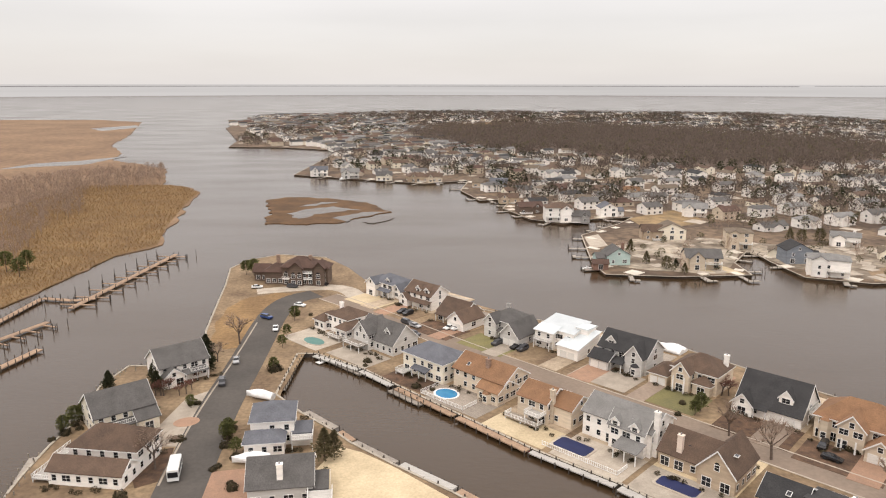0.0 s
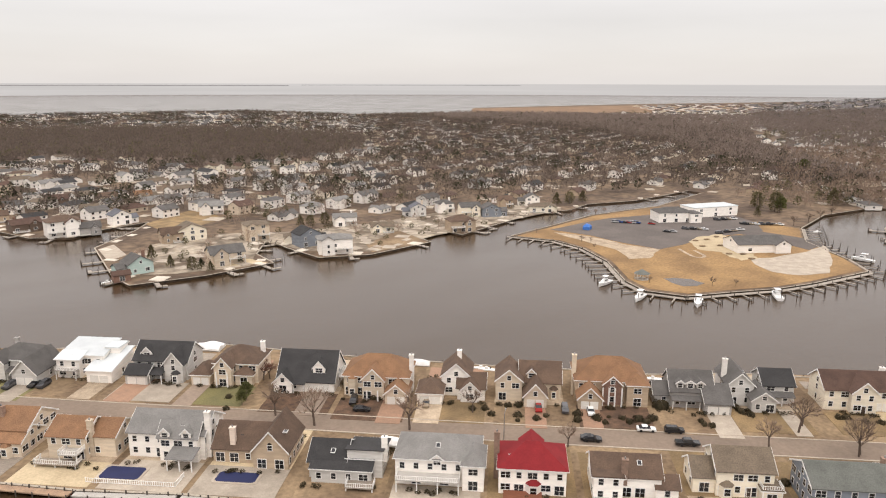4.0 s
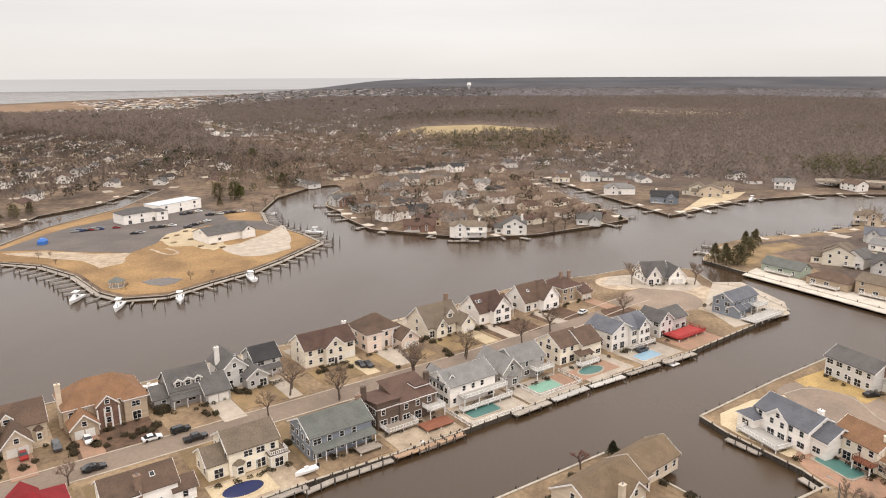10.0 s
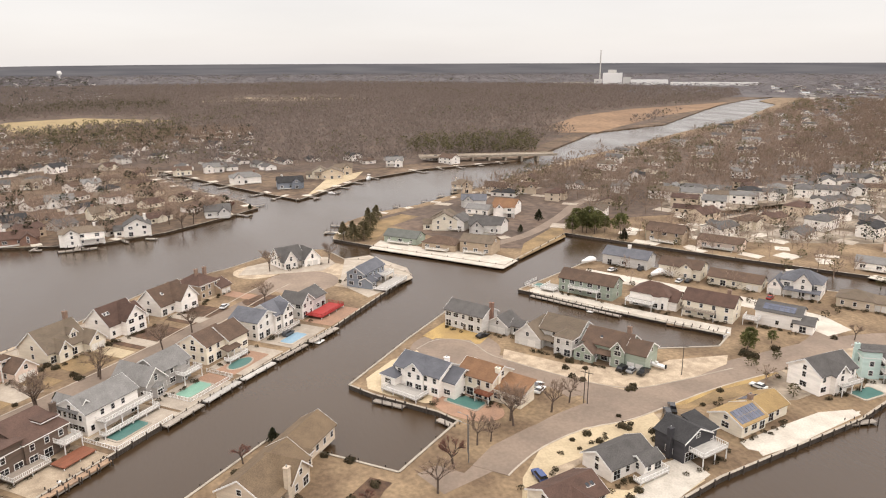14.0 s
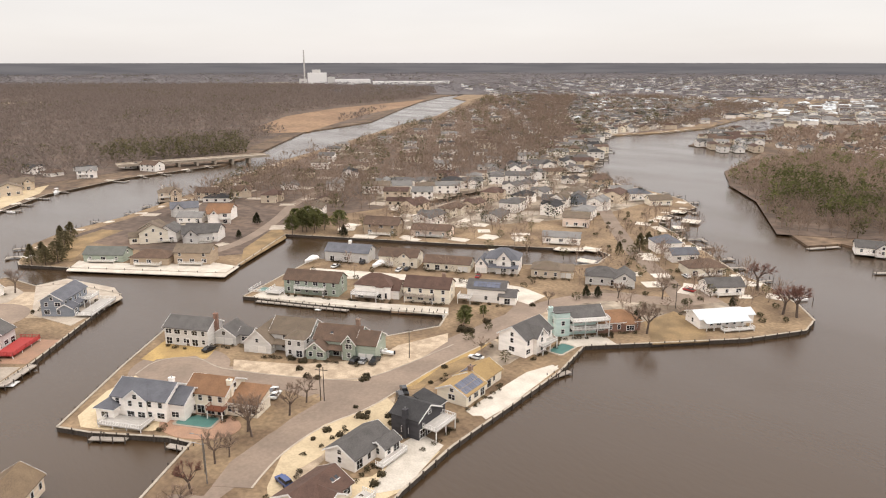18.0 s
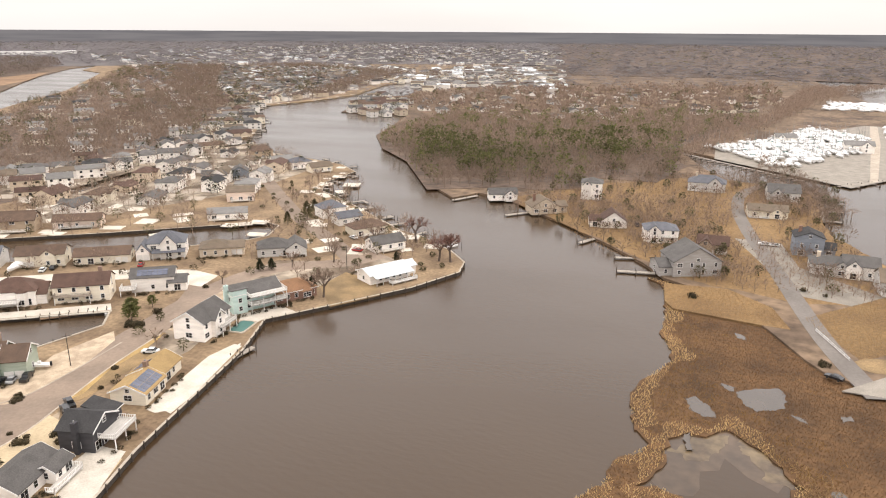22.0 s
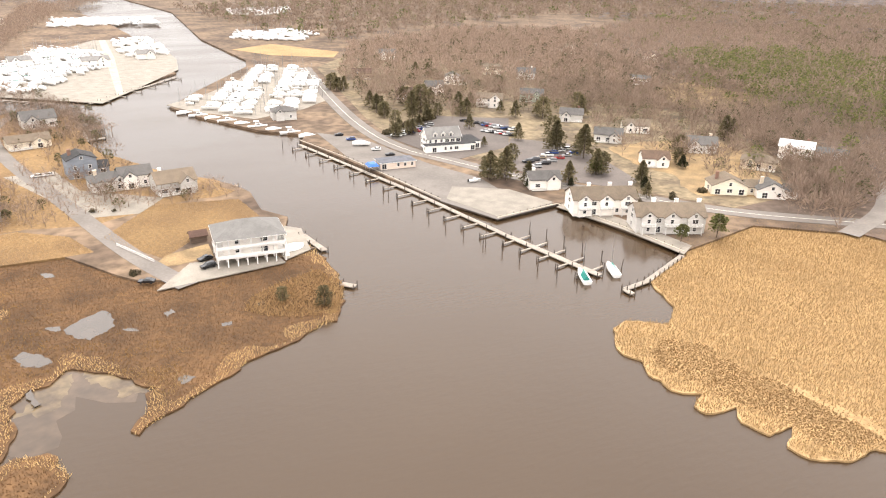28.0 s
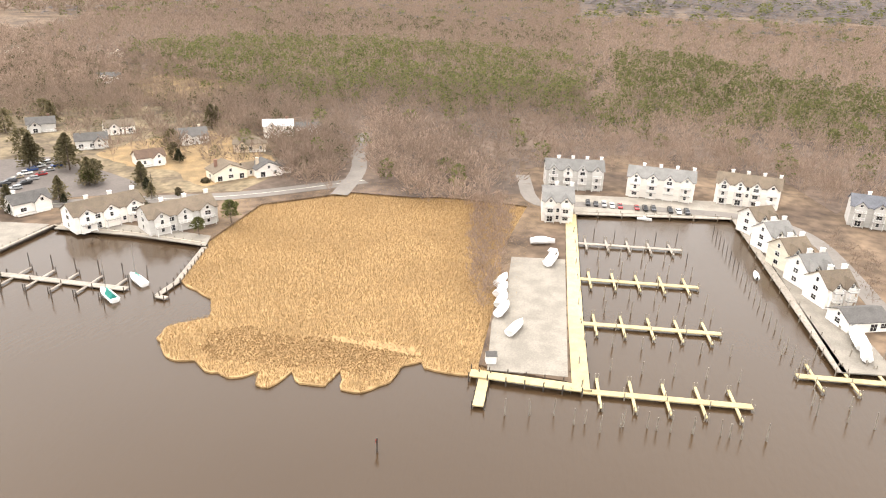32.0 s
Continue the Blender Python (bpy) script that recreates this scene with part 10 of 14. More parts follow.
NG = "houses on the north shore"
for a in (
    ((82.7, 324.5), 11, 10, 4.6, "gy", 3.4, "mint", "grey", "pale blue gabled cottage with a red deck", 20), ((72.4, 316.1), 7, 5, 2.8, "gx", 1.4, "brick", "umber", "small red outbuilding at the water", 10),
    ((119.9, 316.8), 16, 10, 5.4, "gx", 3.0, "beige", "grey", "beige house with porch deck on the sand", 15), ((124.6, 378.9), 15, 11, 5.6, "gy", 3.4, "cream", "tan", "cream house with two gables", 15), ((114.0, 379.5), 11, 9, 4.6, "gx", 3.0, "tan", "brown", "tan house with brown roof", 10),
    ((152.8, 358.4), 13, 11, 8.2, "hip", 1.6, "beige", "tan", "tall tan house with broad terrace", 10), ((168.6, 327.1), 12, 11, 6.4, "gy", 3.2, "bluegrey", "dark", "dark blue gabled house with white trim", 25), ((170.3, 304.2), 17, 11, 7.4, "hip", 1.8, "white", "lightgrey", "white raised house with long balconies", 5),
    ((210.6, 363.9), 14, 9, 5.0, "gx", 1.8, "white", "lightgrey", "white house behind the sand lot", 5), ((165.0, 340.2), 10, 8, 3.2, "hip", 1.8, "cream", "tan", "low cream house", 0), ((217.5, 333.8), 13, 9, 3.2, "gx", 2.2, "cream", "tan", "low cream house beside the sand lot", 5),
    ((255.8, 307.7), 15, 11, 6.0, "hip", 3.0, "tan", "brown", "tan house on the canal corner", 20), ((285.7, 361.7), 11, 9, 5.8, "hip", 2.2, "white", "grey", "white square house", 15), ((290.1, 341.5), 13, 10, 6.0, "gx", 2.4, "cream", "grey", "cream house with grey roof", 15),
    ((299.5, 332.2), 12, 10, 5.2, "gy", 2.8, "bluegrey", "grey", "blue-grey house", 15), ((263.7, 362.4), 10, 9, 5.4, "gy", 2.6, "lightgrey", "slate", "pale blue house beside the canal", 10), ((338.2, 324.3), 18, 10, 3.4, "hip", 2.0, "cream", "tan", "low cream house with patio", 10),
    ((350.0, 346.1), 10, 9, 5.4, "gy", 2.6, "white", "grey", "white gabled house", 10), ((328.7, 350.3), 10, 9, 5.4, "gx", 2.6, "tan", "brown", "tan house", 10),
    ((71.8, 431.3), 17, 12, 8.4, "hip", 2.6, "white", "brown", "tall white house ringed with balconies", 10), ((57.8, 458.9), 16, 12, 4.4, "gx", 2.4, "brown", "umber", "dark red-brown lodge on the water", 15), ((84.3, 428.4), 11, 9, 4.0, "gx", 2.6, "grey", "grey", "grey house behind the bulkhead", 5),
    ((60.1, 528.4), 12, 10, 5.4, "gx", 2.4, "white", "grey", "white house with grey roof", 0), ((76.1, 560.0), 12, 10, 7.0, "flat", 0.4, "white", "lightgrey", "white flat-roofed house", 0), ((96.8, 487.9), 11, 9, 5.2, "gx", 2.2, "cream", "tan", "cream house with tan roof", 0),
    ((106.2, 447.6), 11, 10, 5.6, "gy", 3.0, "white", "slate", "white house with blue roof", 20), ((44.8, 570.8), 14, 10, 5.6, "gx", 2.4, "bluegrey", "slate", "blue-grey house", 0), ((46.8, 500.3), 14, 9, 4.0, "gx", 2.6, "tan", "brown", "tan waterfront house", 5),
    ((87.9, 541.6), 14, 10, 5.0, "gx", 2.6, "brown", "umber", "brown house with porch", 0), ((32.0, 577.7), 16, 9, 4.0, "gx", 2.4, "tan", "tan", "tan waterfront house", 0), ((-23.2, 622.8), 18, 10, 3.6, "hip", 2.4, "tan", "brown", "low tan house on the spit", 0),
    ((-7.5, 608.1), 14, 10, 4.6, "gx", 2.6, "beige", "brown", "beige house on the spit", 0), ((118.2, 531.2), 12, 9, 5.2, "gx", 2.6, "beige", "brown", "beige house inland", 0), ((142.2, 533.7), 12, 9, 4.2, "gx", 2.4, "tan", "orange", "tan house with orange roof", 0),
    ((213.0, 679.3), 16, 10, 6, "gx", 2.6, "white", "grey", "white house near the wood", 0), ((172.0, 651.8), 14, 10, 6, "gx", 2.6, "lightgrey", "grey", "grey house near the wood", 0), ((160.7, 448.4), 15, 10, 5.4, "gx", 2.6, "white", "lightgrey", "white house inland", 0),
    ((-113.0, 648.8), 16, 11, 5.4, "gx", 3, "white", "slate", "white house with blue roof on the spit", 0), ((-82.7, 633.2), 16, 11, 5.4, "gx", 3, "lightgrey", "lightgrey", "grey house on the spit", 0), ((-51.2, 618.4), 14, 11, 4.4, "gx", 3, "cream", "grey", "cream house on the spit", 0), ((-21.4, 611.2), 18, 11, 4.4, "hip", 3, "tan", "brown", "tan house on the spit", 0),
):
    mid(*a, group=NG)
slab("sand_lot", [(193.9, 313.9), (229.9, 334.9), (223.1, 298.0), (187.0, 297.0)], GZ, YARD, "bare tan sand lot behind a bulkhead", 0.3, category="lot")
slab("beach", [(111.3, 316.9), (135.8, 308.6), (132.2, 321.3), (120.6, 330.3)], GZ, SAND, "cream sand terrace", 0.3, category="lot")
slab("terrace", [(78.7, 387.6), (87.9, 394.2), (87.0, 365.9), (76.6, 358.5)], GZ, CONCRETE, "pale terrace on the corner", 0.3, category="patio")
slab("lot", [(117.0, 442.4), (163.4, 478.8), (161.6, 429.5), (120.4, 405.5)], GZ, LAWN, "tan open lot between houses", 0.3, category="lot")

# the boat club's lot
CLUBLAND = [(p[0] + (365 - p[0]) * 0.03, p[1] + (215 - p[1]) * 0.03) for p in CLUB[2:20]]
slab("club_lawn", CLUBLAND, GZ - 0.03, CLUBGRASS, "tan winter grass of the boat club", 0.3, category="lawn")
slab("car_park", wavy([(300.7, 281.6), (329.2, 283.7), (356.4, 284.2), (386.3, 275.2), (410.8, 273.6), (433.5, 250.6), (417.3, 219.5), (395.6, 203.2), (373.3, 208.1), (352.0, 214.4), (327.8, 211.5), (309.2, 212.0), (305.9, 233.4), (306.6, 256.8)], 9, 0.5, 27), GZ + 0.04, ASPHALTLOT, "faded asphalt car park of the boat club", 0.3, category="car park")
slab("gravel_apron", wavy([(297.0, 275.4), (304.3, 254.9), (303.6, 231.7), (308.1, 211.2), (289.0, 204.1), (279.4, 208.5), (290.5, 225.5), (291.2, 236.8), (292.6, 260.6)], 5, 0.9, 28), GZ + 0.036, GRAVEL, "pale gravel apron between car park and grass", 0.3, category="yard")
slab("club_yard", wavy([(317.9, 165.6), (327.6, 173.0), (337.6, 167.2), (365.5, 162.8), (386.4, 164.7), (356.2, 146.2), (330.4, 136.7), (314.2, 142.9), (311.0, 153.3)], 5, 0.9, 29), GZ + 0.045, CONCRETE, "pale yard beside the club shed", 0.3, category="yard")
slab("club_drive", [(377.4, 212.3), (393.6, 203.0), (395.3, 180.1), (386.4, 164.7), (368.5, 164.1), (377.3, 194.5)], GZ + 0.05, ASPHALTLOT, "asphalt drive behind the club shed", 0.3, category="drive")
slab("rubble_yard", wavy([(349.0, 217.2), (369.0, 213.5), (352.5, 189.1), (330.2, 170.3), (319.5, 174.8), (327.8, 189.8), (323.5, 199.7), (335.5, 212.6)], 3, 1.4, 30), GZ + 0.055, SAND, "cream sand and rubble beside the club shed", 0.3, category="yard")
slab("puddle", wavy([(261.8, 176.6), (267.1, 174.3), (270.6, 168.9), (269.6, 161.1), (263.3, 160.9), (258.7, 164.5), (258.9, 171.1)], 2.5, 0.9, 31), GZ + 0.012, WATER, "shallow puddle in the club grass", 0.1, category="puddle")
ribbon("path", [(317.5, 206.7), (310.3, 196.1), (307.5, 189.6), (313.8, 187.9), (320.5, 199.7)], 1.6, GZ + 0.02, GRAVEL, "narrow pale path at the edge of the club grass", 0.2, "path")
for q in ((340.8, 212.1), (348.6, 210.1), (359.0, 210.8), (352.5, 201.0), (343.4, 190.7), (340.6, 197.2), (331.9, 202.3), (332.2, 179.6), (327.2, 184.2), (326.6, 171.8)):
    disc("rubble_heap", q, 1.7, GZ + 0.55, YARD, "low heap of tan rubble and earth", "heap", 0.7, q[0])
for q, k in (((289.2, 248.1), 0.45), ((251.4, 176.6), 0.40), ((268.2, 157.0), 0.50), ((277.1, 151.4), 0.40), ((292.3, 244.3), 0.35), ((286.1, 279.0), 0.35), ((282.8, 233.8), 0.35), ((330.0, 308.2), 0.60), ((328.2, 299.1), 0.60), ((338.3, 297.9), 0.70), ((349.2, 296.0), 0.70), ((357.4, 296.1), 0.60), ((366.0, 296.2), 0.55), ((425.6, 200.3), 0.80), ((442.8, 199.7), 0.90), ((460.2, 200.9), 0.90), ((481.3, 203.3), 0.80), ((397.6, 264.9), 0.50)):
    plant("bare", q, k, GZ)
for q, k in (((468.1, 247.1), 1.5), ((463.2, 231.9), 1.6), ((481.1, 237.5), 1.3), ((520.3, 219.9), 1.5), ((530.2, 220.6), 1.3), ((437.3, 230.0), 0.9)):
    plant("cedar", q, k, GZ)
for q0, q1, n, r in (((347.5, 272.1), (355.8, 262.2), 6, 25), ((364.1, 233.8), (371.4, 226.1), 4, 25), ((404.5, 238.3), (415.8, 233.8), 4, 25), ((405.3, 220.7), (420.7, 206.3), 7, 25), ((368.5, 214.8), (387.3, 212.6), 4, 60)):
    for i in range(n):
        car((3 * i + n) % 12, (q0[0] + (q1[0] - q0[0]) * i / (n - 1), q0[1] + (q1[1] - q0[1]) * i / (n - 1)), r, 1.3)
mid((378.1, 249.9), 22, 14, 5.8, "hip", 2.6, "white", "grey", "white two-storey clubhouse with grey roof", 25, [(8, 15, -3, 8, 5.6, "flat", 0.4)], group="club buildings")
mid((415.7, 246.2), 34, 14, 6.0, "flat", 0.4, "white", "white", "long white flat-roofed club hall", 40, group="club buildings")
mid((343.3, 175.6), 26, 16, 4.2, "gx", 3.0, "white", "grey", "white shed with grey roof", 30, [(6, 14, -2, 8, 4.2, "gy", 2.4)], group="club buildings", dense=0.3)
for kind, q in ((3, (360.8, 255.2)), (0, (348.2, 235.6)), (2, (351.0, 233.4))):
    car(kind, q, 30, 1.3)
TENT = thing("tent", (317.9, 268.9), 20, "small square tent under a blue tarpaulin", "tent", z=GZ)
part("cover", MB().hexa([(-2.4, -2, 1.8), (2.4, -2, 1.8), (2.4, 2, 1.8), (-2.4, 2, 1.8)], [(-1.2, -1, 3.2), (1.2, -1, 3.2), (1.2, 1, 3.2), (-1.2, 1, 3.2)]), TARP, TENT)
part("skirt", MB().box(-2.3, 2.3, -1.9, 1.9, 0, 1.79), TARP, TENT)


def gazebo(at, material):
    g = thing("gazebo", at, 0, "open eight-sided pavilion with a pale green roof by the water", "gazebo", z=GZ)
    ring = lambda r, z: [(math.cos(i * math.pi / 4) * r, math.sin(i * math.pi / 4) * r, z) for i in range(8)]
    part("roof", MB().hexa(ring(3.6, 2.6), ring(0.3, 4.4)), material, g)
    part("floor", MB().hexa(ring(3.2, 0), ring(3.2, 0.25)), CONCRETE, g)
    for x, y, z in ring(3.0, 0.25):
        part("post", shared("gazebo_post", lambda: MB().box(-0.09, 0.09, -0.09, 0.09, 0, 2.35), TRIM), None, g, m=pose(x, y, 0.25))


gazebo((253.8, 182.2), ROOFS["green"])


def finger_dock(name, pts, width, n, length, side, label, material=DOCKWOOD, group="", pile=None, z=0.75, stakes=0.0):
    """A walk with short fingers, each with its own piles. side: 1 left of the way, -1 right, 0 both."""
    dock(pts, width, label, material, z, 9.0, group=group, pile=pile)
    (xa, ya), (xb, yb) = pts[0], pts[-1]
    L = math.hypot(xb - xa, yb - ya)
    ux, uy = (xb - xa) / L, (yb - ya) / L
    for i in range(n):
        s = (i + 0.5) / n
        for sg in ((1, -1) if side == 0 else (side,)):
            px, py = xa + (xb - xa) * s - uy * sg * width * 0.55, ya + (yb - ya) * s + ux * sg * width * 0.55
            dock([(px, py), (px - uy * sg * length, py + ux * sg * length)], 0.65, "short finger pier of a boat dock", material, z - 0.03, 9.0, "finger_pier", group=group, pile=pile, ends=True)
            if stakes:
                for off in (-0.5, 0.5):
                    stake((px + ux * L / n * off - uy * sg * (length + stakes), py + uy * L / n * off + ux * sg * (length + stakes)), pile)


FARSTAKES = MB()


def stake(at, material=None, h=3.4):
    if math.hypot(*at) > 230:
        FARSTAKES.tube((at[0], at[1], -1.5), (at[0] + random.uniform(-0.1, 0.1), at[1], h), 0.17, 0.11, 5)
        return None
    p = new("mooring_pole", shared(f"mooring_pole|{'p' if material else 'd'}{h:.1f}", lambda: MB().tube((0, 0, -1.5), (0, 0, h), 0.18, 0.11, 6), material or PILE))
    p.matrix_basis = pose(at[0], at[1], 0, random.uniform(-3, 3), random.uniform(-3, 3), 0)
    return tagged(p, "single weathered mooring pole standing in the water", "pole", "mooring poles")


CD = [(p[0] + (p[0] - 365) * 0.018, p[1] + (p[1] - 215) * 0.018) for p in CLUB[6:20]]
for i, (a, b) in enumerate(zip(CD, CD[1:])):
    L = math.dist(a, b)
    n = max(1, round(L / 7))
    finger_dock("boardwalk", [a, b], 2.2, n, 9 if i in (0, 1, 2, 3) else 6.5, -1 if i < 99 else 1, "timber boardwalk round the boat club", group="club docks", stakes=2.5 if i > 4 else 0)
for k, q in (("cruiser", (231.5, 166.5)), ("cruiser", (244.0, 148.0)), ("cruiser", (237.0, 189.0)), ("cruiser", (278.0, 134.0)), ("cruiser", (371.0, 139.0)), ("skiff", (422.0, 184.8))):
    boat(k, q, math.degrees(math.atan2(q[1] - 215, q[0] - 365)) - 90 + (180 if q[0] > 260 else 0))

EG = "houses on the east peninsula"
for a in (
    ((371.1, 51.0), 20, 11, 5.8, "hip", 2.2, "white", "tan", "long white two-storey house on the water", 0), ((381.3, 26.6), 13, 11, 5.2, "gy", 3.8, "white", "grey", "white gabled house with dark beams", 0), ((381.7, 80.3), 18, 10, 3.2, "gx", 2.8, "brick", "umber", "low red-brown house", 0),
    ((421.4, 90.9), 16, 10, 4.0, "gx", 3.0, "grey", "dark", "dark-roofed house", 10), ((414.7, -14.1), 14, 10, 3.6, "gx", 3.0, "lightgrey", "grey", "small grey house among bare trees", 5), ((451.1, 143.8), 16, 10, 3.2, "hip", 2.8, "brick", "umber", "low brown house at the point", 0),
    ((452.8, 123.2), 14, 10, 3.4, "gx", 2.6, "tan", "brown", "tan house", 0), ((533.1, 63.7), 12, 10, 5.6, "gx", 2.4, "white", "lightgrey", "white two-storey house", 10), ((486.7, 48.0), 18, 10, 3.4, "gx", 2.4, "cream", "tan", "low cream house", 0), ((478.4, 75.9), 16, 10, 4.4, "gx", 2.8, "white", "lightgrey", "white house", 0),
    ((550.7, 124.5), 16, 10, 5, "gx", 2.4, "white", "grey", "white house", 0), ((556.5, 105.0), 14, 10, 4, "gx", 2.4, "cream", "tan", "cream house", 0), ((529.4, -38.4), 22, 12, 4.4, "hip", 3.2, "white", "lightgrey", "white house with pale hipped roof", 5), ((496.5, -66.2), 18, 11, 4.4, "gx", 3.4, "bluegrey", "dark", "dark house on the corner", 5),
    ((533.9, -93.9), 13, 10, 5.2, "gy", 3.2, "cream", "pink" if False else "tan", "cream gabled house", 0), ((547.1, -114.0), 14, 10, 5.2, "gx", 2.6, "beige", "tan", "beige house with balconies", 0), ((593.4, -18.5), 16, 10, 4.4, "gx", 2.6, "white", "lightgrey", "white house across the canal", 0), ((586.3, 5.3), 14, 10, 4, "gx", 2.4, "cream", "brown", "cream house", 0),
    ((573.2, -162.8), 14, 10, 5.4, "gx", 2.4, "white", "lightgrey", "white house by the bridge", 0), ((528.0, -101.3), 16, 10, 5, "gy", 3.0, "beige", "tan", "beige house on the river bank", 0), ((429.1, 46.7), 13, 10, 4.4, "gx", 3, "cream", "tan", "cream house behind the shore", 20), ((421.7, 71.5), 12, 9, 4, "gx", 2.6, "tan", "brown", "tan house behind the shore", 0),
):
    mid(*a, group=EG)
dock([(372.1, 53.3), (363.4, 49.8)], 2, "short plank pier before the white house")
dock([(362.8, 60.9), (365.1, 44.1)], 3, "broad floating dock before the white house")
dock([(377.0, 22.9), (374.4, 17.7)], 2.4, "small dock before the gabled house")
slab("beach", [(465.3, -72.4), (525.8, -118.7), (558.1, -132.4), (536.2, -99.6)], GZ, SAND, "sand yard along the river", 0.3, category="lot")
for k, q, r in (("cruiser", (522.4, -128.2), 60), ("skiff", (456.7, -65.1), 60)):
    boat(k, q, r)

for a in (
    ((338.9, -124.3), 13, 10, 5.6, 'gy', 3.6, 'cream', 'tan', 'cream house with two steep gables'),
    ((325.4, -140.5), 14, 10, 4.6, 'gx', 3.2, 'lightgrey', 'grey', 'pale grey gabled house by the canal'),
    ((357.6, -166.8), 12, 10, 5.8, 'gx', 2.6, 'white', 'orange', 'white house with orange roof and broad decks'),
    ((390.5, -161.5), 15, 10, 4.4, 'gx', 2.8, 'lightgrey', 'slate', 'low house with blue-grey roof on the river'),
    ((420.8, -212.1), 12, 9, 4.4, 'gx', 2.6, 'beige', 'brown', 'beige house near the river'),
    ((439.7, -172.8), 14, 10, 5.4, 'hip', 2.8, 'beige', 'tan', 'tan house on the river bank'),
):
    mid(*a, group="houses on the river point")

# bridge, power station and water tower far off
BR = thing("bridge", (577.1, -250.2), 0, "low concrete road bridge over the river", "bridge", z=0)
bx, by = (595.1, -202.3)
ex, ey = (575.8, -305.0)
bl = math.hypot(ex - bx, ey - by)
bu = ((ex - bx) / bl, (ey - by) / bl)
BR.matrix_basis = pose((bx + ex) / 2, (by + ey) / 2, 0, 0, 0, math.degrees(math.atan2(bu[1], bu[0])))
part("deck", MB().box(-bl / 2 - 10, bl / 2 + 10, -6, 6, 4.6, 5.6), CONCRETE, BR)
part("parapet", MB().box(-bl / 2 - 10, bl / 2 + 10, -6.3, -5.9, 5.61, 6.7), CONCRETE, BR)
part("parapet", MB().box(-bl / 2 - 10, bl / 2 + 10, 5.9, 6.3, 5.61, 6.7), CONCRETE, BR)
for i in range(7):
    x = -bl / 2 + bl * (i + 0.5) / 7
    part("pier", MB().box(x - 0.9, x + 0.9, -5.5, 5.5, -1, 4.59), CONCRETE, BR)
PSX, PSY = (2290.8, -1462.9)
PS = thing("power_station", (PSX, PSY), facing((PSX, PSY)), "distant pale power station block with a tall stack", "power station", z=1.2)
k = math.hypot(PSX, PSY) / 1260
part("block", MB().box(-16 * k, 16 * k, 0, 30, 0, 20 * k), TRIM, PS)
part("hall", MB().box(18 * k, 90 * k, 0, 30, 0, 9 * k), TRIM, PS)
part("hall", MB().box(-100 * k, -20 * k, 10, 30, 0, 4 * k), CONCRETE, PS)
part("hall", MB().box(95 * k, 230 * k, 10, 40, 0, 5 * k), TRIM, PS)
part("hall", MB().box(-8 * k, 6 * k, 6, 28, 20 * k, 25 * k), WALLS["lightgrey"], PS)
part("hall", MB().box(17 * k, 30 * k, -4, -0.1, 0, 13 * k), WALLS["lightgrey"], PS)
part("hall", MB().box(-30 * k, -17 * k, -4, 9.9, 0, 10 * k), WALLS["lightgrey"], PS)
part("chimney", MB().tube((-21 * k, 20, 0), (-21 * k, 20, 57 * k), 1.5 * k, 0.9 * k, 10), WALLS["lightgrey"], PS)
WTX, WTY = (4243.0, 608.4)
WT = thing("water_tower", (WTX, WTY), 0, "distant white water tower", "water tower", z=1.2)
k = math.hypot(WTX, WTY) / 1260
part("tank", MB().tube((0, 0, 6 * k), (0, 0, 9 * k), 2.5 * k, 4 * k, 10).tube((0, 0, 9 * k), (0, 0, 13 * k), 4 * k, 2.5 * k, 10), TRIM, WT)
part("leg", MB().tube((0, 0, 0), (0, 0, 6 * k), 1.2 * k, 1.0 * k, 8), TRIM, WT)

# ---------------------------------------------------------------- south shore
SG = "houses on the south shore"
for a in (
    ((96.0, -359.7), 15, 9, 3.2, "gx", 2.4, "white", "grey", "low white house at the wooded shore", 10), ((68.3, -338.5), 14, 11, 3.6, "gy", 4.0, "beige", "tan", "tan house with steep roof on the bank", 20), ((52.9, -379.8), 11, 10, 8.6, "hip", 2.2, "white", "grey", "tall white house in the wood", 0),
    ((33.3, -324.5), 12, 10, 3.0, "gy", 4.4, "white", "umber", "small white house with brown steep roof", 10), ((11.1, -309.1), 14, 10, 5.2, "hip", 2.4, "white", "slate", "white house with blue-grey roof and docks", 10), ((-5.0, -267.9), 18, 14, 5.6, "gy", 5.2, "grey", "grey", "large weathered grey shingled house", 25),
    ((-9.6, -301.7), 12, 9, 3.4, "gx", 2.6, "tan", "umber", "brown-roofed house behind the grey one", 0), ((-45.9, -310.6), 11, 10, 7.6, "gy", 2.2, "bluegrey", "dark", "dark blue house with white decks", 10), ((-51.6, -288.1), 14, 10, 3.6, "hip", 2.4, "lightgrey", "grey", "low grey house", 10),
    ((-61.2, -287.6), 12, 10, 4.6, "gx", 2.6, "white", "grey", "white house", 10), ((-72.2, -271.1), 15, 12, 4.6, "gx", 3.2, "lightgrey", "tan", "pale house with tan roof among trees", 15), ((-4.3, -423.9), 20, 12, 4.6, "hip", 3.6, "lightgrey", "slate", "grey-blue house by the channel", 0),
    ((-33.9, -371.9), 18, 10, 3.4, "gx", 2.2, "cream", "tan", "low cream house", 10), ((-43.7, -414.4), 16, 12, 4.6, "gx", 3.4, "lightgrey", "grey", "grey house on the channel", 10), ((-63.4, -217.5), 5, 3.6, 2.2, "gx", 1.2, "brown", "umber", "small brown garden shed", 10),
):
    mid(*a, group=SG, z=1.1)
BIGP = (-71.8, -193.4)
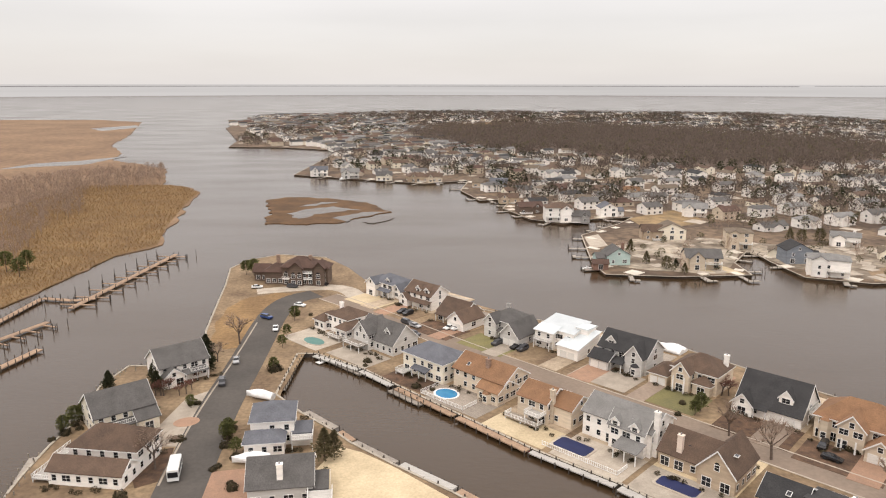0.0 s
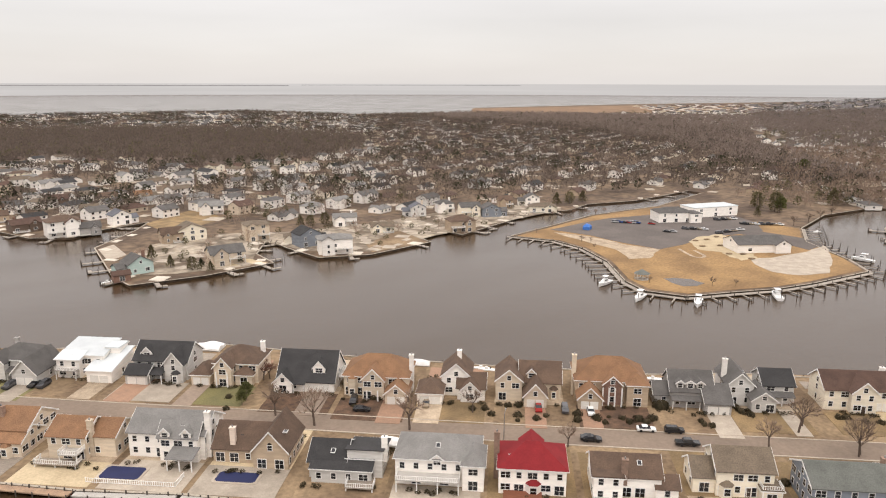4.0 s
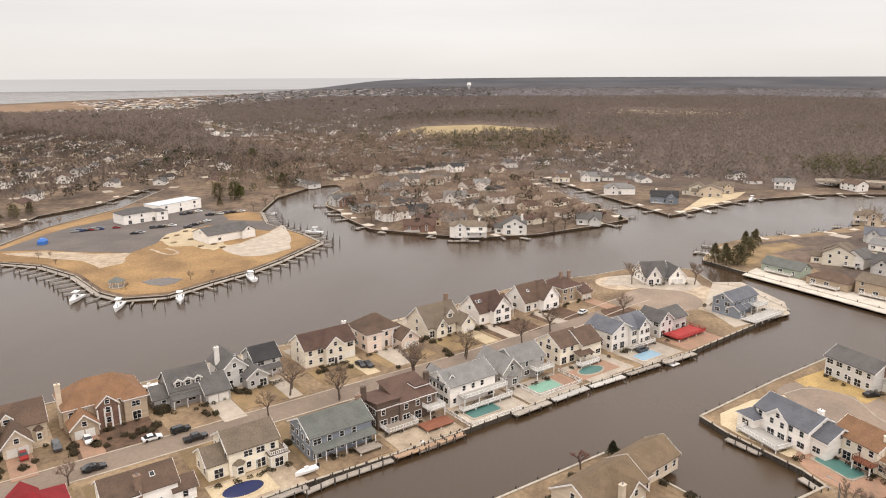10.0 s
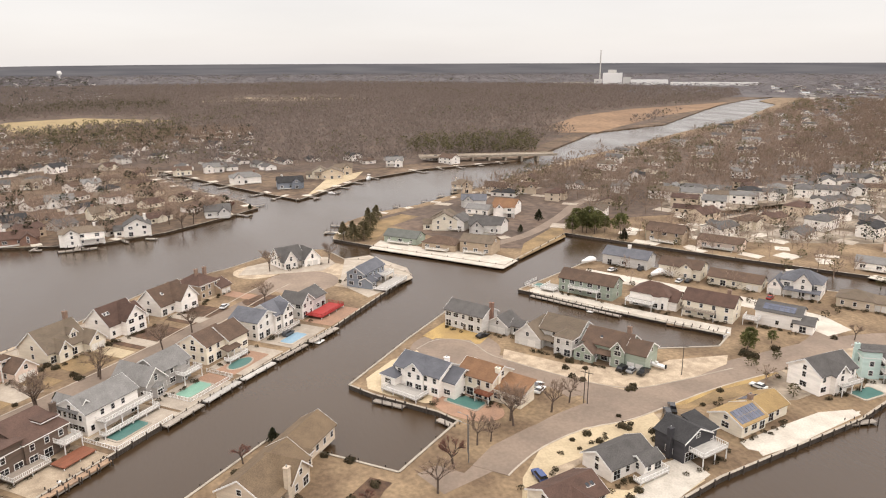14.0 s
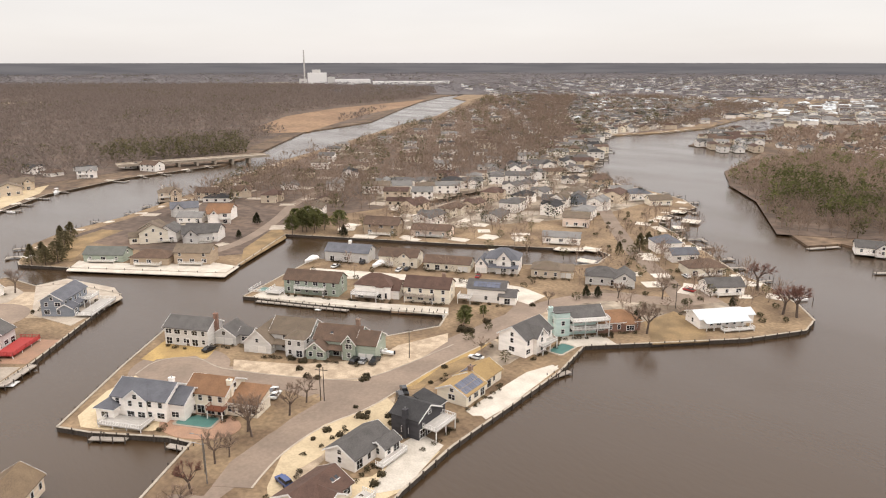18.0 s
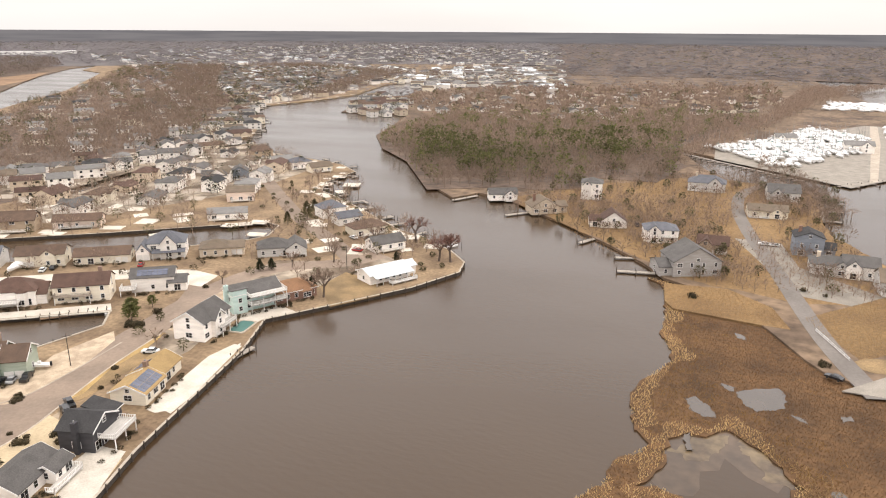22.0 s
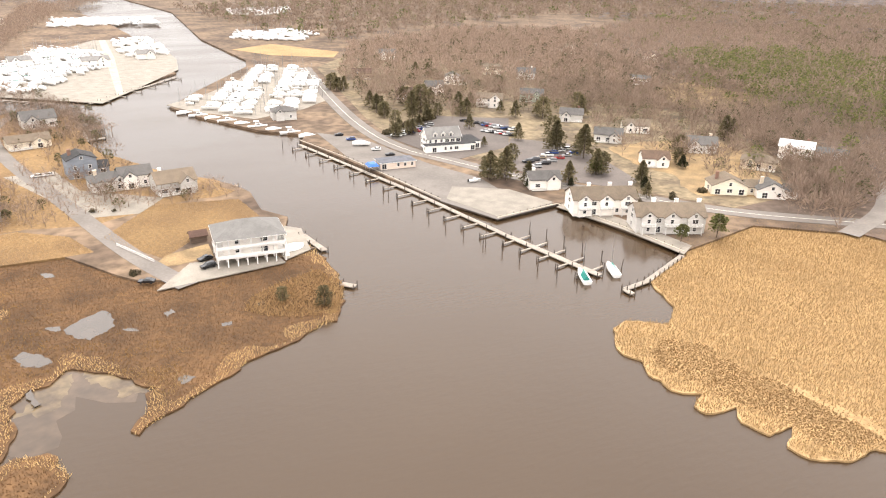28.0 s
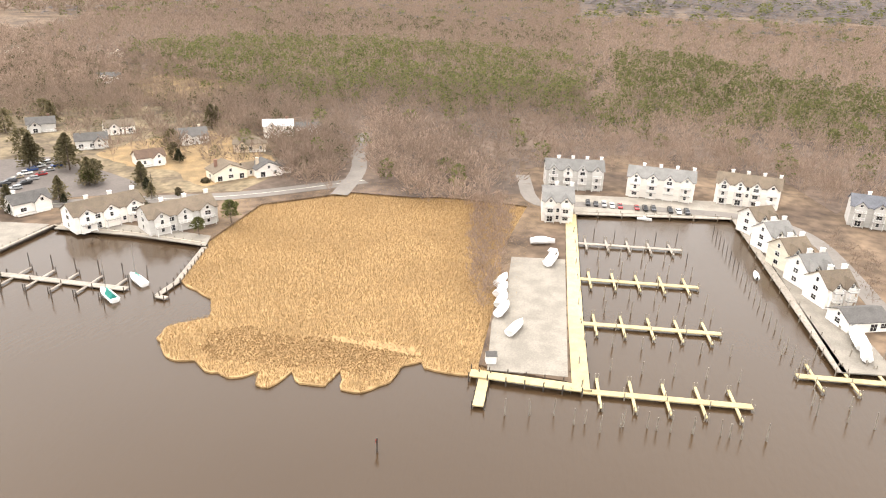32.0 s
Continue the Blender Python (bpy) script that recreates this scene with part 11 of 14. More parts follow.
BH = house(BIGP, facing(BIGP, 8), [(-8, 8, 0, 12, 5.7, "flat", 0.1)], "white", "lightgrey", "large white house on open stilts ringed with balconies", [
    ("columns", (-9.9, -6.6, -3.3, 0.0, 3.3, 6.6, 9.9), -1.5, 5.75)], group=SG, seed=7, z=3.9, dense=0.5)
for zz in (0.0, 2.85):
    dk = part("deck", MB().box(-10.2, 10.2, -1.8, -0.03, zz - 0.22, zz).box(8.03, 10.2, -0.02, 12, zz - 0.22, zz).box(-10.2, -8.03, -0.02, 12, zz - 0.22, zz), TRIM, BH)
    part("parapet", MB().box(-10.2, 10.2, -1.86, -1.76, zz + 0.12, zz + 1.0).box(10.12, 10.22, -1.75, 12, zz + 0.12, zz + 1.0).box(-10.22, -10.12, -1.75, 12, zz + 0.12, zz + 1.0), TRIM, dk)
part("main_roof", roof_mass(-10.2, 10.2, -1.8, 12.6, 5.75, "hip", 3.6, 0.4), ROOFS["lightgrey"], BH)
part("fascia", rake_boards(-10.2, 10.2, -1.8, 12.6, 5.75, "hip", 3.6, 0.4)[0], TRIM, BH)
part("stair", MB().hexa([(10.3, 1, -2.9), (11.6, 1, -2.9), (11.6, 7, -2.9), (10.3, 7, -2.9)], [(10.3, 1, -2.6), (11.6, 1, -2.6), (11.6, 7, 0.0), (10.3, 7, 0.0)]), TRIM, BH)
part("store_room", MB().box(-4.5, 5.5, 4.0, 11.6, -2.9, -0.25), WALLS["white"], BH)
for px in np.linspace(-9.9, 9.9, 8):
    for py in (-1.6, 2.5, 7, 11.5):
        part("stilt", shared("stilt", lambda: MB().box(-0.16, 0.16, -0.16, 0.16, -3.0, -0.22), TRIM), None, BH, m=pose(px, py, 0))
pool((-86.8, -197.6), 20, 0, 0, 7, 4.4, POOLICE, "pale blue pool beside the white stilt house", True, TRIM)
slab("terrace", [(-81.0, -190.0), (-82.7, -203.1), (-92.3, -217.3), (-96.2, -211.9), (-91.1, -193.5)], 1.05, LOTGREY, "pale terrace at the stilt house", 0.3, category="patio")
slab("terrace", [(-42.7, -188.8), (-56.0, -202.8), (-63.4, -200.0), (-80.3, -193.5), (-80.3, -188.0), (-56.3, -188.6)], 1.06, LOTGREY, "pale parking apron", 0.3, category="driveway")
ribbon("road", [(-50.9, -187.4), (-45.7, -205.8), (-41.4, -226.1), (-37.1, -256.5), (-31.7, -294.5), (-24.5, -338.1), (-19.6, -387.2), (-23.0, -433.0), (-46.7, -468.9)], 6.2, 1.05, ASPHALTGREY, "worn narrow road over the marsh neck")
slab("reed_ground", [(-38.0, -237.6), (-60.0, -261.9), (-89.2, -253.1), (-88.9, -231.3), (-69.3, -226.9), (-50.2, -210.2)], 1.03, OCHREREED, "tall tan reeds behind the white house", 0.3, category="field")
slab("lawn", [(-45.7, -205.8), (-51.5, -212.5), (-65.4, -215.0), (-63.7, -204.5), (-52.4, -203.0)], 1.045, LAWN, "tan lawn by the road", 0.3, category="lawn")
slab("lot", [(-18.6, -327.9), (-37.2, -326.9), (-41.4, -293.9), (-65.9, -268.7), (-54.4, -255.4), (-37.5, -259.8)], 1.03, LOTGREY, "pale gravel lots along the road", 0.3, category="lot")
slab("shore_reeds", [(5.6, -255.9), (-15.7, -257.8), (-29.5, -244.2), (-33.7, -226.6), (-25.9, -227.2), (1.0, -231.7), (4.0, -237.5)], 1.02, OCHREREED, "ochre reeds beside the grey house", 0.9, category="field")
for pts in ([(121.4, -350.7), (112.8, -366.1)], [(86.2, -330.3), (73.9, -344.0)], [(43.4, -296.4), (34.3, -314.2)], [(28.6, -301.4), (17.6, -318.8)], [(26.7, -281.2), (11.1, -285.6)], [(23.6, -264.5), (9.8, -267.1)], [(-94.5, -207.3), (-94.7, -191.0)], [(-59.9, -397.7), (-70.6, -400.2)], [(-57.3, -378.2), (-67.2, -377.8)], [(-87.9, -166.2), (-90.4, -162.7)], [(-82.1, -273.0), (-95.4, -269.9)], [(-63.1, -422.3), (-58.0, -374.2)]):
    dock(pts, 2.2, "weathered plank dock on piles", piles=6, group="shore docks")
fence((-40.7, -228.1), 0, [(0, 0), ((-47.1, -208.7)[0] - (-40.7, -228.1)[0], (-47.1, -208.7)[1] - (-40.7, -228.1)[1])], "low white rail beside the marsh road", h=0.8)
for kd, q, r in ((0, (-41.7, -195.2), 60), (5, (-59.5, -196.5), 100), (0, (-60.5, -202.6), 100), (1, (-30.1, -321.1), 90), (1, (-34.0, -320.9), 90), (4, (23.6, -332.0), 20), (0, (20.5, -331.9), 20), (4, (16.8, -331.7), 20)):
    car(kd, q, r, 1.1)
plant("cedar", (-77.9, -156.7), 0.75, 0.4)
plant("cedar", (-69.6, -165.4), 0.55, 0.4)
plant("bush", (-4.5, -245.0), 2.0, 0.9)
plant("bush", (-40.2, -203.2), 2.0, 0.9)

# marsh grass
SHALLOW = mat("still_shallow_water", (0.066, 0.048, 0.034), (0.054, 0.040, 0.028), 0.2, 0.24, fine=0.05, spec=0.6)
POOLS = ([(-17.5, -179.9), (-23.2, -183.9), (-28.4, -185.8), (-29.5, -179.1), (-28.7, -174.9), (-22.4, -171.1), (-19.5, -173.8)], [(-5.8, -171.4), (-8.2, -173.6), (-11.8, -169.3), (-13.5, -165.0), (-10.3, -163.8), (-7.1, -167.0)], [(-35.1, -142.7), (-37.5, -143.1), (-38.4, -140.8), (-35.2, -139.6)], [(-17.7, -219.2), (-20.2, -218.5), (-21.2, -214.7), (-18.3, -215.4)], [(-29.7, -172.7), (-32.8, -171.0), (-34.0, -168.6), (-30.6, -170.2)], [(-40.9, -175.6), (-43.1, -176.5), (-43.4, -174.2), (-41.2, -173.6)], [(-51.2, -162.1), (-54.3, -161.8), (-53.3, -160.0), (-51.2, -160.4)], [(-62.5, -167.8), (-65.4, -168.7), (-65.0, -166.5), (-62.6, -166.0)], [(-14.4, -183.2), (-17.6, -182.7), (-17.0, -179.8), (-14.5, -180.7)], [(-6.4, -154.0), (-7.8, -155.2), (-8.3, -148.2), (-7.3, -147.1)])
mp = scatter(MARSH_S, 0.5, 41, POOLS)
g0 = np.array([noise.noise((x * 0.09, y * 0.09, 4)) + 0.35 * noise.noise((x * 0.22, y * 0.22, 8)) for x, y in mp])
edge = np.full(len(mp), 1e9)
for (xa, ya), (xb, yb) in zip(MARSH_S, MARSH_S[1:]):
    dx, dy = xb - xa, yb - ya
    s = np.clip(((mp[:, 0] - xa) * dx + (mp[:, 1] - ya) * dy) / (dx * dx + dy * dy), 0, 1)
    edge = np.minimum(edge, np.hypot(mp[:, 0] - xa - s * dx, mp[:, 1] - ya - s * dy))
gold = edge < 3.6 + 6.5 * g0
ORANGE = [(4.2, -236.2), (-8.8, -231.8), (-7.1, -202.3), (-10.5, -190.2), (-16.5, -174.4), (-29.1, -164.3), (-42.6, -159.5), (-37.0, -145.8), (-32.9, -139.5), (-26.1, -147.4), (-21.3, -155.0), (-13.1, -160.6), (-7.4, -159.5), (-3.6, -145.6), (1.1, -135.7), (6.5, -126.7), (6.9, -130.8), (1.7, -145.2), (6.0, -167.6), (2.7, -189.1), (4.1, -215.1)]
g1 = np.array([noise.noise((x * 0.16, y * 0.34, 14)) + 0.5 * noise.noise((x * 0.7, y * 0.7, 18)) for x, y in mp])
mixed = ~gold & (in_poly(mp[:, 0], mp[:, 1], ORANGE) & (g1 > 0.02) | (g1 > 0.5))
reed_stuff("marsh_reeds", mp[gold], 0.55, GOLDREED, "golden grass along the marsh edges", 42, 0.35, 0.13, 0.5)
reed_stuff("marsh_sedge", mp[mixed], 0.45, OCHRESEDGE, "orange tufts of grass through the marsh", 53, 0.35, 0.15, 0.8)
reed_stuff("marsh_sedge", mp[~gold & ~mixed], 0.3, SEDGE, "low rusty sedge of the marsh", 43, 0.35, 0.16, 0.8)
for pts in POOLS:
    slab("marsh_pool", wavy(pts, 0.8, 0.5, 43), 0.385, SHALLOW, "shallow pool in the salt marsh", 0.1, category="pool")
KNOLL = [(-58.7, -165.8), (-64.1, -172.8), (-74.2, -176.8), (-86.9, -179.2), (-88.5, -166.1), (-79.5, -151.7), (-72.2, -153.2), (-63.2, -158.9)]
reed_stuff("marsh_reeds", scatter(KNOLL, 0.4, 44), 0.8, SEDGETAN, "taller golden reeds on the marsh knoll", 44, 0.4, 0.18, 0.8)
NECK = [(103.3, -372.0), (50.3, -434.5), (-4.6, -484.8), (-75.0, -448.6), (-65.0, -354.7), (-64.7, -288.1), (-38.3, -255.7), (-2.1, -265.8), (31.8, -288.5), (78.1, -342.3)]
NECKROAD = [(-11.8, -424.5), (-32.0, -426.7), (-41.2, -263.9), (-54.8, -201.0), (-41.9, -193.8), (-23.2, -249.2)]
slab("neck_ground", wavy([(95, -366), (50, -425), (-4, -470), (-60, -445), (-58, -356), (-75, -300), (-88, -282), (-92, -262), (-60, -258), (-38, -252), (-4, -262), (30, -296), (74, -344)], 5, 2.0, 66), 1.012, OCHREREED, "tan winter grass between the houses of the neck", 0.3, category="ground")
wood_stuff("bare_trees", scatter(NECK, 11, 181, (NECKROAD,)), 5.5, 3.0, TWIG, "low bare trees among the houses of the neck", 60, 0.08, 1.6, 181)
wood_stuff("evergreens", scatter(NECK, 21, 182, (NECKROAD,)), 5, 2.0, CEDAR, "dark shrubs among the houses of the neck", 110, 0.35, 0.8, 182, shape="tuft")
reed_stuff("reeds", scatter(NECK, 0.9, 183, (NECKROAD,))[::2], 0.5, SEDGETAN, "tan grass between the houses of the neck", 183, 1.0, 0.14, 0.8)
POINTYARDS = [(237.0, -331.1), (218.4, -360.7), (185.9, -336.6), (151.7, -309.6), (118.2, -282.1), (91.1, -260.4), (83.6, -240.4), (110.3, -222.7), (125.4, -210.1), (160.4, -239.2)]
wood_stuff("evergreens", scatter(POINTYARDS, 13, 184), 1.9, 1.2, CEDAR, "low dark shrubs in the yards of the point", 90, 0.22, 0.5, 184, shape="tuft")
wood_stuff("bare_trees", scatter(POINTYARDS, 19, 185), 5.0, 2.4, TWIG, "small bare trees in the yards of the point", 60, 0.07, 1.4, 185)
TUFTS = [(-17.4, -159.9), (-26.7, -153.4), (-34.1, -148.3), (-38.5, -143.2), (-29.7, -133.9), (-28.7, -144.8), (-21.3, -154.6)] + [(-16.6, -158.2)]
reed_stuff("marsh_reeds", scatter(TUFTS, 0.55, 52), 0.55, REED, "golden reeds beside the marsh cove", 52, 0.35, 0.12, 0.9)
RB = [(-38.0, -237.6), (-60.0, -261.9), (-89.2, -253.1), (-88.9, -231.3), (-69.3, -226.9), (-50.2, -210.2)]
reed_stuff("reeds", scatter(RB, 0.5, 45), 0.4, SEDGETAN, "tall tan reeds behind the white house", 45, 1.0, 0.09, 0.8)
reed_stuff("reeds", scatter([(5.6, -255.9), (-15.7, -257.8), (-29.5, -244.2), (-33.7, -226.6), (-25.9, -227.2), (1.0, -231.7), (4.0, -237.5)], 0.5, 46), 0.45, SEDGETAN, "tan reeds beside the grey house", 46, 1.0, 0.09, 0.8)
WEDGE = [(-142.0, -94.7), (-146.3, -88.4), (-145.1, -73.4), (-148.9, -59.8), (-150.2, -45.2), (-145.9, -40.7), (-142.4, -44.8), (-136.6, -45.0), (-132.8, -49.1), (-134.3, -53.9), (-135.8, -58.7), (-132.2, -64.3), (-131.7, -69.8), (-131.5, -78.5), (-129.7, -84.1), (-131.9, -92.3)]


def fringe(pts, out):
    """The points outside or inside the broken sedge bed, whose edge is uneven."""
    moved = pts + np.array([(2.4 * noise.noise((x * 0.2, y * 0.2, 5)) + 1.6 * noise.noise((x * 0.7, y * 0.7, 9)), 3.2 * noise.noise((x * 0.2, y * 0.12, 15)) + 1.6 * noise.noise((x * 0.7, y * 0.7, 19))) for x, y in pts])
    hit = in_poly(moved[:, 0], moved[:, 1], WEDGE)
    return pts[~hit if out else hit]


wp = fringe(scatter(MARSH_W[4:34], 0.3, 49), False)
reed_stuff("reed_field", fringe(scatter(MARSH_W, 0.38, 47), True), 0.9, REED, "dense golden reed field on the west shore", 47, 0.42, 0.09, 0.5)
reed_stuff("shore_sedge", wp, 0.3, REEDTAN, "brown broken sedge along the reed field's edge", 50, 0.42, 0.2, 1.2)
reed_stuff("shore_sedge", scatter(WEDGE, 0.8, 51), 0.4, SEDGETAN, "golden reeds among the broken sedge", 51, 0.7, 0.14, 0.9)
NWR = [(-170, 262), (-168, 282), (-166, 310), (-164, 345), (-152, 370), (-165, 415), (-182, 495), (-192, 555), (-215, 588), (-236, 596), (-300, 590), (-300, 400), (-230, 270)]
slab("reed_ground", NWR, 0.46, OCHREREED, "ochre brown reed bed on the far bank", 0.4, category="field")
reed_stuff("reed_field", scatter(NWR, 1.3, 48), 1.4, REEDTAN, "tan reeds of the far bank", 48, 0.4, 0.22, 0.8)
NWT = [(-208.2, 324.2), (-204.9, 346.8), (-243.1, 427.5), (-231.7, 446.2), (-273.8, 539.6), (-237.2, 602.0), (-275.5, 702.5), (-332.0, 658.4), (-365.9, 584.7)]
wood_stuff("bare_wood", scatter(NWT, 8, 49), 8, 3.2, TWIG, "bare thicket on the far marsh", 50, 0.14, 2.2, 49)
plant("pine", (-186.7, 303.2), 1.0)
plant("pine", (-198.2, 312.8), 1.1)
plant("pine", (-191.3, 317.9), 0.9)

# ---------------------------------------------------------------- marinas
g = random.Random(5)


def yard_rows(poly, turn, length=8.6, width=3.7, skip=0.12, aisle=4, seed=0):
    """Places of boats laid up in parallel rows, with an aisle after every few rows."""
    r = random.Random(seed)
    cx, cy = sum(p[0] for p in poly) / len(poly), sum(p[1] for p in poly) / len(poly)
    ca, sa = math.cos(radians(turn)), math.sin(radians(turn))
    res, v, row = [], -160.0, 0
    while v < 160:
        for i in range(-45, 46):
            u = i * width + r.uniform(-0.4, 0.4)
            w = v + r.uniform(-0.7, 0.7)
            if r.random() > skip:
                res.append((cx + u * ca - w * sa, cy + u * sa + w * ca, turn + (180 if r.random() < 0.4 else 0) + r.uniform(-5, 5)))
        row += 1
        v += length + (6.0 if row % aisle == 0 else 0.4)
    arr = np.array(res)
    return arr[in_poly(arr[:, 0], arr[:, 1], poly)]


YARD_S = [(-7, -541), (-49, -500), (-83, -466), (-107, -498), (-159, -575), (-173, -628), (-186, -725), (-192, -790), (-139, -795), (-65, -680), (-7, -613)]
slab("marina_yard", YARD_S, 1.06, LOTGREY, "pale boat yard of crushed stone", 0.3, category="yard")
slab("marina_road", [(-96, -487), (-101, -492), (-131, -662), (-150, -792), (-144, -793), (-124, -662)], 1.09, CONCRETE, "pale lane through the boat yard", 0.2, category="road")
MARINAS = (
    ([(3.2, -592.7), (-24.8, -615.5), (-53.3, -653.9), (-86.9, -740.6), (-126.9, -694.6), (-116.4, -620.9), (-66.3, -535.0), (-44.2, -513.1), (-21.3, -560.8)], 25, 8.2, 4.6, 0.12, 51),
    ([(-135, -660), (-172, -650), (-186, -725), (-190, -785), (-155, -785)], 25, 8.6, 5.4, 0.3, 55),
    ([(-118, -936), (-238, -926), (-250, -1020), (-136, -1030)], 40, 9.5, 5.4, 0.15, 53),
    ([(-262, -748), (-313, -700), (-368, -759), (-346, -810), (-285, -798)], 20, 9.0, 5.2, 0.15, 54),
    ([(-356, -1010), (-436, -998), (-490, -1128), (-386, -1122)], 20, 10, 6.0, 0.15, 56),
)
for poly, turn, ln, wd, skip, sd in MARINAS:
    boat_stuff(("wrap", "wrap", "wrap", "wrapbig", "cruiser"), yard_rows(poly, turn, ln, wd, skip, 3, sd), "boats in white winter wrap laid up in rows", seed=sd)
M2 = [(-118, -438), (-126, -420), (-147, -384), (-178, -396), (-208, -418), (-226, -472), (-241, -543), (-212, -557), (-186, -507), (-149, -464)]
slab("marina_yard", [(-114, -442), (-122, -416), (-145, -380), (-180, -392), (-213, -417), (-232, -472), (-246, -543), (-212, -560), (-184, -510), (-147, -467)], 1.2, LOTGREY, "pale boat yard beside the shore road", 0.3, category="yard")
boat_stuff(("wrap", "wrap", "wrap", "wrap", "cruiser", "skiff"), yard_rows(M2, 62, 9.4, 4.7, 0.2, 3, 52), "boats in white winter wrap packed in the marina yard", seed=52)
masts = MB()
for x, y in [*scatter(M2, 10, 57), *scatter(MARINAS[0][0], 10, 58), *scatter(MARINAS[3][0], 12, 59), *scatter(MARINAS[4][0], 13, 60)]:
    masts.tube((x, y, 1.5), (x, y, g.uniform(9, 16)), 0.13, 0.07, 4)
tagged(new("masts", masts.mesh("masts", METAL)), "bare masts of sailboats laid up ashore", "masts", kind="stuff")
for q in scatter(MARINAS[0][0], 24, 56, jitter=0.3):
    boat("sail", q, g.uniform(0, 180), 1.8, "sailboats stored ashore")
for q, w, d, h in (((-108, -610), 20, 12, 5.4), ((-60, -640), 16, 11, 4.6), ((-152, -640), 14, 10, 4.4)):
    mid(q, w, d, h, "gx", 2.6, "white", "lightgrey", "white boat yard shed with a pale grey roof", 12, group="boat yard sheds", dense=0.4)
for i in range(9):
    xa, ya = (-114.6, -421.3)
    xb, yb = (-156.3, -326.4)
    boat("cruiser" if i % 2 else "wrap", (xa + (xb - xa) * (i + 0.5) / 9, ya + (yb - ya) * (i + 0.5) / 9), 75 + g.uniform(-8, 8), -0.2, "boats in the slips")
finger_dock("dock", [(14.7, -557.3), (-59.1, -480.2)], 2, 18, 6, -1, "marina dock with finger piers", group="marina docks")
finger_dock("dock", [(-76.8, -469.5), (-148.7, -543.5)], 2, 6, 7, -1, "marina dock with finger piers", group="marina docks")
mid((-158.6, -370.2), 13, 10, 4.4, "hip", 2.2, "lightgrey", "grey", "grey marina office", 10)

# ---------------------------------------------------------------- west shore
WG = "houses on the west shore"
LD = [(-143.5, -317.9), (-148.6, -275.1), (-150.6, -230.8), (-151.4, -193.7), (-152.5, -169.4), (-154.8, -149.6), (-155.5, -130.2)]
finger_dock("dock", [LD[0], LD[2]], 2.0, 7, 6, -1, "long timber dock along the restaurant quay", group="restaurant docks", stakes=2)
finger_dock("dock", [LD[2], LD[4]], 2.0, 6, 7, -1, "long timber dock along the restaurant quay", group="restaurant docks", stakes=3)
finger_dock("dock", [LD[4], LD[6]], 2.4, 5, 5, 0, "long timber dock with fingers on both sides", group="restaurant docks", stakes=4)
bulkhead([(-146.4, -324.5), (-151.5, -280.6), (-153.0, -243.5), (-154.2, -212.1)][::-1], GZ - 0.05, step=4)
bulkhead([(-159.8, -184.5), (-189.0, -184.6), (-191.9, -154.5), (-191.6, -127.8)][::-1], GZ - 0.05, step=3, pile=PILEPALE)
dock([(-154.0, -116.3), (-154.3, -119.6), (-164.1, -119.7), (-189.4, -126.7)], 1.8, "low plank walk beside the reeds")
boat("sailgreen", (-150.6, -132.4), 150)
boat("sail", (-161.7, -131.2), 150)
slab("quay", [(-160.3, -334.2), (-174.6, -311.9), (-178.1, -255.5), (-184.5, -226.5), (-180.1, -202.6), (-188.3, -184.0), (-158.8, -183.3), (-153.0, -210.3), (-152.6, -242.9), (-151.3, -280.1)], 1.2, ASPHALTGREY, "worn grey quay beside the dock", 0.3, category="lot")
slab("quay_lot", [(-167.4, -223.1), (-184.7, -208.2), (-189.2, -186.5), (-160.8, -184.2), (-156.4, -211.4)], 1.24, LOTGREY, "bare sandy lot at the dock", 0.3, category="lot")
slab("car_park", [(-240.8, -273.4), (-259.2, -249.1), (-249.1, -213.2), (-239.7, -188.4), (-226.4, -182.9), (-207.2, -212.8), (-204.4, -239.8)], 1.26, ASPHALTLOT, "asphalt car park behind the shore", 0.3, category="car park")
slab("car_park", [(-187.5, -311.3), (-234.4, -339.5), (-269.9, -310.7), (-228.4, -260.7), (-189.5, -254.1)], 1.25, ASPHALTLOT, "asphalt car park round the restaurant", 0.3, category="car park")
slab("walk", [(-186.5, -182.1), (-196.3, -184.6), (-198.0, -152.3), (-197.9, -129.5), (-189.5, -126.3), (-189.8, -152.8)], 1.23, LOTGREY, "pale walk before the condominiums", 0.3, category="patio")
ribbon("road", [(-248.2, -538.5), (-213.2, -431.9), (-187.3, -341.3), (-179.5, -287.0), (-189.5, -254.1), (-197.4, -223.5), (-207.1, -199.0), (-224.6, -169.7), (-238.3, -141.3), (-275.2, -104.3)], 9, 1.30, ASPHALTGREY, "two-lane shore road on the west side")
ribbon("road_line", [(-248.2, -538.5), (-213.2, -431.9), (-187.3, -341.3), (-179.5, -287.0), (-189.5, -254.1), (-197.4, -223.5), (-207.1, -199.0), (-224.6, -169.7), (-238.3, -141.3), (-275.2, -104.3)], 0.3, 1.315, PAINT, "pale centre line of the shore road", 0.01, "road marking")
REST = (-199.1, -267.6)
house(REST, facing(REST, 22), [(-11, 6, 4, 14, 5.8, "gx", 4.0), (-13, 12, 0, 4.2, 3.2, "flat", 0.3, "", "dark"), (6, 16, 3, 16, 3.2, "flat", 0.3, "", "dark")], "white", "lightgrey", "white restaurant with steep roof and dark-roofed porch", [("dormer", -7, 4.6, 8, 2, 6.4, 7.6, 1), ("dormer", -3, 4.6, 8, 2, 6.4, 7.6, 1), ("dormer", 1, 4.6, 8, 2, 6.4, 7.6, 1)], name="restaurant", seed=3, group="")
BARP = (-162.2, -256.2)
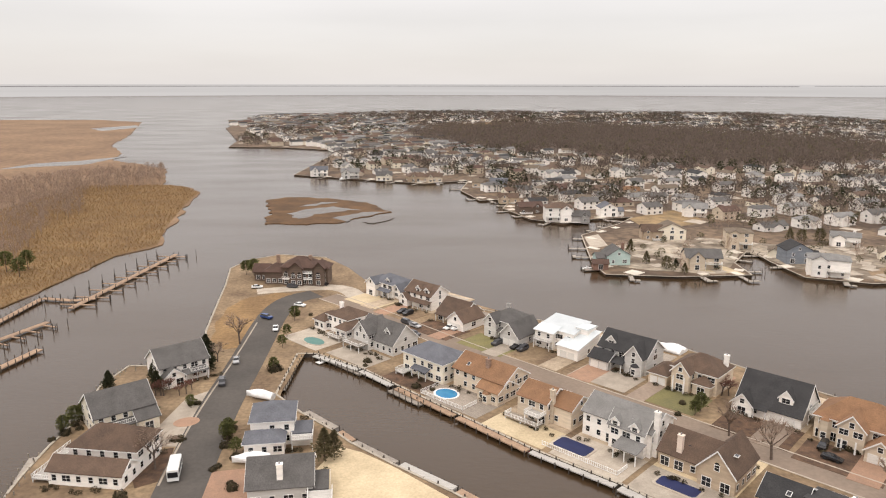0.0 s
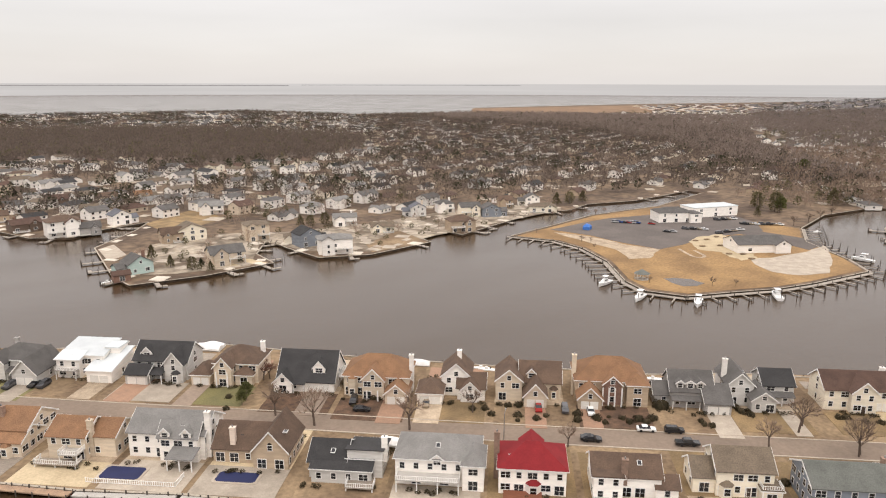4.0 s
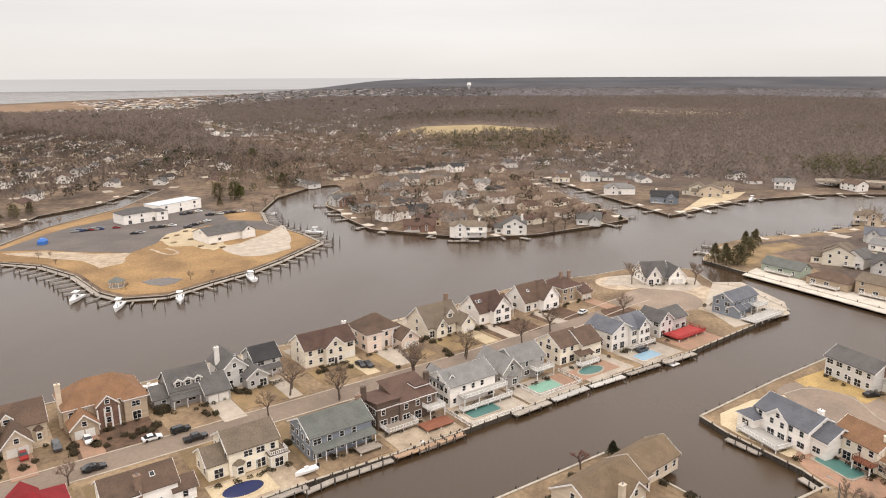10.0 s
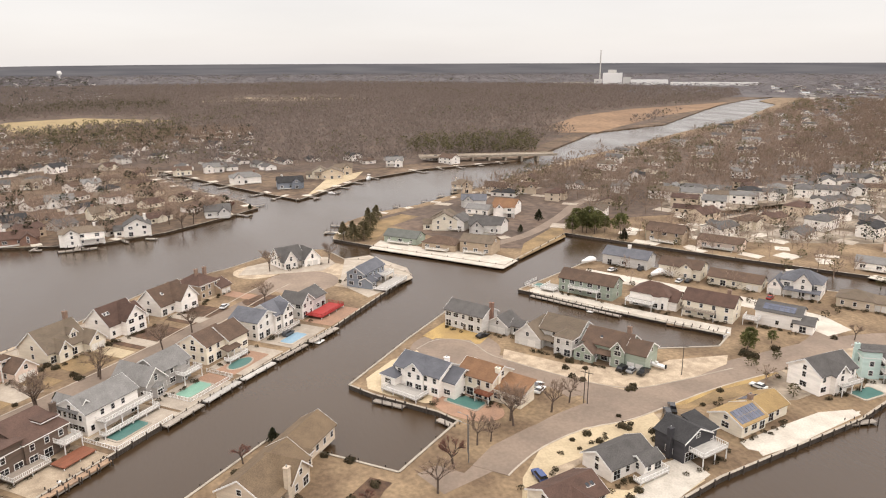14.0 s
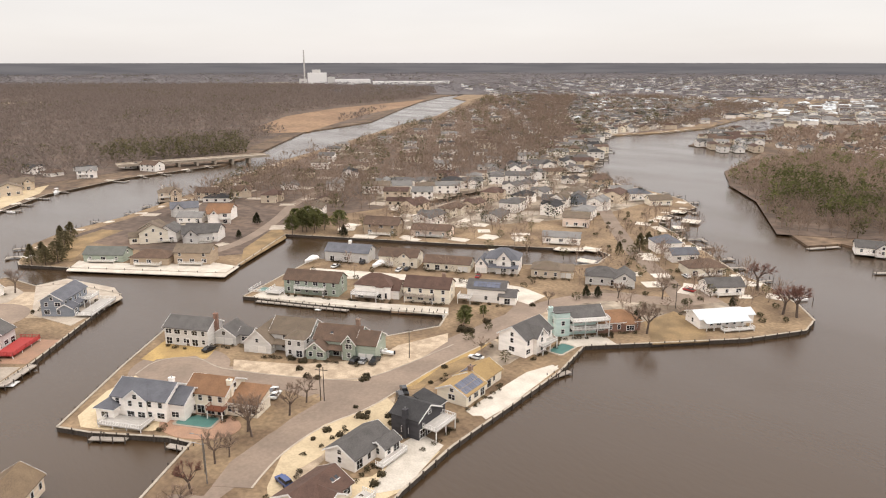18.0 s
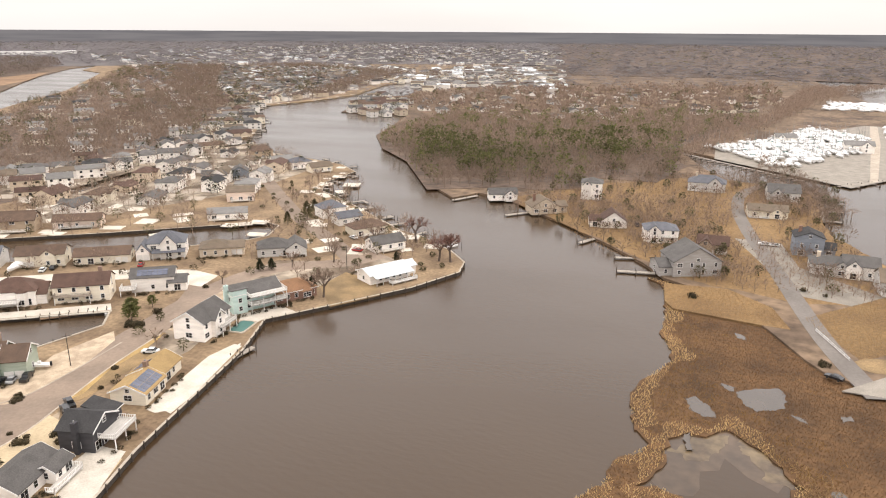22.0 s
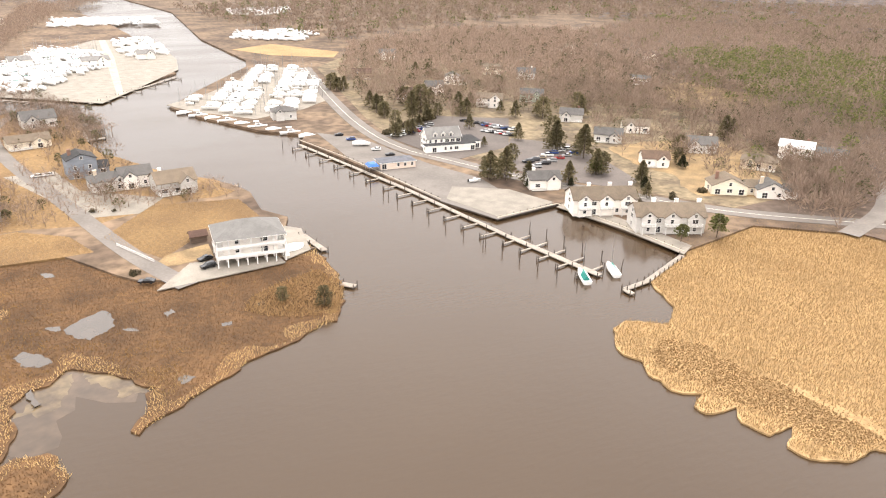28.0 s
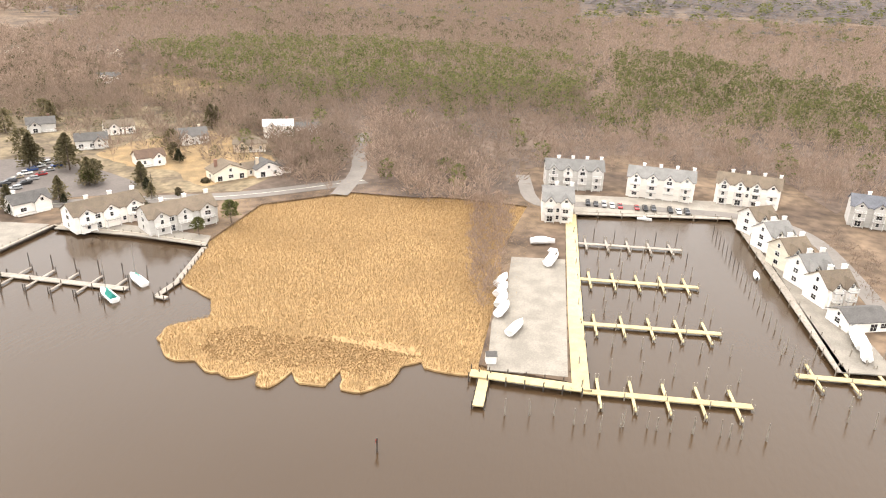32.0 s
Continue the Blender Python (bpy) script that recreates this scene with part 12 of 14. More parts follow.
BAR = house(BARP, facing(BARP, 20), [(-8, 8, 0, 8, 2.8, "hip", 1.4)], "pink", "slate", "low quayside bar with blue-grey roof and bright sides", [], name="bar", seed=4)
part("awning", MB().hexa([(-14, -2, 2.2), (-9, -2, 2.2), (-9, 4, 2.2), (-14, 4, 2.2)], [(-13, -1, 3.2), (-10, -1, 3.2), (-10, 3, 3.2), (-13, 3, 3.2)]), TARP, BAR, "blue tarpaulin awning")
for x, y in ((-13.8, -1.8), (-9.2, -1.8), (-9.2, 3.8), (-13.8, 3.8)):
    part("awning_post", shared("awning_post", lambda: MB().box(-0.06, 0.06, -0.06, 0.06, -0.1, 2.2), METAL), None, BAR, m=pose(x, y, 0))


def terrace_house(p, off, n, w, d, h, wall, roof, label, storeys=2, group=""):
    """A row of joined dwellings with dormers and balconies."""
    ms = [(-n * w / 2, n * w / 2, 0, d, h, "gx", 3.2)]
    ex = []
    for i in range(n):
        x = -n * w / 2 + (i + 0.5) * w
        ms.append((x - w * 0.32, x + w * 0.32, -0.9, 4, h, "gy", 2.0))
        for s in range(1, storeys):
            ex.append(("deck", x - w * 0.3, x + w * 0.3, -2.3, -0.9, s * 2.8, TRIM, TRIM))
        ex.append(("chimney", x + w * 0.4, d * 0.6, h - 1, h + 4.2, "white"))
    return house(p, facing(p, off), ms, wall, roof, label, ex, name="condominium", group=group, seed=n, dense=0.9, far=True)


terrace_house((-195.3, -166.0), 22, 3, 8, 11, 5.8, "white", "tan", "white waterside condominium with tan roof", 2, "condominiums on the basin")
terrace_house((-200.9, -141.1), 22, 3, 8, 11, 5.8, "lightgrey", "tan", "grey-white waterside condominium with tan roof", 2, "condominiums on the basin")
for a in (
    ((-197.3, -200.2), 13, 9, 4.0, "gx", 2.4, "white", "grey", "small white house near the condominiums", 20), ((-279.6, -341.4), 16, 10, 5.4, "gx", 2.4, "white", "tan", "white house among trees", 0), ((-273.7, -391.4), 12, 10, 5.4, "gx", 3, "white", "grey", "white house among trees", 10), ((-360.8, -440.8), 15, 10, 5, "gx", 2.4, "cream", "tan", "cream house", 0),
    ((-370.5, -411.7), 14, 10, 4.6, "gx", 3, "lightgrey", "grey", "grey house", 0), ((-330.3, -172.2), 15, 10, 5.8, "gx", 2.4, "white", "white", "white two-storey house with white roof", 0), ((-302.6, -204.1), 15, 11, 3.8, "gx", 3, "lightgrey", "grey", "grey house", 10), ((-255.9, -155.9), 14, 10, 3.6, "gy", 3.2, "cream", "tan", "cream house on the shore road", 20),
    ((-266.2, -143.8), 11, 9, 3.4, "gy", 2.8, "white", "grey", "small white house", 20), ((-263.2, -198.9), 12, 9, 3.6, "gx", 2.6, "white", "brown", "white house with brown roof", 15), ((-277.8, -241.8), 14, 10, 3.8, "gx", 2.6, "lightgrey", "grey", "grey house", 0), ((-307.1, -248.8), 14, 10, 3.6, "gx", 2.6, "white", "tan", "white house", 10),
    ((-295.9, -286.8), 13, 10, 4, "gx", 2.6, "lightgrey", "grey", "grey house under trees", 0), ((-331.1, -550.2), 14, 10, 5, "gx", 3, "white", "grey", "white house", 0), ((-261.4, -469.3), 14, 10, 4, "gx", 3, "tan", "umber", "brown house", 0), ((-250.0, -388.8), 14, 9, 4, "gx", 2.6, "brick", "umber", "red-brown house", 0),
    ((-306.5, -418.0), 12, 10, 5, "gy", 3, "white", "grey", "white gabled house", 0), ((-314.9, -342.3), 15, 10, 4.4, "gx", 3, "green", "grey", "green house", 0), ((-505.9, -506.1), 14, 10, 5, "gx", 2.6, "cream", "tan", "cream house in the wood", 0), ((-533.0, -429.5), 14, 10, 5, "gx", 2.6, "cream", "brown", "cream house in the wood", 0),
    ((-429.0, -352.4), 16, 10, 4, "gx", 2.2, "white", "grey", "white house at the field", 0), ((-299.8, -171.7), 15, 10, 3.4, "hip", 2.4, "beige", "tan", "beige ranch house", 0), ((-343.9, -161.8), 13, 9, 3, "gx", 2, "lightgrey", "grey", "grey garage building", 0),
):
    mid(*a, group=WG)
slab("field", wavy([(-409.2, -325.2), (-448.7, -342.5), (-472.9, -340.8), (-473.9, -302.5), (-459.4, -258.5), (-442.9, -240.7), (-421.7, -250.7), (-392.4, -275.0), (-383.5, -294.3)], 5, 2.5, 61), 1.24, LAWN, "tan field at the wood's edge", 0.3, category="field")
slab("field", wavy([(-419.8, -443.7), (-443.9, -445.4), (-484.0, -424.9), (-448.5, -389.5), (-419.9, -395.3), (-401.6, -414.0)], 5, 2.5, 62), 1.22, LAWN, "tan field among the trees", 0.3, category="field")
slab("yards", wavy([(-270.7, -233.3), (-299.1, -232.5), (-335.9, -225.2), (-322.7, -192.7), (-306.9, -167.9), (-282.4, -148.8), (-260.9, -149.1), (-244.3, -163.4), (-259.2, -186.3), (-258.1, -207.8)], 4, 2.5, 63), 1.24, LAWN, "tan winter yards between the houses", 0.3, category="yard")
slab("field", [(-234.8, -669.7), (-283.7, -694.6), (-316.4, -612.5), (-294.7, -581.0), (-252.3, -618.1)], 1.22, REEDBED, "tan reed field at the channel", 0.3, category="field")
WT2 = [(-329.6, -615.1), (-506.5, -698.0), (-633.1, -642.2), (-505.8, -406.6), (-365.0, -274.9), (-418.6, -226.2), (-352.4, -140.6), (-286.9, -109.8), (-269.3, -128.1), (-309.2, -166.5), (-366.1, -247.3), (-333.9, -274.3), (-321.9, -318.4), (-279.9, -322.8), (-238.8, -346.0), (-215.0, -378.1), (-247.1, -477.6)]
WEST_HOUSES = [ob.location for ob in scene.objects if ob.get("group") == WG]


def clear_of(pts, spots, r=7.0, front=15.0):
    """Leaves out the places on a house or in its open front yard, on the water's side."""
    keep = np.ones(len(pts), bool)
    for q in spots:
        u = np.array((q[0], q[1])) / math.hypot(q[0], q[1])
        along, across = (pts - np.array((q[0], q[1]))) @ u, (pts - np.array((q[0], q[1]))) @ np.array((-u[1], u[0]))
        keep &= ~((along > -front) & (along < 12) & (np.abs(across) < r + 2))
    return pts[keep]


wood_stuff("bare_trees", clear_of(scatter(W_YARDS, 9.5, 153), WEST_HOUSES), 9.5, 4.2, TWIG, "bare garden trees on the west shore", 80, 0.10, 2, 153)
wood_stuff("evergreens", clear_of(scatter(W_YARDS, 21, 154), WEST_HOUSES), 9, 3.0, CEDAR, "dark garden evergreens on the west shore", 130, 0.3, 0.8, 154, shape="tuft")
wood_stuff("bare_trees", clear_of(scatter(WT2, 8.5, 61), WEST_HOUSES), 10.5, 4.6, TWIG, "bare trees among the western houses", 54, 0.17, 1.8, 61)
wood_stuff("evergreens", clear_of(scatter(WT2, 21, 62), WEST_HOUSES), 11, 3.6, CEDAR, "evergreens among the western houses", 110, 0.42, 1.0, 62, shape="tuft")
wood_stuff("bare_wood", clear_of(scatter(W_WOOD, 9, 31, (SIDE_ROAD,)), WEST_HOUSES, 9, 26), 11, 5, TWIG, "leafless wood on the west shore", 30, 0.26, 2.8, 31)
WT3 = [(-339.8, -658.1), (-545.1, -752.1), (-808.8, -825.1), (-788.7, -345.5), (-1516.7, -687.6), (-1115.2, -1144.0), (-657.5, -1276.3), (-302.4, -1119.4), (-306.2, -890.1)]
wood_stuff("bare_wood", scatter(WT3, 20, 63), 12, 6.5, TWIG, "far bare woods to the west", 30, 0.45, 4.2, 63)
wood_stuff("pine_wood", scatter(WT3, 42, 64), 12, 5, PINE, "far pines to the west", 36, 1.0, 2.2, 64, shape="tuft")
for kind, q, s in (("cedar", (-186.7, -224.7), 1.1), ("cedar", (-195.7, -224.1), 1.15), ("cedar", (-241.1, -242.9), 1.3), ("cedar", (-251.0, -234.6), 1.4), ("cedar", (-213.0, -239.8), 1.1), ("cedar", (-227.8, -440.0), 1.0), ("cedar", (-230.4, -453.6), 1.1), ("cedar", (-216.2, -376.9), 1.2), ("cedar", (-216.3, -365.4), 1.2), ("cedar", (-238.7, -374.2), 1.3), ("cedar", (-240.2, -363.5), 1.4), ("cedar", (-225.9, -326.8), 0.9), ("cedar", (-212.6, -316.9), 0.9), ("cedar", (-200.5, -309.0), 0.9), ("cedar", (-190.4, -305.0), 0.9), ("cedar", (-238.4, -336.7), 1.0), ("cedar", (-249.9, -330.2), 1.2), ("cedar", (-269.5, -347.1), 1.2), ("cedar", (-268.6, -367.9), 1.1), ("cedar", (-275.2, -324.9), 1.0), ("cedar", (-289.1, -308.0), 1.1), ("cedar", (-321.6, -308.2), 1.4), ("cedar", (-231.2, -204.8), 1.0), ("cedar", (-196.5, -209.6), 0.8), ("cedar", (-212.3, -202.7), 0.8), ("cedar", (-237.3, -184.9), 0.9), ("cedar", (-276.1, -196.6), 0.9), ("cedar", (-411.6, -251.9), 0.9), ("cedar", (-407.7, -240.9), 1.0), ("cedar", (-427.5, -233.4), 1.0), ("cedar", (-338.0, -216.3), 1.2), ("bush", (-249.8, -164.0), 2.2), ("bush", (-232.1, -164.7), 2.0), ("pine", (-197.3, -133.6), 0.7), ("pine", (-211.2, -129.7), 0.9), ("cedar", (-209.2, -348.1), 1.2), ("cedar", (-202.3, -324.4), 1.2), ("cedar", (-220.0, -335.1), 1.3), ("cedar", (-224.5, -327.6), 1.2), ("cedar", (-193.6, -307.3), 1.1), ("cedar", (-201.2, -305.7), 1.1), ("pine", (-229.9, -203.5), 0.8), ("fir", (-232.2, -179.0), 0.8), ("fir", (-271.4, -190.8), 0.9), ("fir", (-192.9, -205.5), 0.7), ("fir", (-208.9, -197.5), 0.6), ("bush", (-216.9, -169.3), 2), ("bush", (-236.2, -168.0), 1.4)):
    plant(kind, q, s)
# broad garden trees and the clipped hedge by the shore road
for q, k in (((-222.5, -442.1), 1.3), ((-223.0, -434.1), 1.4), ((-228.8, -434.6), 1.3), ((-211.9, -361.6), 1.3), ((-210.1, -349.7), 1.2), ((-227.9, -348.7), 1.7), ((-236.5, -351.8), 1.9), ((-247.9, -359.2), 1.6), ((-253.8, -337.9), 1.5), ((-255.7, -332.3), 1.3), ((-296.2, -450.3), 1.5), ((-308.9, -453.2), 1.4), ((-327.7, -387.8), 1.2), ((-274.9, -310.9), 1.2), ((-242.2, -242.2), 1.9), ((-257.9, -262.2), 1.6), ((-244.9, -226.1), 1.9), ((-229.9, -203.7), 1.4), ((-232.8, -203.6), 1.3), ((-230.3, -205.7), 1.2), ((-236.4, -184.5), 1.3), ((-185.7, -221.6), 1.7), ((-191.7, -218.5), 1.7), ((-195.5, -208.9), 1.3), ((-210.3, -200.4), 1.2), ((-333.9, -213.0), 1.6), ((-341.1, -214.1), 1.4), ((-290.6, -207.5), 1.3), ((-234.6, -301.3), 1.0), ((-241.0, -268.4), 1.2), ((-287.2, -301.0), 1.5), ((-309.8, -293.0), 1.6), ((-299.7, -357.1), 1.2), ((-224.2, -171.1), 0.8), ((-212.2, -167.0), 0.8), ((-218.4, -267.7), 0.6)):
    plant("cedar", q, k)
for q in ((-190.3, -313.4), (-193.8, -315.7), (-197.4, -318.0), (-200.9, -320.2), (-204.4, -322.3), (-207.9, -324.2), (-211.3, -326.0), (-214.5, -327.5), (-217.7, -328.7), (-220.7, -329.8), (-223.6, -330.6), (-226.5, -331.3), (-229.2, -331.9), (-232.0, -332.3)):
    plant("bush", q, 2.6)
wood_stuff("bare_trees", np.array(((-265.9, -371.7), (-306.4, -377.1), (-314.7, -357.8), (-328.0, -347.4), (-309.5, -314.6), (-279.3, -252.8), (-310.8, -262.5), (-324.8, -251.2), (-299.9, -219.6), (-284.0, -198.7), (-287.5, -186.2), (-307.0, -188.0), (-323.7, -192.1), (-334.1, -183.4), (-301.7, -161.0), (-310.1, -154.0), (-311.7, -146.2), (-290.2, -129.6), (-277.0, -130.5), (-269.6, -136.8), (-318.0, -140.9), (-275.2, -117.1), (-269.0, -122.5), (-254.2, -404.9), (-230.5, -399.6), (-235.3, -384.5), (-237.8, -321.7), (-261.4, -331.7), (-264.1, -219.6), (-279.2, -221.5))), 10.5, 5.0, TWIG, "broad bare trees in the western gardens", 110, 0.10, 2.0, 158)
for poly, sd in (([(-271.2, -91.4), (-251.5, -77.7), (-250.4, -61.6), (-250.6, -46.2), (-287.1, -49.1), (-328.0, -68.1), (-364.2, -101.1), (-388.8, -131.9), (-384.3, -142.4), (-300.1, -112.3), (-272.4, -99.3)], 159), ([(-283.5, -154.9), (-315.7, -156.7), (-332.4, -146.0), (-270.9, -114.5), (-246.2, -106.0), (-249.2, -118.1), (-252.3, -130.7)], 160)):
    wood_stuff("bare_trees", scatter(poly, 7.5, sd), 9.5, 4.6, TWIG, "bare trees at the edge of the reed field", 80, 0.11, 2.0, sd)
gc = random.Random(9)
for q0, q1, n, r in (((-217.6, -233.7), (-248.6, -242.1), 7, 60), ((-215.9, -226.1), (-246.9, -234.6), 6, 60), ((-192.3, -308.0), (-220.4, -318.6), 7, 40), ((-242.5, -317.3), (-250.3, -296.8), 6, 60), ((-167.4, -322.5), (-170.1, -276.5), 5, 70), ((-246.2, -302.3), (-252.8, -286.4), 8, 60), ((-237.8, -291.9), (-244.4, -276.7), 7, 60), ((-191.6, -306.2), (-213.9, -311.5), 7, 40)):
    for i in range(n):
        car(gc.randrange(12), (q0[0] + (q1[0] - q0[0]) * i / (n - 1), q0[1] + (q1[1] - q0[1]) * i / (n - 1)), r + gc.uniform(-4, 4), 1.28)
boat("skiff", (-178.8, -223.0), 80, 1.3)
boat("wrap", (-167.3, -298.6), 60, 1.4)

# basin with the yellow docks
BG = "condominiums round the basin"
slab("boat_lot", [(-144.3, -23.6), (-147.0, -5.0), (-217.0, -13.1), (-213.5, -30.0), (-186.1, -26.8), (-168.0, -27.3)], 1.2, LOTGREY, "grey crushed-stone boat storage lot", 0.3, category="lot")
dock([(-142.5, -1.6), (-178.1, -6.2), (-261.7, -15.7)], 4, "broad yellow timber quay along the basin", DOCKYELLOW, 1.35, 6, "quay", 0.1)
dock([(-141.7, -27.1), (-143.1, -1.4)], 3, "yellow timber quay at the lot's end", DOCKYELLOW, 1.34, 4)
dock([(-142.8, -23.8), (-129.9, -22.6)], 2.4, "yellow timber finger pier on posts", DOCKYELLOW, 0.9, 4)
YG = "yellow docks of the basin"
PALE = PILEPALE
finger_dock("dock", [(-142.6, -1.4), (-147.9, 35.4)], 1.9, 5, 5, 0, "long yellow timber dock with finger piers", DOCKYELLOW, YG, PALE, 0.95, 5)
finger_dock("dock", [(-175.3, -4.4), (-181.0, 31.6)], 1.8, 5, 5, 0, "long yellow timber dock with finger piers", DOCKYELLOW, YG, PALE, 0.95, 4)
finger_dock("dock", [(-204.1, -7.9), (-209.4, 27.6)], 1.8, 5, 5, 0, "long yellow timber dock with finger piers", DOCKYELLOW, YG, PALE, 0.95, 4)
finger_dock("dock", [(-233.6, -11.4), (-239.0, 23.8)], 1.7, 5, 4, 0, "long pale timber dock with finger piers", DOCKWOOD, YG, PALE, 0.95, 4)
finger_dock("dock", [(-164.9, 47.3), (-168.2, 71.2)], 1.9, 3, 5, 0, "yellow timber dock at the east quay", DOCKYELLOW, YG, PALE, 0.95, 5)
QE = [(-278.8, 44.8), (-169.5, 58.1)]
finger_dock("quay", QE, 2.4, 12, 6, 1, "pale quay walk with short slips", DOCKWOOD, YG, PALE, 1.2)
finger_dock("quay", [(-279.6, 46.9), (-263.9, -14.8)], 2.4, 1, 1, -1, "pale quay walk at the basin's head", DOCKWOOD, YG, PALE, 1.2)
for i in range(22):
    s = i / 21
    a, b = (-261.3, 35.9), (-161.1, 50.5)
    stake((a[0] + (b[0] - a[0]) * s, a[1] + (b[1] - a[1]) * s), PALE)
for q in ((-129.5, -16.6), (-131.1, -11.5), (-132.7, -6.5), (-130.6, -2.0), (-129.7, 3.5), (-133.1, 8.1), (-134.1, 13.0), (-134.1, 17.7), (-134.9, 22.1), (-135.9, 27.8), (-136.0, 31.9), (-137.1, 36.8), (-150.2, 49.0), (-149.3, 55.0), (-148.4, 60.1)):
    stake(q, PALE, 4.2)
MK = thing("channel_marker", (-109.9, -38.4), 0, "channel marker pile with a small red top", "marker", z=0)
part("post", MB().tube((0, 0, -1.5), (0, 0, 3.4), 0.2, 0.17, 7), PILE, MK)
part("board", MB().box(-0.35, 0.35, -0.22, -0.17, 2.3, 3.1), CARS[3], MK)
terrace_house((-294.3, -17.8), 8, 4, 6.0, 11, 8.2, "lightgrey", "lightgrey", "pale grey four-storey condominium with dormers", 3, BG)
terrace_house((-293.5, 16.8), 2, 4, 6.6, 11, 8.2, "white", "lightgrey", "white four-storey condominium with dormers", 3, BG)
terrace_house((-296.1, 50.3), 2, 4, 6, 11, 8.2, "white", "tan", "white four-storey condominium with dormers", 3, BG)
terrace_house((-251.9, -19.9), 4, 2, 5.6, 18, 7.6, "white", "lightgrey", "white condominium beside the quay", 3, BG)
for q, wl, rf in (((-262.1, 53.0), "white", "tan"), ((-246.6, 55.9), "white", "lightgrey"), ((-231.8, 58.7), "cream", "tan"), ((-219.0, 62.0), "white", "lightgrey"), ((-207.1, 65.2), "white", "tan")):
    terrace_house(q, 44, 2, 4.6, 9.5, 6.4, wl, rf, "white condominium unit along the basin quay", 3, BG)
house((-193.7, 69.6), facing((-193.7, 69.6), 44), [(-6, 6, 0, 9, 3.0, "gx", 2.0)], "white", "grey", "low white boathouse on the basin quay", [], group=BG, seed=3, far=True)
terrace_house((-285.1, 95.2), 10, 3, 6.5, 11, 7.6, "lightgrey", "slate", "grey condominium at the road", 3, BG)
slab("car_park", [(-265.2, -16.0), (-286.7, -18.2), (-301.7, 53.6), (-281.4, 47.1)], 1.19, LOTGREY, "paved yard before the condominiums", 0.3, category="car park")
slab("walk", [(-279.6, 47.9), (-274.9, 56.3), (-178.6, 70.1), (-171.3, 68.1), (-169.3, 58.1)], 1.2, LOTGREY, "pale walk along the basin", 0.3, category="patio")
ribbon("road", [(-206.0, 77.4), (-237.6, 74.8), (-267.4, 70.4), (-284.1, 55.6), (-279.2, 13.4), (-276.1, -14.9), (-266.3, -31.5), (-307.8, -41.5)], 6, 1.25, ASPHALTGREY, "grey lane behind the condominiums")
ribbon("road", [(-253.4, -106.6), (-290.4, -111.3), (-321.8, -126.4), (-357.5, -134.0)], 7, 1.32, ASPHALTGREY, "grey side road into the wood")
for i in range(13):
    a, b = (-275.9, -10.5), (-278.3, 27.2)
    if i not in (5, 9):
        car(gc.randrange(12), (a[0] + (b[0] - a[0]) * i / 12, a[1] + (b[1] - a[1]) * i / 12), facing(a) + 5, 1.28)
for k, q, r in (("wrap", (-192.9, -29.3), 80), ("wrap", (-186.4, -28.1), 80), ("wrap", (-180.0, -26.8), 85), ("wrap", (-174.3, -25.5), 80), ("wrap", (-165.0, -20.4), 75), ("cruiser", (-213.7, -16.9), 80), ("wrap", (-227.8, -21.9), 20), ("wrap", (-194.8, 65.1), 90), ("wrapbig", (-186.9, 65.3), 90), ("wrap", (-179.6, 65.5), 80), ("skiff", (-268.3, 11.5), 0), ("skiff", (-225.9, 45.9), 90)):
    boat(k, q, r, 1.45 if k != "skiff" else -0.2)
SH = thing("shed", (-147.9, -23.5), -70, "small white hut with a dark door on the lot", "shed", z=1.2)
part("wall", MB().box(-1.2, 1.2, -1, 1, 0, 2.2), TRIM, SH)
part("roof", roof_mass(-1.2, 1.2, -1, 1, 2.2, "gx", 0.7, 0.2, 0.1), ROOFS["grey"], SH)
part("door", MB().box(-0.4, 0.4, -1.04, -0.99, 0, 1.9), FRONTDOOR, SH)
TH = [(-261.8, -55.4), (-267.6, -39.6), (-220.6, -32.2), (-193.4, -29.9), (-170.8, -29.4), (-176.2, -34.6), (-211.5, -43.6)]
wood_stuff("thicket", scatter(TH, 3.4, 71), 5.5, 2.2, TWIG, "grey-brown thicket beside the reeds", 90, 0.06, 1.5, 71)

# ---------------------------------------------------------------- north-west docks
NWD = "docks off the far marsh"
finger_dock("dock", [(-142.0, 259.4), (-133.8, 347.4)], 2.4, 9, 6, 0, "long reddish timber dock with many piles", DOCKRUST, NWD, None, 0.95, 3)
dock([(-160.0, 231.7), (-159.9, 272.5), (-146.0, 269.5), (-138.5, 272.5)], 2.4, "reddish timber walk to the marsh", DOCKRUST, 0.95, 3, group=NWD)
finger_dock("dock", [(-150.6, 219.9), (-142.1, 243.6)], 2.4, 4, 6, -1, "reddish timber dock with piles", DOCKRUST, NWD, None, 0.95, 2)
dock([(-134.8, 197.5), (-130.4, 216.8)], 2.6, "reddish timber dock with piles", DOCKRUST, 0.95, 2.5, group=NWD)
dock([(-96.1, 185.6), (-95.4, 197.6), (-88.4, 201.0)], 2.0, "pale timber jetty behind the street houses", DOCKWOOD, 0.95, 3, pile=PILEPALE)
dock([(-90.4, 132.5), (-94.0, 148.5)], 2.0, "pale timber jetty behind the street houses", DOCKWOOD, 0.95, 3, pile=PILEPALE)

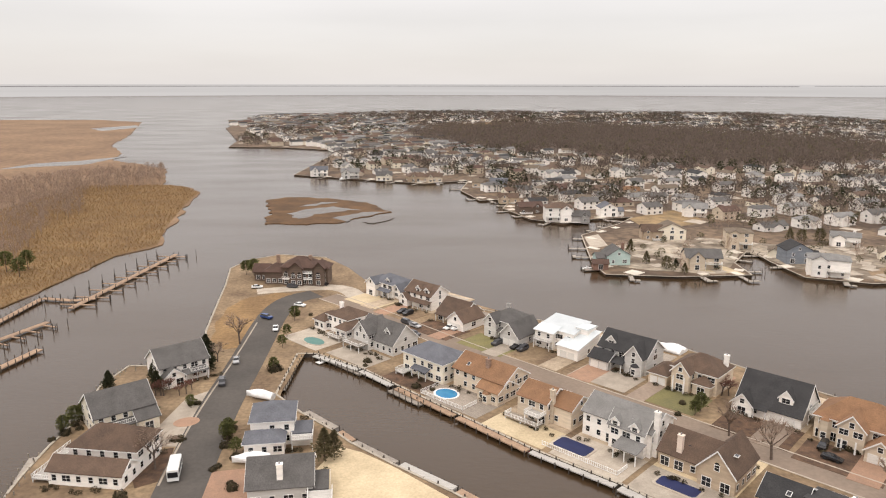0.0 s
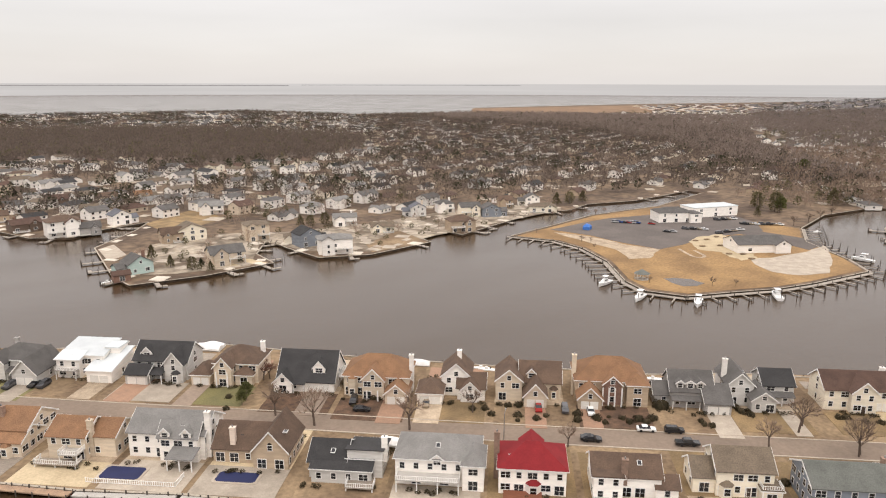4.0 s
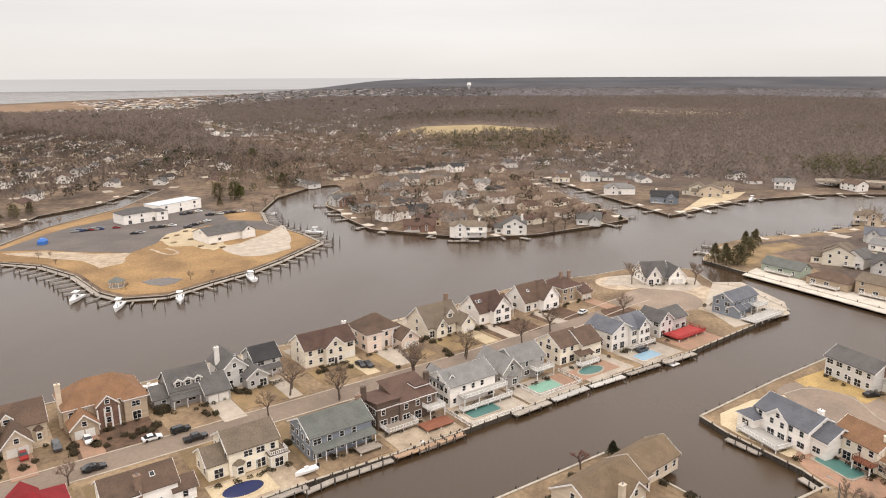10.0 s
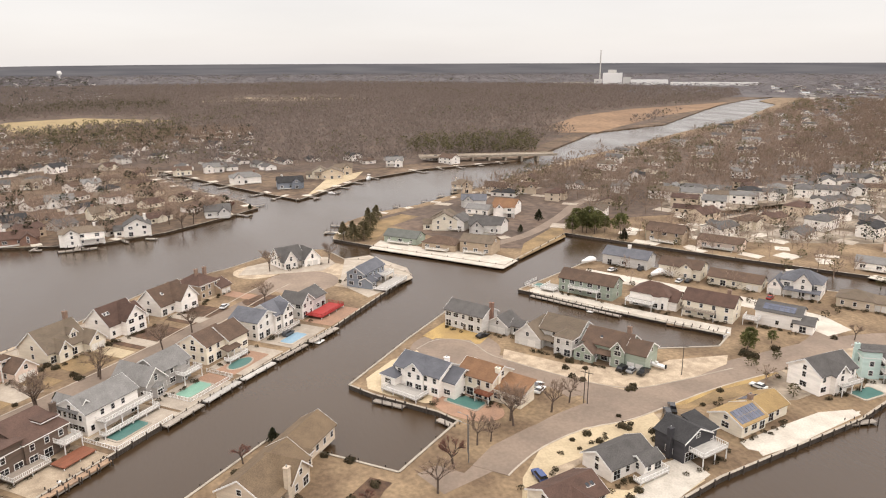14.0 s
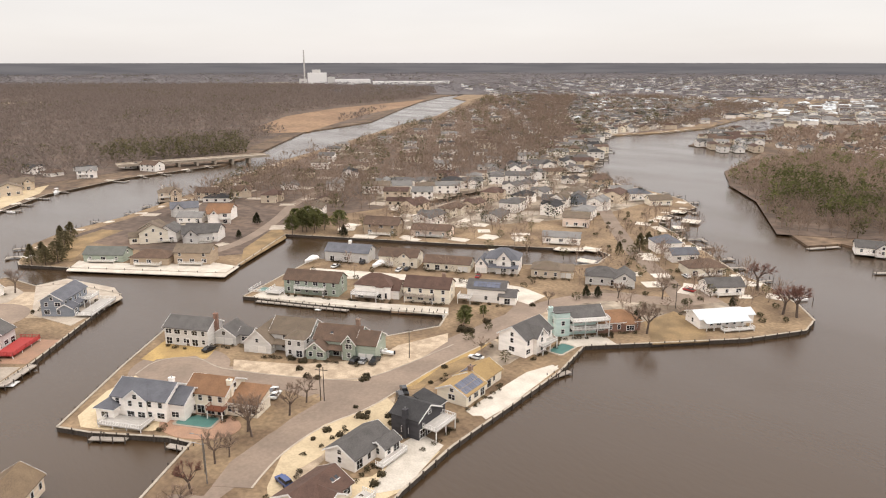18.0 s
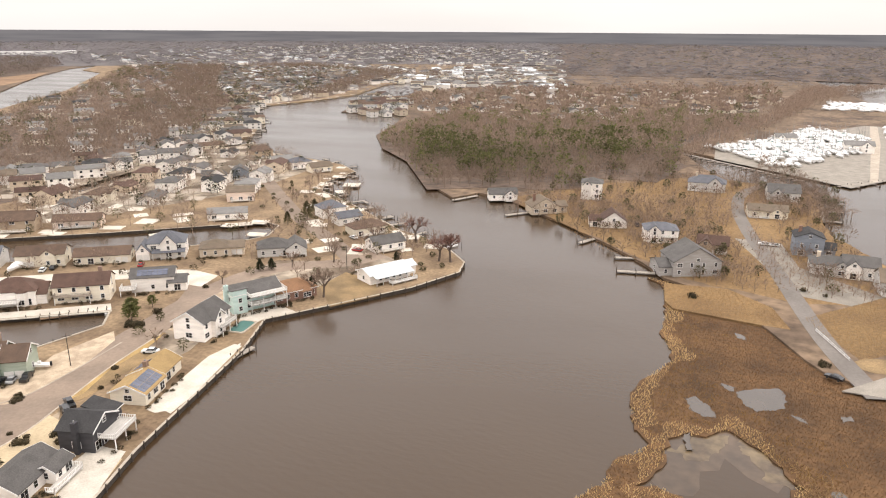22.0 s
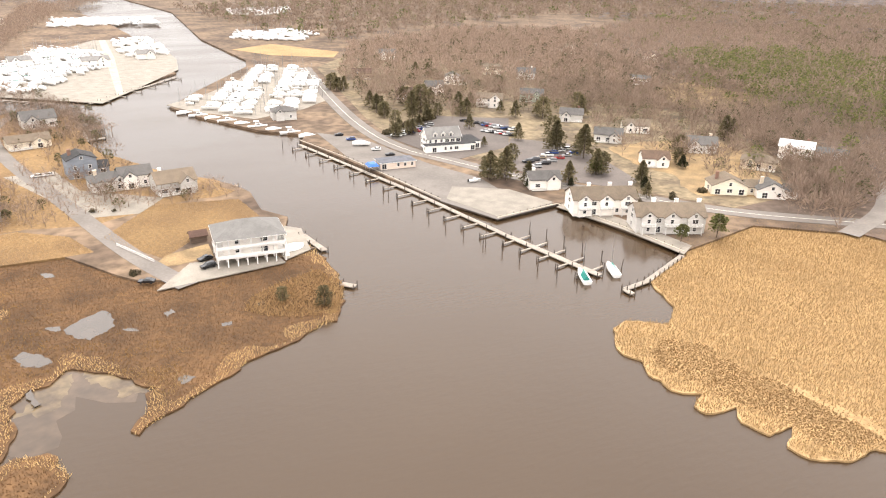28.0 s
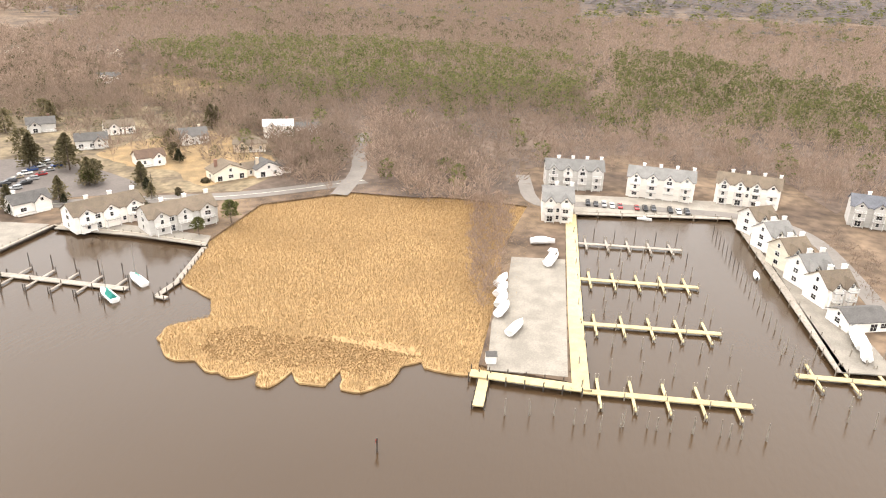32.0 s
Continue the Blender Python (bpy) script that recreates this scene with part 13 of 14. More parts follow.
# ---------------------------------------------------------------- canal docks and floats
for pts, m in (([(129.7, 45.8), (140.4, 35.1)], DOCKWOOD), ([(145.0, 30.2), (154.7, 21.2)], DOCKWOOD), ([(124.2, 50.2), (129.7, 45.8)], DOCKWOOD), ([(145.9, 31.5), (155.0, 21.1)], DOCKWOOD), ([(-45.0, 185.7), (-45.2, 209.2)], DOCKWOOD), ([(-40.1, 212.1), (-24.0, 196.8)], DOCKWOOD), ([(-14.9, 185.7), (-5.9, 176.3)], DOCKWOOD), ([(163.9, -42.5), (157.5, -48.8)], DOCKWOOD), ([(148.4, -54.9), (142.9, -58.1)], DOCKWOOD), ([(228.2, -120.0), (196.7, -139.2)], DOCKWOOD), ([(185.3, -149.9), (171.1, -162.7)], DOCKRUST), ([(112.1, -148.8), (111.0, -156.7)], DOCKWOOD)):
    dock(pts, 1.7, "weathered plank dock along the bulkhead", m, 0.8, 2.6, group="canal docks")


def canal_walk(line, step, seed, skip=0.1):
    """Plank walks built lot by lot along a bulkhead, on the left of the line's way."""
    g = random.Random(seed)
    for (xa, ya), (xb, yb) in zip(line, line[1:]):
        L = math.hypot(xb - xa, yb - ya)
        ux, uy = (xb - xa) / L, (yb - ya) / L
        n = max(1, round(L / step))
        for i in range(n):
            if g.random() < skip:
                continue
            w = g.uniform(1.5, 2.2)
            o = w / 2 + 0.3
            a, b = L * i / n + g.uniform(0.1, 1.2), L * (i + 1) / n - g.uniform(0.1, 1.2)
            if b - a < 3:
                continue
            q = [(xa + ux * t - uy * o, ya + uy * t + ux * o) for t in (a, b)]
            m, lb = g.choice(((DOCKWOOD, "grey plank walk on piles along the canal"), (DECKPALE, "pale plank walk on piles along the canal"), (DOCKRUST, "reddish plank walk on piles along the canal")))
            dock(q, w, lb, m, 1.2 + g.uniform(-0.08, 0.08), 3.4, tall=0.35, group="plank walks along the canal")


canal_walk(CANAL_A[1:13], 17, 301)
canal_walk(CANAL_B[2:8], 18, 302, 0.35)


def shore_docks(line, seed, step=22.0, reach=(5, 10), boats=0.08):
    """Small private docks, their piles and a few moored boats along a far shore, past counting; the water is on the left of the line's way."""
    g = random.Random(seed)
    planks, piles, moored, pads = MB(), MB(), [], []
    for (xa, ya), (xb, yb) in zip(line, line[1:]):
        L = math.hypot(xb - xa, yb - ya)
        if L < 9 or L > 200:
            continue
        ux, uy = (xb - xa) / L, (yb - ya) / L
        n = max(1, round(L / step))
        for i in range(n):
            if g.random() < 0.18:
                continue
            t, r, w = L * (i + g.uniform(0.3, 0.7)) / n, g.uniform(*reach), g.uniform(0.8, 1.3)
            at = lambda u, v: (xa + ux * (t + u) - uy * v, ya + uy * (t + u) + ux * v)
            boxes = [(-w, w, -0.6, r)]
            if g.random() < 0.5:
                e = g.choice((-1, 1)) * g.uniform(3, 6)
                boxes.append((min(0, e), max(0, e), r - 1.9, r - 0.1))
            for k, (u0, u1, v0, v1) in enumerate(boxes):
                q = [at(u0, v0), at(u1, v0), at(u1, v1), at(u0, v1)]
                planks.hexa([(x, y, 0.5) for x, y in q], [(x, y, 0.85 + 0.01 * k) for x, y in q])
            for u, v in ((-w - 0.2, r), (w + 0.2, r), (-w - 0.2, r * 0.5), (w + 0.2, r * 0.5), (w + 3.4, r), (w + 3.4, r * 0.4)):
                x, y = at(u, v)
                piles.tube((x, y, -1), (x, y, g.uniform(1.5, 2.3)), 0.16, 0.13, 4)
            if g.random() < boats:
                moored.append((*at(w + 1.9, r * 0.6), math.degrees(math.atan2(uy, ux)) + g.choice((0, 180))))
            pads.append(at(g.uniform(-4, 4), -g.uniform(2.5, 5)))
    tagged(new("shore_docks", planks.mesh("shore_docks", DOCKWOOD)), "small pale private docks along the far shore", "docks", kind="stuff")
    tagged(new("dock_piles", piles.mesh("dock_piles", PILE)), "dark piles of the private docks", "piles", kind="stuff")
    if moored:
        boat_stuff(("skiff", "skiff", "skiff", "cruiser"), moored, "white boats moored at the private docks", z=-0.25, seed=seed)
    pale_lots("paved_lots", pads, PAVEWHITE, "pale terraces behind the docks", seed, 1.25, (3, 7))


shore_docks(EAST[:2:-1], 311)
shore_docks(EPEN[:0:-1], 312)
shore_docks(HOME[:8], 313)
shore_docks(HOME[19:46], 314, 19)


def float_dock(at, rot, w, d, material, label):
    f = thing("floating_platform", at, rot, label, "float", z=0)
    part("deck", MB().box(-w / 2, w / 2, -d / 2, d / 2, 0.25, 0.45), material, f)
    part("float", MB().box(-w / 2 + 0.1, w / 2 - 0.1, -d / 2 + 0.1, d / 2 - 0.1, -0.3, 0.249), RUBBER, f)


float_dock((162.8, 16.3), R1, 3.0, 2.6, mat("green_plastic", (0.02, 0.30, 0.10), (0.02, 0.25, 0.08), 1, 0.5), "small bright green floating platform")
float_dock((210.5, -36.1), R1, 3.4, 2.2, HULL, "small white float on the canal")
float_dock((20.8, 152.0), R1, 3.0, 1.2, CARS[3], "small red kayak float at the bulkhead")
float_dock((-37.9, 207.3), R1, 2.0, 2.6, HULL, "small white float at the canal head")
float_dock((206.0, -133.0), RP, 2.2, 3.0, HULL, "small white floating platform at the dock")
boat("skiff", (148.4, 29.8), 50)
boat("skiff", (130.4, 52.1), 50, 1.35)
boat("wrap", (-49.6, 178.9), 70, 1.5)
boat("wrap", (-43.2, 145.4), 95, 1.5)
boat("skiff", (155.0, -123.8), -60, 1.6)
boat("wrap", (256.8, -161.5), 20, 2.0)
boat("wrap", (231.0, -178.5), 20, 2.0)
boat("wrap", (83.7, 126.6), 40, 1.4)
boat("skiff", (170.0, -162.3), 20)
for q, k in (((71.3, 215.9), "wrapbig"), ((74.5, 216.7), "wrap"), ((132.6, 147.8), "skiff"), ((118.3, 163.8), "wrap"), ((131.9, 149.5), "skiff"), ((166.4, 113.0), "skiff")):
    boat(k, q, 47, 0.4)

# ---------------------------------------------------------------- street cars
for kd, q, r in (
    (7, (140.1, 84.0), 47), (1, (138.4, 94.4), 47), (5, (143.2, 89.7), 47), (0, (123.9, 99.3), 47), (5, (89.4, 152.5), -40), (0, (88.5, 146.8), 47), (10, (103.9, 139.3), -43), (3, (125.7, 119.0), -43), (1, (135.0, 109.2), -43), (4, (130.6, 114.2), -43), (0, (190.6, 57.6), -43), (0, (190.9, 55.4), -43),
    (8, (-55.5, 291.7), 80), (4, (-62.9, 286.5), 80), (1, (-77.5, 285.7), 100), (0, (-50.6, 290.0), 80), (1, (-54.8, 261.1), 60), (1, (-58.0, 234.2), 10), (9, (-64.0, 246.3), 60), (2, (-63.4, 205.0), 15), (4, (-62.8, 188.6), 15), (4, (-12.8, 240.8), 47), (2, (-9.7, 237.2), 47), (4, (-9.7, 228.6), 47), (0, (-15.1, 253.6), -43), (5, (-12.9, 250.9), -43), (1, (2.2, 235.4), -43), (1, (4.8, 234.8), -43), (4, (17.8, 220.1), -43), (0, (23.6, 217.0), -43), (4, (25.6, 215.0), -43),
    (0, (194.0, -85.9), 20), (5, (156.9, -114.0), 30), (2, (155.1, -115.9), 30), (7, (152.6, -118.0), 30), (1, (155.3, -85.9), 30), (5, (130.0, -109.4), 60), (7, (131.4, -111.9), 60), (9, (115.6, -66.5), 90), (1, (134.6, -142.1), 110), (1, (244.4, -166.0), 20), (4, (241.3, -178.3), 30), (3, (192.6, -200.9), 30), (1, (221.7, -182.6), 30), (0, (220.4, -186.1), 30), (3, (125.2, -248.1), 90), (1, (135.4, -264.1), 60), (1, (152.6, -85.4), 40), (4, (154.3, -85.1), 40),
    (0, (123.8, 99.9), 47), (1, (251.8, -9.1), 60), (2, (237.1, -15.4), 47), (4, (216.9, -27.2), 47),
):
    car(kd, q, r)
BUS = thing("bus", (-58.6, 140.6), 14, "small white shuttle bus parked at the kerb", "bus", z=1.3)
part("body", MB().box(-1.2, 1.2, -3.6, 3.6, 0.45, 2.9), CARS[1], BUS)
part("roof", MB().box(-1.1, 1.1, -3.5, 3.5, 2.901, 3.02), TRIM, BUS)
part("windscreen", MB().box(-1.05, 1.05, -3.64, -3.59, 1.3, 2.5), GLASS, BUS)
for x0, x1 in ((-1.23, -1.2), (1.2, 1.23)):
    for i in range(4):
        part("side_window", MB().box(x0, x1, -2.9 + 1.5 * i, -1.6 + 1.5 * i, 1.6, 2.4), GLASS, BUS)
for x in (-1.22, 1.05):
    for y in (-2.3, 2.3):
        part("wheel", shared("bus_wheel", lambda: MB().tube((0, 0, 0.45), (0.2, 0, 0.45), 0.45, 0.45, 10), RUBBER), None, BUS, m=pose(x, y, 0))

# ---------------------------------------------------------------- trees, shrubs, poles near the houses
for kind, q, s in (
    ("bare", (74.9, 147.2), 1.0), ("bare", (92.5, 130.8), 1.0), ("bare", (69.6, 158.4), 0.8), ("bare", (185.3, 39.8), 1.0), ("bare", (171.5, 72.0), 0.8), ("bare", (167.0, 56.6), 0.7), ("bare", (154.1, 71.3), 0.7), ("bare", (111.0, 128.5), 0.6), ("bare", (203.3, 27.6), 0.9), ("red", (76.5, 181.3), 0.9), ("bare", (117.2, 100.9), 0.6), ("fir", (185.2, 34.6), 0.55),
    ("bare", (-66.7, 221.0), 1.0), ("fir", (-79.8, 184.7), 0.9), ("fir", (-70.1, 198.8), 1.05), ("fir", (-72.9, 203.2), 1.0), ("fir", (-93.4, 184.7), 0.7), ("cedar", (-26.8, 146.6), 1.1), ("cedar", (-24.9, 148.4), 0.9), ("pine", (-50.4, 198.8), 0.5), ("pine", (-52.0, 217.4), 0.5), ("pine", (-83.8, 305.3), 0.9), ("pine", (-51.7, 155.8), 0.55), ("bare", (-63.9, 142.9), 0.8), ("red", (-77.3, 181.1), 0.8), ("red", (-76.3, 184.7), 0.7), ("pine", (-0.6, 192.6), 0.5), ("red", (77.6, 184.9), 1.0),
    ("fir", (-74.4, 211.0), 1.0), ("fir", (-81.2, 193.3), 0.9), ("pine", (-74.3, 166.9), 0.55), ("pine", (-66.4, 173.4), 0.4), ("pine", (-51.7, 157.2), 0.55), ("pine", (-47.7, 149.6), 0.45), ("pine", (-92.7, 159.7), 0.5), ("pine", (-92.1, 163.8), 0.55), ("pine", (-91.3, 166.9), 0.55), ("pine", (-53.3, 243.8), 0.6), ("pine", (-52.6, 227.4), 0.5), ("pine", (-75.6, 163.8), 0.45), ("bare", (-68.5, 150.4), 0.7), ("bare", (-69.3, 205.4), 0.6), ("red", (-72.2, 181.1), 0.6), ("red", (-70.0, 184.7), 0.6), ("red", (-70.8, 191.7), 0.5), ("pine", (-87.8, 307.2), 0.8), ("pine", (67.4, 171.6), 0.6), ("pine", (65.1, 169.3), 0.5), ("red", (78.5, 181.2), 0.8),
    ("bare", (184.7, 39.8), 1.0), ("bare", (168.4, 56.9), 0.8), ("bare", (167.5, 70.9), 0.9), ("bare", (230.3, 2.2), 0.8), ("bare", (216.3, 10.7), 0.8), ("bare", (201.3, 26.9), 0.8), ("bare", (251.0, -23.2), 0.9), ("bare", (293.3, -29.7), 0.9), ("bare", (297.3, -55.4), 0.8), ("bare", (141.3, -82.9), 1.0), ("bare", (144.4, -89.7), 0.7), ("bare", (138.1, -70.9), 0.9), ("red", (125.5, -50.7), 1.2), ("bare", (117.9, -44.4), 0.8), ("bare", (132.7, -59.2), 0.7), ("bare", (133.2, -62.8), 0.6), ("fir", (184.3, 34.3), 0.5), ("pine", (157.9, -160.0), 0.7), ("red", (142.9, -7.5), 0.8),
    ("pine", (308.4, -191.3), 1.1), ("pine", (312.6, -199.9), 1.2), ("pine", (306.4, -200.8), 1.0), ("pine", (319.6, -196.2), 1.0), ("fir", (287.6, -200.0), 0.9), ("fir", (321.0, -159.8), 0.6), ("fir", (342.6, -181.2), 1.0),
    ("pine", (155.4, -157.0), 0.75), ("pine", (158.3, -169.1), 0.5), ("fir", (147.5, -212.9), 0.7), ("fir", (144.4, -215.8), 0.7), ("bare", (111.8, -197.6), 1.2), ("bare", (127.0, -232.0), 0.9), ("bare", (121.3, -256.8), 0.9), ("red", (108.0, -269.2), 2.1), ("red", (85.2, -249.1), 1.9), ("red", (89.9, -248.9), 1.8), ("bare", (138.9, -221.0), 0.7), ("cedar", (170.2, -283.8), 1.1), ("cedar", (173.1, -295.8), 1.0), ("cedar", (174.1, -273.1), 0.8), ("bare", (151.5, -195.7), 0.6), ("bare", (140.8, -71.3), 1.0), ("bare", (116.0, -197.2), 0.9), ("fir", (105.4, -243.1), 0.6), ("fir", (120.7, -205.6), 0.6),
    ("cedar", (192.6, 373.7), 0.9), ("cedar", (187.5, 376.4), 0.9), ("cedar", (202.6, 374.3), 0.9), ("cedar", (94.1, 348.5), 0.9), ("cedar", (96.3, 327.1), 0.8), ("cedar", (102.9, 317.2), 0.8), ("cedar", (108.2, 308.2), 0.7), ("fir", (70.8, 605.4), 0.9), ("cedar", (365.1, 337.9), 1.1), ("cedar", (377.0, 336.5), 1.2), ("cedar", (389.0, 335.1), 1.1), ("fir", (108.3, 320.6), 0.7),
    ("pine", (462.4, 228.1), 1.2), ("pine", (678.7, 317.6), 1.5), ("bare", (401.3, -0.4), 1.0), ("bare", (419.4, -7.9), 1.1), ("bare", (392.0, 5.4), 1.0), ("red", (432.0, -22.2), 1.0), ("bare", (405.3, 12.0), 1.1), ("bare", (444.0, -2.9), 1.1), ("red", (446.9, -12.8), 1.1), ("fir", (430.2, -33.0), 0.6), ("bare", (403.8, 100.8), 0.9), ("bare", (399.9, 113.8), 0.9), ("fir", (414.2, 78.1), 0.9),
):
    plant(kind, q, s * (1.3 if kind == "bare" else 1.0))
gb = random.Random(12)
for q, n, spread in (((64.3, 174.4), 5, 5), ((113.9, 127.4), 4, 4), ((119.0, 118.1), 4, 3), ((137.9, 101.4), 9, 5), ((91.4, 151.3), 4, 4), ((-25.0, 205.5), 5, 4), ((-3.7, 184.8), 4, 4), ((-52.6, 248.9), 4, 4), ((-89.9, 158.5), 6, 5), ((-45.6, 138.4), 3, 3), ((128.0, -83.0), 4, 4), ((131.7, -96.6), 3, 3), ((157.2, -81.2), 3, 4), ((163.6, -102.6), 4, 4), ((147.9, -111.5), 5, 4), ((130.9, 1.4), 4, 4), ((144.7, 60.6), 3, 3), ((130.5, -97.6), 3, 3), ((103.7, -82.1), 4, 3), ((138.2, -153.0), 4, 3), ((-44.9, -265.5), 5, 5), ((189.6, 48.4), 3, 4), ((155.5, 84.2), 4, 4), ((206.0, 33.2), 5, 5), ((227.0, 23.8), 4, 4), ((248.3, 2.5), 4, 4)):
    for i in range(n // 2):
        plant("bush", (q[0] + gb.uniform(-spread, spread), q[1] + gb.uniform(-spread, spread)), gb.uniform(0.7, 1.5), seed=i)


def street_pole(at, h=9.5, lamp=True, rot=0):
    p = thing("street_lamp" if lamp else "utility_pole", at, rot, "tall grey pole with an arm" if lamp else "weathered wooden utility pole with crossarm", "pole", "street poles", z=1.2)
    part("pole", MB().tube((0, 0, -0.2), (0, 0, h), 0.14, 0.1, 6), METAL if lamp else PILE, p)
    if lamp:
        part("arm", MB().tube((0, 0, h - 0.3), (2.0, 0, h), 0.05, 0.05, 4), METAL, p)
        part("lamp_head", MB().box(1.8, 2.6, -0.14, 0.14, h - 0.05, h + 0.08), METAL, p)
    else:
        part("crossarm", MB().box(-1.2, 1.2, -0.06, 0.06, h - 0.9, h - 0.75), PILE, p)


for q, l in (((142.1, -93.7), False), ((148.6, -127.9), False), ((142.9, -93.1), False), ((126.5, -54.6), True), ((104.1, 109.1), True), ((-227.7, -173.2), False), ((-189.8, -309.5), False), ((-225.3, -433.0), False), ((-193.4, -312.3), False), ((118.4, -226.6), False), ((130.4, -55.9), True)):
    street_pole(q, 9.5, l, 40)


# white paving at the end of the bay row, evergreens along the canal corner and the river point
slab("terrace", [(266.1, -53.9), (245.3, -60.8), (263.9, -83.9), (278.5, -85.8), (304.2, -75.5), (302.2, -63.7)], GZ + 0.1, CONCRETE, "pale gravel terrace round the end house", 0.3, category="patio")
slab("terrace", [(291.7, -16.6), (288.5, -32.0), (286.8, -50.8), (296.2, -58.2), (308.0, -56.9), (312.4, -38.8), (303.9, -21.3)], GZ + 0.1, CONCRETE, "pale gravel strip beyond the turning place", 0.3, category="patio")
for q in [(307.2, -182.2), (310.3, -189.9), (304.8, -193.8), (297.9, -204.6), (320.7, -192.7), (322.8, -201.2)]:
    plant("pine", q, 1.25, GZ)
for q in [(336.5, -70.3), (332.1, -74.7), (332.9, -79.8), (368.2, -90.6), (371.6, -96.0), (339.6, -75.6), (339.9, -83.0), (352.1, -88.0)]:
    plant("cedar", q, 1.15, GZ)

# mulch bed, shrubs and small trees round the low beige house
slab("mulch_bed", wavy([(104, -4), (112, -12), (121, -24), (128, -33), (124, -37), (112, -26), (100, -12)], 3, 1.2, 71), GZ + 0.03, MULCH, "reddish brown mulch bed beside the beige house", 0.2, category="garden bed")
for q, k in (((109, -10), 1.5), ((113, -15), 1.8), ((117, -21), 1.4), ((121, -27), 1.7), ((125, -33), 1.5), ((118, -8), 1.3), ((106, -3), 1.6), ((136, -30), 1.5), ((140, -25), 1.3), ((145, -20), 1.6), ((101, 0), 1.4)):
    plant("bush", q, k, GZ)
for q, k in (((111, -18), 0.55), ((105, -9), 0.5), ((119, -30), 0.6), ((98, 8), 0.5)):
    plant("red", q, k, GZ)

# low foundation planting round the near houses, too small to count
fp = []
gs = random.Random(77)
for ob in list(scene.objects):
    if ob.parent is None and ob.get("category") == "house" and math.hypot(ob.location.x, ob.location.y) < 330 and ob.get("group") in (BAYG, CANG, W2, PG, FG):
        for _ in range(14):
            a = gs.uniform(-9, 9)
            b = gs.choice((gs.uniform(-3, -0.9), gs.uniform(-3, -0.9), gs.uniform(13, 16)))
            p = ob.matrix_basis @ Vector((a, b, 0))
            fp.append((p.x, p.y))
wood_stuff("foundation_shrubs", np.array(fp), 1.1, 0.75, SHRUB, "low dull shrubs planted round the houses", 60, 0.12, 0.35, 78, GZ - 0.2, "tuft", "shrubs")
tagged(new("mooring_poles", FARSTAKES.mesh("mooring_poles", PILE)), "weathered mooring poles standing off the far docks", "poles", kind="stuff")

# brush on the neck and along the western road
for poly, sd in (([(71.9, -369.3), (45.8, -364.4), (20.0, -359.6), (-2.7, -344.7), (-16.1, -331.1), (-22.1, -295.1), (-33.1, -260.1), (-24.1, -256.0), (-2.8, -262.0), (6.3, -280.6), (26.6, -306.5), (55.2, -334.8)], 131), ([(-19.3, -424.8), (-45.9, -459.2), (-73.4, -422.8), (-73.9, -384.8), (-38.5, -373.0), (-25.5, -355.0)], 132), ([(-41.4, -293.9), (-53.7, -278.6), (-84.1, -267.6), (-90.2, -256.5), (-59.3, -258.4), (-44.5, -262.9)], 133), ([(-38.5, -562.0), (-53.3, -519.0), (-66.6, -461.0), (-70.2, -416.1), (-58.7, -430.6), (-44.0, -492.7), (-33.7, -508.5)], 134)):
    wood_stuff("brush", scatter(poly, 4.6, sd), 3.4, 2.4, TWIG, "bare brush between the shore houses", 26, 0.10, 1.1, sd, z=0.9, category="brush")
    wood_stuff("evergreens", scatter(poly, 17, sd + 20), 4.5, 2.0, CEDAR, "low dark cedars between the shore houses", 70, 0.3, 0.7, sd + 20, z=0.9, shape="tuft")

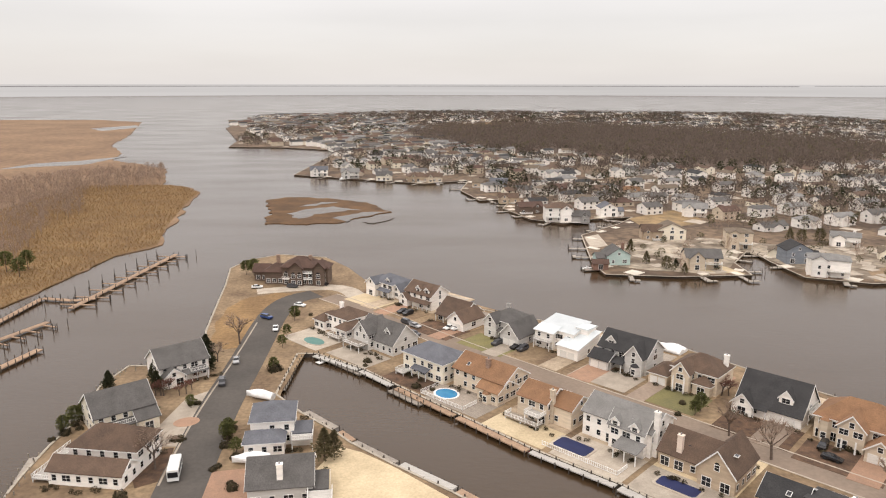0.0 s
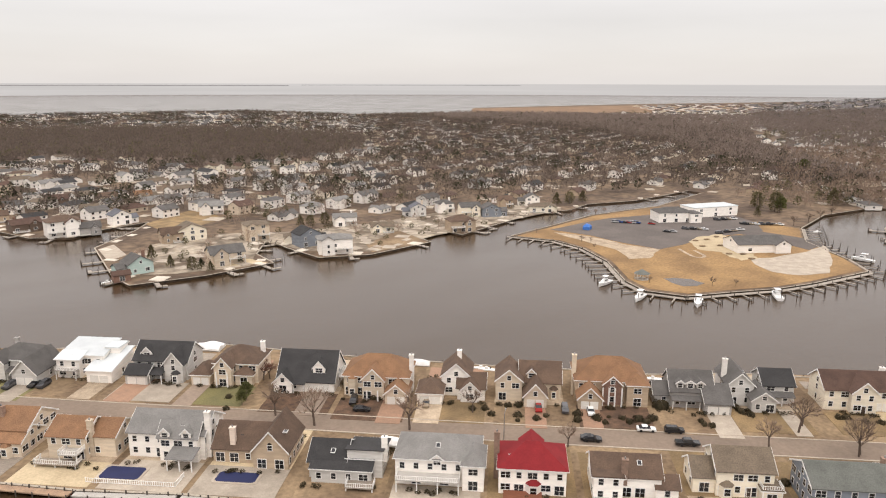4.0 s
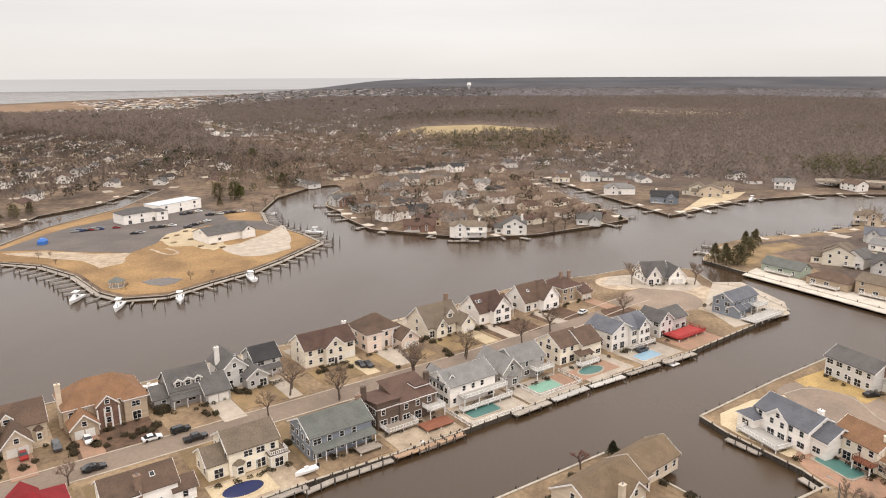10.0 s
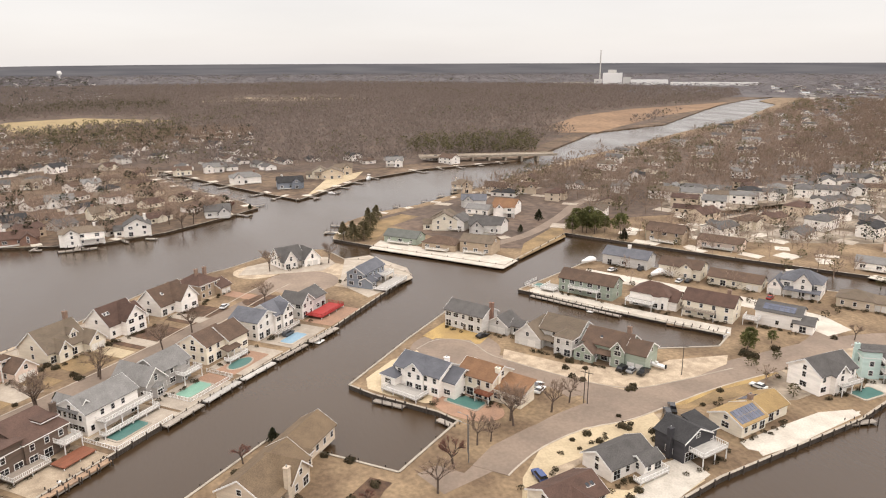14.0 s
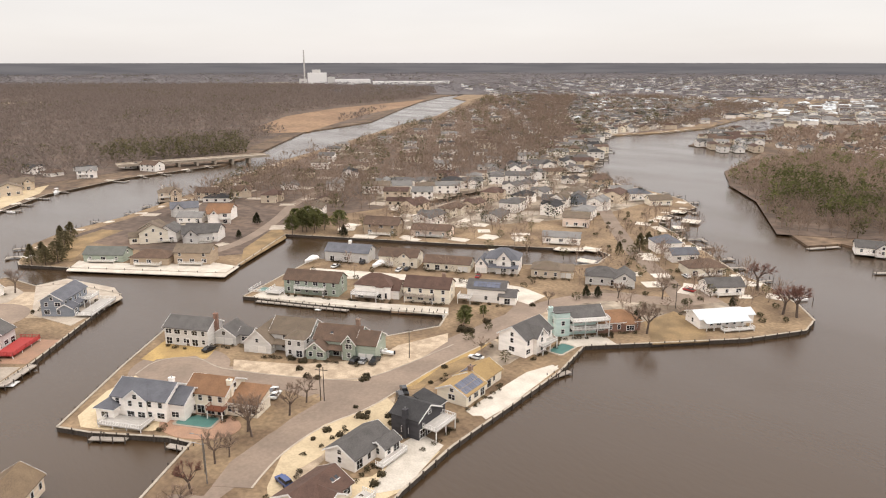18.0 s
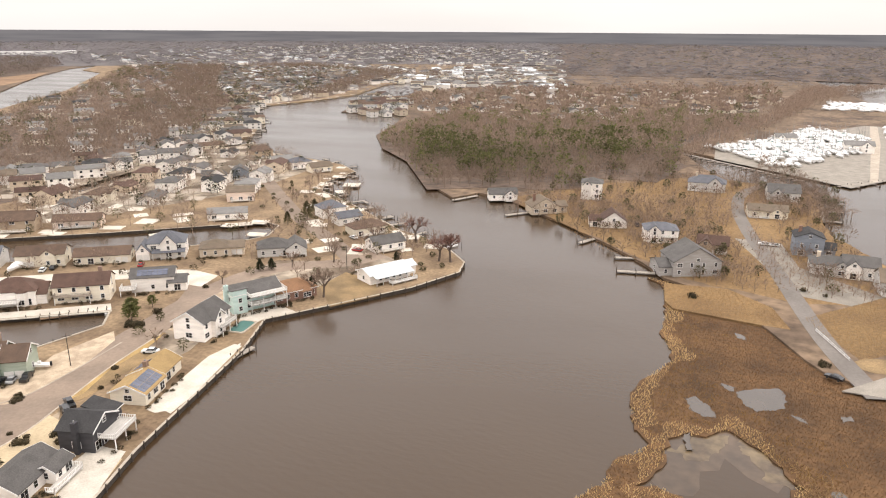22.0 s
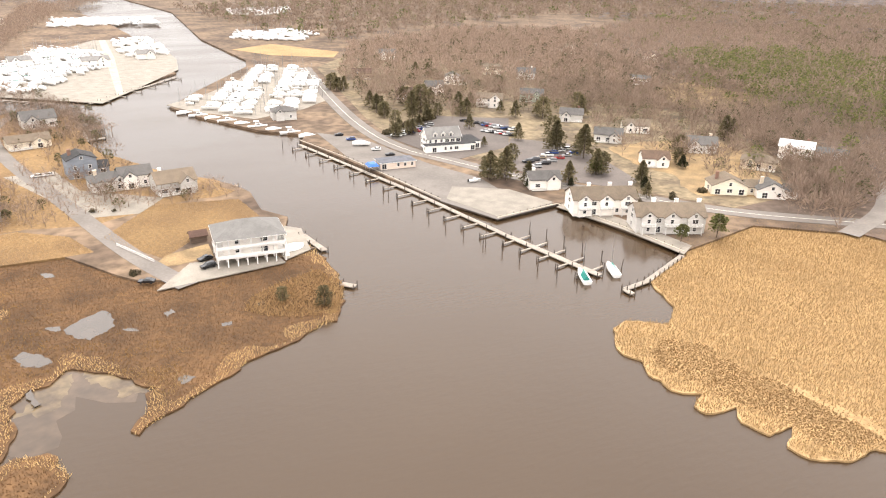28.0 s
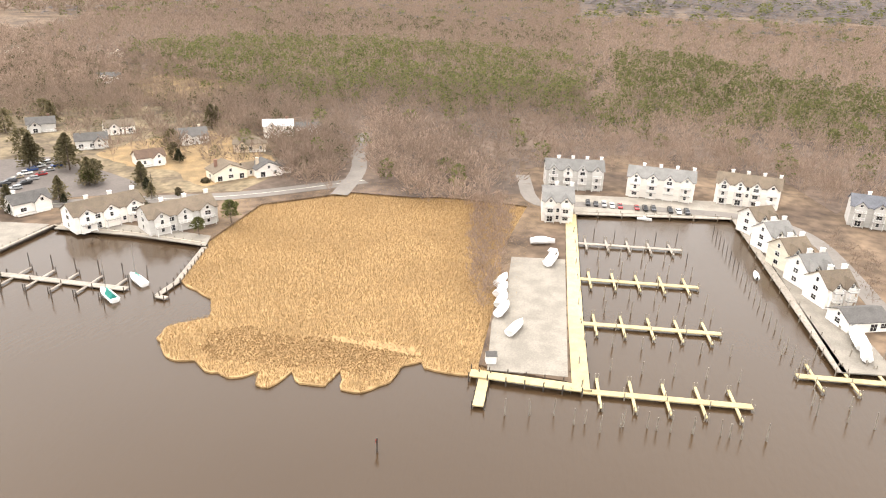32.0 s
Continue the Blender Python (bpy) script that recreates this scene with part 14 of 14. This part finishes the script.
# shrubs, hedges and cypresses in the yards of the dark street and the bay row
for q, k in (((-92.3, 159.1), 1.6), ((-92.2, 163.8), 1.6), ((-91.4, 166.9), 1.4), ((-73.9, 164.5), 1.8), ((-75.8, 155.8), 1.5), ((-64.4, 155.8), 1.3), ((-62.9, 156.0), 1.4), ((-47.4, 147.9), 1.4), ((-44.5, 134.8), 1.6), ((-66.8, 131.9), 1.6), ((-67.1, 175.4), 1.2), ((-65.5, 175.8), 1.2), ((-51.4, 153.1), 1.5), ((-52.0, 157.2), 1.6), ((-52.3, 161.5), 1.6), ((-51.0, 142.5), 1.0), ((-50.2, 143.9), 1.0), ((-50.2, 198.8), 2.4), ((-23.3, 205.5), 1.5),
             ((113.9, 124.4), 1.3), ((120.8, 125.6), 1.2), ((123.1, 123.8), 1.4), ((118.9, 119.6), 1.4), ((131.6, 110.7), 1.5), ((129.1, 108.5), 1.4), ((152.6, 100.0), 2.2), ((94.9, 151.2), 1.4), ((95.8, 150.3), 1.3), ((114.5, 135.6), 1.4), ((124.5, 115.1), 1.0), ((139.0, 102.2), 1.2), ((138.9, 99.7), 1.3), ((141.6, 99.1), 1.5), ((142.0, 97.0), 1.2), ((145.0, 97.4), 1.5),
             ((152.6, 100.4), 2.2), ((153.7, 88.9), 1.0), ((168.1, 88.1), 1.4), ((166.7, 85.3), 1.5), ((166.8, 82.8), 1.4), ((183.4, 68.3), 1.4), ((184.9, 67.0), 1.3), ((189.0, 60.4), 1.2), ((186.4, 63.1), 1.2), ((213.3, 43.8), 1.4), ((216.2, 42.5), 1.4), ((213.5, 39.9), 1.3)):
    plant("bush", q, k, 1.3)
for q, k in (((-94.4, 187.4), 0.75), ((-82.9, 191.7), 0.9), ((-74.2, 209.1), 1.0), ((-71.9, 205.4), 0.9), ((187.4, 35.6), 0.6)):
    plant("fir", q, k, 1.2)
for q, k in (((-70.7, 182.2), 0.7), ((-76.5, 181.1), 0.8), ((-78.8, 181.1), 0.7)):
    plant("red", q, k, 1.3)

W_SHORE = [(-256.1, -534.4), (-320.2, -597.5), (-372.8, -510.8), (-398.2, -397.8), (-384.5, -304.4), (-361.4, -225.5), (-313.7, -163.8), (-272.8, -141.8), (-244.0, -145.2), (-230.3, -174.5), (-213.8, -205.9), (-205.3, -232.9), (-198.2, -266.2), (-187.6, -300.3), (-198.2, -348.1), (-226.1, -436.7)]
slab("ground_shore", W_SHORE, 1.21, GRASSY, "brown grass and leaf litter between the shore houses", 0.3, category="ground")
